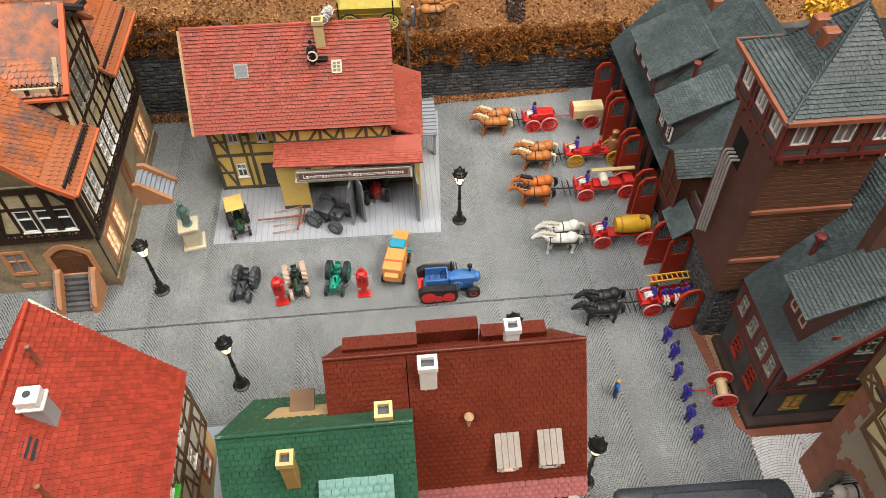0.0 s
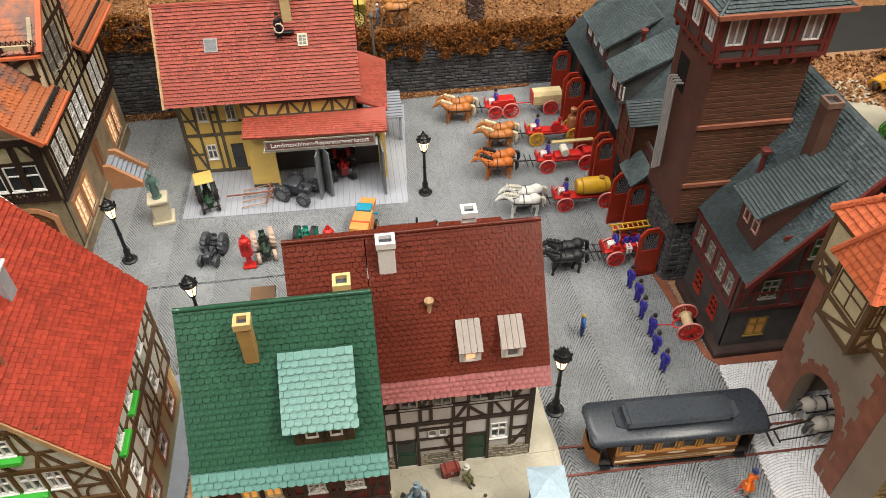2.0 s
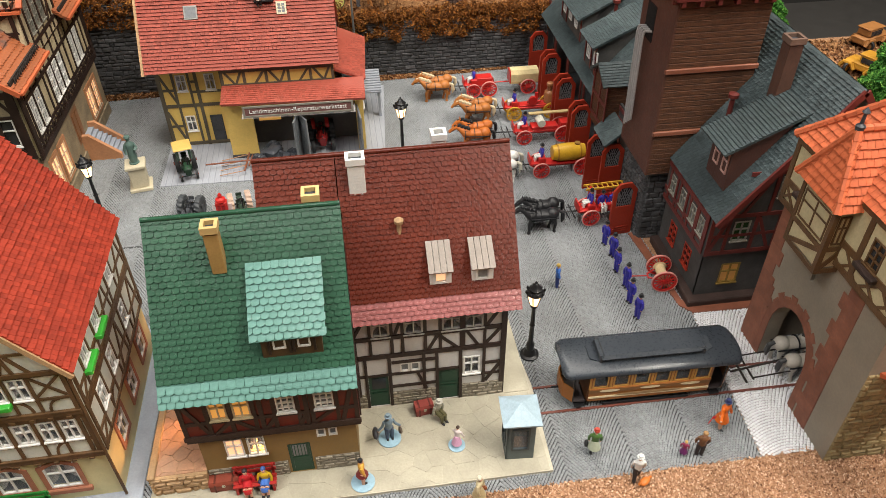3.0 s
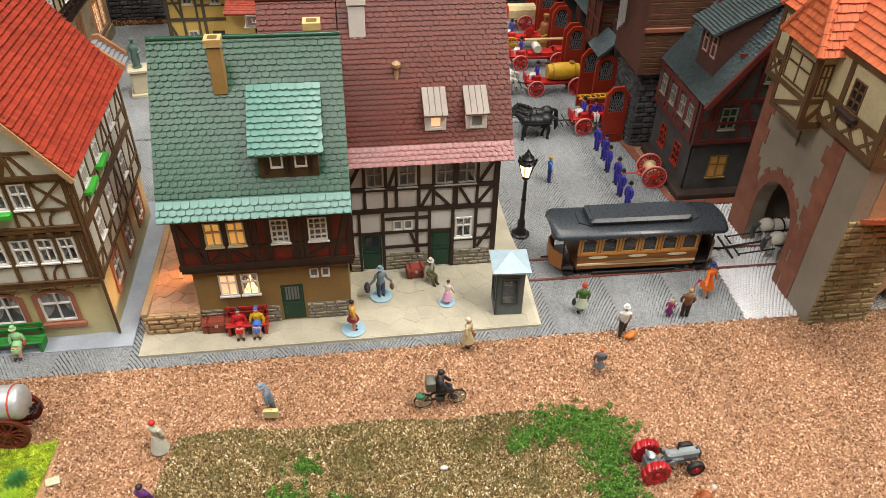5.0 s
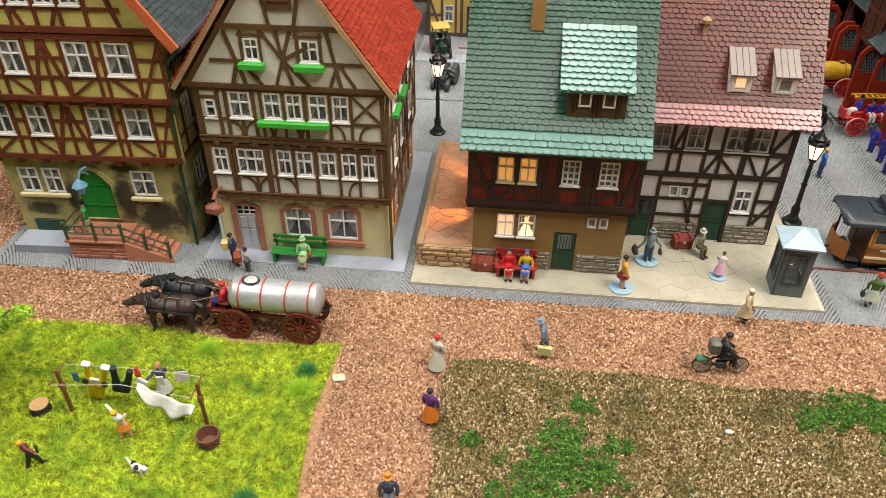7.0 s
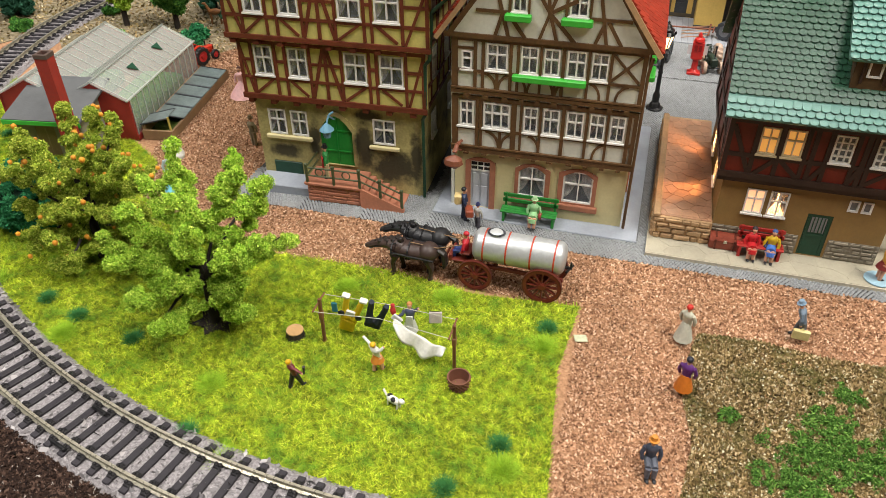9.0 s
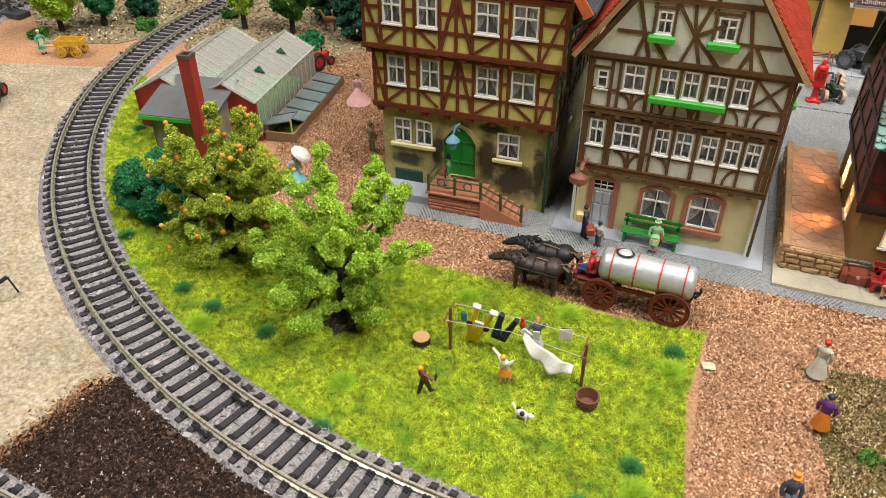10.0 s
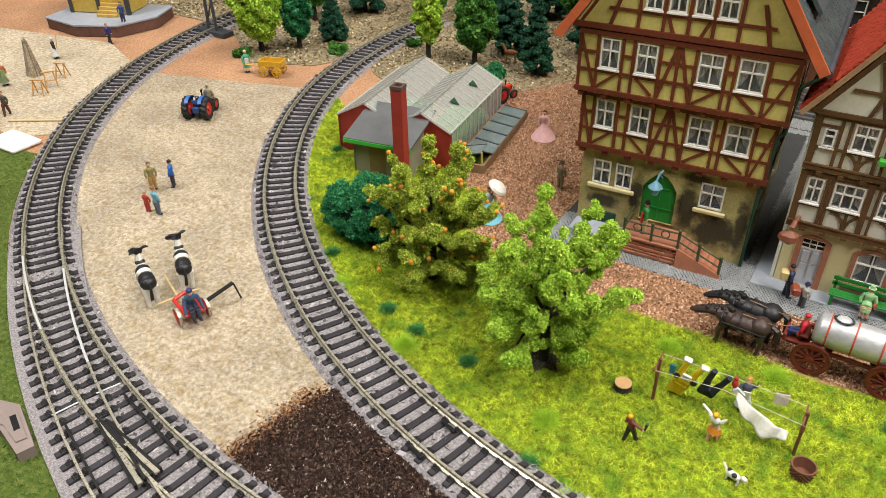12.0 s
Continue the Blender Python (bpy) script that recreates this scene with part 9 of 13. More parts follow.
# ---- street lamps ----
def street_lamp(x, y):
    t = thing("street_lamp", "black cast-iron street lamp with a lit warm lantern", "street lamp", cm(x, y, 0.05), "street lamps")
    part("base", Geo().lathe([(0.5, 0), (0.5, 0.1), (0.36, 0.16), (0.3, 0.35), (0.2, 0.45), (0.22, 0.9), (0.16, 1.0)], 14), BLACK_IRON, t, smooth=True)
    part("post", Geo().lathe([(0.16, 1.0), (0.13, 1.1), (0.12, 2.2), (0.16, 2.28), (0.11, 2.36), (0.1, 3.5), (0.2, 3.62), (0.14, 3.75)], 12), BLACK_IRON, t, smooth=True)
    ln = part("lantern", Geo().lathe([(0.2, 3.75), (0.24, 3.82), (0.40, 4.5), (0.38, 4.52), (0.2, 3.84)], 6), LAMP_GLASS, t, "glowing lantern glass")
    g = Geo()
    for k in range(6):
        a = 1.0472 * k
        g.cyl((0.22 * math.cos(a), 0.22 * math.sin(a), 3.78), (0.42 * math.cos(a), 0.42 * math.sin(a), 4.52), 0.03, n=5)
    part("lantern_frame", g, BLACK_IRON, ln)
    c = Geo().lathe([(0.43, 4.5), (0.48, 4.56), (0.43, 4.62), (0.33, 4.72), (0.34, 4.85), (0.2, 4.95), (0.16, 5.08), (0.05, 5.15), (0.08, 5.22), (0.02, 5.32)], 12)
    for k in range(8):
        a = 0.7854 * k
        c.ball((0.46 * math.cos(a), 0.46 * math.sin(a), 4.66), (0.07, 0.07, 0.11), 6, 4)
    part("cap", c, BLACK_IRON, ln, smooth=True)
    return t


lamp = street_lamp(-6.2, 22.6)
for x, y in ((-0.4, 15.0), (13.9, 26.9), (18.7, 7.2), (15.7, 15.0)):
    copy_thing(lamp, cm(x, y, 0.05))

# ---- fire wagons ----
RED, PALE_RIM = (0.50, 0.022, 0.018), (0.62, 0.25, 0.22)


def wagon(x, y, a, label, body, wheel_colour=RED, r=0.62, length=4.6, front=-1.5, rear=1.5):
    """A horse-drawn fire wagon, nose to -x: bed, driver's box, springs, pole, four spoked wheels; body adds the rest."""
    t = thing("fire_wagon", label, "fire wagon", cm(x, y, 0.06, 0, 0, a), "fire wagons")
    P = RED_PAINT
    part("bed", Geo().soft(front - 0.4, -0.42, 0.85, rear + 0.5, 0.42, 1.0, 0.04).box(front - 0.2, -0.3, 0.72, rear + 0.3, -0.2, 0.86).box(front - 0.2, 0.2, 0.72, rear + 0.3, 0.3, 0.86), P, t)
    part("driver_box", Geo().soft(front - 0.75, -0.45, 1.0, front - 0.1, 0.45, 1.1, 0.03).soft(front - 0.15, -0.45, 1.0, front + 0.35, 0.45, 1.5, 0.05).box(front - 0.8, -0.45, 1.0, front - 0.72, 0.45, 1.55), P, t)
    part("axle", Geo().cyl((front, -0.72, r), (front, 0.72, r), 0.06), DARK_METAL, t)
    part("axle", Geo().cyl((rear, -0.72, r * 1.12), (rear, 0.72, r * 1.12), 0.06), DARK_METAL, t)
    W = dye(wheel_colour)
    for s in (-1, 1):
        spoked_wheel(t, front, s * 0.68, r, r * 0.92, W, 12, 0.1, dye(PALE_RIM) if wheel_colour == RED else W)
        spoked_wheel(t, rear, s * 0.68, r * 1.12, r * 1.05, W, 12, 0.1, dye(PALE_RIM) if wheel_colour == RED else W)
    part("pole", Geo().cyl((front - 0.4, 0, 0.8), (front - 3.1, 0, 0.95), 0.05).cyl((front - 1.1, -0.75, 0.85), (front - 1.1, 0.75, 0.85), 0.045).cyl((front - 1.5, -0.8, 0.86), (front - 1.5, -0.1, 0.86), 0.04).cyl((front - 1.5, 0.1, 0.86), (front - 1.5, 0.8, 0.86), 0.04), BLACK_IRON, t, "black pole with swingletrees")
    body(t, front, rear)
    return t


def fireman(x, y, z, a, sit=True, low=WHITE, group="firemen", label="seated fireman figurine in blue coat and white trousers"):
    return figurine(x, y, z, a, NAVY, low, label, BLACK, sit=sit, group=group, brim=0.03)


def covered(t, f, r):
    part("side_board", Geo().soft(f + 0.3, -0.45, 1.0, f + 1.6, 0.45, 1.6, 0.04), RED_PAINT, t)


def trailer(x, y, a):
    t = thing("covered_trailer", "red two-wheeled trailer with cream canvas cover", "trailer", cm(x, y, 0.06, 0, 0, a))
    part("bed", Geo().soft(-1.2, -0.5, 0.9, 1.2, 0.5, 1.1, 0.04), dye((0.62, 0.46, 0.22)), t)
    part("cover", Geo().extrude([(-1.15, -0.52, 1.1), (-1.15, -0.55, 1.75), (-1.15, -0.35, 2.05), (-1.15, 0.35, 2.05), (-1.15, 0.55, 1.75), (-1.15, 0.52, 1.1)], (2.3, 0, 0)), dye((0.60, 0.49, 0.26), 0.7), t, "cream canvas cover")
    part("end_board", Geo().extrude([(-1.25, -0.55, 1.0), (-1.25, -0.45, 2.0), (-1.25, 0.45, 2.0), (-1.25, 0.55, 1.0)], (0.08, 0, 0)), RED_PAINT, t)
    for s in (-1, 1):
        spoked_wheel(t, 0.3, s * 0.65, 0.68, 0.62, RED_PAINT, 12, 0.1, dye(PALE_RIM))
    part("drawbar", Geo().cyl((-1.2, 0, 0.95), (-2.6, 0, 0.95), 0.05), RED_PAINT, t)


def ladder_body(t, f, r):
    part("bench", Geo().soft(f + 0.6, -0.42, 1.0, r + 0.5, 0.42, 1.35, 0.05), RED_PAINT, t)
    part("back_rest", Geo().soft(f + 0.6, 0.3, 1.35, r + 0.5, 0.4, 1.7, 0.03), RED_PAINT, t)
    ld = part("ladder", Geo().box(f - 0.1, 0.42, 2.0, r + 3.2, 0.5, 2.12).box(f - 0.1, 0.92, 2.0, r + 3.2, 1.0, 2.12), dye((0.62, 0.33, 0.03)), t, "yellow wooden ladder")
    for k in range(18):
        part("rung", Geo().cyl((f + 0.1 + k * 0.34, 0.45, 2.06), (f + 0.1 + k * 0.34, 0.97, 2.06), 0.04, n=6), dye((0.62, 0.33, 0.03)), ld)
    part("ladder_rest", Geo().box(f + 0.3, 0.38, 1.0, f + 0.42, 1.0, 2.0).box(r + 0.2, 0.38, 1.0, r + 0.32, 1.0, 2.0), RED_PAINT, t)


def barrel_body(t, f, r):
    b = part("barrel", Geo().lathe([(0.5, -1.15), (0.6, -0.6), (0.63, 0), (0.6, 0.6), (0.5, 1.15)], 18).turn(Matrix.Translation((f + 2.0, 0, 1.62)) @ Matrix.Rotation(radians(90), 4, "Y")), dye((0.58, 0.33, 0.02)), t, "yellow water barrel", True)
    for k in (-0.8, 0.8):
        part("hoop", Geo().lathe([(0.575, k - 0.05), (0.6, k - 0.05), (0.6, k + 0.05), (0.575, k + 0.05)], 18).turn(Matrix.Translation((f + 2.0, 0, 1.62)) @ Matrix.Rotation(radians(90), 4, "Y")), dye((0.40, 0.2, 0.02)), b)
    part("filler", Geo().cyl((f + 2.6, 0, 2.15), (f + 2.6, 0, 2.32), 0.2), dye((0.25, 0.13, 0.03)), b)


def steam_body(t, f, r):
    part("frame_rail", Geo().soft(f + 0.5, -0.35, 1.0, r + 0.4, 0.35, 1.12, 0.03), RED_PAINT, t)
    part("boiler", Geo().lathe([(0.42, 1.1), (0.42, 1.9), (0.36, 2.05), (0.2, 2.15), (0.2, 2.5), (0.27, 2.58), (0.25, 2.75), (0.05, 2.82)], 14, (r - 0.1, 0, 0)), dye((0.30, 0.12, 0.05), 0.25), t, "copper steam boiler with dark dome", True)
    part("pump", Geo().ball((f + 1.6, 0, 1.4), (0.3, 0.26, 0.32), 10, 6).cyl((f + 1.1, -0.2, 1.35), (f + 2.2, -0.2, 1.35), 0.1).cyl((f + 1.9, 0.1, 1.2), (f + 1.9, 0.1, 1.95), 0.13), RED_PAINT, t, smooth=True)
    part("fly_wheel", Geo().lathe([(0.3, -0.06), (0.36, -0.06), (0.36, 0.06), (0.3, 0.06)], 16).turn(Matrix.Translation((f + 1.5, -0.4, 1.5)) @ Matrix.Rotation(radians(90), 4, "X")), RED_PAINT, t)


def hose_body(t, f, r):
    part("box", Geo().soft(f + 0.6, -0.4, 1.0, r - 0.4, 0.4, 1.3, 0.04).soft(r - 0.2, -0.42, 1.0, r + 0.5, 0.42, 1.5, 0.04), RED_PAINT, t)
    part("hose_drum", Geo().lathe([(0.3, -0.42), (0.3, 0.42)], 14).turn(Matrix.Translation((f + 1.3, -0.1, 1.6)) @ Matrix.Rotation(radians(90), 4, "X")), dye((0.62, 0.6, 0.5)), t, "white hose drum")
    part("plank", Geo().box(f + 0.5, 0.3, 1.95, r + 0.6, 0.6, 2.05), dye((0.5, 0.38, 0.18)), t)


BAY, CREAM, CHEST = (0.42, 0.15, 0.035), (0.62, 0.50, 0.32), (0.50, 0.14, 0.025)
TEAMS = (
    (21.6, 36.3, 0, "small red fire wagon in front of a covered trailer", covered, RED, (BAY, CREAM, "brown toy horse with cream mane in harness"), -3.9),
    (24.6, 32.1, 0, "red steam pump wagon with yellow spoked wheels", steam_body, (0.55, 0.30, 0.03), (BAY, CREAM, "brown toy horse with cream mane in harness"), -4.3),
    (24.6, 28.5, 0, "red hose wagon with a white drum", hose_body, RED, (CHEST, BLACK, "chestnut toy horse with black mane in harness"), -5.0),
    (24.8, 24.0, 0, "red water wagon with a yellow barrel", barrel_body, RED, (WHITE, (0.55, 0.52, 0.42), "white toy horse in black harness"), -4.2),
    (26.6, 18.3, 3, "red ladder wagon with firemen on its benches", ladder_body, RED, (BLACK, BLACK, "black toy horse in harness"), -4.6),
)
for x, y, a, label, body, colour, (coat, mane, hl), off in TEAMS:
    short = body is covered
    wagon(x, y, a, label, body, colour, rear=0.3 if short else 1.5, front=-1.0 if short else -1.5)
    m = Matrix.Rotation(radians(a), 4, "Z")
    for s in (-0.5, 0.5):
        p = m @ Vector((off + 0.35 * s, s * 0.98, 0))
        toy_horse(x + p.x, y + p.y, 0.06, 180 + a + s * 6, coat, mane, hl, head=0.5 if coat == WHITE else 0.2)
    p = m @ Vector(((-1.0 if short else -1.5) + 0.12, 0, 0))
    fireman(x + p.x, y + p.y, 1.05, -90 + a, label="fireman figurine in blue coat on the driver's box")
for k in range(4):
    m = Matrix.Rotation(radians(3), 4, "Z") @ Vector((-0.6 + k * 0.72, -0.05, 0))
    fireman(26.6 + m.x, 18.3 + m.y, 0.85, 3, label="fireman figurine in blue coat on the ladder wagon's bench")
trailer(24.9, 36.3, 0)
for x, y in ((25.5, 15.6), (25.6, 14.4), (25.4, 13.0), (25.5, 11.6), (25.3, 10.3), (25.3, 9.0)):
    figurine(x, y, 0.06, -75 + random.uniform(-15, 15), NAVY, NAVY, "standing fireman figurine in blue uniform on the cobbles", BLACK, group="firemen in line", brim=0.03, arms=((0.28, -0.05, 0.9), (-0.28, -0.05, 0.9)))
figurine(21.5, 12.2, 0.06, 80, (0.03, 0.12, 0.42), (0.03, 0.05, 0.2), "fire officer figurine in bright blue coat", (0.45, 0.3, 0.06))

# hose reel cart
t = thing("hose_reel_cart", "red two-wheeled hose reel cart with a cream hose drum", "hose cart", cm(27.6, 11.6, 0.06, 0, 0, -8) @ Matrix.Scale(0.78, 4))
part("drum", Geo().lathe([(0.5, -0.72), (0.52, -0.68), (0.38, -0.6), (0.38, 0.6), (0.52, 0.68), (0.5, 0.72)], 18).turn(Matrix.Translation((0, 0, 1.0)) @ Matrix.Rotation(radians(90), 4, "X")), dye((0.60, 0.45, 0.25)), t, "cream hose drum", True)
for s in (-1, 1):
    spoked_wheel(t, 0, s * 0.95, 0.98, 0.9, RED_PAINT, 14, 0.12, dye(PALE_RIM))
part("shaft", Geo().cyl((-0.2, -0.7, 0.9), (-1.0, -0.2, 0.75), 0.06).cyl((-0.2, 0.7, 0.9), (-1.0, 0.2, 0.75), 0.06).cyl((-1.0, -0.3, 0.75), (-1.0, 0.3, 0.75), 0.06).cyl((-1.0, 0, 0.75), (-2.7, 0, 0.7), 0.05).cyl((-2.7, -0.3, 0.7), (-2.7, 0.3, 0.7), 0.05), RED_PAINT, t)

# ---- machines in front of the workshop ----
tractor(-0.7, 22.2, 0.05, -12, (0.06, 0.065, 0.075), (0.05, 0.055, 0.06), "dark grey model tractor on the cobbles", fenders=False, scale=0.85, wide=0.85, tyre=dye((0.05, 0.055, 0.06)))
tractor(2.7, 22.1, 0.05, 12, (0.03, 0.055, 0.035), (0.5, 0.36, 0.26), "dark green model tractor with copper-coloured steel wheels", fenders=False, scale=0.85, wide=0.85, tyre=dye((0.45, 0.32, 0.24), 0.3), tall=True)
tractor(5.3, 22.1, 0.05, -10, (0.01, 0.30, 0.20), (0.01, 0.22, 0.15), "turquoise green model tractor on the cobbles", fenders=False, scale=0.85, wide=0.85, spoked=True)
tractor(-1.5, 27.7, 0.14, 15, (0.02, 0.06, 0.03), (0.25, 0.05, 0.03), "dark green steam tractor with an ochre canopy", scale=0.85, wide=0.85, canopy=(0.60, 0.40, 0.11), spoked=True)
tractor(8.1, 30.3, 0.14, 5, (0.42, 0.02, 0.02), (0.3, 0.02, 0.02), "red tractor inside the open garage")
t = thing("broken_tractor", "dark grey tractor wreck lying in pieces on the slab", "tractor", cm(4.7, 27.9, 0.14, 0, 0, 60))
part("body", Geo().soft(-0.4, -1.2, 0.5, 0.4, 1.0, 1.1, 0.1).soft(-0.6, -0.4, 0.6, 0.6, 0.5, 1.35, 0.1).cyl((-0.3, -0.8, 1.1), (-0.3, -0.8, 1.5), 0.12), DARK_METAL, t, smooth=True)
for x, y, r in ((-0.95, 0.6, 0.62), (0.95, 0.6, 0.62), (-0.9, -1.1, 0.5), (0.9, -1.0, 0.5)):
    tractor_wheel(t, x, y, r, r, 0.4, GREY_METAL, DARK_METAL)
# hay tedder
t = thing("hay_rake", "rust-brown horse-drawn hay rake with long tines", "hay rake", cm(1.7, 27.8, 0.14))
part("beam", Geo().cyl((-1.9, 0, 0.5), (1.3, 0.15, 0.5), 0.06).cyl((0.9, -1.1, 0.45), (1.1, 1.2, 0.45), 0.07).cyl((1.2, -0.6, 0.5), (1.35, 0.8, 0.5), 0.05), COPPER_EDGE, t)
for k in range(4):
    part("tine", Geo().cyl((0.95 + 0.04 * k, -1.0 + k * 0.7, 0.4), (-0.9, -0.95 + k * 0.65, 0.1), 0.035), dye((0.40, 0.22, 0.12)), t)
# petrol pumps
for x, y in ((1.75, 20.9), (7.05, 21.05)):
    t = thing("petrol_pump", "bright red petrol pump with clear plastic globe on the cobbles", "petrol pump", cm(x, y, 0.05), "petrol pumps")
    part("foot", Geo().soft(-0.42, -0.3, 0, 0.42, 0.3, 0.16, 0.03).lathe([(0.34, 0.16), (0.2, 0.35), (0.18, 0.95), (0.3, 1.05)], 12), RED_PAINT, t)
    part("case", Geo().soft(-0.36, -0.26, 1.0, 0.36, 0.26, 2.2, 0.08).lathe([(0.34, 2.2), (0.3, 2.35), (0.12, 2.45), (0.14, 2.6), (0.05, 2.75)], 12), RED_PAINT, t, smooth=True)
    part("dial", Geo().box(-0.22, -0.3, 1.6, -0.04, -0.26, 2.0).box(0.04, -0.3, 1.6, 0.22, -0.26, 2.0), dye((0.25, 0.01, 0.01)), t)
    part("shield", Geo().box(-0.62, 0.0, 1.3, -0.36, 0.04, 1.9).box(0.36, 0.0, 1.3, 0.62, 0.04, 1.9), clear("clear_shield", (0.8, 0.7, 0.7), 0.45, 0.2), t)
# threshing machine
t = thing("threshing_machine", "light orange wooden threshing machine with blue hopper", "threshing machine", cm(9.25, 22.8, 0.05, 0, 0, -14))
OR = dye((0.62, 0.27, 0.07))
part("body", Geo().soft(-0.62, -1.3, 0.5, 0.62, 0.7, 1.75, 0.04), OR, t)
for z in (0.8, 1.1, 1.4):
    part("slat", Geo().box(-0.66, -1.25, z, 0.66, 0.65, z + 0.06), dye((0.52, 0.2, 0.05)), t)
part("feeder", Geo().extrude([(-0.5, 0.7, 0.7), (-0.5, 0.7, 1.7), (-0.5, 2.3, 1.5), (-0.5, 2.3, 1.2)], (1.0, 0, 0)), OR, t)
part("hopper", Geo().soft(-0.52, 0.5, 1.72, 0.5, 1.25, 1.92, 0.04).box(0.5, 0.7, 1.4, 0.95, 0.85, 1.5), dye((0.01, 0.24, 0.36)), t, "blue hopper lid")
part("strap", Geo().box(-0.65, -0.62, 0.5, 0.65, -0.5, 1.79), dye((0.6, 0.08, 0.03)), t)
part("chute", Geo().extrude([(-0.45, -1.3, 0.9), (-0.45, -1.3, 1.4), (-0.45, -1.55, 1.25), (-0.45, -1.55, 0.8)], (0.9, 0, 0)), OR, t)
for x, y, r in ((-0.7, -0.9, 0.36), (0.7, -0.9, 0.36), (-0.7, 0.9, 0.36), (0.7, 0.9, 0.36)):
    tractor_wheel(t, x, y, r, r, 0.16, dye((0.62, 0.27, 0.07)), None, 0)


# blue half-track
def half_track(x, y, a):
    t = thing("crawler_tractor", "blue half-track tractor with black tracks and red track wheels", "tractor", cm(x, y, 0.05, 0, 0, a))
    B = dye((0.035, 0.13, 0.36))
    part("bonnet", Geo().soft(-0.1, -0.36, 0.85, 1.5, 0.36, 1.5, 0.12), B, t, smooth=True)
    part("boiler", Geo().lathe([(0.05, -0.5), (0.3, -0.45), (0.36, -0.2), (0.36, 0.2), (0.3, 0.45), (0.05, 0.5)], 14, (0, 0, 0)).turn(Matrix.Translation((0.45, 0, 0.85)) @ Matrix.Rotation(radians(90), 4, "X")), B, t, smooth=True)
    part("cylinder_head", Geo().lathe([(0.3, 0), (0.3, 0.25), (0.12, 0.35)], 14).turn(Matrix.Translation((1.45, 0, 1.1)) @ Matrix.Rotation(radians(90), 4, "Y")), B, t, smooth=True)
    part("chassis", Geo().soft(-1.5, -0.35, 0.45, 1.4, 0.35, 0.9, 0.05), dye((0.02, 0.07, 0.2)), t)
    cab = Geo()
    for p in ((-1.35, -0.5, -0.1, -0.42), (-1.35, 0.42, -0.1, 0.5), (-0.14, -0.42, -0.06, 0.42)):
        cab.box(p[0], p[1], 0.9, p[2], p[3], 1.55)
    cab.box(-1.35, -0.42, 0.85, -0.1, 0.42, 0.95)
    part("cab", cab, B, t, "open blue driver's cab")
    part("seat", Geo().soft(-1.15, -0.25, 0.95, -0.8, 0.25, 1.25, 0.05), dye((0.02, 0.06, 0.18)), t)
    st = Geo()
    for k in range(12):
        a0, a1 = 0.5236 * k, 0.5236 * (k + 1)
        st.cyl((-0.4 + 0.1 * math.cos(a0), 0.22 * math.sin(a0), 1.5 + 0.16 * math.cos(a0)), (-0.4 + 0.1 * math.cos(a1), 0.22 * math.sin(a1), 1.5 + 0.16 * math.cos(a1)), 0.03, n=5)
    part("steering_wheel", st.cyl((-0.4, 0, 1.5), (-0.15, 0, 1.3), 0.03), BLACK_IRON, t)
    part("exhaust", Geo().cyl((0.15, 0.22, 1.45), (0.15, 0.22, 2.3), 0.09, 0.07).cyl((1.2, 0.1, 1.4), (1.2, 0.1, 1.9), 0.07).ball((1.2, 0.1, 1.95), 0.16, 8, 6), BLACK_IRON, t, smooth=True)
    for s in (-1, 1):
        y0 = s * 0.78
        path = [(-1.75 + 0.0, 0.62)] + [(-1.3 + 0.62 * math.cos(k), 0.66 + 0.62 * math.sin(k)) for k in (2.6, 2.1, 1.57)] + [(0.05, 1.12), (0.35, 0.95), (0.45, 0.6), (0.3, 0.16), (-1.3, 0.04), (-1.7, 0.2)]
        tr = part("crawler_track", Geo().extrude([(px, y0 - 0.2, pz) for px, pz in path], (0, 0.4, 0)), BLACK_RUBBER, t)
        for k in range(16):
            u = -1.5 + k * 0.13
            part("track_shoe", Geo().box(u, y0 - 0.24, 1.22 - 0.06 * max(0, u + 0.9), u + 0.07, y0 + 0.24, 1.31 - 0.06 * max(0, u + 0.9)), BLACK_RUBBER, tr)
        for cx, r in ((-1.25, 0.42), (-0.1, 0.36), (-0.7, 0.26)):
            part("track_wheel", Geo().lathe([(0.04, -0.04), (r, -0.04), (r, 0.04), (0.04, 0.05)], 16).turn(Matrix.Translation((cx, y0 + s * 0.2, 0.1 + r + 0.12)) @ Matrix.Rotation(radians(90), 4, "X")), RED_PAINT, t, smooth=True)
    part("rear_frame", Geo().box(-1.8, -0.55, 0.5, -1.45, 0.55, 0.62).box(-1.6, -0.1, 0.5, -1.5, 0.1, 1.2), RED_PAINT, t)
    for s in (-1, 1):
        wh = part("front_wheel", Geo().lathe([(0.2, -0.14), (0.38, -0.13), (0.42, 0), (0.38, 0.13), (0.2, 0.14)], 18).turn(Matrix.Translation((1.35, s * 0.62, 0.42)) @ Matrix.Rotation(radians(90), 4, "X")), BLACK_RUBBER, t, smooth=True)
        part("rim", Geo().lathe([(0.03, -0.12), (0.22, -0.15), (0.22, 0.15), (0.03, 0.12)], 14).turn(Matrix.Translation((1.35, s * 0.62, 0.42)) @ Matrix.Rotation(radians(90), 4, "X")), RED_PAINT, wh)
    t.matrix_basis = t.matrix_basis @ Matrix.Scale(1.12, 4)
    return t


half_track(12.6, 20.9, 0)

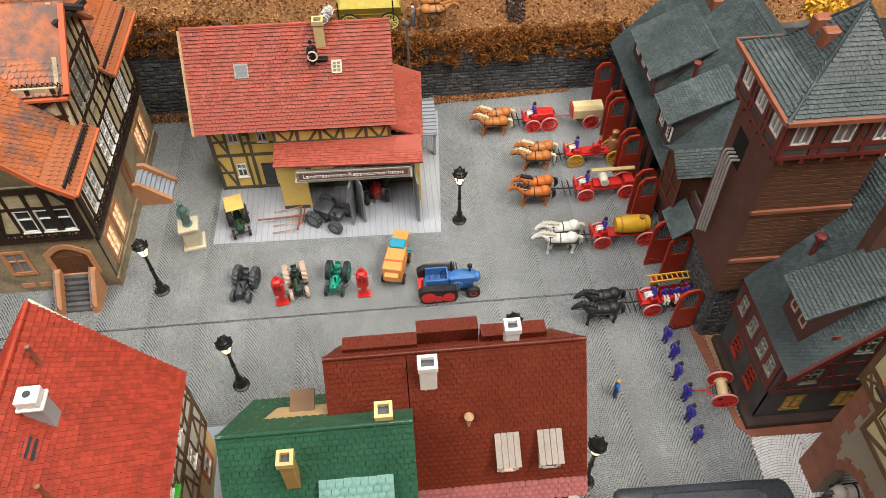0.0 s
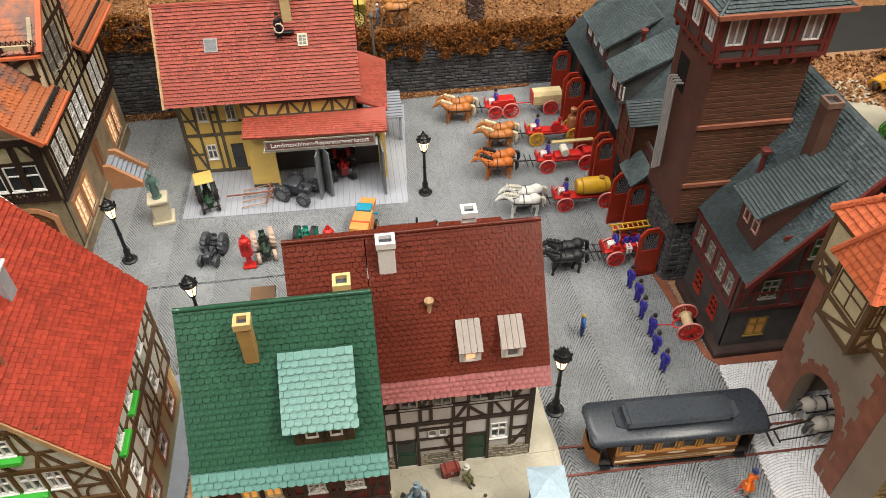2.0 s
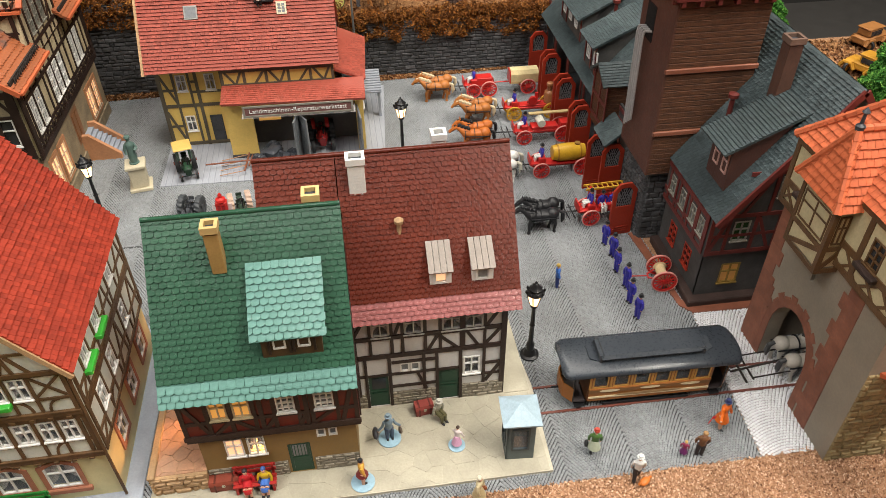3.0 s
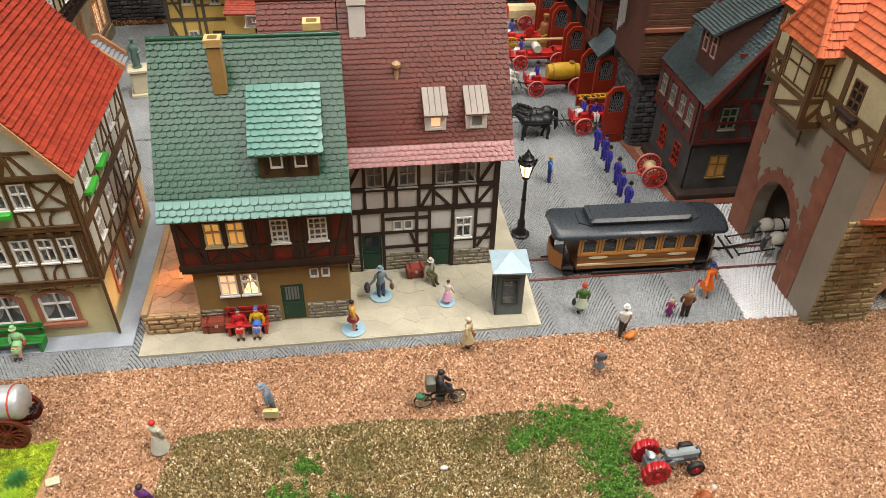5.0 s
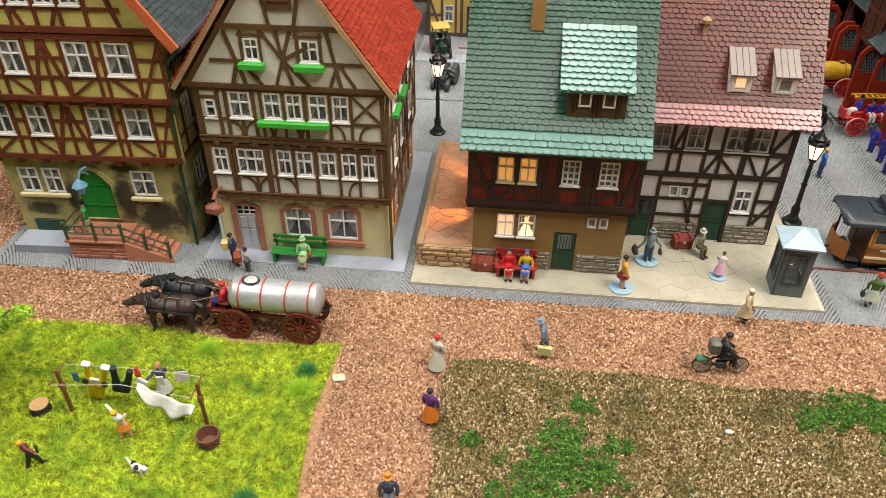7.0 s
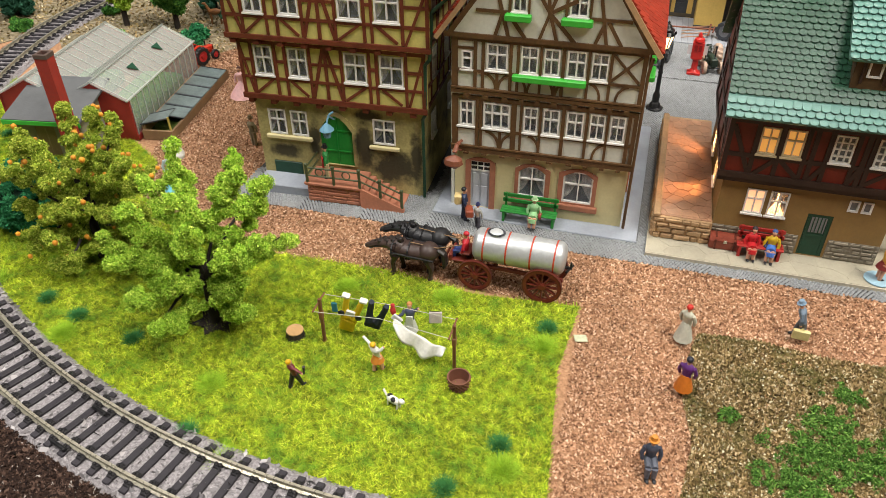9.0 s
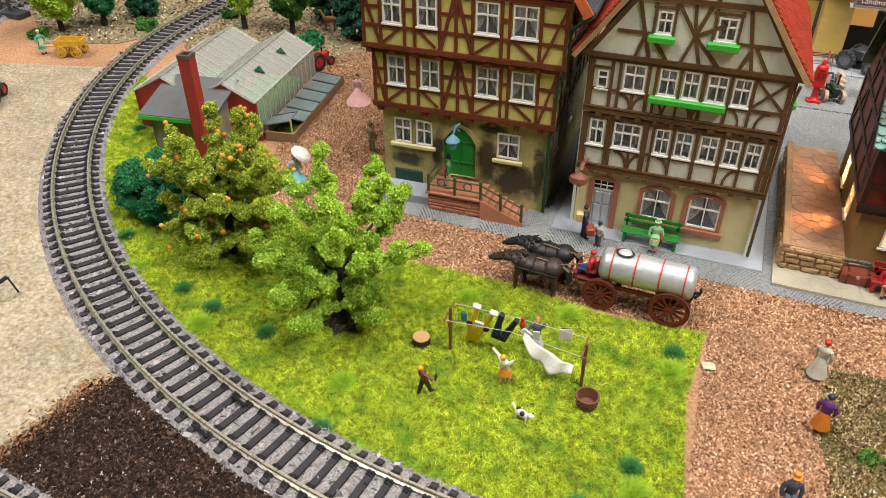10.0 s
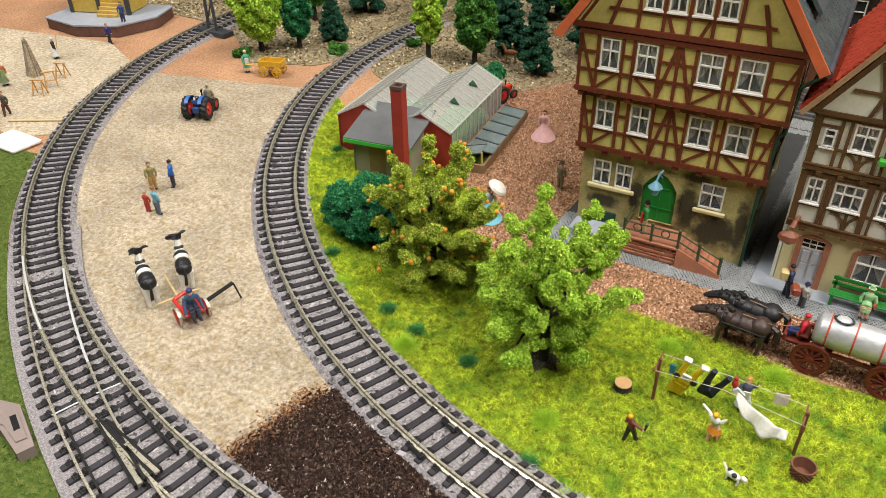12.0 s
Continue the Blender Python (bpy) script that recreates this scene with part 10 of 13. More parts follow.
# statue on its pedestal
single("pedestal", Geo().soft(-0.75, -0.75, 0, 0.75, 0.75, 0.25, 0.04).soft(-0.55, -0.55, 0.25, 0.55, 0.55, 1.75, 0.05).soft(-0.68, -0.68, 1.75, 0.68, 0.68, 2.0, 0.05).lathe([(0.3, 0), (0.3, 0.06), (0.22, 0.08)], 14).turn(Matrix.Identity(4)), paint("pedestal_stone", (0.56, 0.50, 0.36), 0.6, 0.12), "cream stone pedestal of the monument", "pedestal", cm(-4.55, 26.6, 0.05, 0, 0, 10))
VERD = (0.10, 0.17, 0.15)
g = Geo().lathe([(0.34, 0), (0.34, 0.08), (0.24, 0.1), (0.3, 0.5), (0.24, 1.0), (0.3, 1.4), (0.28, 1.55), (0.1, 1.7), (0.09, 1.76)], 12).ball((0, 0, 1.92), (0.15, 0.16, 0.19), 9, 6).tube([(0.26, 0, 1.5), (0.4, -0.2, 1.2), (0.2, -0.35, 1.1)], 0.09, 7).tube([(-0.26, 0, 1.5), (-0.38, -0.05, 1.1), (-0.34, -0.15, 0.8)], 0.09, 7).cyl((0, 0, 2.0), (0, 0, 2.1), 0.22, 0.16, 10)
single("statue", g, dye(VERD), "verdigris bronze statue on the cream pedestal", "statue", cm(-4.55, 26.6, 2.05, 0, 0, 20), smooth=True)

# sweep and smoke on the workshop roof
figurine(4.95, 32.0, 10.3, 30, BLACK, BLACK, "chimney sweep figurine in black on the foot board", BLACK, brim=0.02)
t = Geo()
for k in range(14):
    a0, a1 = 0.4488 * k, 0.4488 * (k + 1)
    t.cyl((0.3 * math.cos(a0), 0.3 * math.sin(a0), 0), (0.3 * math.cos(a1), 0.3 * math.sin(a1), 0), 0.05, n=5)
single("rope_coil", t, dye((0.55, 0.5, 0.4)), "cream coil of sweep's rope", "rope", cm(5.0, 31.75, 11.1, 75, 0, 0))
sv = np.concatenate([leaves(500, (5.75 + 0.12 * k, 33.4 + 0.05 * k, 12.45 + 0.17 * k), 0.28 + 0.02 * k, 0.05, rng, 0.8, 0.1) for k in range(5)])
loose("smoke_wad", sv, paint("wadding", (0.72, 0.70, 0.67), 0.95, 0.05), "white wadding smoke above the workshop chimney", "wadding")

# ---- horse tram ----
def tram():
    t = thing("horse_tram", "brown horse tram with glossy black clerestory roof on street rails", "tram", cm(23.75, 4.25, 0.06, 0, 0, -1.5))
    B, G_ = TRAM_BODY, TRAM_ROOF
    L = 3.05
    for s in (-1, 1):
        w = Wall(t, -L if s < 0 else L, s * 1.05, 0 if s < 0 else 180, 0.55)
        n = 6
        st = 2 * L / n
        holes = [arch(0.12 + k * st, 0.98, (k + 1) * st - 0.12, 1.95, 0.16) for k in range(n)]
        w.plate(rect(0, 0.0, 2 * L, 2.15), holes, B, -0.12, 0, "side_wall", "brown side with arched windows")
        w.block("waist_band", 0, 0.62, 2 * L, 0.86, 0, 0.04, dye((0.22, 0.10, 0.03)))
        w.block("sill_rail", 0, 0.86, 2 * L, 0.96, 0, 0.07, dye((0.45, 0.17, 0.04)))
        w.block("lower_band", 0, 0.22, 2 * L, 0.34, 0, 0.035, TRAM_CREAM, "cream lower band")
        for k in range(3):
            u = L * (2 * k + 1) / 3
            g = Geo()
            c = [(u + 0.5 * math.cos(0.5236 * i), 0.74 + 0.09 * math.sin(0.5236 * i)) for i in range(12)]
            g.extrude([(p, -0.055, q) for p, q in c], (0, 0.02, 0))
            w.put("oval_plate", g, TRAM_CREAM)
        c = [(L + 1.7 * math.cos(0.5236 * i), 0.39 + 0.1 * math.sin(0.5236 * i)) for i in range(12)]
        w.put("name_plate", Geo().extrude([(p, -0.055, q) for p, q in c], (0, 0.02, 0)), dye((0.30, 0.18, 0.08)))
        for k in range(n):
            w.put("pane", Geo().box(0.1 + k * st, 0.05, 0.96, (k + 1) * st - 0.1, 0.07, 1.97), PANE)
            w.put("pillar", Geo().box(k * st - 0.05, -0.05, 0.9, k * st + 0.05, 0.0, 2.15), dye((0.52, 0.26, 0.06)))
            w.put("window_trim", holed(arch(0.12 + k * st, 0.98, (k + 1) * st - 0.12, 1.95, 0.16), [arch(0.19 + k * st, 1.06, (k + 1) * st - 0.19, 1.88, 0.14)], 0, 0.03), dye((0.56, 0.30, 0.07)))
    for s in (-1, 1):
        part("end_wall", Geo().box(s * L - 0.06, -1.0, 0.55, s * L + 0.06, 1.0, 2.7), dye((0.12, 0.05, 0.02)), t)
        dash = Geo()
        c = [(s * (L + 0.15), -1.0), (s * (L + 0.75), -0.95), (s * (L + 1.15), -0.5), (s * (L + 1.2), 0), (s * (L + 1.15), 0.5), (s * (L + 0.75), 0.95), (s * (L + 0.15), 1.0)]
        for p, q in list(zip(c, c[1:]))[1:5]:
            dash.beam((p[0], p[1], 1.0), (q[0], q[1], 1.0), 0.06, 0.95, (0, 0, 1))
        part("dash", dash, B, t, "curved brown end panel")
        part("platform", Geo().extrude([(x, y, 0.5) for x, y in c], (0, 0, 0.1)), dye((0.05, 0.04, 0.04)), t)
        for y in (-0.92, 0.92):
            part("post", Geo().cyl((s * (L + 0.75), y, 0.6), (s * (L + 0.75), y, 2.7), 0.05, n=6), BLACK_IRON, t)
            part("step", Geo().box(min(s * (L + 0.15), s * (L + 0.65)), y - 0.2, 0.28, max(s * (L + 0.15), s * (L + 0.65)), y + 0.2, 0.34), BLACK_IRON, t)
        part("coupling", Geo().cyl((s * (L + 1.2), 0, 0.62), (s * (L + 1.6), 0, 0.62), 0.06), BLACK_IRON, t)
    r = Geo()
    n, hw = 10, 1.32
    prof = [(hw * math.cos(math.pi * i / n), 2.66 + 0.26 * math.sin(math.pi * i / n)) for i in range(n + 1)]
    ends = [(-4.45, 0.62, -0.07), (-4.35, 0.85, -0.03), (-4.1, 0.98, 0), (4.1, 0.98, 0), (4.35, 0.85, -0.03), (4.45, 0.62, -0.07)]
    for x, k, dz in ends:
        r.v += [(x, y * k, z + dz) for y, z in prof] + [(x, y * k, z + dz - 0.1) for y, z in reversed(prof)]
    m = 2 * (n + 1)
    for i in range(len(ends) - 1):
        r.f += [(i * m + j, i * m + (j + 1) % m, (i + 1) * m + (j + 1) % m, (i + 1) * m + j) for j in range(m)]
    r.f += [tuple(range(m)), tuple(range((len(ends) - 1) * m, len(ends) * m))]
    r.m = [0] * len(r.f)
    roof = part("roof", r, G_, t, "glossy black roof", True)
    part("clerestory", Geo().extrude([(-2.5, -0.62, 2.82), (-2.3, -0.66, 3.2), (-2.3, 0.66, 3.2), (-2.5, 0.62, 2.82)], (4.9, 0, 0)).extrude([(-2.55, -0.75, 3.16), (-2.55, 0.75, 3.16), (-2.4, 0.6, 3.3), (-2.4, -0.6, 3.3)], (4.9, 0, 0)), G_, roof)
    for s in (-1, 1):
        part("clerestory_end", Geo().extrude([(s * 2.45, -0.7, 2.82), (s * 2.45, 0.7, 2.82), (s * 2.45, 0.55, 3.26), (s * 2.45, -0.55, 3.26)], (s * 0.16, 0, 0)).extrude([(s * 2.55, -0.62, 2.8), (s * 2.55, 0.62, 2.8), (s * 3.05, 0.4, 2.86), (s * 3.05, -0.4, 2.86)], (0, 0, 0.12)), G_, roof)
    part("under_frame", Geo().soft(-3.0, -0.85, 0.22, 3.0, 0.85, 0.55, 0.05).soft(-2.2, -1.0, 0.08, 2.2, -0.85, 0.26, 0.03).soft(-2.2, 0.85, 0.08, 2.2, 1.0, 0.26, 0.03), BLACK_IRON, t)
    for x in (-1.2, 1.2):
        for y in (-0.7, 0.7):
            part("wheel", Geo().cyl((x, y - 0.08, 0.36), (x, y + 0.08, 0.36), 0.36, n=18), DARK_METAL, t)
    part("floor", Geo().box(-L, -1.0, 0.5, L, 1.0, 0.6), dye((0.08, 0.05, 0.03)), t)
    part("bench", Geo().soft(-L + 0.1, 0.5, 0.6, L - 0.1, 0.95, 1.0, 0.04), dye((0.16, 0.07, 0.03)), t)
    return t


tram()
for y in (3.45, 5.05):
    single("street_rail", Geo().box(18.3, y - 0.06, 0.02, 33, y + 0.06, 0.12), dye((0.16, 0.05, 0.035)), "rusty street rail set into the cobbles", "rail", kind="structure", at=cm(0, 0, 0, 0, 0, -0.5))
for y in (3.7, 4.9):
    toy_horse(32.1, y, 0.06, 0, (0.46, 0.42, 0.36), (0.05, 0.05, 0.05), "dapple grey tram horse in black harness under the gate", legs=(0.5, 0.47, 0.42))
single("tram_pole", Geo().cyl((28.4, 4.0, 0.7), (31.6, 4.3, 0.85), 0.06).cyl((28.9, 3.2, 0.7), (28.9, 5.0, 0.72), 0.06).cyl((29.3, 3.3, 0.75), (29.3, 4.0, 0.75), 0.05).cyl((29.3, 4.3, 0.75), (29.3, 5.0, 0.75), 0.05).cyl((29.3, 3.4, 0.76), (31.4, 3.4, 0.95), 0.04).cyl((29.3, 4.9, 0.76), (31.4, 4.9, 0.95), 0.04), BARK, "brown draught pole between tram and horses", "pole")

# ---- phone booth ----
t = thing("phone_booth", "grey-green kiosk with a pale blue pyramid roof on the platform", "kiosk", cm(16.75, 1.45, 0.24, 0, 0, -4))
BG = dye((0.10, 0.125, 0.125))
for a in range(4):
    w = Wall(t, *((-0.65, -0.65), (0.65, -0.65), (0.65, 0.65), (-0.65, 0.65))[a], a * 90)
    w.plate(rect(0, 0, 1.3, 2.6), [rect(0.3, 0.75, 1.0, 2.15)], BG, -0.1, 0, "panel")
    w.put("frame", holed(rect(0.24, 0.68, 1.06, 2.22), [rect(0.32, 0.78, 0.98, 2.12)], 0, 0.05), dye((0.05, 0.06, 0.06)))
    w.put("pane", Geo().box(0.3, 0.04, 0.75, 1.0, 0.06, 2.15), PANE, "")
part("wall_set", Geo().soft(-0.25, 0.3, 1.1, 0.25, 0.52, 1.8, 0.04), dye((0.3, 0.3, 0.28)), t, "grey wall set inside")
part("floor", Geo().box(-0.6, -0.6, 0, 0.6, 0.6, 0.05), dye((0.15, 0.1, 0.06)), t)
rf = Geo().box(-0.86, -0.86, 2.6, 0.86, 0.86, 2.7)
rf.add([(-0.88, -0.88, 2.7), (0.88, -0.88, 2.7), (0.88, 0.88, 2.7), (-0.88, 0.88, 2.7), (0, 0, 3.3)], [(0, 1, 4), (1, 2, 4), (2, 3, 4), (3, 0, 4)])
part("roof", rf, dye((0.36, 0.47, 0.54)), t, "pale blue pyramid roof")


# ---- benches, chest, cases ----
def bench(x, y, z, a, colour, label, w=1.9):
    t = thing("bench", label, "bench", cm(x, y, z, 0, 0, a), "benches")
    m = dye(colour)
    for k in range(3):
        part("seat_slat", Geo().soft(-w / 2, -0.42 + k * 0.2, 0.5, w / 2, -0.25 + k * 0.2, 0.58, 0.02), m, t)
    for k in range(2):
        part("back_slat", Geo().soft(-w / 2, 0.2 + 0.04 * k, 0.72 + k * 0.26, w / 2, 0.27 + 0.04 * k, 0.92 + k * 0.26, 0.02), m, t)
    for s in (-1, 1):
        part("leg", Geo().box(s * (w / 2 - 0.15) - 0.06, -0.4, 0, s * (w / 2 - 0.15) + 0.06, 0.2, 0.5).box(s * (w / 2 - 0.15) - 0.05, 0.2, 0, s * (w / 2 - 0.15) + 0.05, 0.3, 1.2), m, t)
    return t


bench(-5.4, 1.2, 0.14, 0, (0.02, 0.19, 0.03), "green slatted bench in front of the white house", 2.6)
figurine(-5.15, 1.0, 0.14, 0, (0.28, 0.52, 0.26), (0.28, 0.52, 0.26), "seated woman figurine in a pale green dress on the green bench", (0.35, 0.55, 0.3), 0.8, True, brim=0.04, carry=("bag", (0.3, 0.05, 0.04), 0.8))
bench(4.7, 1.15, 0.24, 0, (0.36, 0.025, 0.02), "red slatted bench in front of the green-roofed house")
figurine(4.35, 1.05, 0.24, 4, (0.48, 0.02, 0.025), (0.48, 0.02, 0.025), "seated woman figurine in a red dress on the red bench", (0.03, 0.025, 0.03), 0.8, True)
figurine(5.15, 1.05, 0.24, -4, (0.58, 0.38, 0.02), (0.06, 0.16, 0.5), "seated woman figurine in yellow jacket and blue skirt", (0.05, 0.1, 0.3), 0.8, True, carry=("bag", (0.02, 0.03, 0.07), -0.6))


def chest(x, y, z, a, colour, label, w=1.2):
    t = thing("trunk", label, "trunk", cm(x, y, z, 0, 0, a))
    part("box", Geo().soft(-w / 2, -0.3, 0, w / 2, 0.3, 0.42, 0.03), dye(colour), t)
    part("lid", Geo().extrude([(-w / 2, -0.31, 0.43), (-w / 2, -0.22, 0.6), (-w / 2, 0.22, 0.6), (-w / 2, 0.31, 0.43)], (w, 0, 0)), dye(shade(colour, 1.15)), t)
    for u in (-w * 0.3, w * 0.3):
        part("strap", Geo().box(u - 0.04, -0.33, 0.0, u + 0.04, -0.29, 0.5).box(u - 0.04, -0.24, 0.58, u + 0.04, 0.24, 0.63), dye(shade(colour, 0.5)), t)
    part("lock", Geo().soft(-0.07, -0.36, 0.34, 0.07, -0.3, 0.5, 0.02), STEEL, t)


chest(3.3, 1.35, 0.24, 0, (0.22, 0.05, 0.03), "red-brown travel trunk beside the red bench", 1.3)
chest(12.65, 4.2, 0.24, 8, (0.24, 0.05, 0.04), "red-brown travel trunk by the house wall", 0.9)
figurine(13.25, 3.75, 0.24, 35, (0.33, 0.32, 0.25), (0.10, 0.09, 0.04), "seated old man figurine in grey coat and pale hat", (0.5, 0.48, 0.42), 0, True, brim=0.06, bend=10)
BASE = (0.30, 0.46, 0.56)
figurine(10.85, 2.8, 0.26, 10, (0.16, 0.22, 0.27), (0.05, 0.07, 0.12), "porter figurine in grey-blue carrying two bags on a blue disc", (0.22, 0.30, 0.36), brim=0.06, arms=((0.6, -0.05, 0.95), (-0.6, -0.05, 0.95)), carry=("bag", (0.10, 0.07, 0.05), 1.4), base=BASE)
single("hand_bag", Geo().ball((0, 0, 0), (0.16, 0.36, 0.2), 9, 6), dye((0.03, 0.03, 0.035)), "black travel bag held by the porter", "bag", cm(10.2, 2.75, 0.85), smooth=True)
figurine(13.95, 1.95, 0.26, 150, (0.60, 0.52, 0.50), (0.62, 0.34, 0.50), "girl figurine in pink dress on a blue disc", (0.05, 0.03, 0.02), 0.9, base=BASE, arms=((0.25, -0.25, 1.2), (-0.45, -0.25, 1.0)), bend=12, h=0.74)
figurine(9.45, 0.6, 0.26, 95, (0.58, 0.31, 0.05), (0.20, 0.03, 0.03), "woman figurine in ochre coat on a blue disc", BLACK, 0.35, base=BASE)

# ---- people on the street (figurines) ----
figurine(1.75, -5.1, 0.03, 150, (0.48, 0.47, 0.38), (0.52, 0.52, 0.44), "woman figurine in cream dress with red headscarf on the gravel", (0.5, 0.03, 0.02), 1.15, apron=(0.6, 0.6, 0.55))
figurine(1.8, -7.9, 0.03, 160, (0.10, 0.025, 0.16), (0.55, 0.16, 0.02), "woman figurine in purple top and orange skirt on the gravel", (0.02, 0.02, 0.03), 0.85)
figurine(6.0, -3.75, 0.03, -95, (0.14, 0.19, 0.25), (0.10, 0.11, 0.12), "bent man figurine in grey-blue coat with a cream suitcase", (0.20, 0.30, 0.40), step=0.22, bend=18, brim=0.05, carry=("case", (0.60, 0.53, 0.24), 1.0))
figurine(14.5, -0.9, 0.05, 60, (0.52, 0.44, 0.27), (0.45, 0.36, 0.2), "man figurine in long cream coat at the street's edge", (0.6, 0.55, 0.42), 0.7, carry=("bag", (0.25, 0.08, 0.03), 0.9))
figurine(20.25, 0.75, 0.06, 165, (0.06, 0.13, 0.03), (0.40, 0.44, 0.33), "woman figurine in green jacket and red hat on the cobbles", (0.4, 0.05, 0.03), 0.6, step=0.15, brim=0.03, carry=("bag", BLACK, 1.0))
figurine(21.75, -0.9, 0.05, 170, (0.66, 0.65, 0.62), (0.03, 0.025, 0.025), "cook figurine in white jacket and cap", (0.7, 0.7, 0.68), step=0.25, brim=0.05)
single("toy_fox_basket", Geo().ball((0, 0, 0.25), (0.24, 0.4, 0.18), 9, 6).tube([(0, -0.3, 0.3), (0, -0.5, 0.45)], 0.08).tube([(0, 0.3, 0.28), (0, 0.55, 0.2)], 0.07).cyl((0, -0.1, 0), (0, -0.1, 0.2), 0.07).cyl((0, 0.2, 0), (0, 0.2, 0.2), 0.07), dye((0.55, 0.16, 0.03)), "orange-brown toy animal on the gravel", "toy animal", cm(22.05, -1.2, 0.04, 0, 0, -60) @ Matrix.Scale(0.8, 4), smooth=True)
figurine(25.1, -0.1, 0.06, 165, (0.16, 0.075, 0.035), (0.03, 0.02, 0.02), "man figurine in brown jacket on the cobbles", (0.35, 0.2, 0.08))
figurine(24.35, 0.0, 0.06, 150, (0.25, 0.03, 0.08), (0.12, 0.02, 0.10), "child figurine in dark pink with blond hair", (0.55, 0.35, 0.1), 0.6, h=0.62)
figurine(26.75, 1.3, 0.06, 25, (0.62, 0.12, 0.01), (0.60, 0.12, 0.01), "tram conductor figurine in orange coat with raised arm", (0.03, 0.04, 0.12), 0.55, step=0.12, arms=((0.42, -0.12, 0.95), (-0.6, -0.3, 1.15)), brim=0.03, h=1.12)
single("signal_flag", Geo().box(0, -0.01, 0, 0.25, 0.01, 0.16).box(0.0, -0.02, -0.3, 0.03, 0.02, 0.17), dye((0.5, 0.03, 0.03)), "small red signal flag held by the conductor", "flag", cm(25.95, 0.95, 1.25, 0, 30, 20))
figurine(19.95, -3.1, 0.03, 175, (0.13, 0.13, 0.145), (0.13, 0.13, 0.14), "woman figurine in long grey coat with orange hair", (0.5, 0.14, 0.03), 0.5, step=0.2, h=0.86)
figurine(21.35, -10.4, 0.03, 120, (0.26, 0.07, 0.02), (0.20, 0.20, 0.22), "bending gardener figurine in rust jacket", (0.5, 0.47, 0.38), bend=62)
t = thing("push_mower", "small black push mower with a silver handle", "mower", cm(21.75, -11.0, 0.03, 0, 0, 20))
for s in (-1, 1):
    spoked_wheel(t, 0, s * 0.32, 0.26, 0.22, BLACK_IRON, 8, 0.08, BLACK_RUBBER)
part("reel", Geo().cyl((0, -0.3, 0.24), (0, 0.3, 0.24), 0.15, n=9).soft(-0.25, -0.22, 0.3, 0.3, 0.22, 0.45, 0.05), DARK_METAL, t)
part("handle", Geo().tube([(-0.1, -0.2, 0.3), (-0.8, -0.16, 0.85), (-0.8, 0.16, 0.85), (-0.1, 0.2, 0.3)], 0.035, 6), SILVER, t, "silver handle")
figurine(0.85, -11.4, 0.03, 10, (0.05, 0.06, 0.09), (0.10, 0.11, 0.14), "seated man figurine in dark suit with an orange hat", (0.5, 0.2, 0.03), 0, True, brim=0.05)
figurine(-8.35, 0.5, 0.1, 100, (0.02, 0.03, 0.07), (0.02, 0.025, 0.05), "postman figurine in dark blue with a parcel on his back", BLACK, carry=("pack", (0.58, 0.45, 0.2), 1), step=0.1)
single("shoulder_bag", Geo().soft(-0.18, -0.3, -0.18, 0.18, 0.3, 0.22, 0.06), dye((0.25, 0.06, 0.03)), "red-brown leather bag of the postman", "bag", cm(-8.0, 0.1, 0.85, 0, 0, 20))
figurine(-7.6, 0.1, 0.06, 150, (0.40, 0.40, 0.38), (0.10, 0.10, 0.12), "boy figurine in light grey with a dark blue cap", (0.03, 0.04, 0.12), h=0.75, brim=0.03)

# motorcycle with rider
t = thing("motorcycle", "small green motorcycle on the gravel street", "motorcycle", cm(12.85, -4.1, 0.03, 0, 0, 4))
for x in (-0.72, 0.72):
    spoked_wheel(t, x, 0, 0.42, 0.36, STEEL, 12, 0.07, BLACK_RUBBER)
part("frame", Geo().tube([(-0.72, 0, 0.42), (-0.1, 0, 0.4), (0.35, 0, 0.75), (0.72, 0, 0.42)], 0.05).tube([(-0.72, 0, 0.42), (-0.3, 0, 0.8), (0.35, 0, 0.8)], 0.045).tube([(0.35, 0, 0.8), (0.42, 0, 1.05), (0.25, 0.22, 1.12)], 0.035).tube([(0.42, 0, 1.05), (0.25, -0.22, 1.12)], 0.035), BLACK_IRON, t)
part("tank", Geo().ball((0.1, 0, 0.82), (0.32, 0.12, 0.13), 10, 6), dye((0.02, 0.10, 0.06)), t, smooth=True)
part("engine", Geo().soft(-0.2, -0.14, 0.3, 0.2, 0.14, 0.62, 0.05), DARK_METAL, t)
part("pannier", Geo().soft(-1.0, -0.14, 0.68, -0.62, 0.14, 0.8, 0.04), dye((0.03, 0.18, 0.09)), t, "green rear carrier")
figurine(12.75, -4.1, 0.45, 94, (0.02, 0.02, 0.022), (0.02, 0.02, 0.022), "motorcyclist figurine in black with a khaki rucksack", (0.02, 0.02, 0.02), 0, True, bend=8, carry=("pack", (0.11, 0.11, 0.09), 1), arms=((0.3, -0.55, 1.1), (-0.3, -0.55, 1.1)), h=1.18)

# tractor at the crop field
tractor(20.9, -8.2, 0.05, 93, (0.22, 0.25, 0.265), (0.42, 0.015, 0.03), "grey vintage tractor with red lugged wheels at the crop field", tyre=dye((0.34, 0.014, 0.018), 0.25), fenders=False, scale=0.76, wide=0.86, seat=(0.36, 0.40, 0.42), nose=0.5, big=0.7, front=BLACK_RUBBER)


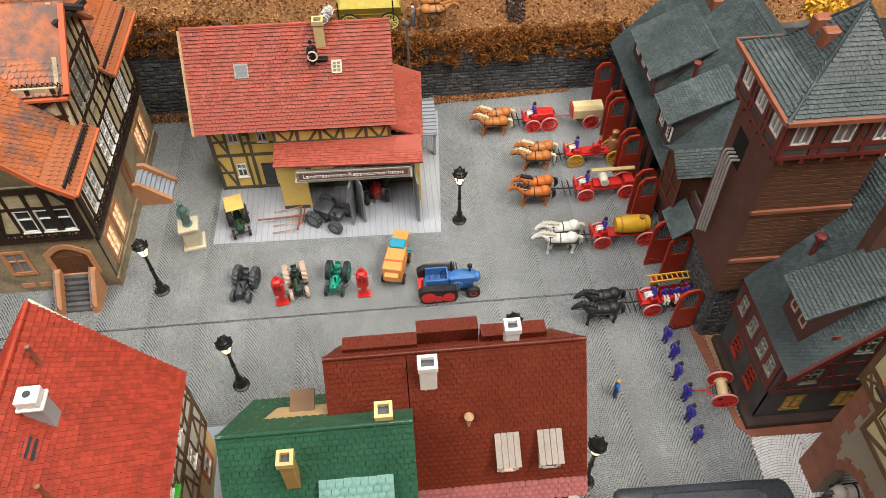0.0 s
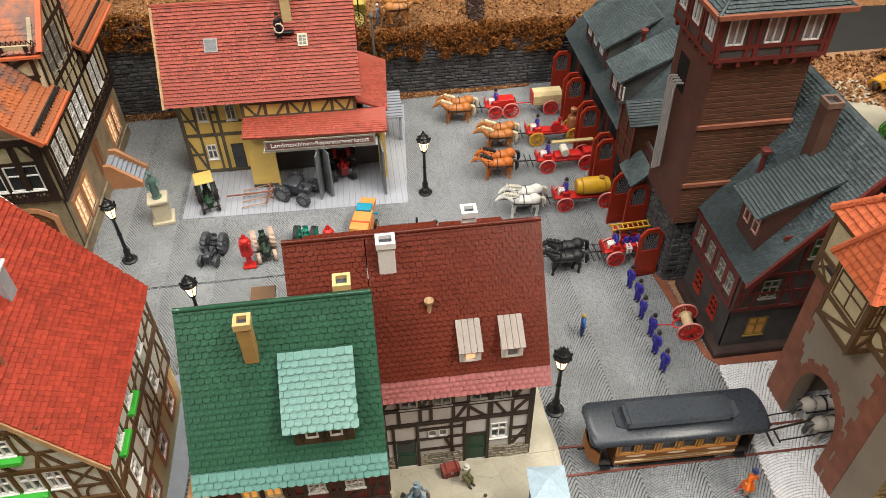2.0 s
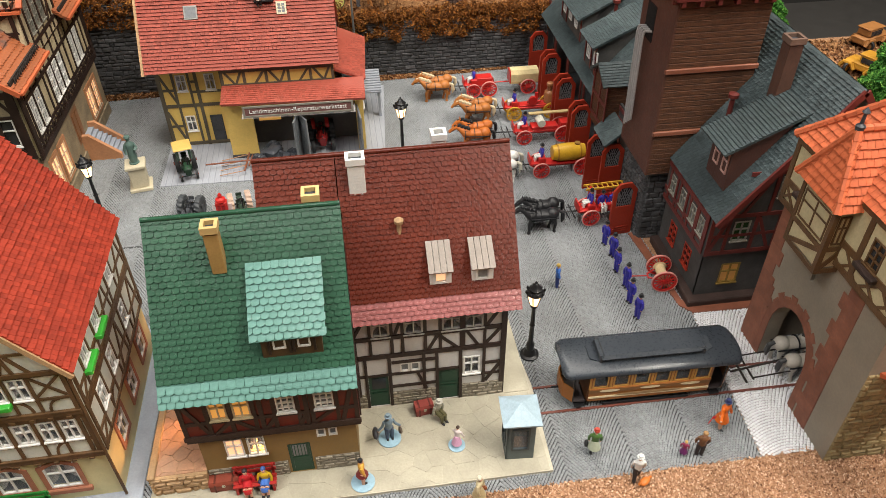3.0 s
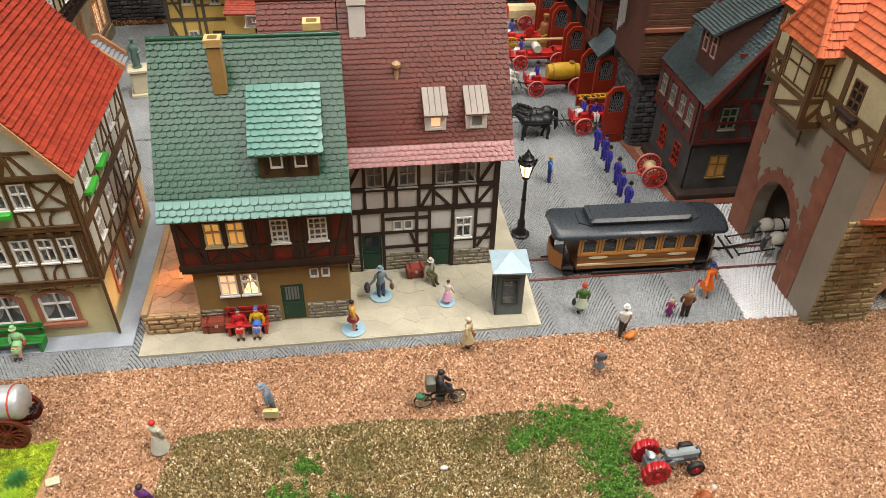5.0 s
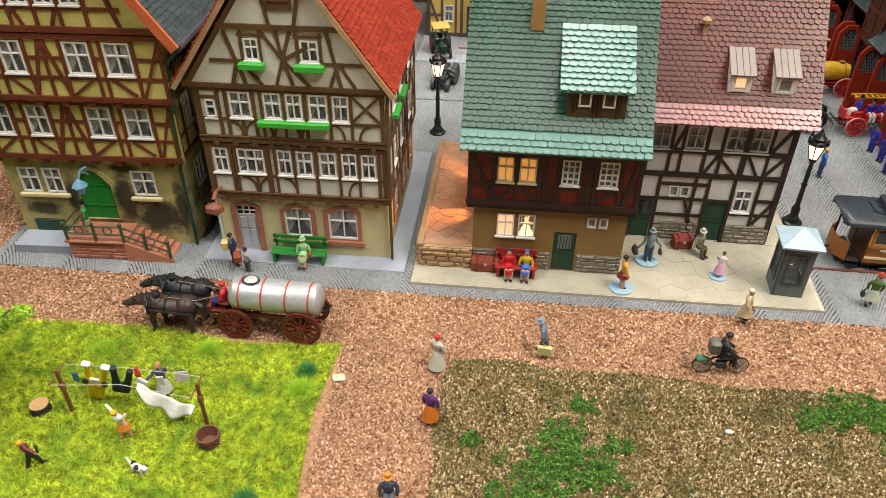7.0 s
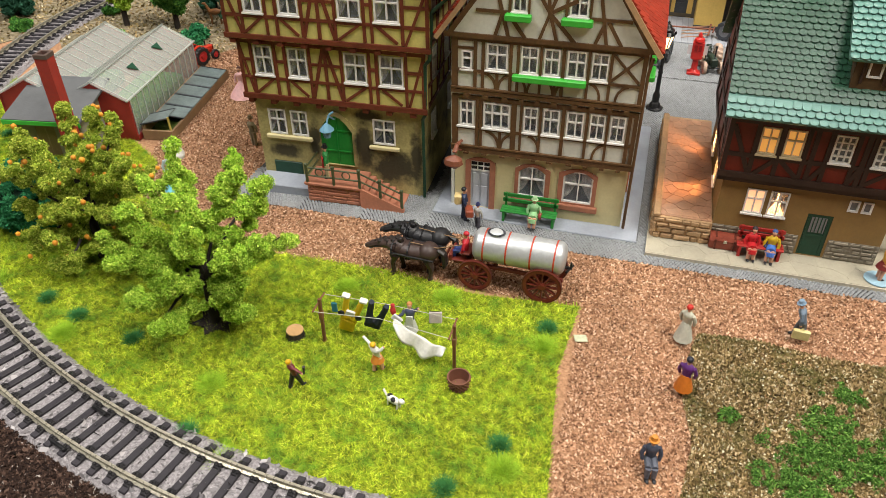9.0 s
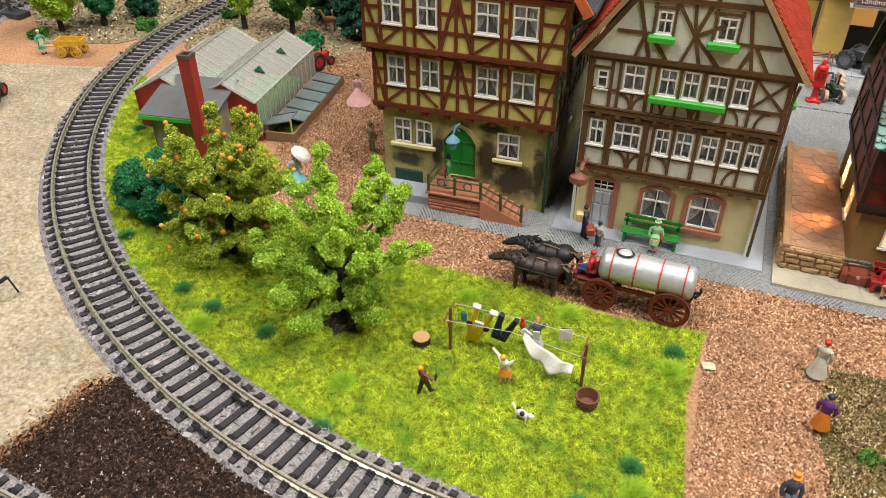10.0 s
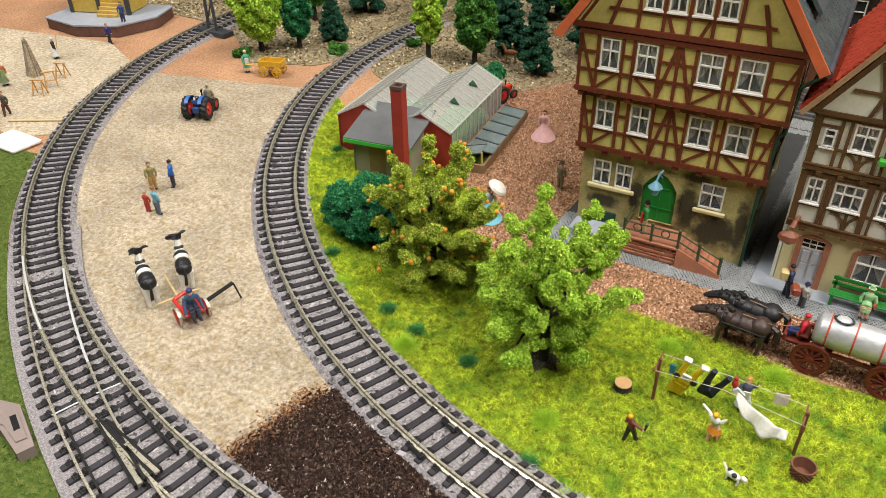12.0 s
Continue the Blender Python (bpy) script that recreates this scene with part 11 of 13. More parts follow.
# ---- tank wagon ----
def tank_wagon():
    t = thing("tank_wagon", "horse-drawn wagon with a silver cylindrical tank and dark red wheels", "tank wagon", cm(-5.05, -3.6, 0.04, 0, 0, -2) @ Matrix.Scale(0.9, 4))
    m = Matrix.Translation((0.1, 0, 2.05)) @ Matrix.Rotation(radians(90), 4, "Y")
    tk = part("tank", Geo().lathe([(0.05, -2.12), (0.55, -2.08), (0.72, -1.95), (0.76, -1.8), (0.76, 1.8), (0.72, 1.95), (0.55, 2.08), (0.05, 2.12)], 24).turn(m), paint("tank_silver", (0.50, 0.52, 0.53), 0.38, 0.12, fine=420, coarse=130, bump=0.2, metal=0.45, dirt=(0.30, 0.31, 0.32), amount=0.6, worn=(0.42, 0.7)), t, "brushed silver tank", True)
    for k in (-1.55, -0.5, 0.6, 1.65):
        part("band", Geo().lathe([(0.765, k - 0.035), (0.785, k - 0.035), (0.785, k + 0.035), (0.765, k + 0.035)], 24).turn(m), dye((0.42, 0.06, 0.03)), tk)
    g = Geo()
    for k in range(14):
        a0, a1 = 0.4488 * k, 0.4488 * (k + 1)
        g.cyl((-1.0 + 0.38 * math.cos(a0), 0.28 * math.sin(a0), 2.83), (-1.0 + 0.38 * math.cos(a1), 0.28 * math.sin(a1), 2.83), 0.05, n=5)
    part("manhole", g, DARK_METAL, tk)
    part("manhole_lid", Geo().lathe([(0.3, 2.76), (0.3, 2.85), (0.24, 2.89), (0.02, 2.9)], 14, (-1.0, 0, 0)), SILVER, tk, "pale manhole lid", True)
    part("tap", Geo().cyl((2.2, 0, 1.6), (2.5, 0, 1.6), 0.07).cyl((2.45, 0, 1.6), (2.45, 0, 1.9), 0.05).cyl((2.3, -0.3, 1.55), (2.5, 0.3, 1.55), 0.06), BLACK_IRON, tk)
    W = dye((0.15, 0.025, 0.016))
    part("frame", Geo().soft(-2.9, -0.42, 1.0, 2.2, -0.28, 1.2, 0.03).soft(-2.9, 0.28, 1.0, 2.2, 0.42, 1.2, 0.03).box(-1.7, -0.42, 1.0, -1.5, 0.42, 1.35).box(1.3, -0.42, 1.0, 1.5, 0.42, 1.35).soft(-3.0, -0.5, 1.15, -2.0, 0.5, 1.25, 0.03), W, t)
    for x, r in ((-1.75, 0.82), (1.35, 0.92)):
        part("axle", Geo().cyl((x, -0.8, r), (x, 0.8, r), 0.08), W, t)
        for y in (-0.78, 0.78):
            spoked_wheel(t, x, y, r, r * 0.92, W, 12, 0.14, dye((0.10, 0.018, 0.012)))
    part("driver_seat", Geo().soft(-2.6, -0.45, 1.55, -2.1, 0.45, 1.65, 0.03).box(-2.5, -0.3, 1.2, -2.3, 0.3, 1.55).soft(-3.1, -0.5, 1.1, -2.95, 0.5, 1.5, 0.03), W, t)
    part("pole", Geo().cyl((-3.0, 0, 0.95), (-6.0, 0.05, 1.05), 0.06).cyl((-3.4, -0.7, 0.95), (-3.4, 0.7, 0.95), 0.06), W, t)
    for s in (-1, 1):
        part("rein", Geo().tube([(-2.5, s * 0.2, 1.95), (-3.6, s * 0.55, 1.75), (-4.9, s * 0.6, 1.85)], 0.025, 5), dye((0.2, 0.12, 0.05)), t)
    return t


tank_wagon()
figurine(-7.2, -3.6, 0.98, -92, (0.42, 0.02, 0.03), (0.02, 0.04, 0.16), "driver figurine in red jacket and blue trousers on the tank wagon", (0.4, 0.02, 0.03), 0, True)
toy_horse(-9.4, -3.9, 0.04, 178, (0.045, 0.028, 0.024), (0.02, 0.015, 0.013), "dark brown draught horse in harness at the tank wagon", head=1.55, bulk=1.18)
toy_horse(-9.2, -2.75, 0.04, 176, (0.018, 0.018, 0.02), (0.012, 0.012, 0.013), "black draught horse in harness at the tank wagon", head=1.45, bulk=1.18)


# ---- washing line on the lawn ----
for x, y in ((-11.4, -8.85), (-6.25, -8.9)):
    t = thing("line_post", "weathered brown washing-line post with a cross arm", "post", cm(x, y, 0.03), "line posts")
    part("post", Geo().soft(-0.06, -0.06, 0, 0.06, 0.06, 2.15, 0.02), dye((0.16, 0.065, 0.035)), t)
    part("cross_arm", Geo().cyl((-0.05, -0.55, 1.95), (-0.05, 0.55, 1.98), 0.035).soft(-0.075, -0.1, 1.2, 0.075, 0.1, 1.55, 0.02), dye((0.20, 0.09, 0.045)), t)
single("washing_line", Geo().tube([(-11.4, -9.35, 1.97), (-9.0, -9.0, 1.9), (-6.25, -9.4, 1.97)], 0.012, 5).tube([(-11.4, -8.35, 1.99), (-9.0, -8.3, 2.02), (-6.25, -8.4, 1.99)], 0.012, 5), dye((0.5, 0.48, 0.42)), "pale washing line between the two posts", "line")


def trousers(x, y, z, colour, label, k, bib=False):
    """Trousers pegged by their feet; bib adds the upper part of overalls with dark buttons."""
    g = Geo()
    for s in (-1, 1):
        g.tube([(s * 0.24, 0, 0.05), (s * 0.2, 0.02, -0.5), (s * 0.13, -0.03, -0.9)], [0.09, 0.10, 0.14], 8)
    g.soft(-0.26, -0.1, -1.2, 0.26, 0.1, -0.8, 0.04)
    if bib:
        g.soft(-0.24, -0.13, -1.62, 0.24, 0.05, -1.0, 0.06)
        g.slot = 1
        for s in (-1, 1):
            g.ball((s * 0.27, -0.12, -0.72), (0.11, 0.06, 0.12), 8, 5)
        g.slot = 2
        for s in (-1, 1):
            g.soft(s * 0.27 - 0.12, -0.09, 0.0, s * 0.27 + 0.12, 0.09, 0.12, 0.03)
        g.soft(-0.14, -0.14, -0.74, 0.14, -0.06, -0.5, 0.02)
    single("hanging_trousers", g, [dye(colour, 0.7), dye(BLACK), dye(WHITE, 0.7)], label, "clothes", cm(x, y, z, 12, 17, 8) @ Matrix.Scale(k, 4), smooth=True)


trousers(-10.2, -8.4, 2.05, (0.74, 0.53, 0.015), "yellow overalls pegged upside down on the washing line", 1.24, True)
trousers(-9.25, -8.4, 2.0, (0.012, 0.018, 0.034), "dark blue trousers hung on the washing line", 1.2)
single("hanging_doll", Geo().ball((0, 0, -0.2), (0.12, 0.09, 0.2), 8, 6).ball((0, 0, 0.06), (0.09, 0.08, 0.09), 8, 5), dye((0.45, 0.03, 0.03), 0.7), "small red garment pegged on the washing line", "clothes", cm(-8.75, -8.3, 1.95), smooth=True)
single("hanging_towel", Geo().soft(-0.2, -0.05, -0.28, 0.2, 0.05, 0.0, 0.03).turn(Matrix.Rotation(radians(35), 4, "Y")), dye((0.6, 0.6, 0.62), 0.8), "small white striped towel on the washing line", "clothes", cm(-8.45, -8.5, 1.7))
single("hanging_sock", Geo().soft(-0.11, -0.05, -0.45, 0.11, 0.05, 0, 0.03), dye((0.03, 0.16, 0.2), 0.8), "small teal cloth hung on the washing line", "clothes", cm(-10.95, -8.6, 1.9))
n, m = 19, 7
g = Geo()
for j in range(m):
    for i in range(n):
        e, d = i / (n - 1), j / (m - 1)
        bulge = math.sin(math.pi * min(1.0, e * 0.96 + 0.04)) ** 0.8
        g.v.append((-0.97 + 1.95 * e + 0.08 * d * bulge, 0.09 * math.sin(e * 15 + d * 2.5) * (0.4 + d) - 0.25 * d, 0.5 - 1.0 * e - 0.1 * math.sin(math.pi * e) - d * 0.72 * bulge + 0.02 * math.sin(e * 22)))
g.f = [(j * n + i, j * n + i + 1, j * n + n + 1 + i, j * n + n + i) for j in range(m - 1) for i in range(n - 1)]
g.m = [0] * len(g.f)
ob = single("bed_sheet", g, dye((0.66, 0.66, 0.62), 0.8), "white bed sheet hanging in folds from the line", "sheet", cm(-7.6, -8.75, 1.3), smooth=True)
md = ob.modifiers.new("thickness", "SOLIDIFY")
md.thickness = 0.0004
single("pillow_case", Geo().soft(-0.24, -0.04, -0.5, 0.24, 0.04, 0.05, 0.03), dye((0.62, 0.56, 0.56), 0.8), "pale pillow case on the washing line", "clothes", cm(-7.15, -8.2, 1.95, 0, 0, 15))
figurine(-8.35, -7.6, 0.05, 10, (0.06, 0.07, 0.12), (0.55, 0.56, 0.55), "washerwoman figurine in blue blouse and white apron", (0.45, 0.2, 0.06), 0.9, arms=((0.42, -0.1, 1.75), (-0.62, -0.25, 1.2)), h=0.92, apron=(0.62, 0.63, 0.62))
figurine(-8.9, -9.75, 0.05, 160, (0.64, 0.64, 0.60), (0.52, 0.19, 0.03), "washerwoman figurine in white blouse and orange skirt with raised arms", (0.62, 0.38, 0.01), 0.4, bend=-14, step=0.15, h=0.88, arms=((0.85, -0.25, 1.62), (-0.42, -0.2, 1.7)))
figurine(-11.45, -11.3, 0.05, 150, (0.14, 0.025, 0.03), (0.02, 0.02, 0.02), "boy figurine in dark red shirt swinging a short bat", (0.62, 0.36, 0.01), step=0.3, bend=-12, h=0.82, arms=((0.5, -0.05, 0.9), (-0.72, -0.12, 1.42)), carry=("bat", (0.03, 0.03, 0.03), -1))
g = Geo().lathe([(0.30, 0), (0.38, 0.05), (0.45, 0.5), (0.5, 0.52), (0.5, 0.6), (0.44, 0.6), (0.36, 0.12), (0.05, 0.1)], 16)
for k in range(5):
    for i in range(16):
        a = 0.3927 * i + (0.2 if k % 2 else 0)
        r = 0.40 + 0.018 * k
        g.ball((r * math.cos(a), r * math.sin(a), 0.1 + k * 0.1), (0.06, 0.06, 0.045), 5, 3)
g.v = [(px * 0.85, py * 0.85, pz * 0.9) for px, py, pz in g.v]
single("wicker_basket", g, dye((0.15, 0.06, 0.035), 0.7), "brown wicker laundry basket on the lawn", "basket", cm(-5.85, -9.75, 0.05), smooth=True)
g = Geo()
g.slot = 0
g.ball((0, 0, 0.34), (0.36, 0.16, 0.17), 10, 6).ball((0.42, 0, 0.5), (0.16, 0.12, 0.12), 8, 5).tube([(-0.34, 0, 0.4), (-0.55, 0.05, 0.6)], 0.05)
for x in (-0.24, 0.24):
    for s in (-1, 1):
        g.cyl((x, s * 0.09, 0), (x + 0.03, s * 0.08, 0.3), 0.05)
g.slot = 1
g.ball((0.05, -0.06, 0.42), (0.14, 0.12, 0.11), 7, 5).ball((-0.22, 0.05, 0.42), (0.12, 0.12, 0.1), 7, 5).ball((0.45, 0.09, 0.56), (0.07, 0.04, 0.08), 6, 4)
single("toy_dog", g, [dye(WHITE), dye(BLACK)], "white toy dog with black patches on the lawn", "toy dog", cm(-7.8, -11.2, 0.06, 0, 0, -20) @ Matrix.Scale(0.85, 4), smooth=True)
t = thing("tree_stump", "small cut tree stump on the lawn", "stump", cm(-12.6, -8.9, 0.0))
part("bark", Geo().lathe([(0.42, 0), (0.36, 0.12), (0.34, 0.36)], 14), BARK, t)
part("cut_face", Geo().lathe([(0.34, 0.36), (0.33, 0.4), (0.05, 0.41)], 14), dye((0.55, 0.34, 0.16)), t, "pale cut face")


# ---- trees ----
def crown_mesh(blobs, per, size, rng, squash=0.9):
    return np.concatenate([leaves(int(per * r * r * 4), c, r, size, rng, squash, 0.35) for c, r in blobs])


def branchy(parent, base, tips, r, mat=BARK):
    for p in tips:
        mid = [base[i] * 0.45 + p[i] * 0.55 + random.uniform(-0.2, 0.2) for i in range(3)]
        part("limb", Geo().tube([base, mid, p], [r, r * 0.6, r * 0.2], 7), mat, parent, smooth=True)


def leafy_tree(x, y, label, spread, height, leaf, size, per, blobs, trunk=0.22, seed=1, foot=True, name="tree", fruit=0, lowest=0.22, rise=0.06):
    r = np.random.default_rng(seed)
    t = thing(name, label, "tree", cm(x, y, 0.02))
    part("trunk", Geo().tube([(0, 0, 0), (0.05, 0.03, height * 0.3), (-0.05, 0, height * 0.62)], [trunk, trunk * 0.75, trunk * 0.4], 9), BARK, t, smooth=True)
    if foot:
        g = Geo()
        c = [((0.55 + 0.45 * (k % 2)) * math.cos(0.524 * k), (0.5 + 0.35 * (k % 2)) * math.sin(0.524 * k)) for k in range(12)]
        g.extrude([(px, py, 0) for px, py in c], (0, 0, 0.12))
        part("root_plate", g, BARK, t, "dark plastic root plate")
    cs = []
    tips = []
    for i in range(blobs):
        a = 2.4 * i + r.uniform(-0.35, 0.35)
        f = (i + 0.5) / blobs
        z = height * (lowest + (0.97 - lowest) * f) - 0.3
        w = spread * math.sin(math.pi * min(1, 0.2 + f * 0.66)) ** 0.6 * r.uniform(0.7, 1.05)
        tip = Vector((w * math.cos(a), w * math.sin(a), z))
        tips.append(tuple(tip))
        low = Vector((0, 0, height * 0.25 + (z - height * 0.25) * 0.35))
        elbow = low.lerp(tip, 0.75) - Vector((0, 0, rise * height))
        for k in range(17):
            e = 0.22 + 0.8 * k / 16
            c = low.lerp(elbow, e).lerp(elbow.lerp(tip, e), e) + Vector(r.normal(0, 0.055 * spread, 3))
            cs.append((tuple(c), spread * r.uniform(0.055, 0.125)))
    branchy(t, (0, 0, height * 0.3), tips[::2], trunk * 0.4)
    ob = strewn("crown", crown_mesh(cs, per, size, r), [(0, 1, 2, 3)], leaf, t)
    if fruit:
        for i in range(fruit):
            (cx, cy, cz), cr = cs[int(r.integers(len(cs)))]
            d = r.normal(0, 0.6, 3) + np.array([cx, cy, 0.8]) / (math.hypot(cx, cy) + 0.4)
            d /= np.linalg.norm(d)
            part("fruit", Geo().ball((cx + d[0] * cr * 1.25, cy + d[1] * cr * 1.25, cz + d[2] * cr * 1.15), float(r.uniform(0.085, 0.12)), 7, 5), FRUIT, t, smooth=True)
    return t


leafy_tree(-16.0, -9.0, "light green leafy model tree on a dark root plate", 3.0, 7.9, LEAF_LIGHT, 0.026, 2500, 24, 0.24, 3, rise=0.1)
leafy_tree(-23.0, -6.5, "olive-green fruit tree full of orange fruit on the lawn", 2.9, 7.3, LEAF_OLIVE, 0.027, 2500, 30, 0.22, 5, False, "fruit_tree", 150, 0.12)
bv = []
for k in range(190):
    d = Vector(rng.normal(0, 1, 3)).normalized()
    bv.append(((d.x * 2.25 + rng.normal(0, 0.1), d.y * 1.85 + rng.normal(0, 0.1), 1.3 + d.z * 1.45), rng.uniform(0.28, 0.48)))
bv = crown_mesh(bv, 900, 0.034, rng)
bv[:, :, 2] = np.maximum(bv[:, :, 2], 0.02)
bush = thing("bush", "round dark green bush on the lawn", "bush", cm(-28.0, -4.5, 0))
strewn("foliage", bv, [(0, 1, 2, 3)], LEAF_DARK, bush)
# The ball is added: a near-black core painting the shade between the leaves.
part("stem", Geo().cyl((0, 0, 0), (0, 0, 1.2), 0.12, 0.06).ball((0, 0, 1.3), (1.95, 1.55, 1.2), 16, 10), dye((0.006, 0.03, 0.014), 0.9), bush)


def tuft(x, y, mat, label, h, w):
    r = np.random.default_rng(int(abs(x * 31 + y * 17)) + 3)
    v = blades(1500, [(w * math.cos(0.7 * k), w * math.sin(0.7 * k)) for k in range(9)], 0, h, 0.7, 0.012, rng=r)
    v[:, 2, 2] *= 1.15 - np.hypot(v[:, 0, 0], v[:, 0, 1]) / w * 0.7
    v[:, 2, 0:2] += v[:, 0, 0:2] * 0.4
    tagged(strewn("grass_tuft", v, [(0, 1, 2)], mat, at=cm(x, y, 0.03)), label, "grass tuft", "grass tufts", "stuff")


for x, y in ((-21.5, -10.2), (-18.55, -10.75), (-23.4, -9.6), (-3.3, -5.9), (-14.1, -14.2), (-5.2, -14.0), (-29.5, -1.6), (-35.5, 2.0), (-31.0, -3.0), (-3.9, -11.9), (-28.4, -7.3)):
    tuft(x, y, TUFT_DARK, "small dark green grass tuft on the lawn", 0.34, 0.27)
for x, y in ((-21.4, -11.2), (-11.8, -5.6), (-12.5, -14.9), (-7.6, -5.2), (-3.3, -6.9), (-3.6, -12.8), (-26.5, -9.2), (-14.5, -12.0), (-4.7, -15.0)):
    tuft(x, y, TUFT_LIGHT, "light green grass tuft on the lawn", 0.34, 0.45)
single("paper_scrap", Geo().soft(-0.25, -0.18, 0, 0.25, 0.18, 0.05, 0.02), dye((0.42, 0.44, 0.30)), "small olive scrap on the gravel", "scrap", cm(-2.0, -6.1, 0.06, 4, 6, 20))
single("white_scrap", Geo().ball((0, 0, 0.08), (0.16, 0.1, 0.09), 7, 5), dye(WHITE), "small white crumb on the crop field", "scrap", cm(12.6, -7.3, 0.1))


# ---- greenhouse and boiler house ----
def greenhouse():
    h = thing("greenhouse", "two-bay plastic greenhouse with dark red end walls", "greenhouse", cm(-27.95, 3.4, 0.02, 0, 0, 8))
    GL = clear("greenhouse_sheet", (0.52, 0.56, 0.52), 0.3, 0.35)
    RW = paint("barn_red", (0.30, 0.03, 0.022), 0.6, 0.18)
    BAR = clear("bar_sheet", (0.52, 0.55, 0.51), 0.45, 0.3)
    L, w, e, rz = 8.5, 3.8, 2.35, 3.35
    for b in range(2):
        x1 = -b * w
        x0 = x1 - w
        for y in (0, L):
            part("end_wall", Geo().extrude([(x0, y, 0), (x1, y, 0), (x1, y, e), (x0 + w / 2, y, rz - 0.05), (x0, y, e)], (0, 0.15, 0)), RW, h, "dark red end wall")
        for a, c in (((x0, e), (x0 + w / 2, rz)), ((x1, e), (x0 + w / 2, rz))):
            rf = part("roof", Geo().extrude([(a[0], -0.15, a[1]), (a[0], L + 0.3, a[1]), (c[0], L + 0.3, c[1]), (c[0], -0.15, c[1])], (0, 0, 0.07)), GL, h, "milky clear roof sheet")
            for k in range(12):
                y = k * L / 11
                part("glazing_bar", Geo().beam((a[0], y, a[1] + 0.09), (c[0], y, c[1] + 0.09), 0.05, 0.04), BAR, rf)
            part("edge_bar", Geo().beam((a[0], -0.15, a[1] + 0.08), (a[0], L + 0.3, a[1] + 0.08), 0.12, 0.07).beam((c[0], -0.15, c[1] + 0.08), (c[0], L + 0.3, c[1] + 0.08), 0.12, 0.07), BAR, rf)
    for y in (2.6, 5.7):
        part("vent_hole", Geo().extrude([(-1.2, y, e + 0.78), (-1.2, y + 0.7, e + 0.78), (-0.75, y + 0.4, e + 0.5)], (0, 0, 0.06)), DARK_GREEN, h, "open roof vent")
    sd = part("side_sheet", Geo().box(-0.05, 0.15, 0.3, 0.0, L, e), GL, h, "milky clear side sheet")
    for k in range(13):
        part("glazing_bar", Geo().box(0.0, 0.1 + k * (L - 0.2) / 12, 0.3, 0.05, 0.18 + k * (L - 0.2) / 12, e), BAR, sd)
    part("foot_beam", Geo().box(-0.1, 0, 0, 0.06, L, 0.32).box(-2 * w - 0.06, 0, 0, -2 * w + 0.1, L, e), RW, h)
    part("plants", Geo().soft(-3.2, 1, 0, -0.5, 7.5, 0.9, 0.2).soft(-7, 1, 0, -4.5, 7.5, 0.9, 0.2), LEAF_MID, h, "green planting inside")
    return h


greenhouse()
t = thing("boiler_house", "small grey boiler house with slate-grey roof and green eaves", "shed", cm(-32.9, 0.4, 0.02, 0, 0, 9))
GW = paint("shed_grey", (0.24, 0.23, 0.17), 0.7, 0.15)
f = Wall(t, 0, 0, 0)
f.plate(rect(0, 0, 3.6, 2.3), [rect(1.0, 0, 2.1, 1.9)], GW)
f.put("door", Geo().box(1.0, 0.02, 0, 2.1, 0.08, 1.9).box(1.52, 0.0, 0, 1.58, 0.03, 1.9), dye((0.20, 0.14, 0.07)), "brown plank door")
part("side_wall", Geo().extrude([(3.45, 0, 0), (3.45, 3.0, 0), (3.45, 3.0, 3.0), (3.45, 0, 2.3)], (0.15, 0, 0)), GW, t)
part("side_wall", Geo().extrude([(0, 0, 0), (0, 3.0, 0), (0, 3.0, 3.0), (0, 0, 2.3)], (0.15, 0, 0)), GW, t)
part("roof", Geo().extrude([(-0.35, -0.5, 2.25), (4.0, -0.5, 2.25), (4.0, 3.2, 3.1), (-0.35, 3.2, 3.1)], (0, 0, 0.12)), paint("felt_grey", (0.10, 0.105, 0.11), 0.8, 0.15), t, "slate-grey felt roof")
part("eave_board", Geo().box(-0.35, -0.55, 2.1, 4.0, -0.47, 2.32).box(-0.37, -0.5, 2.0, -0.32, 3.1, 2.3), LEAF_GREEN, t, "green eave board")
t = thing("boiler_chimney", "tall square red brick chimney of the boiler house", "chimney", cm(-29.15, 0.0, 0.02, 0, 0, 9))
RB = paint("red_brick", (0.32, 0.035, 0.024), 0.65, 0.2)
part("shaft", Geo().extrude([(-0.32, -0.32, 0), (0.32, -0.32, 0), (0.32, 0.32, 0), (-0.32, 0.32, 0)], (0, 0, 6.1)), RB, t)
part("rim", holed(rect(-0.34, -0.34, 0.34, 0.34), [rect(-0.2, -0.2, 0.2, 0.2)], 0, 0.2).turn(Matrix.Translation((0, 0, 6.1)) @ Matrix.Rotation(radians(-90), 4, "X")), dye((0.10, 0.07, 0.06)), t)
t = thing("cold_frames", "row of glazed cold frames with wooden sides", "cold frame", cm(-27.75, 3.6, 0.02, 0, 0, 9))
WD = paint("frame_wood", (0.25, 0.16, 0.085), 0.7, 0.2)
part("box", Geo().box(0, 0, 0, 1.75, 0.15, 0.55).box(0, 8.6, 0, 1.75, 8.75, 0.55).box(1.6, 0.15, 0, 1.75, 8.6, 0.5).box(0, 0.15, 0, 0.12, 8.6, 0.75), WD, t)
part("soil_bed", Geo().box(0.12, 0.15, 0, 1.6, 8.6, 0.25), MOSS, t)
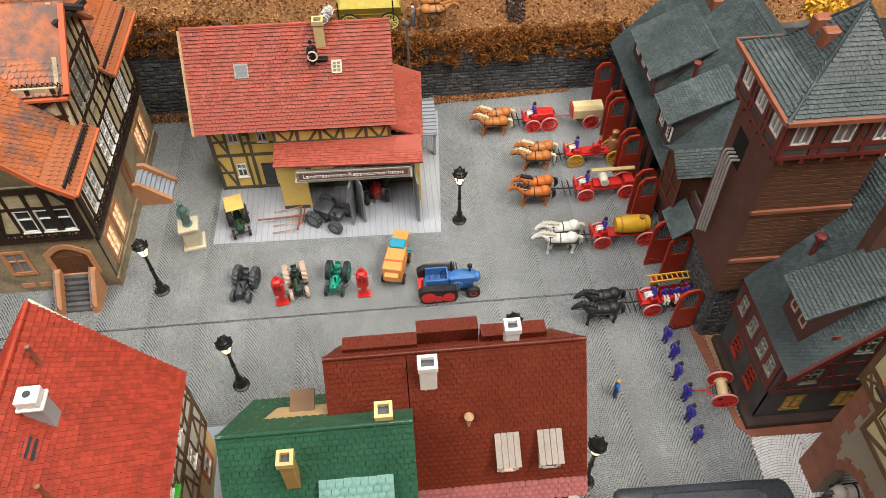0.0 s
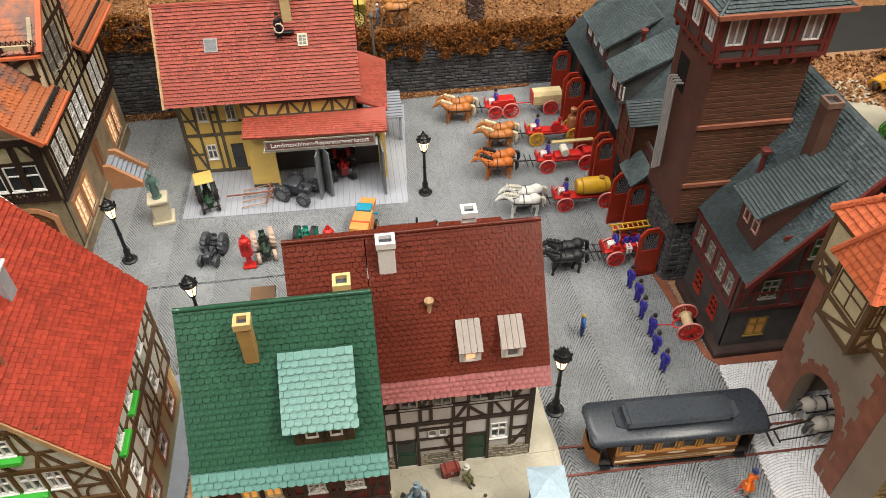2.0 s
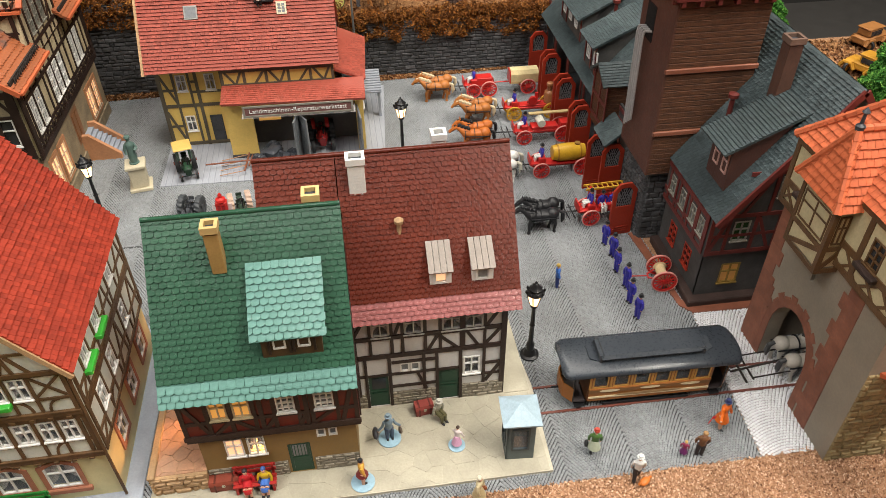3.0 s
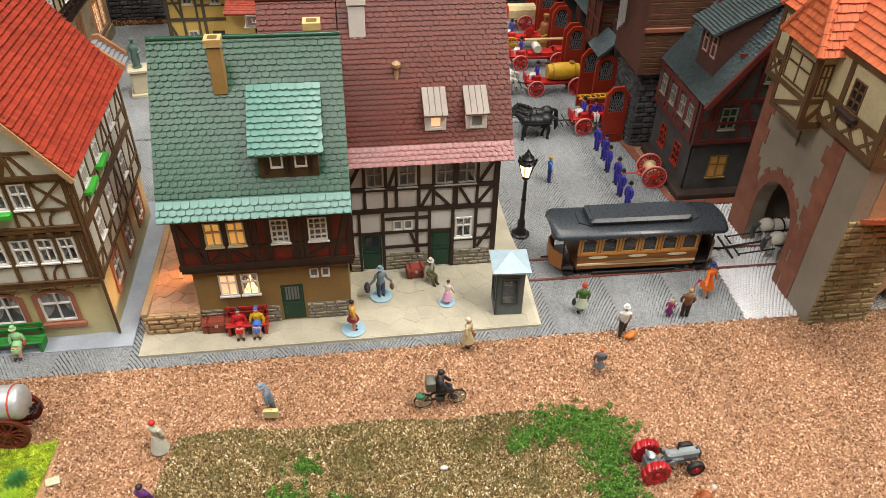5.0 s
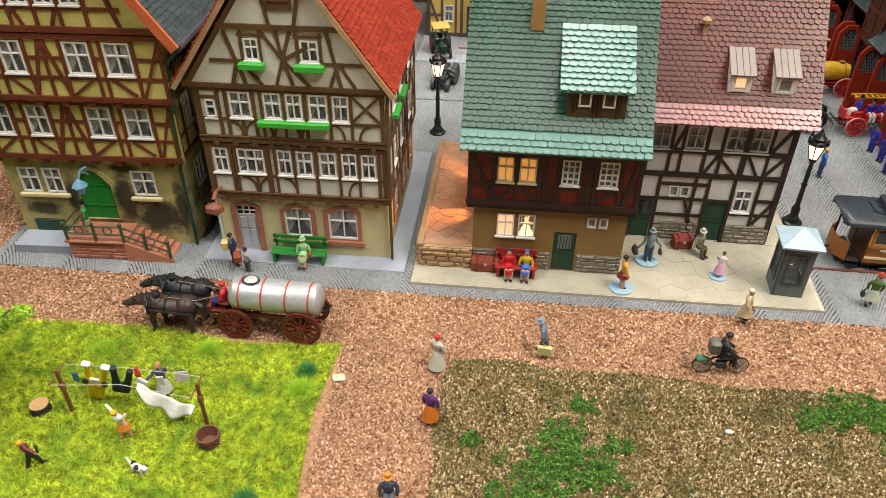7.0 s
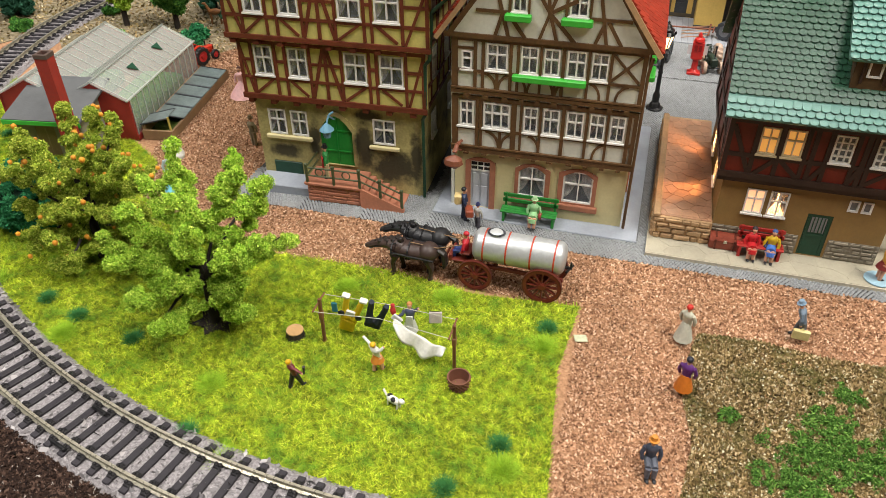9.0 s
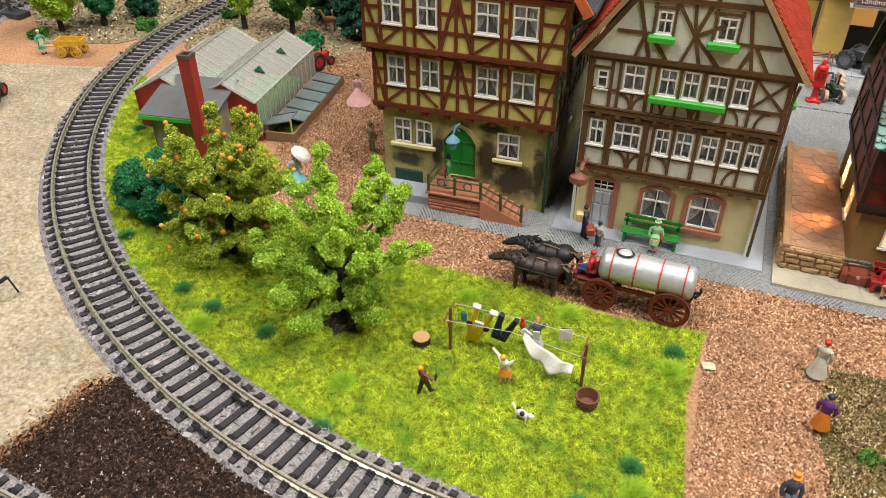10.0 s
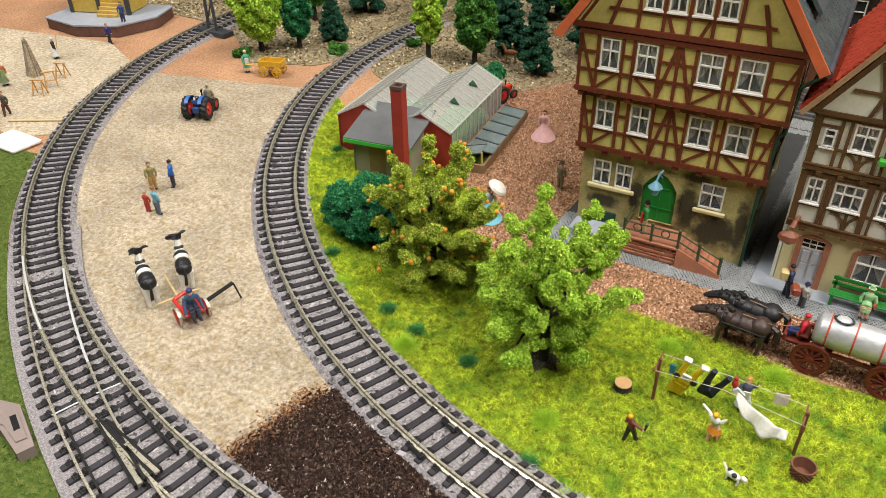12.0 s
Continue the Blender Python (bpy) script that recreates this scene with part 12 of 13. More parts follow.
for k in range(6):
    at = cm(0, 0, 0) if k else cm(0.05, 0.0, 0.05, 0, -22, 0)
    fr = part("sash", Geo().extrude([(0.1, 0.25 + k * 1.4, 0.72), (1.72, 0.25 + k * 1.4, 0.52), (1.72, 1.55 + k * 1.4, 0.52), (0.1, 1.55 + k * 1.4, 0.72)], (0, 0, 0.05)), paint("frame_glass", (0.16, 0.20, 0.20), 0.2, 0.2), t, "glazed sash", at=at)
    part("sash_bar", Geo().beam((0.1, 0.22 + k * 1.4, 0.77), (1.72, 0.22 + k * 1.4, 0.57), 0.1, 0.06).beam((0.1, 1.55 + k * 1.4, 0.77), (1.72, 1.55 + k * 1.4, 0.57), 0.06, 0.06), DARK_METAL, fr)
part("prop_stick", Geo().cyl((1.55, 0.3, 0.3), (1.5, 0.35, 1.25), 0.06), dye((0.5, 0.4, 0.1)), t)
tractor(-30.5, 14.5, 0.03, 165, (0.50, 0.03, 0.01), (0.4, 0.02, 0.02), "small red tractor behind the greenhouse", scale=0.72)
figurine(-25.1, 10.2, 0.03, 10, (0.66, 0.40, 0.40), (0.70, 0.42, 0.42), "lady figurine in a wide pale pink gown on the gravel", (0.08, 0.03, 0.02), 1.3, h=1.08, flare=2.0)
figurine(-21.4, 4.6, 0.03, 160, (0.18, 0.15, 0.09), (0.22, 0.18, 0.11), "man figurine in khaki suit by the house", (0.15, 0.1, 0.05), brim=0.03)
figurine(-23.3, -0.35, 0.03, 20, (0.45, 0.55, 0.58), (0.20, 0.58, 0.72), "lady figurine in wide light blue gown on the gravel", (0.1, 0.05, 0.02), 1.3, h=1.1, flare=1.8)
t = thing("parasol", "small white parasol held by the lady", "parasol", cm(-22.9, -0.3, 2.0, 0, 35, 20))
part("canopy", Geo().lathe([(0.55, 0.0), (0.5, 0.14), (0.3, 0.28), (0.04, 0.34), (0.3, 0.22), (0.52, 0.0)], 12), dye(WHITE), t)
part("stick", Geo().cyl((0, 0, -0.8), (0, 0, 0.3), 0.03), BARK, t)
figurine(-15.3, 0.85, 1.1, -60, (0.03, 0.20, 0.05), (0.45, 0.38, 0.22), "musician figurine in green coat and red waistcoat on the landing", BLACK, brim=0.02, apron=(0.45, 0.03, 0.03))

# ---- stubble field ----
tractor(-47.2, 1.6, 0.03, 205, (0.03, 0.12, 0.40), (0.45, 0.03, 0.02), "blue tractor with red wheels in the stubble field", scale=0.92, wide=0.9)
figurine(-46.95, 2.2, 0.72, 205, (0.33, 0.30, 0.20), (0.2, 0.18, 0.12), "driver figurine in khaki on the blue tractor", (0.4, 0.36, 0.26), 0, True)
figurine(-41.6, -7.4, 0.03, 60, (0.26, 0.22, 0.09), (0.40, 0.24, 0.08), "farmer figurine in olive shirt in the stubble field", (0.12, 0.08, 0.05))
figurine(-40.8, -6.6, 0.03, -50, (0.02, 0.12, 0.42), (0.03, 0.03, 0.05), "farmhand figurine in bright blue shirt", BLACK)
figurine(-39.1, -9.2, 0.03, 170, (0.15, 0.38, 0.52), (0.09, 0.13, 0.17), "farmhand figurine in light blue shirt", (0.25, 0.12, 0.04))
figurine(-39.8, -9.3, 0.03, 190, (0.45, 0.04, 0.04), (0.4, 0.04, 0.04), "child figurine in red", (0.5, 0.35, 0.15), h=0.75)


def toy_cow(x, y, a, turn):
    """A slim black and white toy cow, one mesh; it looks along +x before it is turned."""
    g = Geo()
    g.slot = 0
    g.ball((-0.28, 0, 1.06), (0.55, 0.27, 0.31), 12, 8).ball((-0.7, 0, 1.12), (0.24, 0.27, 0.27), 9, 6)
    g.ball((0.36, 0, 1.08), (0.34, 0.26, 0.32), 10, 7)
    g.slot = 1
    g.ball((0.1, 0, 1.17), (0.17, 0.262, 0.25), 10, 7)
    g.tube([(0.56, 0, 1.24), (0.72, 0, 1.48), (0.84, 0, 1.72)], [0.15, 0.12, 0.11], 8)
    for px, s, fw in ((0.42, 1, 0.14), (0.42, -1, -0.06), (-0.68, 1, -0.1), (-0.68, -1, 0.08)):
        g.tube([(px, s * 0.15, 0.95), (px + fw * 0.6, s * 0.15, 0.52), (px + fw, s * 0.15, 0.06)], [0.14, 0.085, 0.07], 7)
    g.slot = 0
    g.ball((0.66, 0, 1.4), (0.16, 0.17, 0.12), 8, 5)
    k = len(g.v)
    g.tube([(-0.1, 0, 0.05), (0.2, 0, 0.0), (0.4, 0, -0.1)], [0.15, 0.13, 0.09], 8)
    for s in (-1, 1):
        g.tube([(-0.04, s * 0.12, 0.1), (-0.1, s * 0.26, 0.14), (-0.14, s * 0.36, 0.1)], [0.05, 0.07, 0.02], 6)
    g.turn(Matrix.Translation((0.86, 0, 1.8)) @ Matrix.Rotation(radians(turn), 4, "Z"), k)
    g.tube([(-0.92, 0, 1.25), (-1.04, 0, 1.0), (-1.06, 0.04, 0.55)], [0.05, 0.045, 0.06], 6)
    single("toy_cow", g, [dye(BLACK), dye(WHITE)], "black and white toy cow pulling the mower", "toy cow", cm(x, y, 0.03, 0, 0, a) @ Matrix.Diagonal((1.1, 1.4, 1.1, 1)), "toy cows", smooth=True)


toy_cow(-33.5, -14.45, 152, 25)
toy_cow(-32.95, -12.75, 145, 50)


def mower():
    t = thing("hay_mower", "red horse-drawn hay mower with a long cutter bar", "mower", cm(-30.6, -14.55, 0.03, 0, 0, 158) @ Matrix.Scale(0.86, 4))
    part("frame", Geo().tube([(-0.6, -0.5, 0.7), (0.7, -0.5, 0.7), (1.2, -0.2, 0.9), (1.0, 0.5, 0.8), (-0.6, 0.4, 0.7), (-0.6, -0.5, 0.7)], 0.1, 6).box(-0.4, -0.4, 0.6, 0.4, 0.4, 0.75), RED_PAINT, t)
    part("seat", Geo().ball((-0.5, 0, 1.05), (0.3, 0.3, 0.1), 9, 5).cyl((-0.5, 0, 0.7), (-0.5, 0, 1.0), 0.06), RED_PAINT, t)
    for s in (-1, 1):
        spoked_wheel(t, -0.2, s * 0.75, 0.55, 0.5, RED_PAINT, 8, 0.12, STEEL)
    part("cutter_bar", Geo().beam((0.1, -0.7, 0.6), (0.3, -2.5, 1.0), 0.26, 0.06, (0, 0, 1)).cyl((0.3, -2.5, 1.0), (-0.3, -2.6, 0.3), 0.05), BLACK_IRON, t, "dark cutter bar")
    part("shaft", Geo().cyl((0.9, 0.2, 0.6), (3.6, 0.1, 0.7), 0.06).cyl((1.5, -1.0, 0.55), (1.5, 1.2, 0.55), 0.06), dye((0.5, 0.38, 0.18)), t, "pale wooden shaft")


mower()
figurine(-30.3, -14.7, 0.5, 68, (0.05, 0.09, 0.17), (0.04, 0.05, 0.08), "mower driver figurine in blue smock", (0.03, 0.03, 0.12), 0, True, bend=20, h=1.15, arms=((0.4, -0.5, 1.0), (-0.4, -0.5, 1.0)))
figurine(-50.4, 9.3, 0.03, 60, (0.08, 0.36, 0.22), (0.10, 0.34, 0.22), "farm woman figurine in green dress", (0.6, 0.55, 0.42), 0.7, apron=(0.6, 0.6, 0.55))
t = thing("hand_cart", "yellow wooden hand cart", "cart", cm(-48.2, 9.9, 0.03, 0, 0, 20))
YW = dye((0.60, 0.36, 0.03))
part("tray", Geo().box(-0.9, -0.5, 0.7, 0.9, 0.5, 0.8).box(-0.9, -0.55, 0.8, 0.9, -0.47, 1.2).box(-0.9, 0.47, 0.8, 0.9, 0.55, 1.2).box(-0.95, -0.5, 0.8, -0.88, 0.5, 1.2).box(0.88, -0.5, 0.8, 0.95, 0.5, 1.2), YW, t)
for x in (-0.55, 0.55):
    for y in (-0.6, 0.6):
        spoked_wheel(t, x, y, 0.42, 0.4, YW, 8, 0.1)
part("drawbar", Geo().cyl((-0.9, 0, 0.6), (-2.2, -0.2, 0.75), 0.05), YW, t)


# far edge: hut on a plinth, workers, trestles
t = thing("signal_hut", "yellow building on a brick-edged grey plinth", "building", cm(-69.3, 12.0, 0.02, 0, 0, 20))
ol = [(-6.2, -1.6), (-2.2, -3.3), (1.8, -2.9), (3.9, 0.2), (3.6, 3.6), (-5.6, 3.6)]
part("plinth", Geo().extrude([(x, y, 0) for x, y in ol], (0, 0, 0.9)), paint("plinth_brick", (0.13, 0.065, 0.05), 0.7, 0.35), t, "brick plinth")
part("deck", Geo().extrude([(x * 1.02, y * 1.02, 0.9) for x, y in ol], (0, 0, 0.14)), GREY_SLAB, t)
part("body", Geo().soft(-4.6, 0.2, 1.04, 1.2, 3.4, 7.5, 0.1), dye((0.52, 0.36, 0.07)), t, "yellow wall")
for x in (-4.6, -1.7, 1.2):
    part("corner_post", Geo().box(x - 0.16, 0.05, 1.04, x + 0.16, 0.4, 7.5), DARK_METAL, t)
for k in range(4):
    part("step", Geo().box(-1.4, -0.9 + k * 0.28, 1.04, 0.6, -0.6 + k * 0.28, 1.3 + k * 0.26), dye((0.5, 0.35, 0.1)), t)
figurine(-66.3, 10.5, 1.3, 30, (0.03, 0.08, 0.26), (0.03, 0.05, 0.12), "worker figurine in blue overalls on the plinth", (0.02, 0.02, 0.03))
figurine(-65.9, 8.4, 0.03, 100, (0.03, 0.03, 0.16), (0.02, 0.02, 0.02), "walking man figurine in dark blue jacket", (0.3, 0.2, 0.12), step=0.3)
figurine(-66.6, 3.6, 0.03, 150, (0.02, 0.02, 0.02), (0.6, 0.6, 0.58), "farm woman figurine in black with white apron and cap", (0.65, 0.65, 0.62), 0.9, carry=("stick", (0.5, 0.35, 0.12), 1))
figurine(-59.2, -5.4, 0.03, 40, (0.07, 0.06, 0.05), (0.10, 0.04, 0.03), "farmhand figurine in brown at the field edge", (0.1, 0.08, 0.06), step=0.25)
figurine(-64.6, -2.2, 0.03, 90, (0.45, 0.16, 0.08), (0.16, 0.20, 0.11), "farm woman figurine in green skirt", (0.5, 0.3, 0.1), 0.9, h=1.1, apron=(0.2, 0.3, 0.12))
for x, y, a in ((-60.6, -1.9, 30), (-61.4, -0.4, 60), (-62.3, 1.2, 20)):
    g = Geo()
    for sx in (-0.4, 0.4):
        g.cyl((sx, -0.35, 0), (sx * 0.8, 0.0, 1.1), 0.05, n=5).cyl((sx, 0.35, 0), (sx * 0.8, 0.0, 1.1), 0.05, n=5)
    g.cyl((-0.5, 0, 1.1), (0.5, 0, 1.1), 0.06, n=6).cyl((-0.45, -0.2, 0.5), (0.45, -0.2, 0.5), 0.04, n=5)
    single("hay_trestle", g, dye((0.50, 0.25, 0.06)), "orange-brown wooden hay trestle on the stubble", "trestle", cm(x, y, 0.03, 0, 0, a), "hay trestles")
sh = blades(1500, [(-0.45, -0.45), (0.45, -0.45), (0.45, 0.45), (-0.45, 0.45)], 0, 2.6, 0.05, 0.05)
sh[:, 2, 0:2] *= 0.25
tagged(strewn("sheaf", sh, [(0, 1, 2)], STRAW, at=cm(-64.6, 0.3, 0.03)), "standing sheaf of pale straw", "sheaf")
single("plank", Geo().soft(-2.0, -0.12, 0, 2.0, 0.12, 0.1, 0.02), dye((0.52, 0.40, 0.22)), "pale plank lying on the stubble", "plank", cm(-56.4, -5.0, 0.04, 0, 0, 32))
t = thing("signal_mast", "grey lattice mast beside the outer track", "mast", cm(-59.9, 14.8, 0.02))
part("mast_frame", Geo().cyl((-0.5, 0, 0), (-0.2, 0, 9), 0.14).cyl((0.5, 0, 0), (0.2, 0, 9), 0.14).cyl((-0.45, 0, 1.2), (0.4, 0, 3), 0.07).cyl((0.4, 0, 3), (-0.35, 0, 5), 0.07), DARK_METAL, t)
part("foot", Geo().box(-1.6, -0.6, 0, 1.9, 0.6, 0.4), DARK_METAL, t)


def small_tree(x, y, h, leaf, label, conifer=False, seed=0, spread=1.6, ob_name="tree"):
    r = np.random.default_rng(seed + 50)
    t = thing(ob_name, label, "tree", cm(x, y, 0.02), "forest trees")
    part("trunk", Geo().cyl((0, 0, 0), (0, 0, h * 0.75), 0.22, 0.1, 8), BARK, t)
    cs = []
    if conifer:
        for i in range(44):
            f = i / 43
            w = spread * (1 - f) * 0.62
            a = 2.4 * i
            cs.append(((w * math.cos(a), w * math.sin(a), h * (0.1 + 0.88 * f)), 0.16 + spread * 0.26 * (1 - f)))
        v = crown_mesh(cs, 900, 0.07, r, 0.55)
    else:
        for i in range(34):
            f = i / 33
            w = spread * math.sin(math.pi * (0.12 + 0.8 * f)) * r.uniform(0.45, 0.72)
            a = 2.4 * i
            cs.append(((w * math.cos(a), w * math.sin(a), h * (0.24 + 0.7 * f)), spread * r.uniform(0.24, 0.36)))
        v = crown_mesh(cs, 800, 0.07, r)
    strewn("crown", v, [(0, 1, 2, 3)], leaf, t)


WOOD = [(-52.8, 13.5, 6.8, LEAF_LIGHT, "light green round tree at the forest edge", False, 2.4), (-50.6, 15.8, 5.2, LEAF_DARK, "dense dark green tree at the forest edge", False, 1.6), (-49.5, 19.0, 4.5, LEAF_FIR, "low blue-green conifer in the forest", True, 1.5),
        (-39.7, 19.15, 6.6, LEAF_LIGHT, "fresh green oval tree behind the greenhouse", False, 1.4), (-35.6, 19.6, 6.8, LEAF_MID, "green leafy tree behind the greenhouse", False, 2.0), (-34.6, 23.5, 7.5, LEAF_FIR, "tall dark conifer in the wood", True, 2.0),
        (-30.6, 20.15, 7.0, LEAF_FIR, "tall dark fir behind the greenhouse", True, 1.6), (-28.5, 26.0, 8.0, LEAF_FIR, "tall dark fir in the wood", True, 2.2), (-44.5, 27.5, 7.5, LEAF_MID, "green leafy tree in the wood", False, 2.4),
        (-40.0, 29.5, 8.0, LEAF_FIR, "tall dark conifer in the wood", True, 2.2), (-54.5, 22.5, 8.0, LEAF_MID, "green leafy tree in the wood", False, 2.5), (-58.5, 20.0, 8.0, LEAF_MID, "green leafy tree in the wood", False, 2.5), (-52.0, 27.0, 8.5, LEAF_FIR, "tall dark conifer in the wood", True, 2.4),
        (-60.0, 27.5, 8.5, LEAF_MID, "green leafy tree in the wood", False, 2.6), (-66.0, 24.0, 8.0, LEAF_FIR, "tall dark conifer in the wood", True, 2.4), (-46.5, 35.0, 9.0, LEAF_MID, "green leafy tree in the wood", False, 2.8), (-36.0, 34.0, 9.0, LEAF_FIR, "tall dark conifer in the wood", True, 2.5), (-31.5, 31.0, 8.0, LEAF_MID, "green leafy tree in the wood", False, 2.4),
        (-55.5, 35.5, 9.0, LEAF_FIR, "tall dark conifer in the wood", True, 2.6), (-65.5, 33.0, 9.0, LEAF_MID, "green leafy tree in the wood", False, 2.8), (-24.5, 31.0, 8.0, LEAF_FIR, "tall dark fir in the wood", True, 2.2), (-73.0, 24.5, 8.5, LEAF_MID, "green leafy tree in the wood", False, 2.6)]
for i, (x, y, h, m, lb, con, sp) in enumerate(WOOD):
    small_tree(x, y, h, m, lb, con, i, sp)
for x, y, s in ((-33.0, 17.5, 0.8), (-53.5, 11.8, 0.5), (-47.0, 16.6, 0.6), (-35.2, 14.6, 0.4), (-38.5, 16.5, 0.5), (-42.5, 21.0, 0.5)):
    v = crown_mesh([((rng.uniform(-s, s), rng.uniform(-s, s), rng.uniform(0.1, s)), s * 0.6) for _ in range(8)], 900, 0.08, rng)
    tagged(strewn("shrub", v, [(0, 1, 2, 3)], LEAF_MID if s < 0.7 else LEAF_DARK, at=cm(x, y, 0.02)), "low green shrub on the forest floor", "shrub", "shrubs")
g = Geo().ball((0, 0, 0.95), (0.55, 0.22, 0.24), 10, 6).tube([(0.4, 0, 1.0), (0.62, 0, 1.5)], [0.16, 0.09]).ball((0.72, 0, 1.58), (0.18, 0.09, 0.1), 8, 5)
for x in (-0.35, 0.35):
    for s in (-1, 1):
        g.cyl((x, s * 0.1, 0), (x, s * 0.12, 0.85), 0.045, 0.08, 6)
single("toy_deer", g, dye((0.25, 0.11, 0.04)), "brown toy deer at the forest edge", "toy deer", cm(-33.2, 21.2, 0.03, 0, 0, 200), smooth=True)

# ---- points on the outer track ----
pt = thing("turnout", "railway points with black frog and taupe lever box", "railway points")
C3, R3 = (-7.4, 34.0), 59.25


def arc_bar(parent, name, c, r, a0, a1, w, z0, z1, mat, label=""):
    g = Geo()
    n = 14
    an = [radians(a0 + (a1 - a0) * i / n) for i in range(n + 1)]
    for a in an:
        g.v += [(c[0] + (r + o) * math.cos(a), c[1] + (r + o) * math.sin(a), z) for o, z in ((-w / 2, z0), (w / 2, z0), (w / 2, z1), (-w / 2, z1))]
    for i in range(n):
        g.f += [(i * 4 + j, i * 4 + (j + 1) % 4, i * 4 + 4 + (j + 1) % 4, i * 4 + 4 + j) for j in range(4)]
    g.f += [(0, 1, 2, 3), (n * 4, n * 4 + 1, n * 4 + 2, n * 4 + 3)]
    g.m = [0] * len(g.f)
    return part(name, g, mat, parent, label)


arc_bar(pt, "ballast_bed", C3, R3, -126.5, -96, 3.4, 0.0, 0.19, BALLAST)
for s in (-0.87, 0.87):
    arc_bar(pt, "branch_rail", C3, R3 + s, -126.0, -96, 0.09, 0.3, 0.53, STEEL)
for k in range(28):
    # one sleeper carries both tracks until they have parted
    a = radians(-92.5 - 0.46) - k * 0.70 / R2
    ux, uy = math.cos(a), math.sin(a)
    wx, wy = C2[0] - C3[0], C2[1] - C3[1]
    bb = wx * ux + wy * uy
    gap = -bb + math.sqrt(bb * bb - wx * wx - wy * wy + R3 * R3) - R2
    rails = [-0.87, 0.87] + ([gap - 0.87, gap + 0.87] if abs(gap) > 0.5 else [])
    part("long_sleeper", sleeper_shape(-1.36, 1.36 + max(0, gap), rails), [SLEEPER, CHAIR], pt, at=cm(C2[0] + R2 * ux, C2[1] + R2 * uy, 0, 0, 0, math.degrees(a)))
for k in range(24):
    a = radians(-103.0 + 0.67 * k)
    px, py = C3[0] + R3 * math.cos(a), C3[1] + R3 * math.sin(a)
    if math.hypot(px - C2[0], py - C2[1]) - R2 < 2.75:
        continue
    part("branch_sleeper", sleeper_shape(-1.36, 1.36, (-0.87, 0.87)), [SLEEPER, CHAIR], pt, at=cm(px, py, 0, 0, 0, math.degrees(a)))
arc_bar(pt, "point_blade", C3, R3 - 0.87, -122, -114.5, 0.1, 0.5, 0.545, SILVER, "bright point blade")
arc_bar(pt, "point_blade", C2, R2 + 0.87, -121, -112.5, 0.1, 0.5, 0.542, SILVER, "bright point blade")
part("frog", Geo().extrude([(-28.55, -20.95, 0.3), (-28.3, -20.78, 0.3), (-26.5, -21.0, 0.3), (-26.6, -21.4, 0.3)], (0, 0, 0.19)), BLACK_IRON, pt, "black frog casting")
for p, q in (((-28.6, -20.98), (-24.9, -22.22)), ((-28.3, -20.78), (-24.75, -21.27)), ((-26.6, -21.25), (-24.8, -21.62)), ((-26.5, -21.3), (-24.85, -21.86))):
    part("wing_rail", Geo().beam((*p, 0.42), (*q, 0.42), 0.1, 0.24), BLACK_IRON, pt)
for p, q in (((-26.85, -21.43), (-24.87, -22.06)), ((-26.75, -21.14), (-24.74, -21.42))):
    part("crossing_plate", Geo().beam((*p, 0.46), (*q, 0.46), 0.17, 0.08), STEEL, pt, "bare metal crossing plate")
for (px, py), (qx, qy) in (((-28.8, -19.57), (-24.85, -20.44)), ((-29.5, -21.69), (-25.8, -22.97))):
    part("check_rail", Geo().beam((px, py, 0.42), (qx, qy, 0.42), 0.085, 0.24), BLACK_IRON, pt, "black check rail")
for (px, py), (qx, qy) in (((-30.41, -21.64), (-30.14, -20.69)), ((-29.95, -20.01), (-29.6, -19.15))):
    part("tie_bar", Geo().cyl((px, py, 0.36), (qx, qy, 0.36), 0.035, n=6), SILVER, pt, "thin silver tie bar")
part("lever_box", Geo().extrude([(-32.9, -22.3, 0), (-31.82, -21.98, 0), (-29.47, -22.93, 0), (-29.67, -23.5, 0), (-31.28, -23.12, 0), (-32.9, -23.3, 0)], (0, 0, 0.5)).extrude([(-32.8, -22.45, 0.5), (-31.86, -22.12, 0.5), (-30.0, -22.86, 0.5), (-30.15, -23.2, 0.5), (-31.3, -22.95, 0.5), (-32.8, -23.1, 0.5)], (0, 0, 0.06)), paint("box_taupe", (0.23, 0.185, 0.17), 0.5, 0.1), pt, "taupe lever box")
part("lever_slot", Geo().beam((-31.45, -22.5, 0.56), (-30.65, -22.82, 0.56), 0.22, 0.03, (0, 0, 1)), BLACK_IRON, pt)
for x, y, a in ((-17.27, -14.4, 16), (-17.63, -16.04, 16)):
    single("fishplate", Geo().soft(-0.34, -0.07, -0.1, 0.34, 0.07, 0.04, 0.03), BLACK_IRON, "black plastic rail joiner on the inner track", "rail joiner", cm(x, y, 0.45, 0, 0, -a), "rail joiners")

# ---- upper field: hay wagon, lamp post; the street behind the fire station ----
t = thing("hay_wagon", "ochre hay wagon with yellow spoked wheels on the upper field", "wagon", cm(8.6, 43.6, 5.5, 0, 0, -2))
part("bed", Geo().extrude([(-2.6, -0.6, 1.0), (2.4, -0.6, 1.0), (2.4, -1.0, 2.0), (-2.6, -1.0, 2.0)], (0, 0.1, 0)).extrude([(-2.6, 0.6, 1.0), (2.4, 0.6, 1.0), (2.4, 1.0, 2.0), (-2.6, 1.0, 2.0)], (0, -0.1, 0)).box(-2.6, -0.6, 0.95, 2.4, 0.6, 1.05), dye((0.40, 0.34, 0.06)), t)
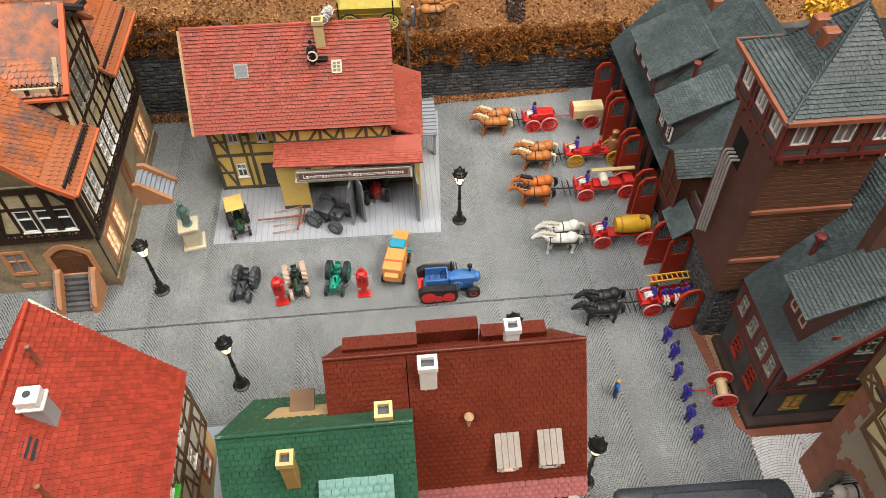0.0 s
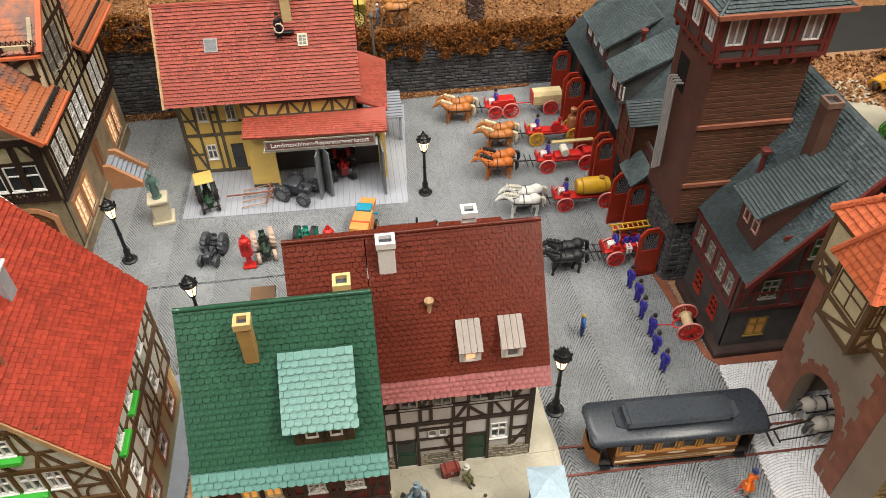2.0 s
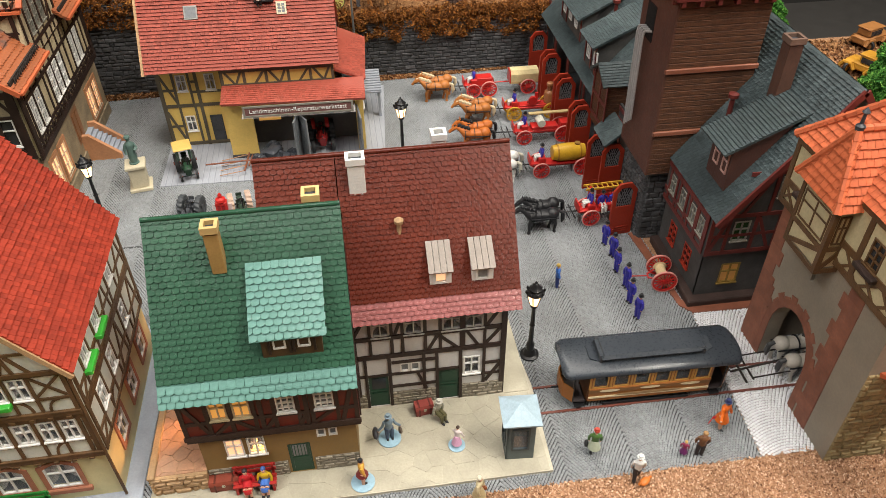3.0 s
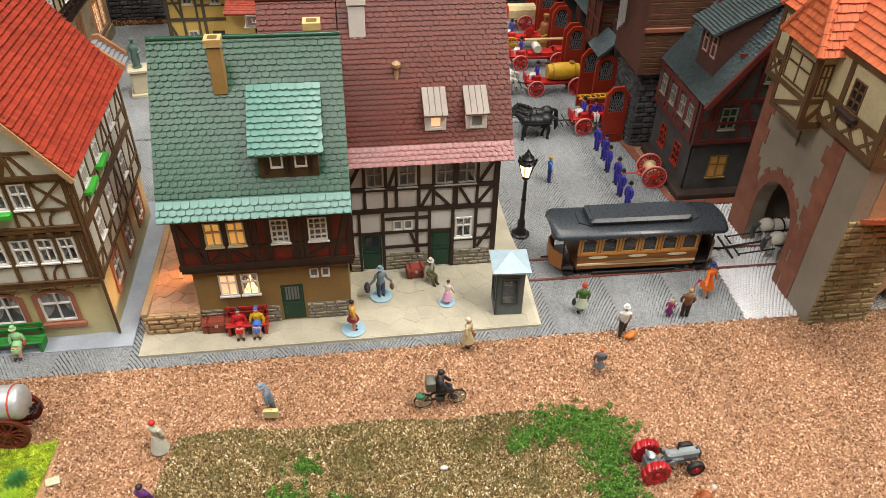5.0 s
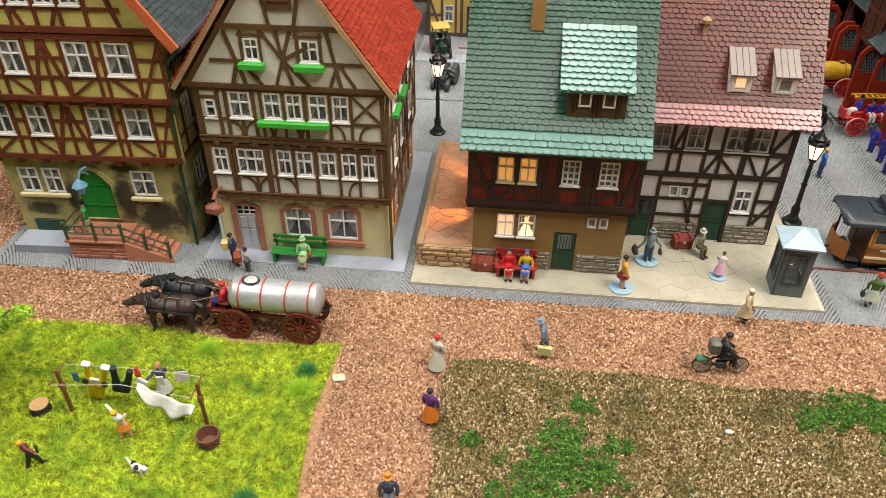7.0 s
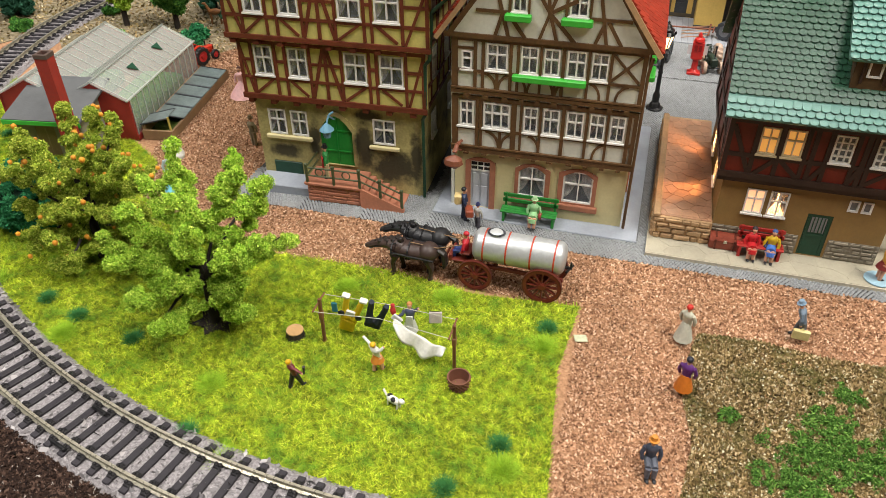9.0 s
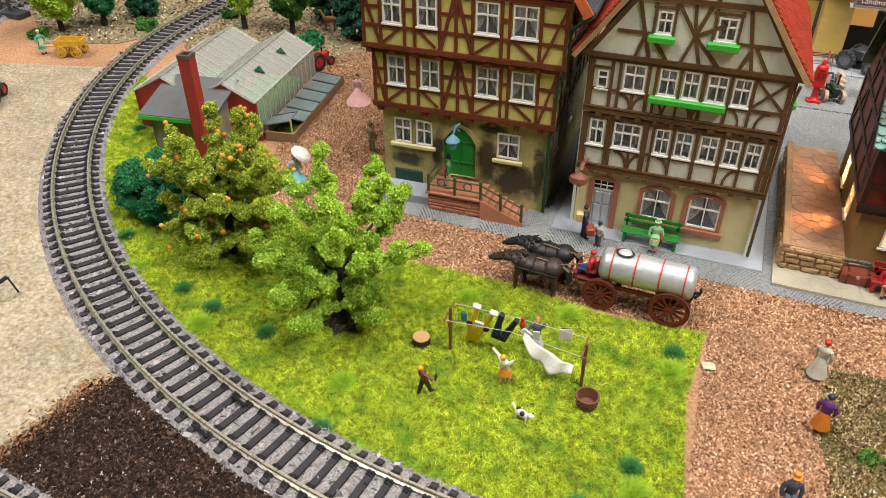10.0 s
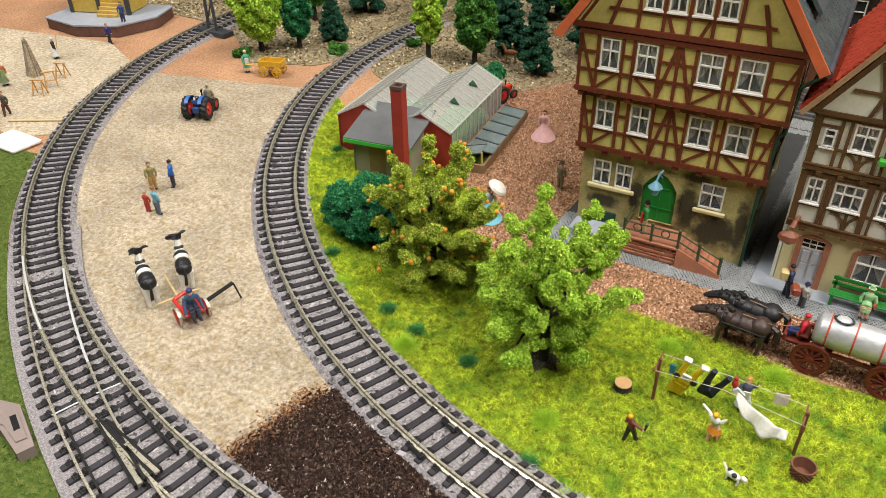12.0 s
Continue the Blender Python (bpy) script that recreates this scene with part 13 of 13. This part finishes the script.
part("load", Geo().soft(-2.5, -0.75, 1.1, 2.3, 0.75, 1.9, 0.2), dye((0.45, 0.36, 0.08), 0.8), t)
part("rack", Geo().cyl((1.8, -0.95, 0.8), (1.8, -1.05, 2.6), 0.06).cyl((-2.4, -0.95, 0.8), (-2.4, -1.05, 2.6), 0.06), BARK, t)
for x in (-1.6, 1.5):
    for y in (-0.95, 0.95):
        spoked_wheel(t, x, y, 0.78, 0.7, dye((0.6, 0.55, 0.16)), 12, 0.12, BLACK_RUBBER)
for y in (43.1, 44.4):
    toy_horse(13.6, y, 5.55, 0, (0.40, 0.17, 0.05), (0.36, 0.16, 0.06), "light brown draught horse at the hay wagon", head=0.5)
figurine(11.9, 42.9, 5.55, 60, (0.15, 0.15, 0.17), (0.1, 0.1, 0.11), "carter figurine in grey with white beard", (0.6, 0.6, 0.58))
single("field_lamp_post", Geo().cyl((0, 0, 0), (0, 0, 4.4), 0.1, 0.08, 8).lathe([(0.14, 4.4), (0.22, 4.5), (0.2, 4.75), (0.04, 4.9)], 10), dye((0.12, 0.12, 0.11)), "thin grey lamp post by the retaining wall", "lamp post", cm(11.3, 40.3, 2.9), smooth=True)
sheet("pale_pavement", [(43, 27), (52, 27), (53, 37.5), (43, 37.5)], -0.05, 0.03, BEIGE_FLAG, "pale paved yard behind the fire station", "pavement")
v = bits(9000, [(42, 37.5), (66, 27), (66, 41.5), (42, 41.5)], 0.02, 0.16, 0.8)
loose("yard_gravel", v, RUST_BITS, "rust-brown gravel behind the fire station")


def old_car(x, y, a, colour, label):
    t = thing("vintage_car", label, "car", cm(x, y, 0.05, 0, 0, a), "vintage cars")
    m = dye(colour)
    part("body", Geo().soft(-1.9, -0.7, 0.5, 1.6, 0.7, 1.2, 0.12), m, t, smooth=True)
    part("cabin", Geo().soft(-1.5, -0.65, 1.2, 0.4, 0.65, 1.9, 0.12), m, t, smooth=True)
    part("roof", Geo().soft(-1.6, -0.7, 1.88, 0.5, 0.7, 2.0, 0.05), m, t)
    part("window", Geo().box(-1.2, -0.67, 1.3, 0.2, 0.67, 1.75), PANE_DARK, t)
    for x0 in (-1.15, 1.15):
        for s in (-1, 1):
            tractor_wheel(t, x0, s * 0.8, 0.48, 0.48, 0.22, m, None, 0).matrix_basis = cm(0, 0, 0)
            part("fender", Geo().tube([(x0 - 0.65, s * 0.8, 0.5), (x0 - 0.35, s * 0.8, 0.95), (x0 + 0.35, s * 0.8, 0.95), (x0 + 0.65, s * 0.8, 0.5)], 0.17, 7), m, t, smooth=True)


old_car(54.5, 34.5, 115, (0.55, 0.27, 0.03), "orange vintage car behind the fire station")
old_car(58.5, 40.0, 20, (0.30, 0.13, 0.04), "dark orange vintage lorry behind the fire station")
for i, (x, y, h, s) in enumerate(((49.5, 24.5, 7.5, 3.0), (53.0, 27.5, 7.0, 3.0), (47.0, 39.0, 5.5, 2.0), (45.5, 21.0, 7.5, 2.8), (57.0, 31.0, 7.5, 3.0), (50.0, 20.0, 7.0, 3.0))):
    small_tree(x, y, h, LEAF_MID, "fresh green leafy tree behind the fire station", False, 40 + i, s)
t = thing("sunflower_tree", "straw-yellow flower-like treetop beside the tower", "tree", cm(34.6, 26.5, 0))
part("trunk", Geo().cyl((0, 0, 0), (0, 0, 15.5), 0.25, 0.15, 8), FIRE_RED, t)
strewn("crown", leaves(900, (0, 0, 15.7), 1.5, 0.14, rng, 0.35, 0.3), [(0, 1, 2, 3)], speckle("yellow_straw", [(0, (0.4, 0.2, 0.02)), (1, (0.65, 0.42, 0.06))]), t)

# ---- the hall round the layout ----
# Unseen shell, coloured dark so that little fill light bounces onto the layout.
HALL = paint("hall_wall", (0.07, 0.068, 0.065), 0.8, 0.05, fine=20, coarse=2, bump=0)
for nm, b in (("wall_north", (-320, 260, -90, 320, 266, 170)), ("wall_south", (-320, -266, -90, 320, -260, 170)), ("wall_east", (314, -260, -90, 320, 260, 170)), ("wall_west", (-320, -260, -90, -314, 260, 170))):
    single(nm, Geo().box(*b), HALL, "plain unseen wall of the exhibition hall, dark to limit fill light", "wall", kind="structure")
single("ceiling", Geo().box(-320, -266, 170, 320, 266, 174), HALL, "plain unseen ceiling of the exhibition hall, dark to limit fill light", "ceiling", kind="structure")
single("floor", Geo().box(-320, -266, -94, 320, 266, -90), paint("hall_floor", (0.2, 0.19, 0.18), 0.6, 0.1, fine=20, coarse=2, bump=0), "grey floor of the exhibition hall", "floor", kind="structure")
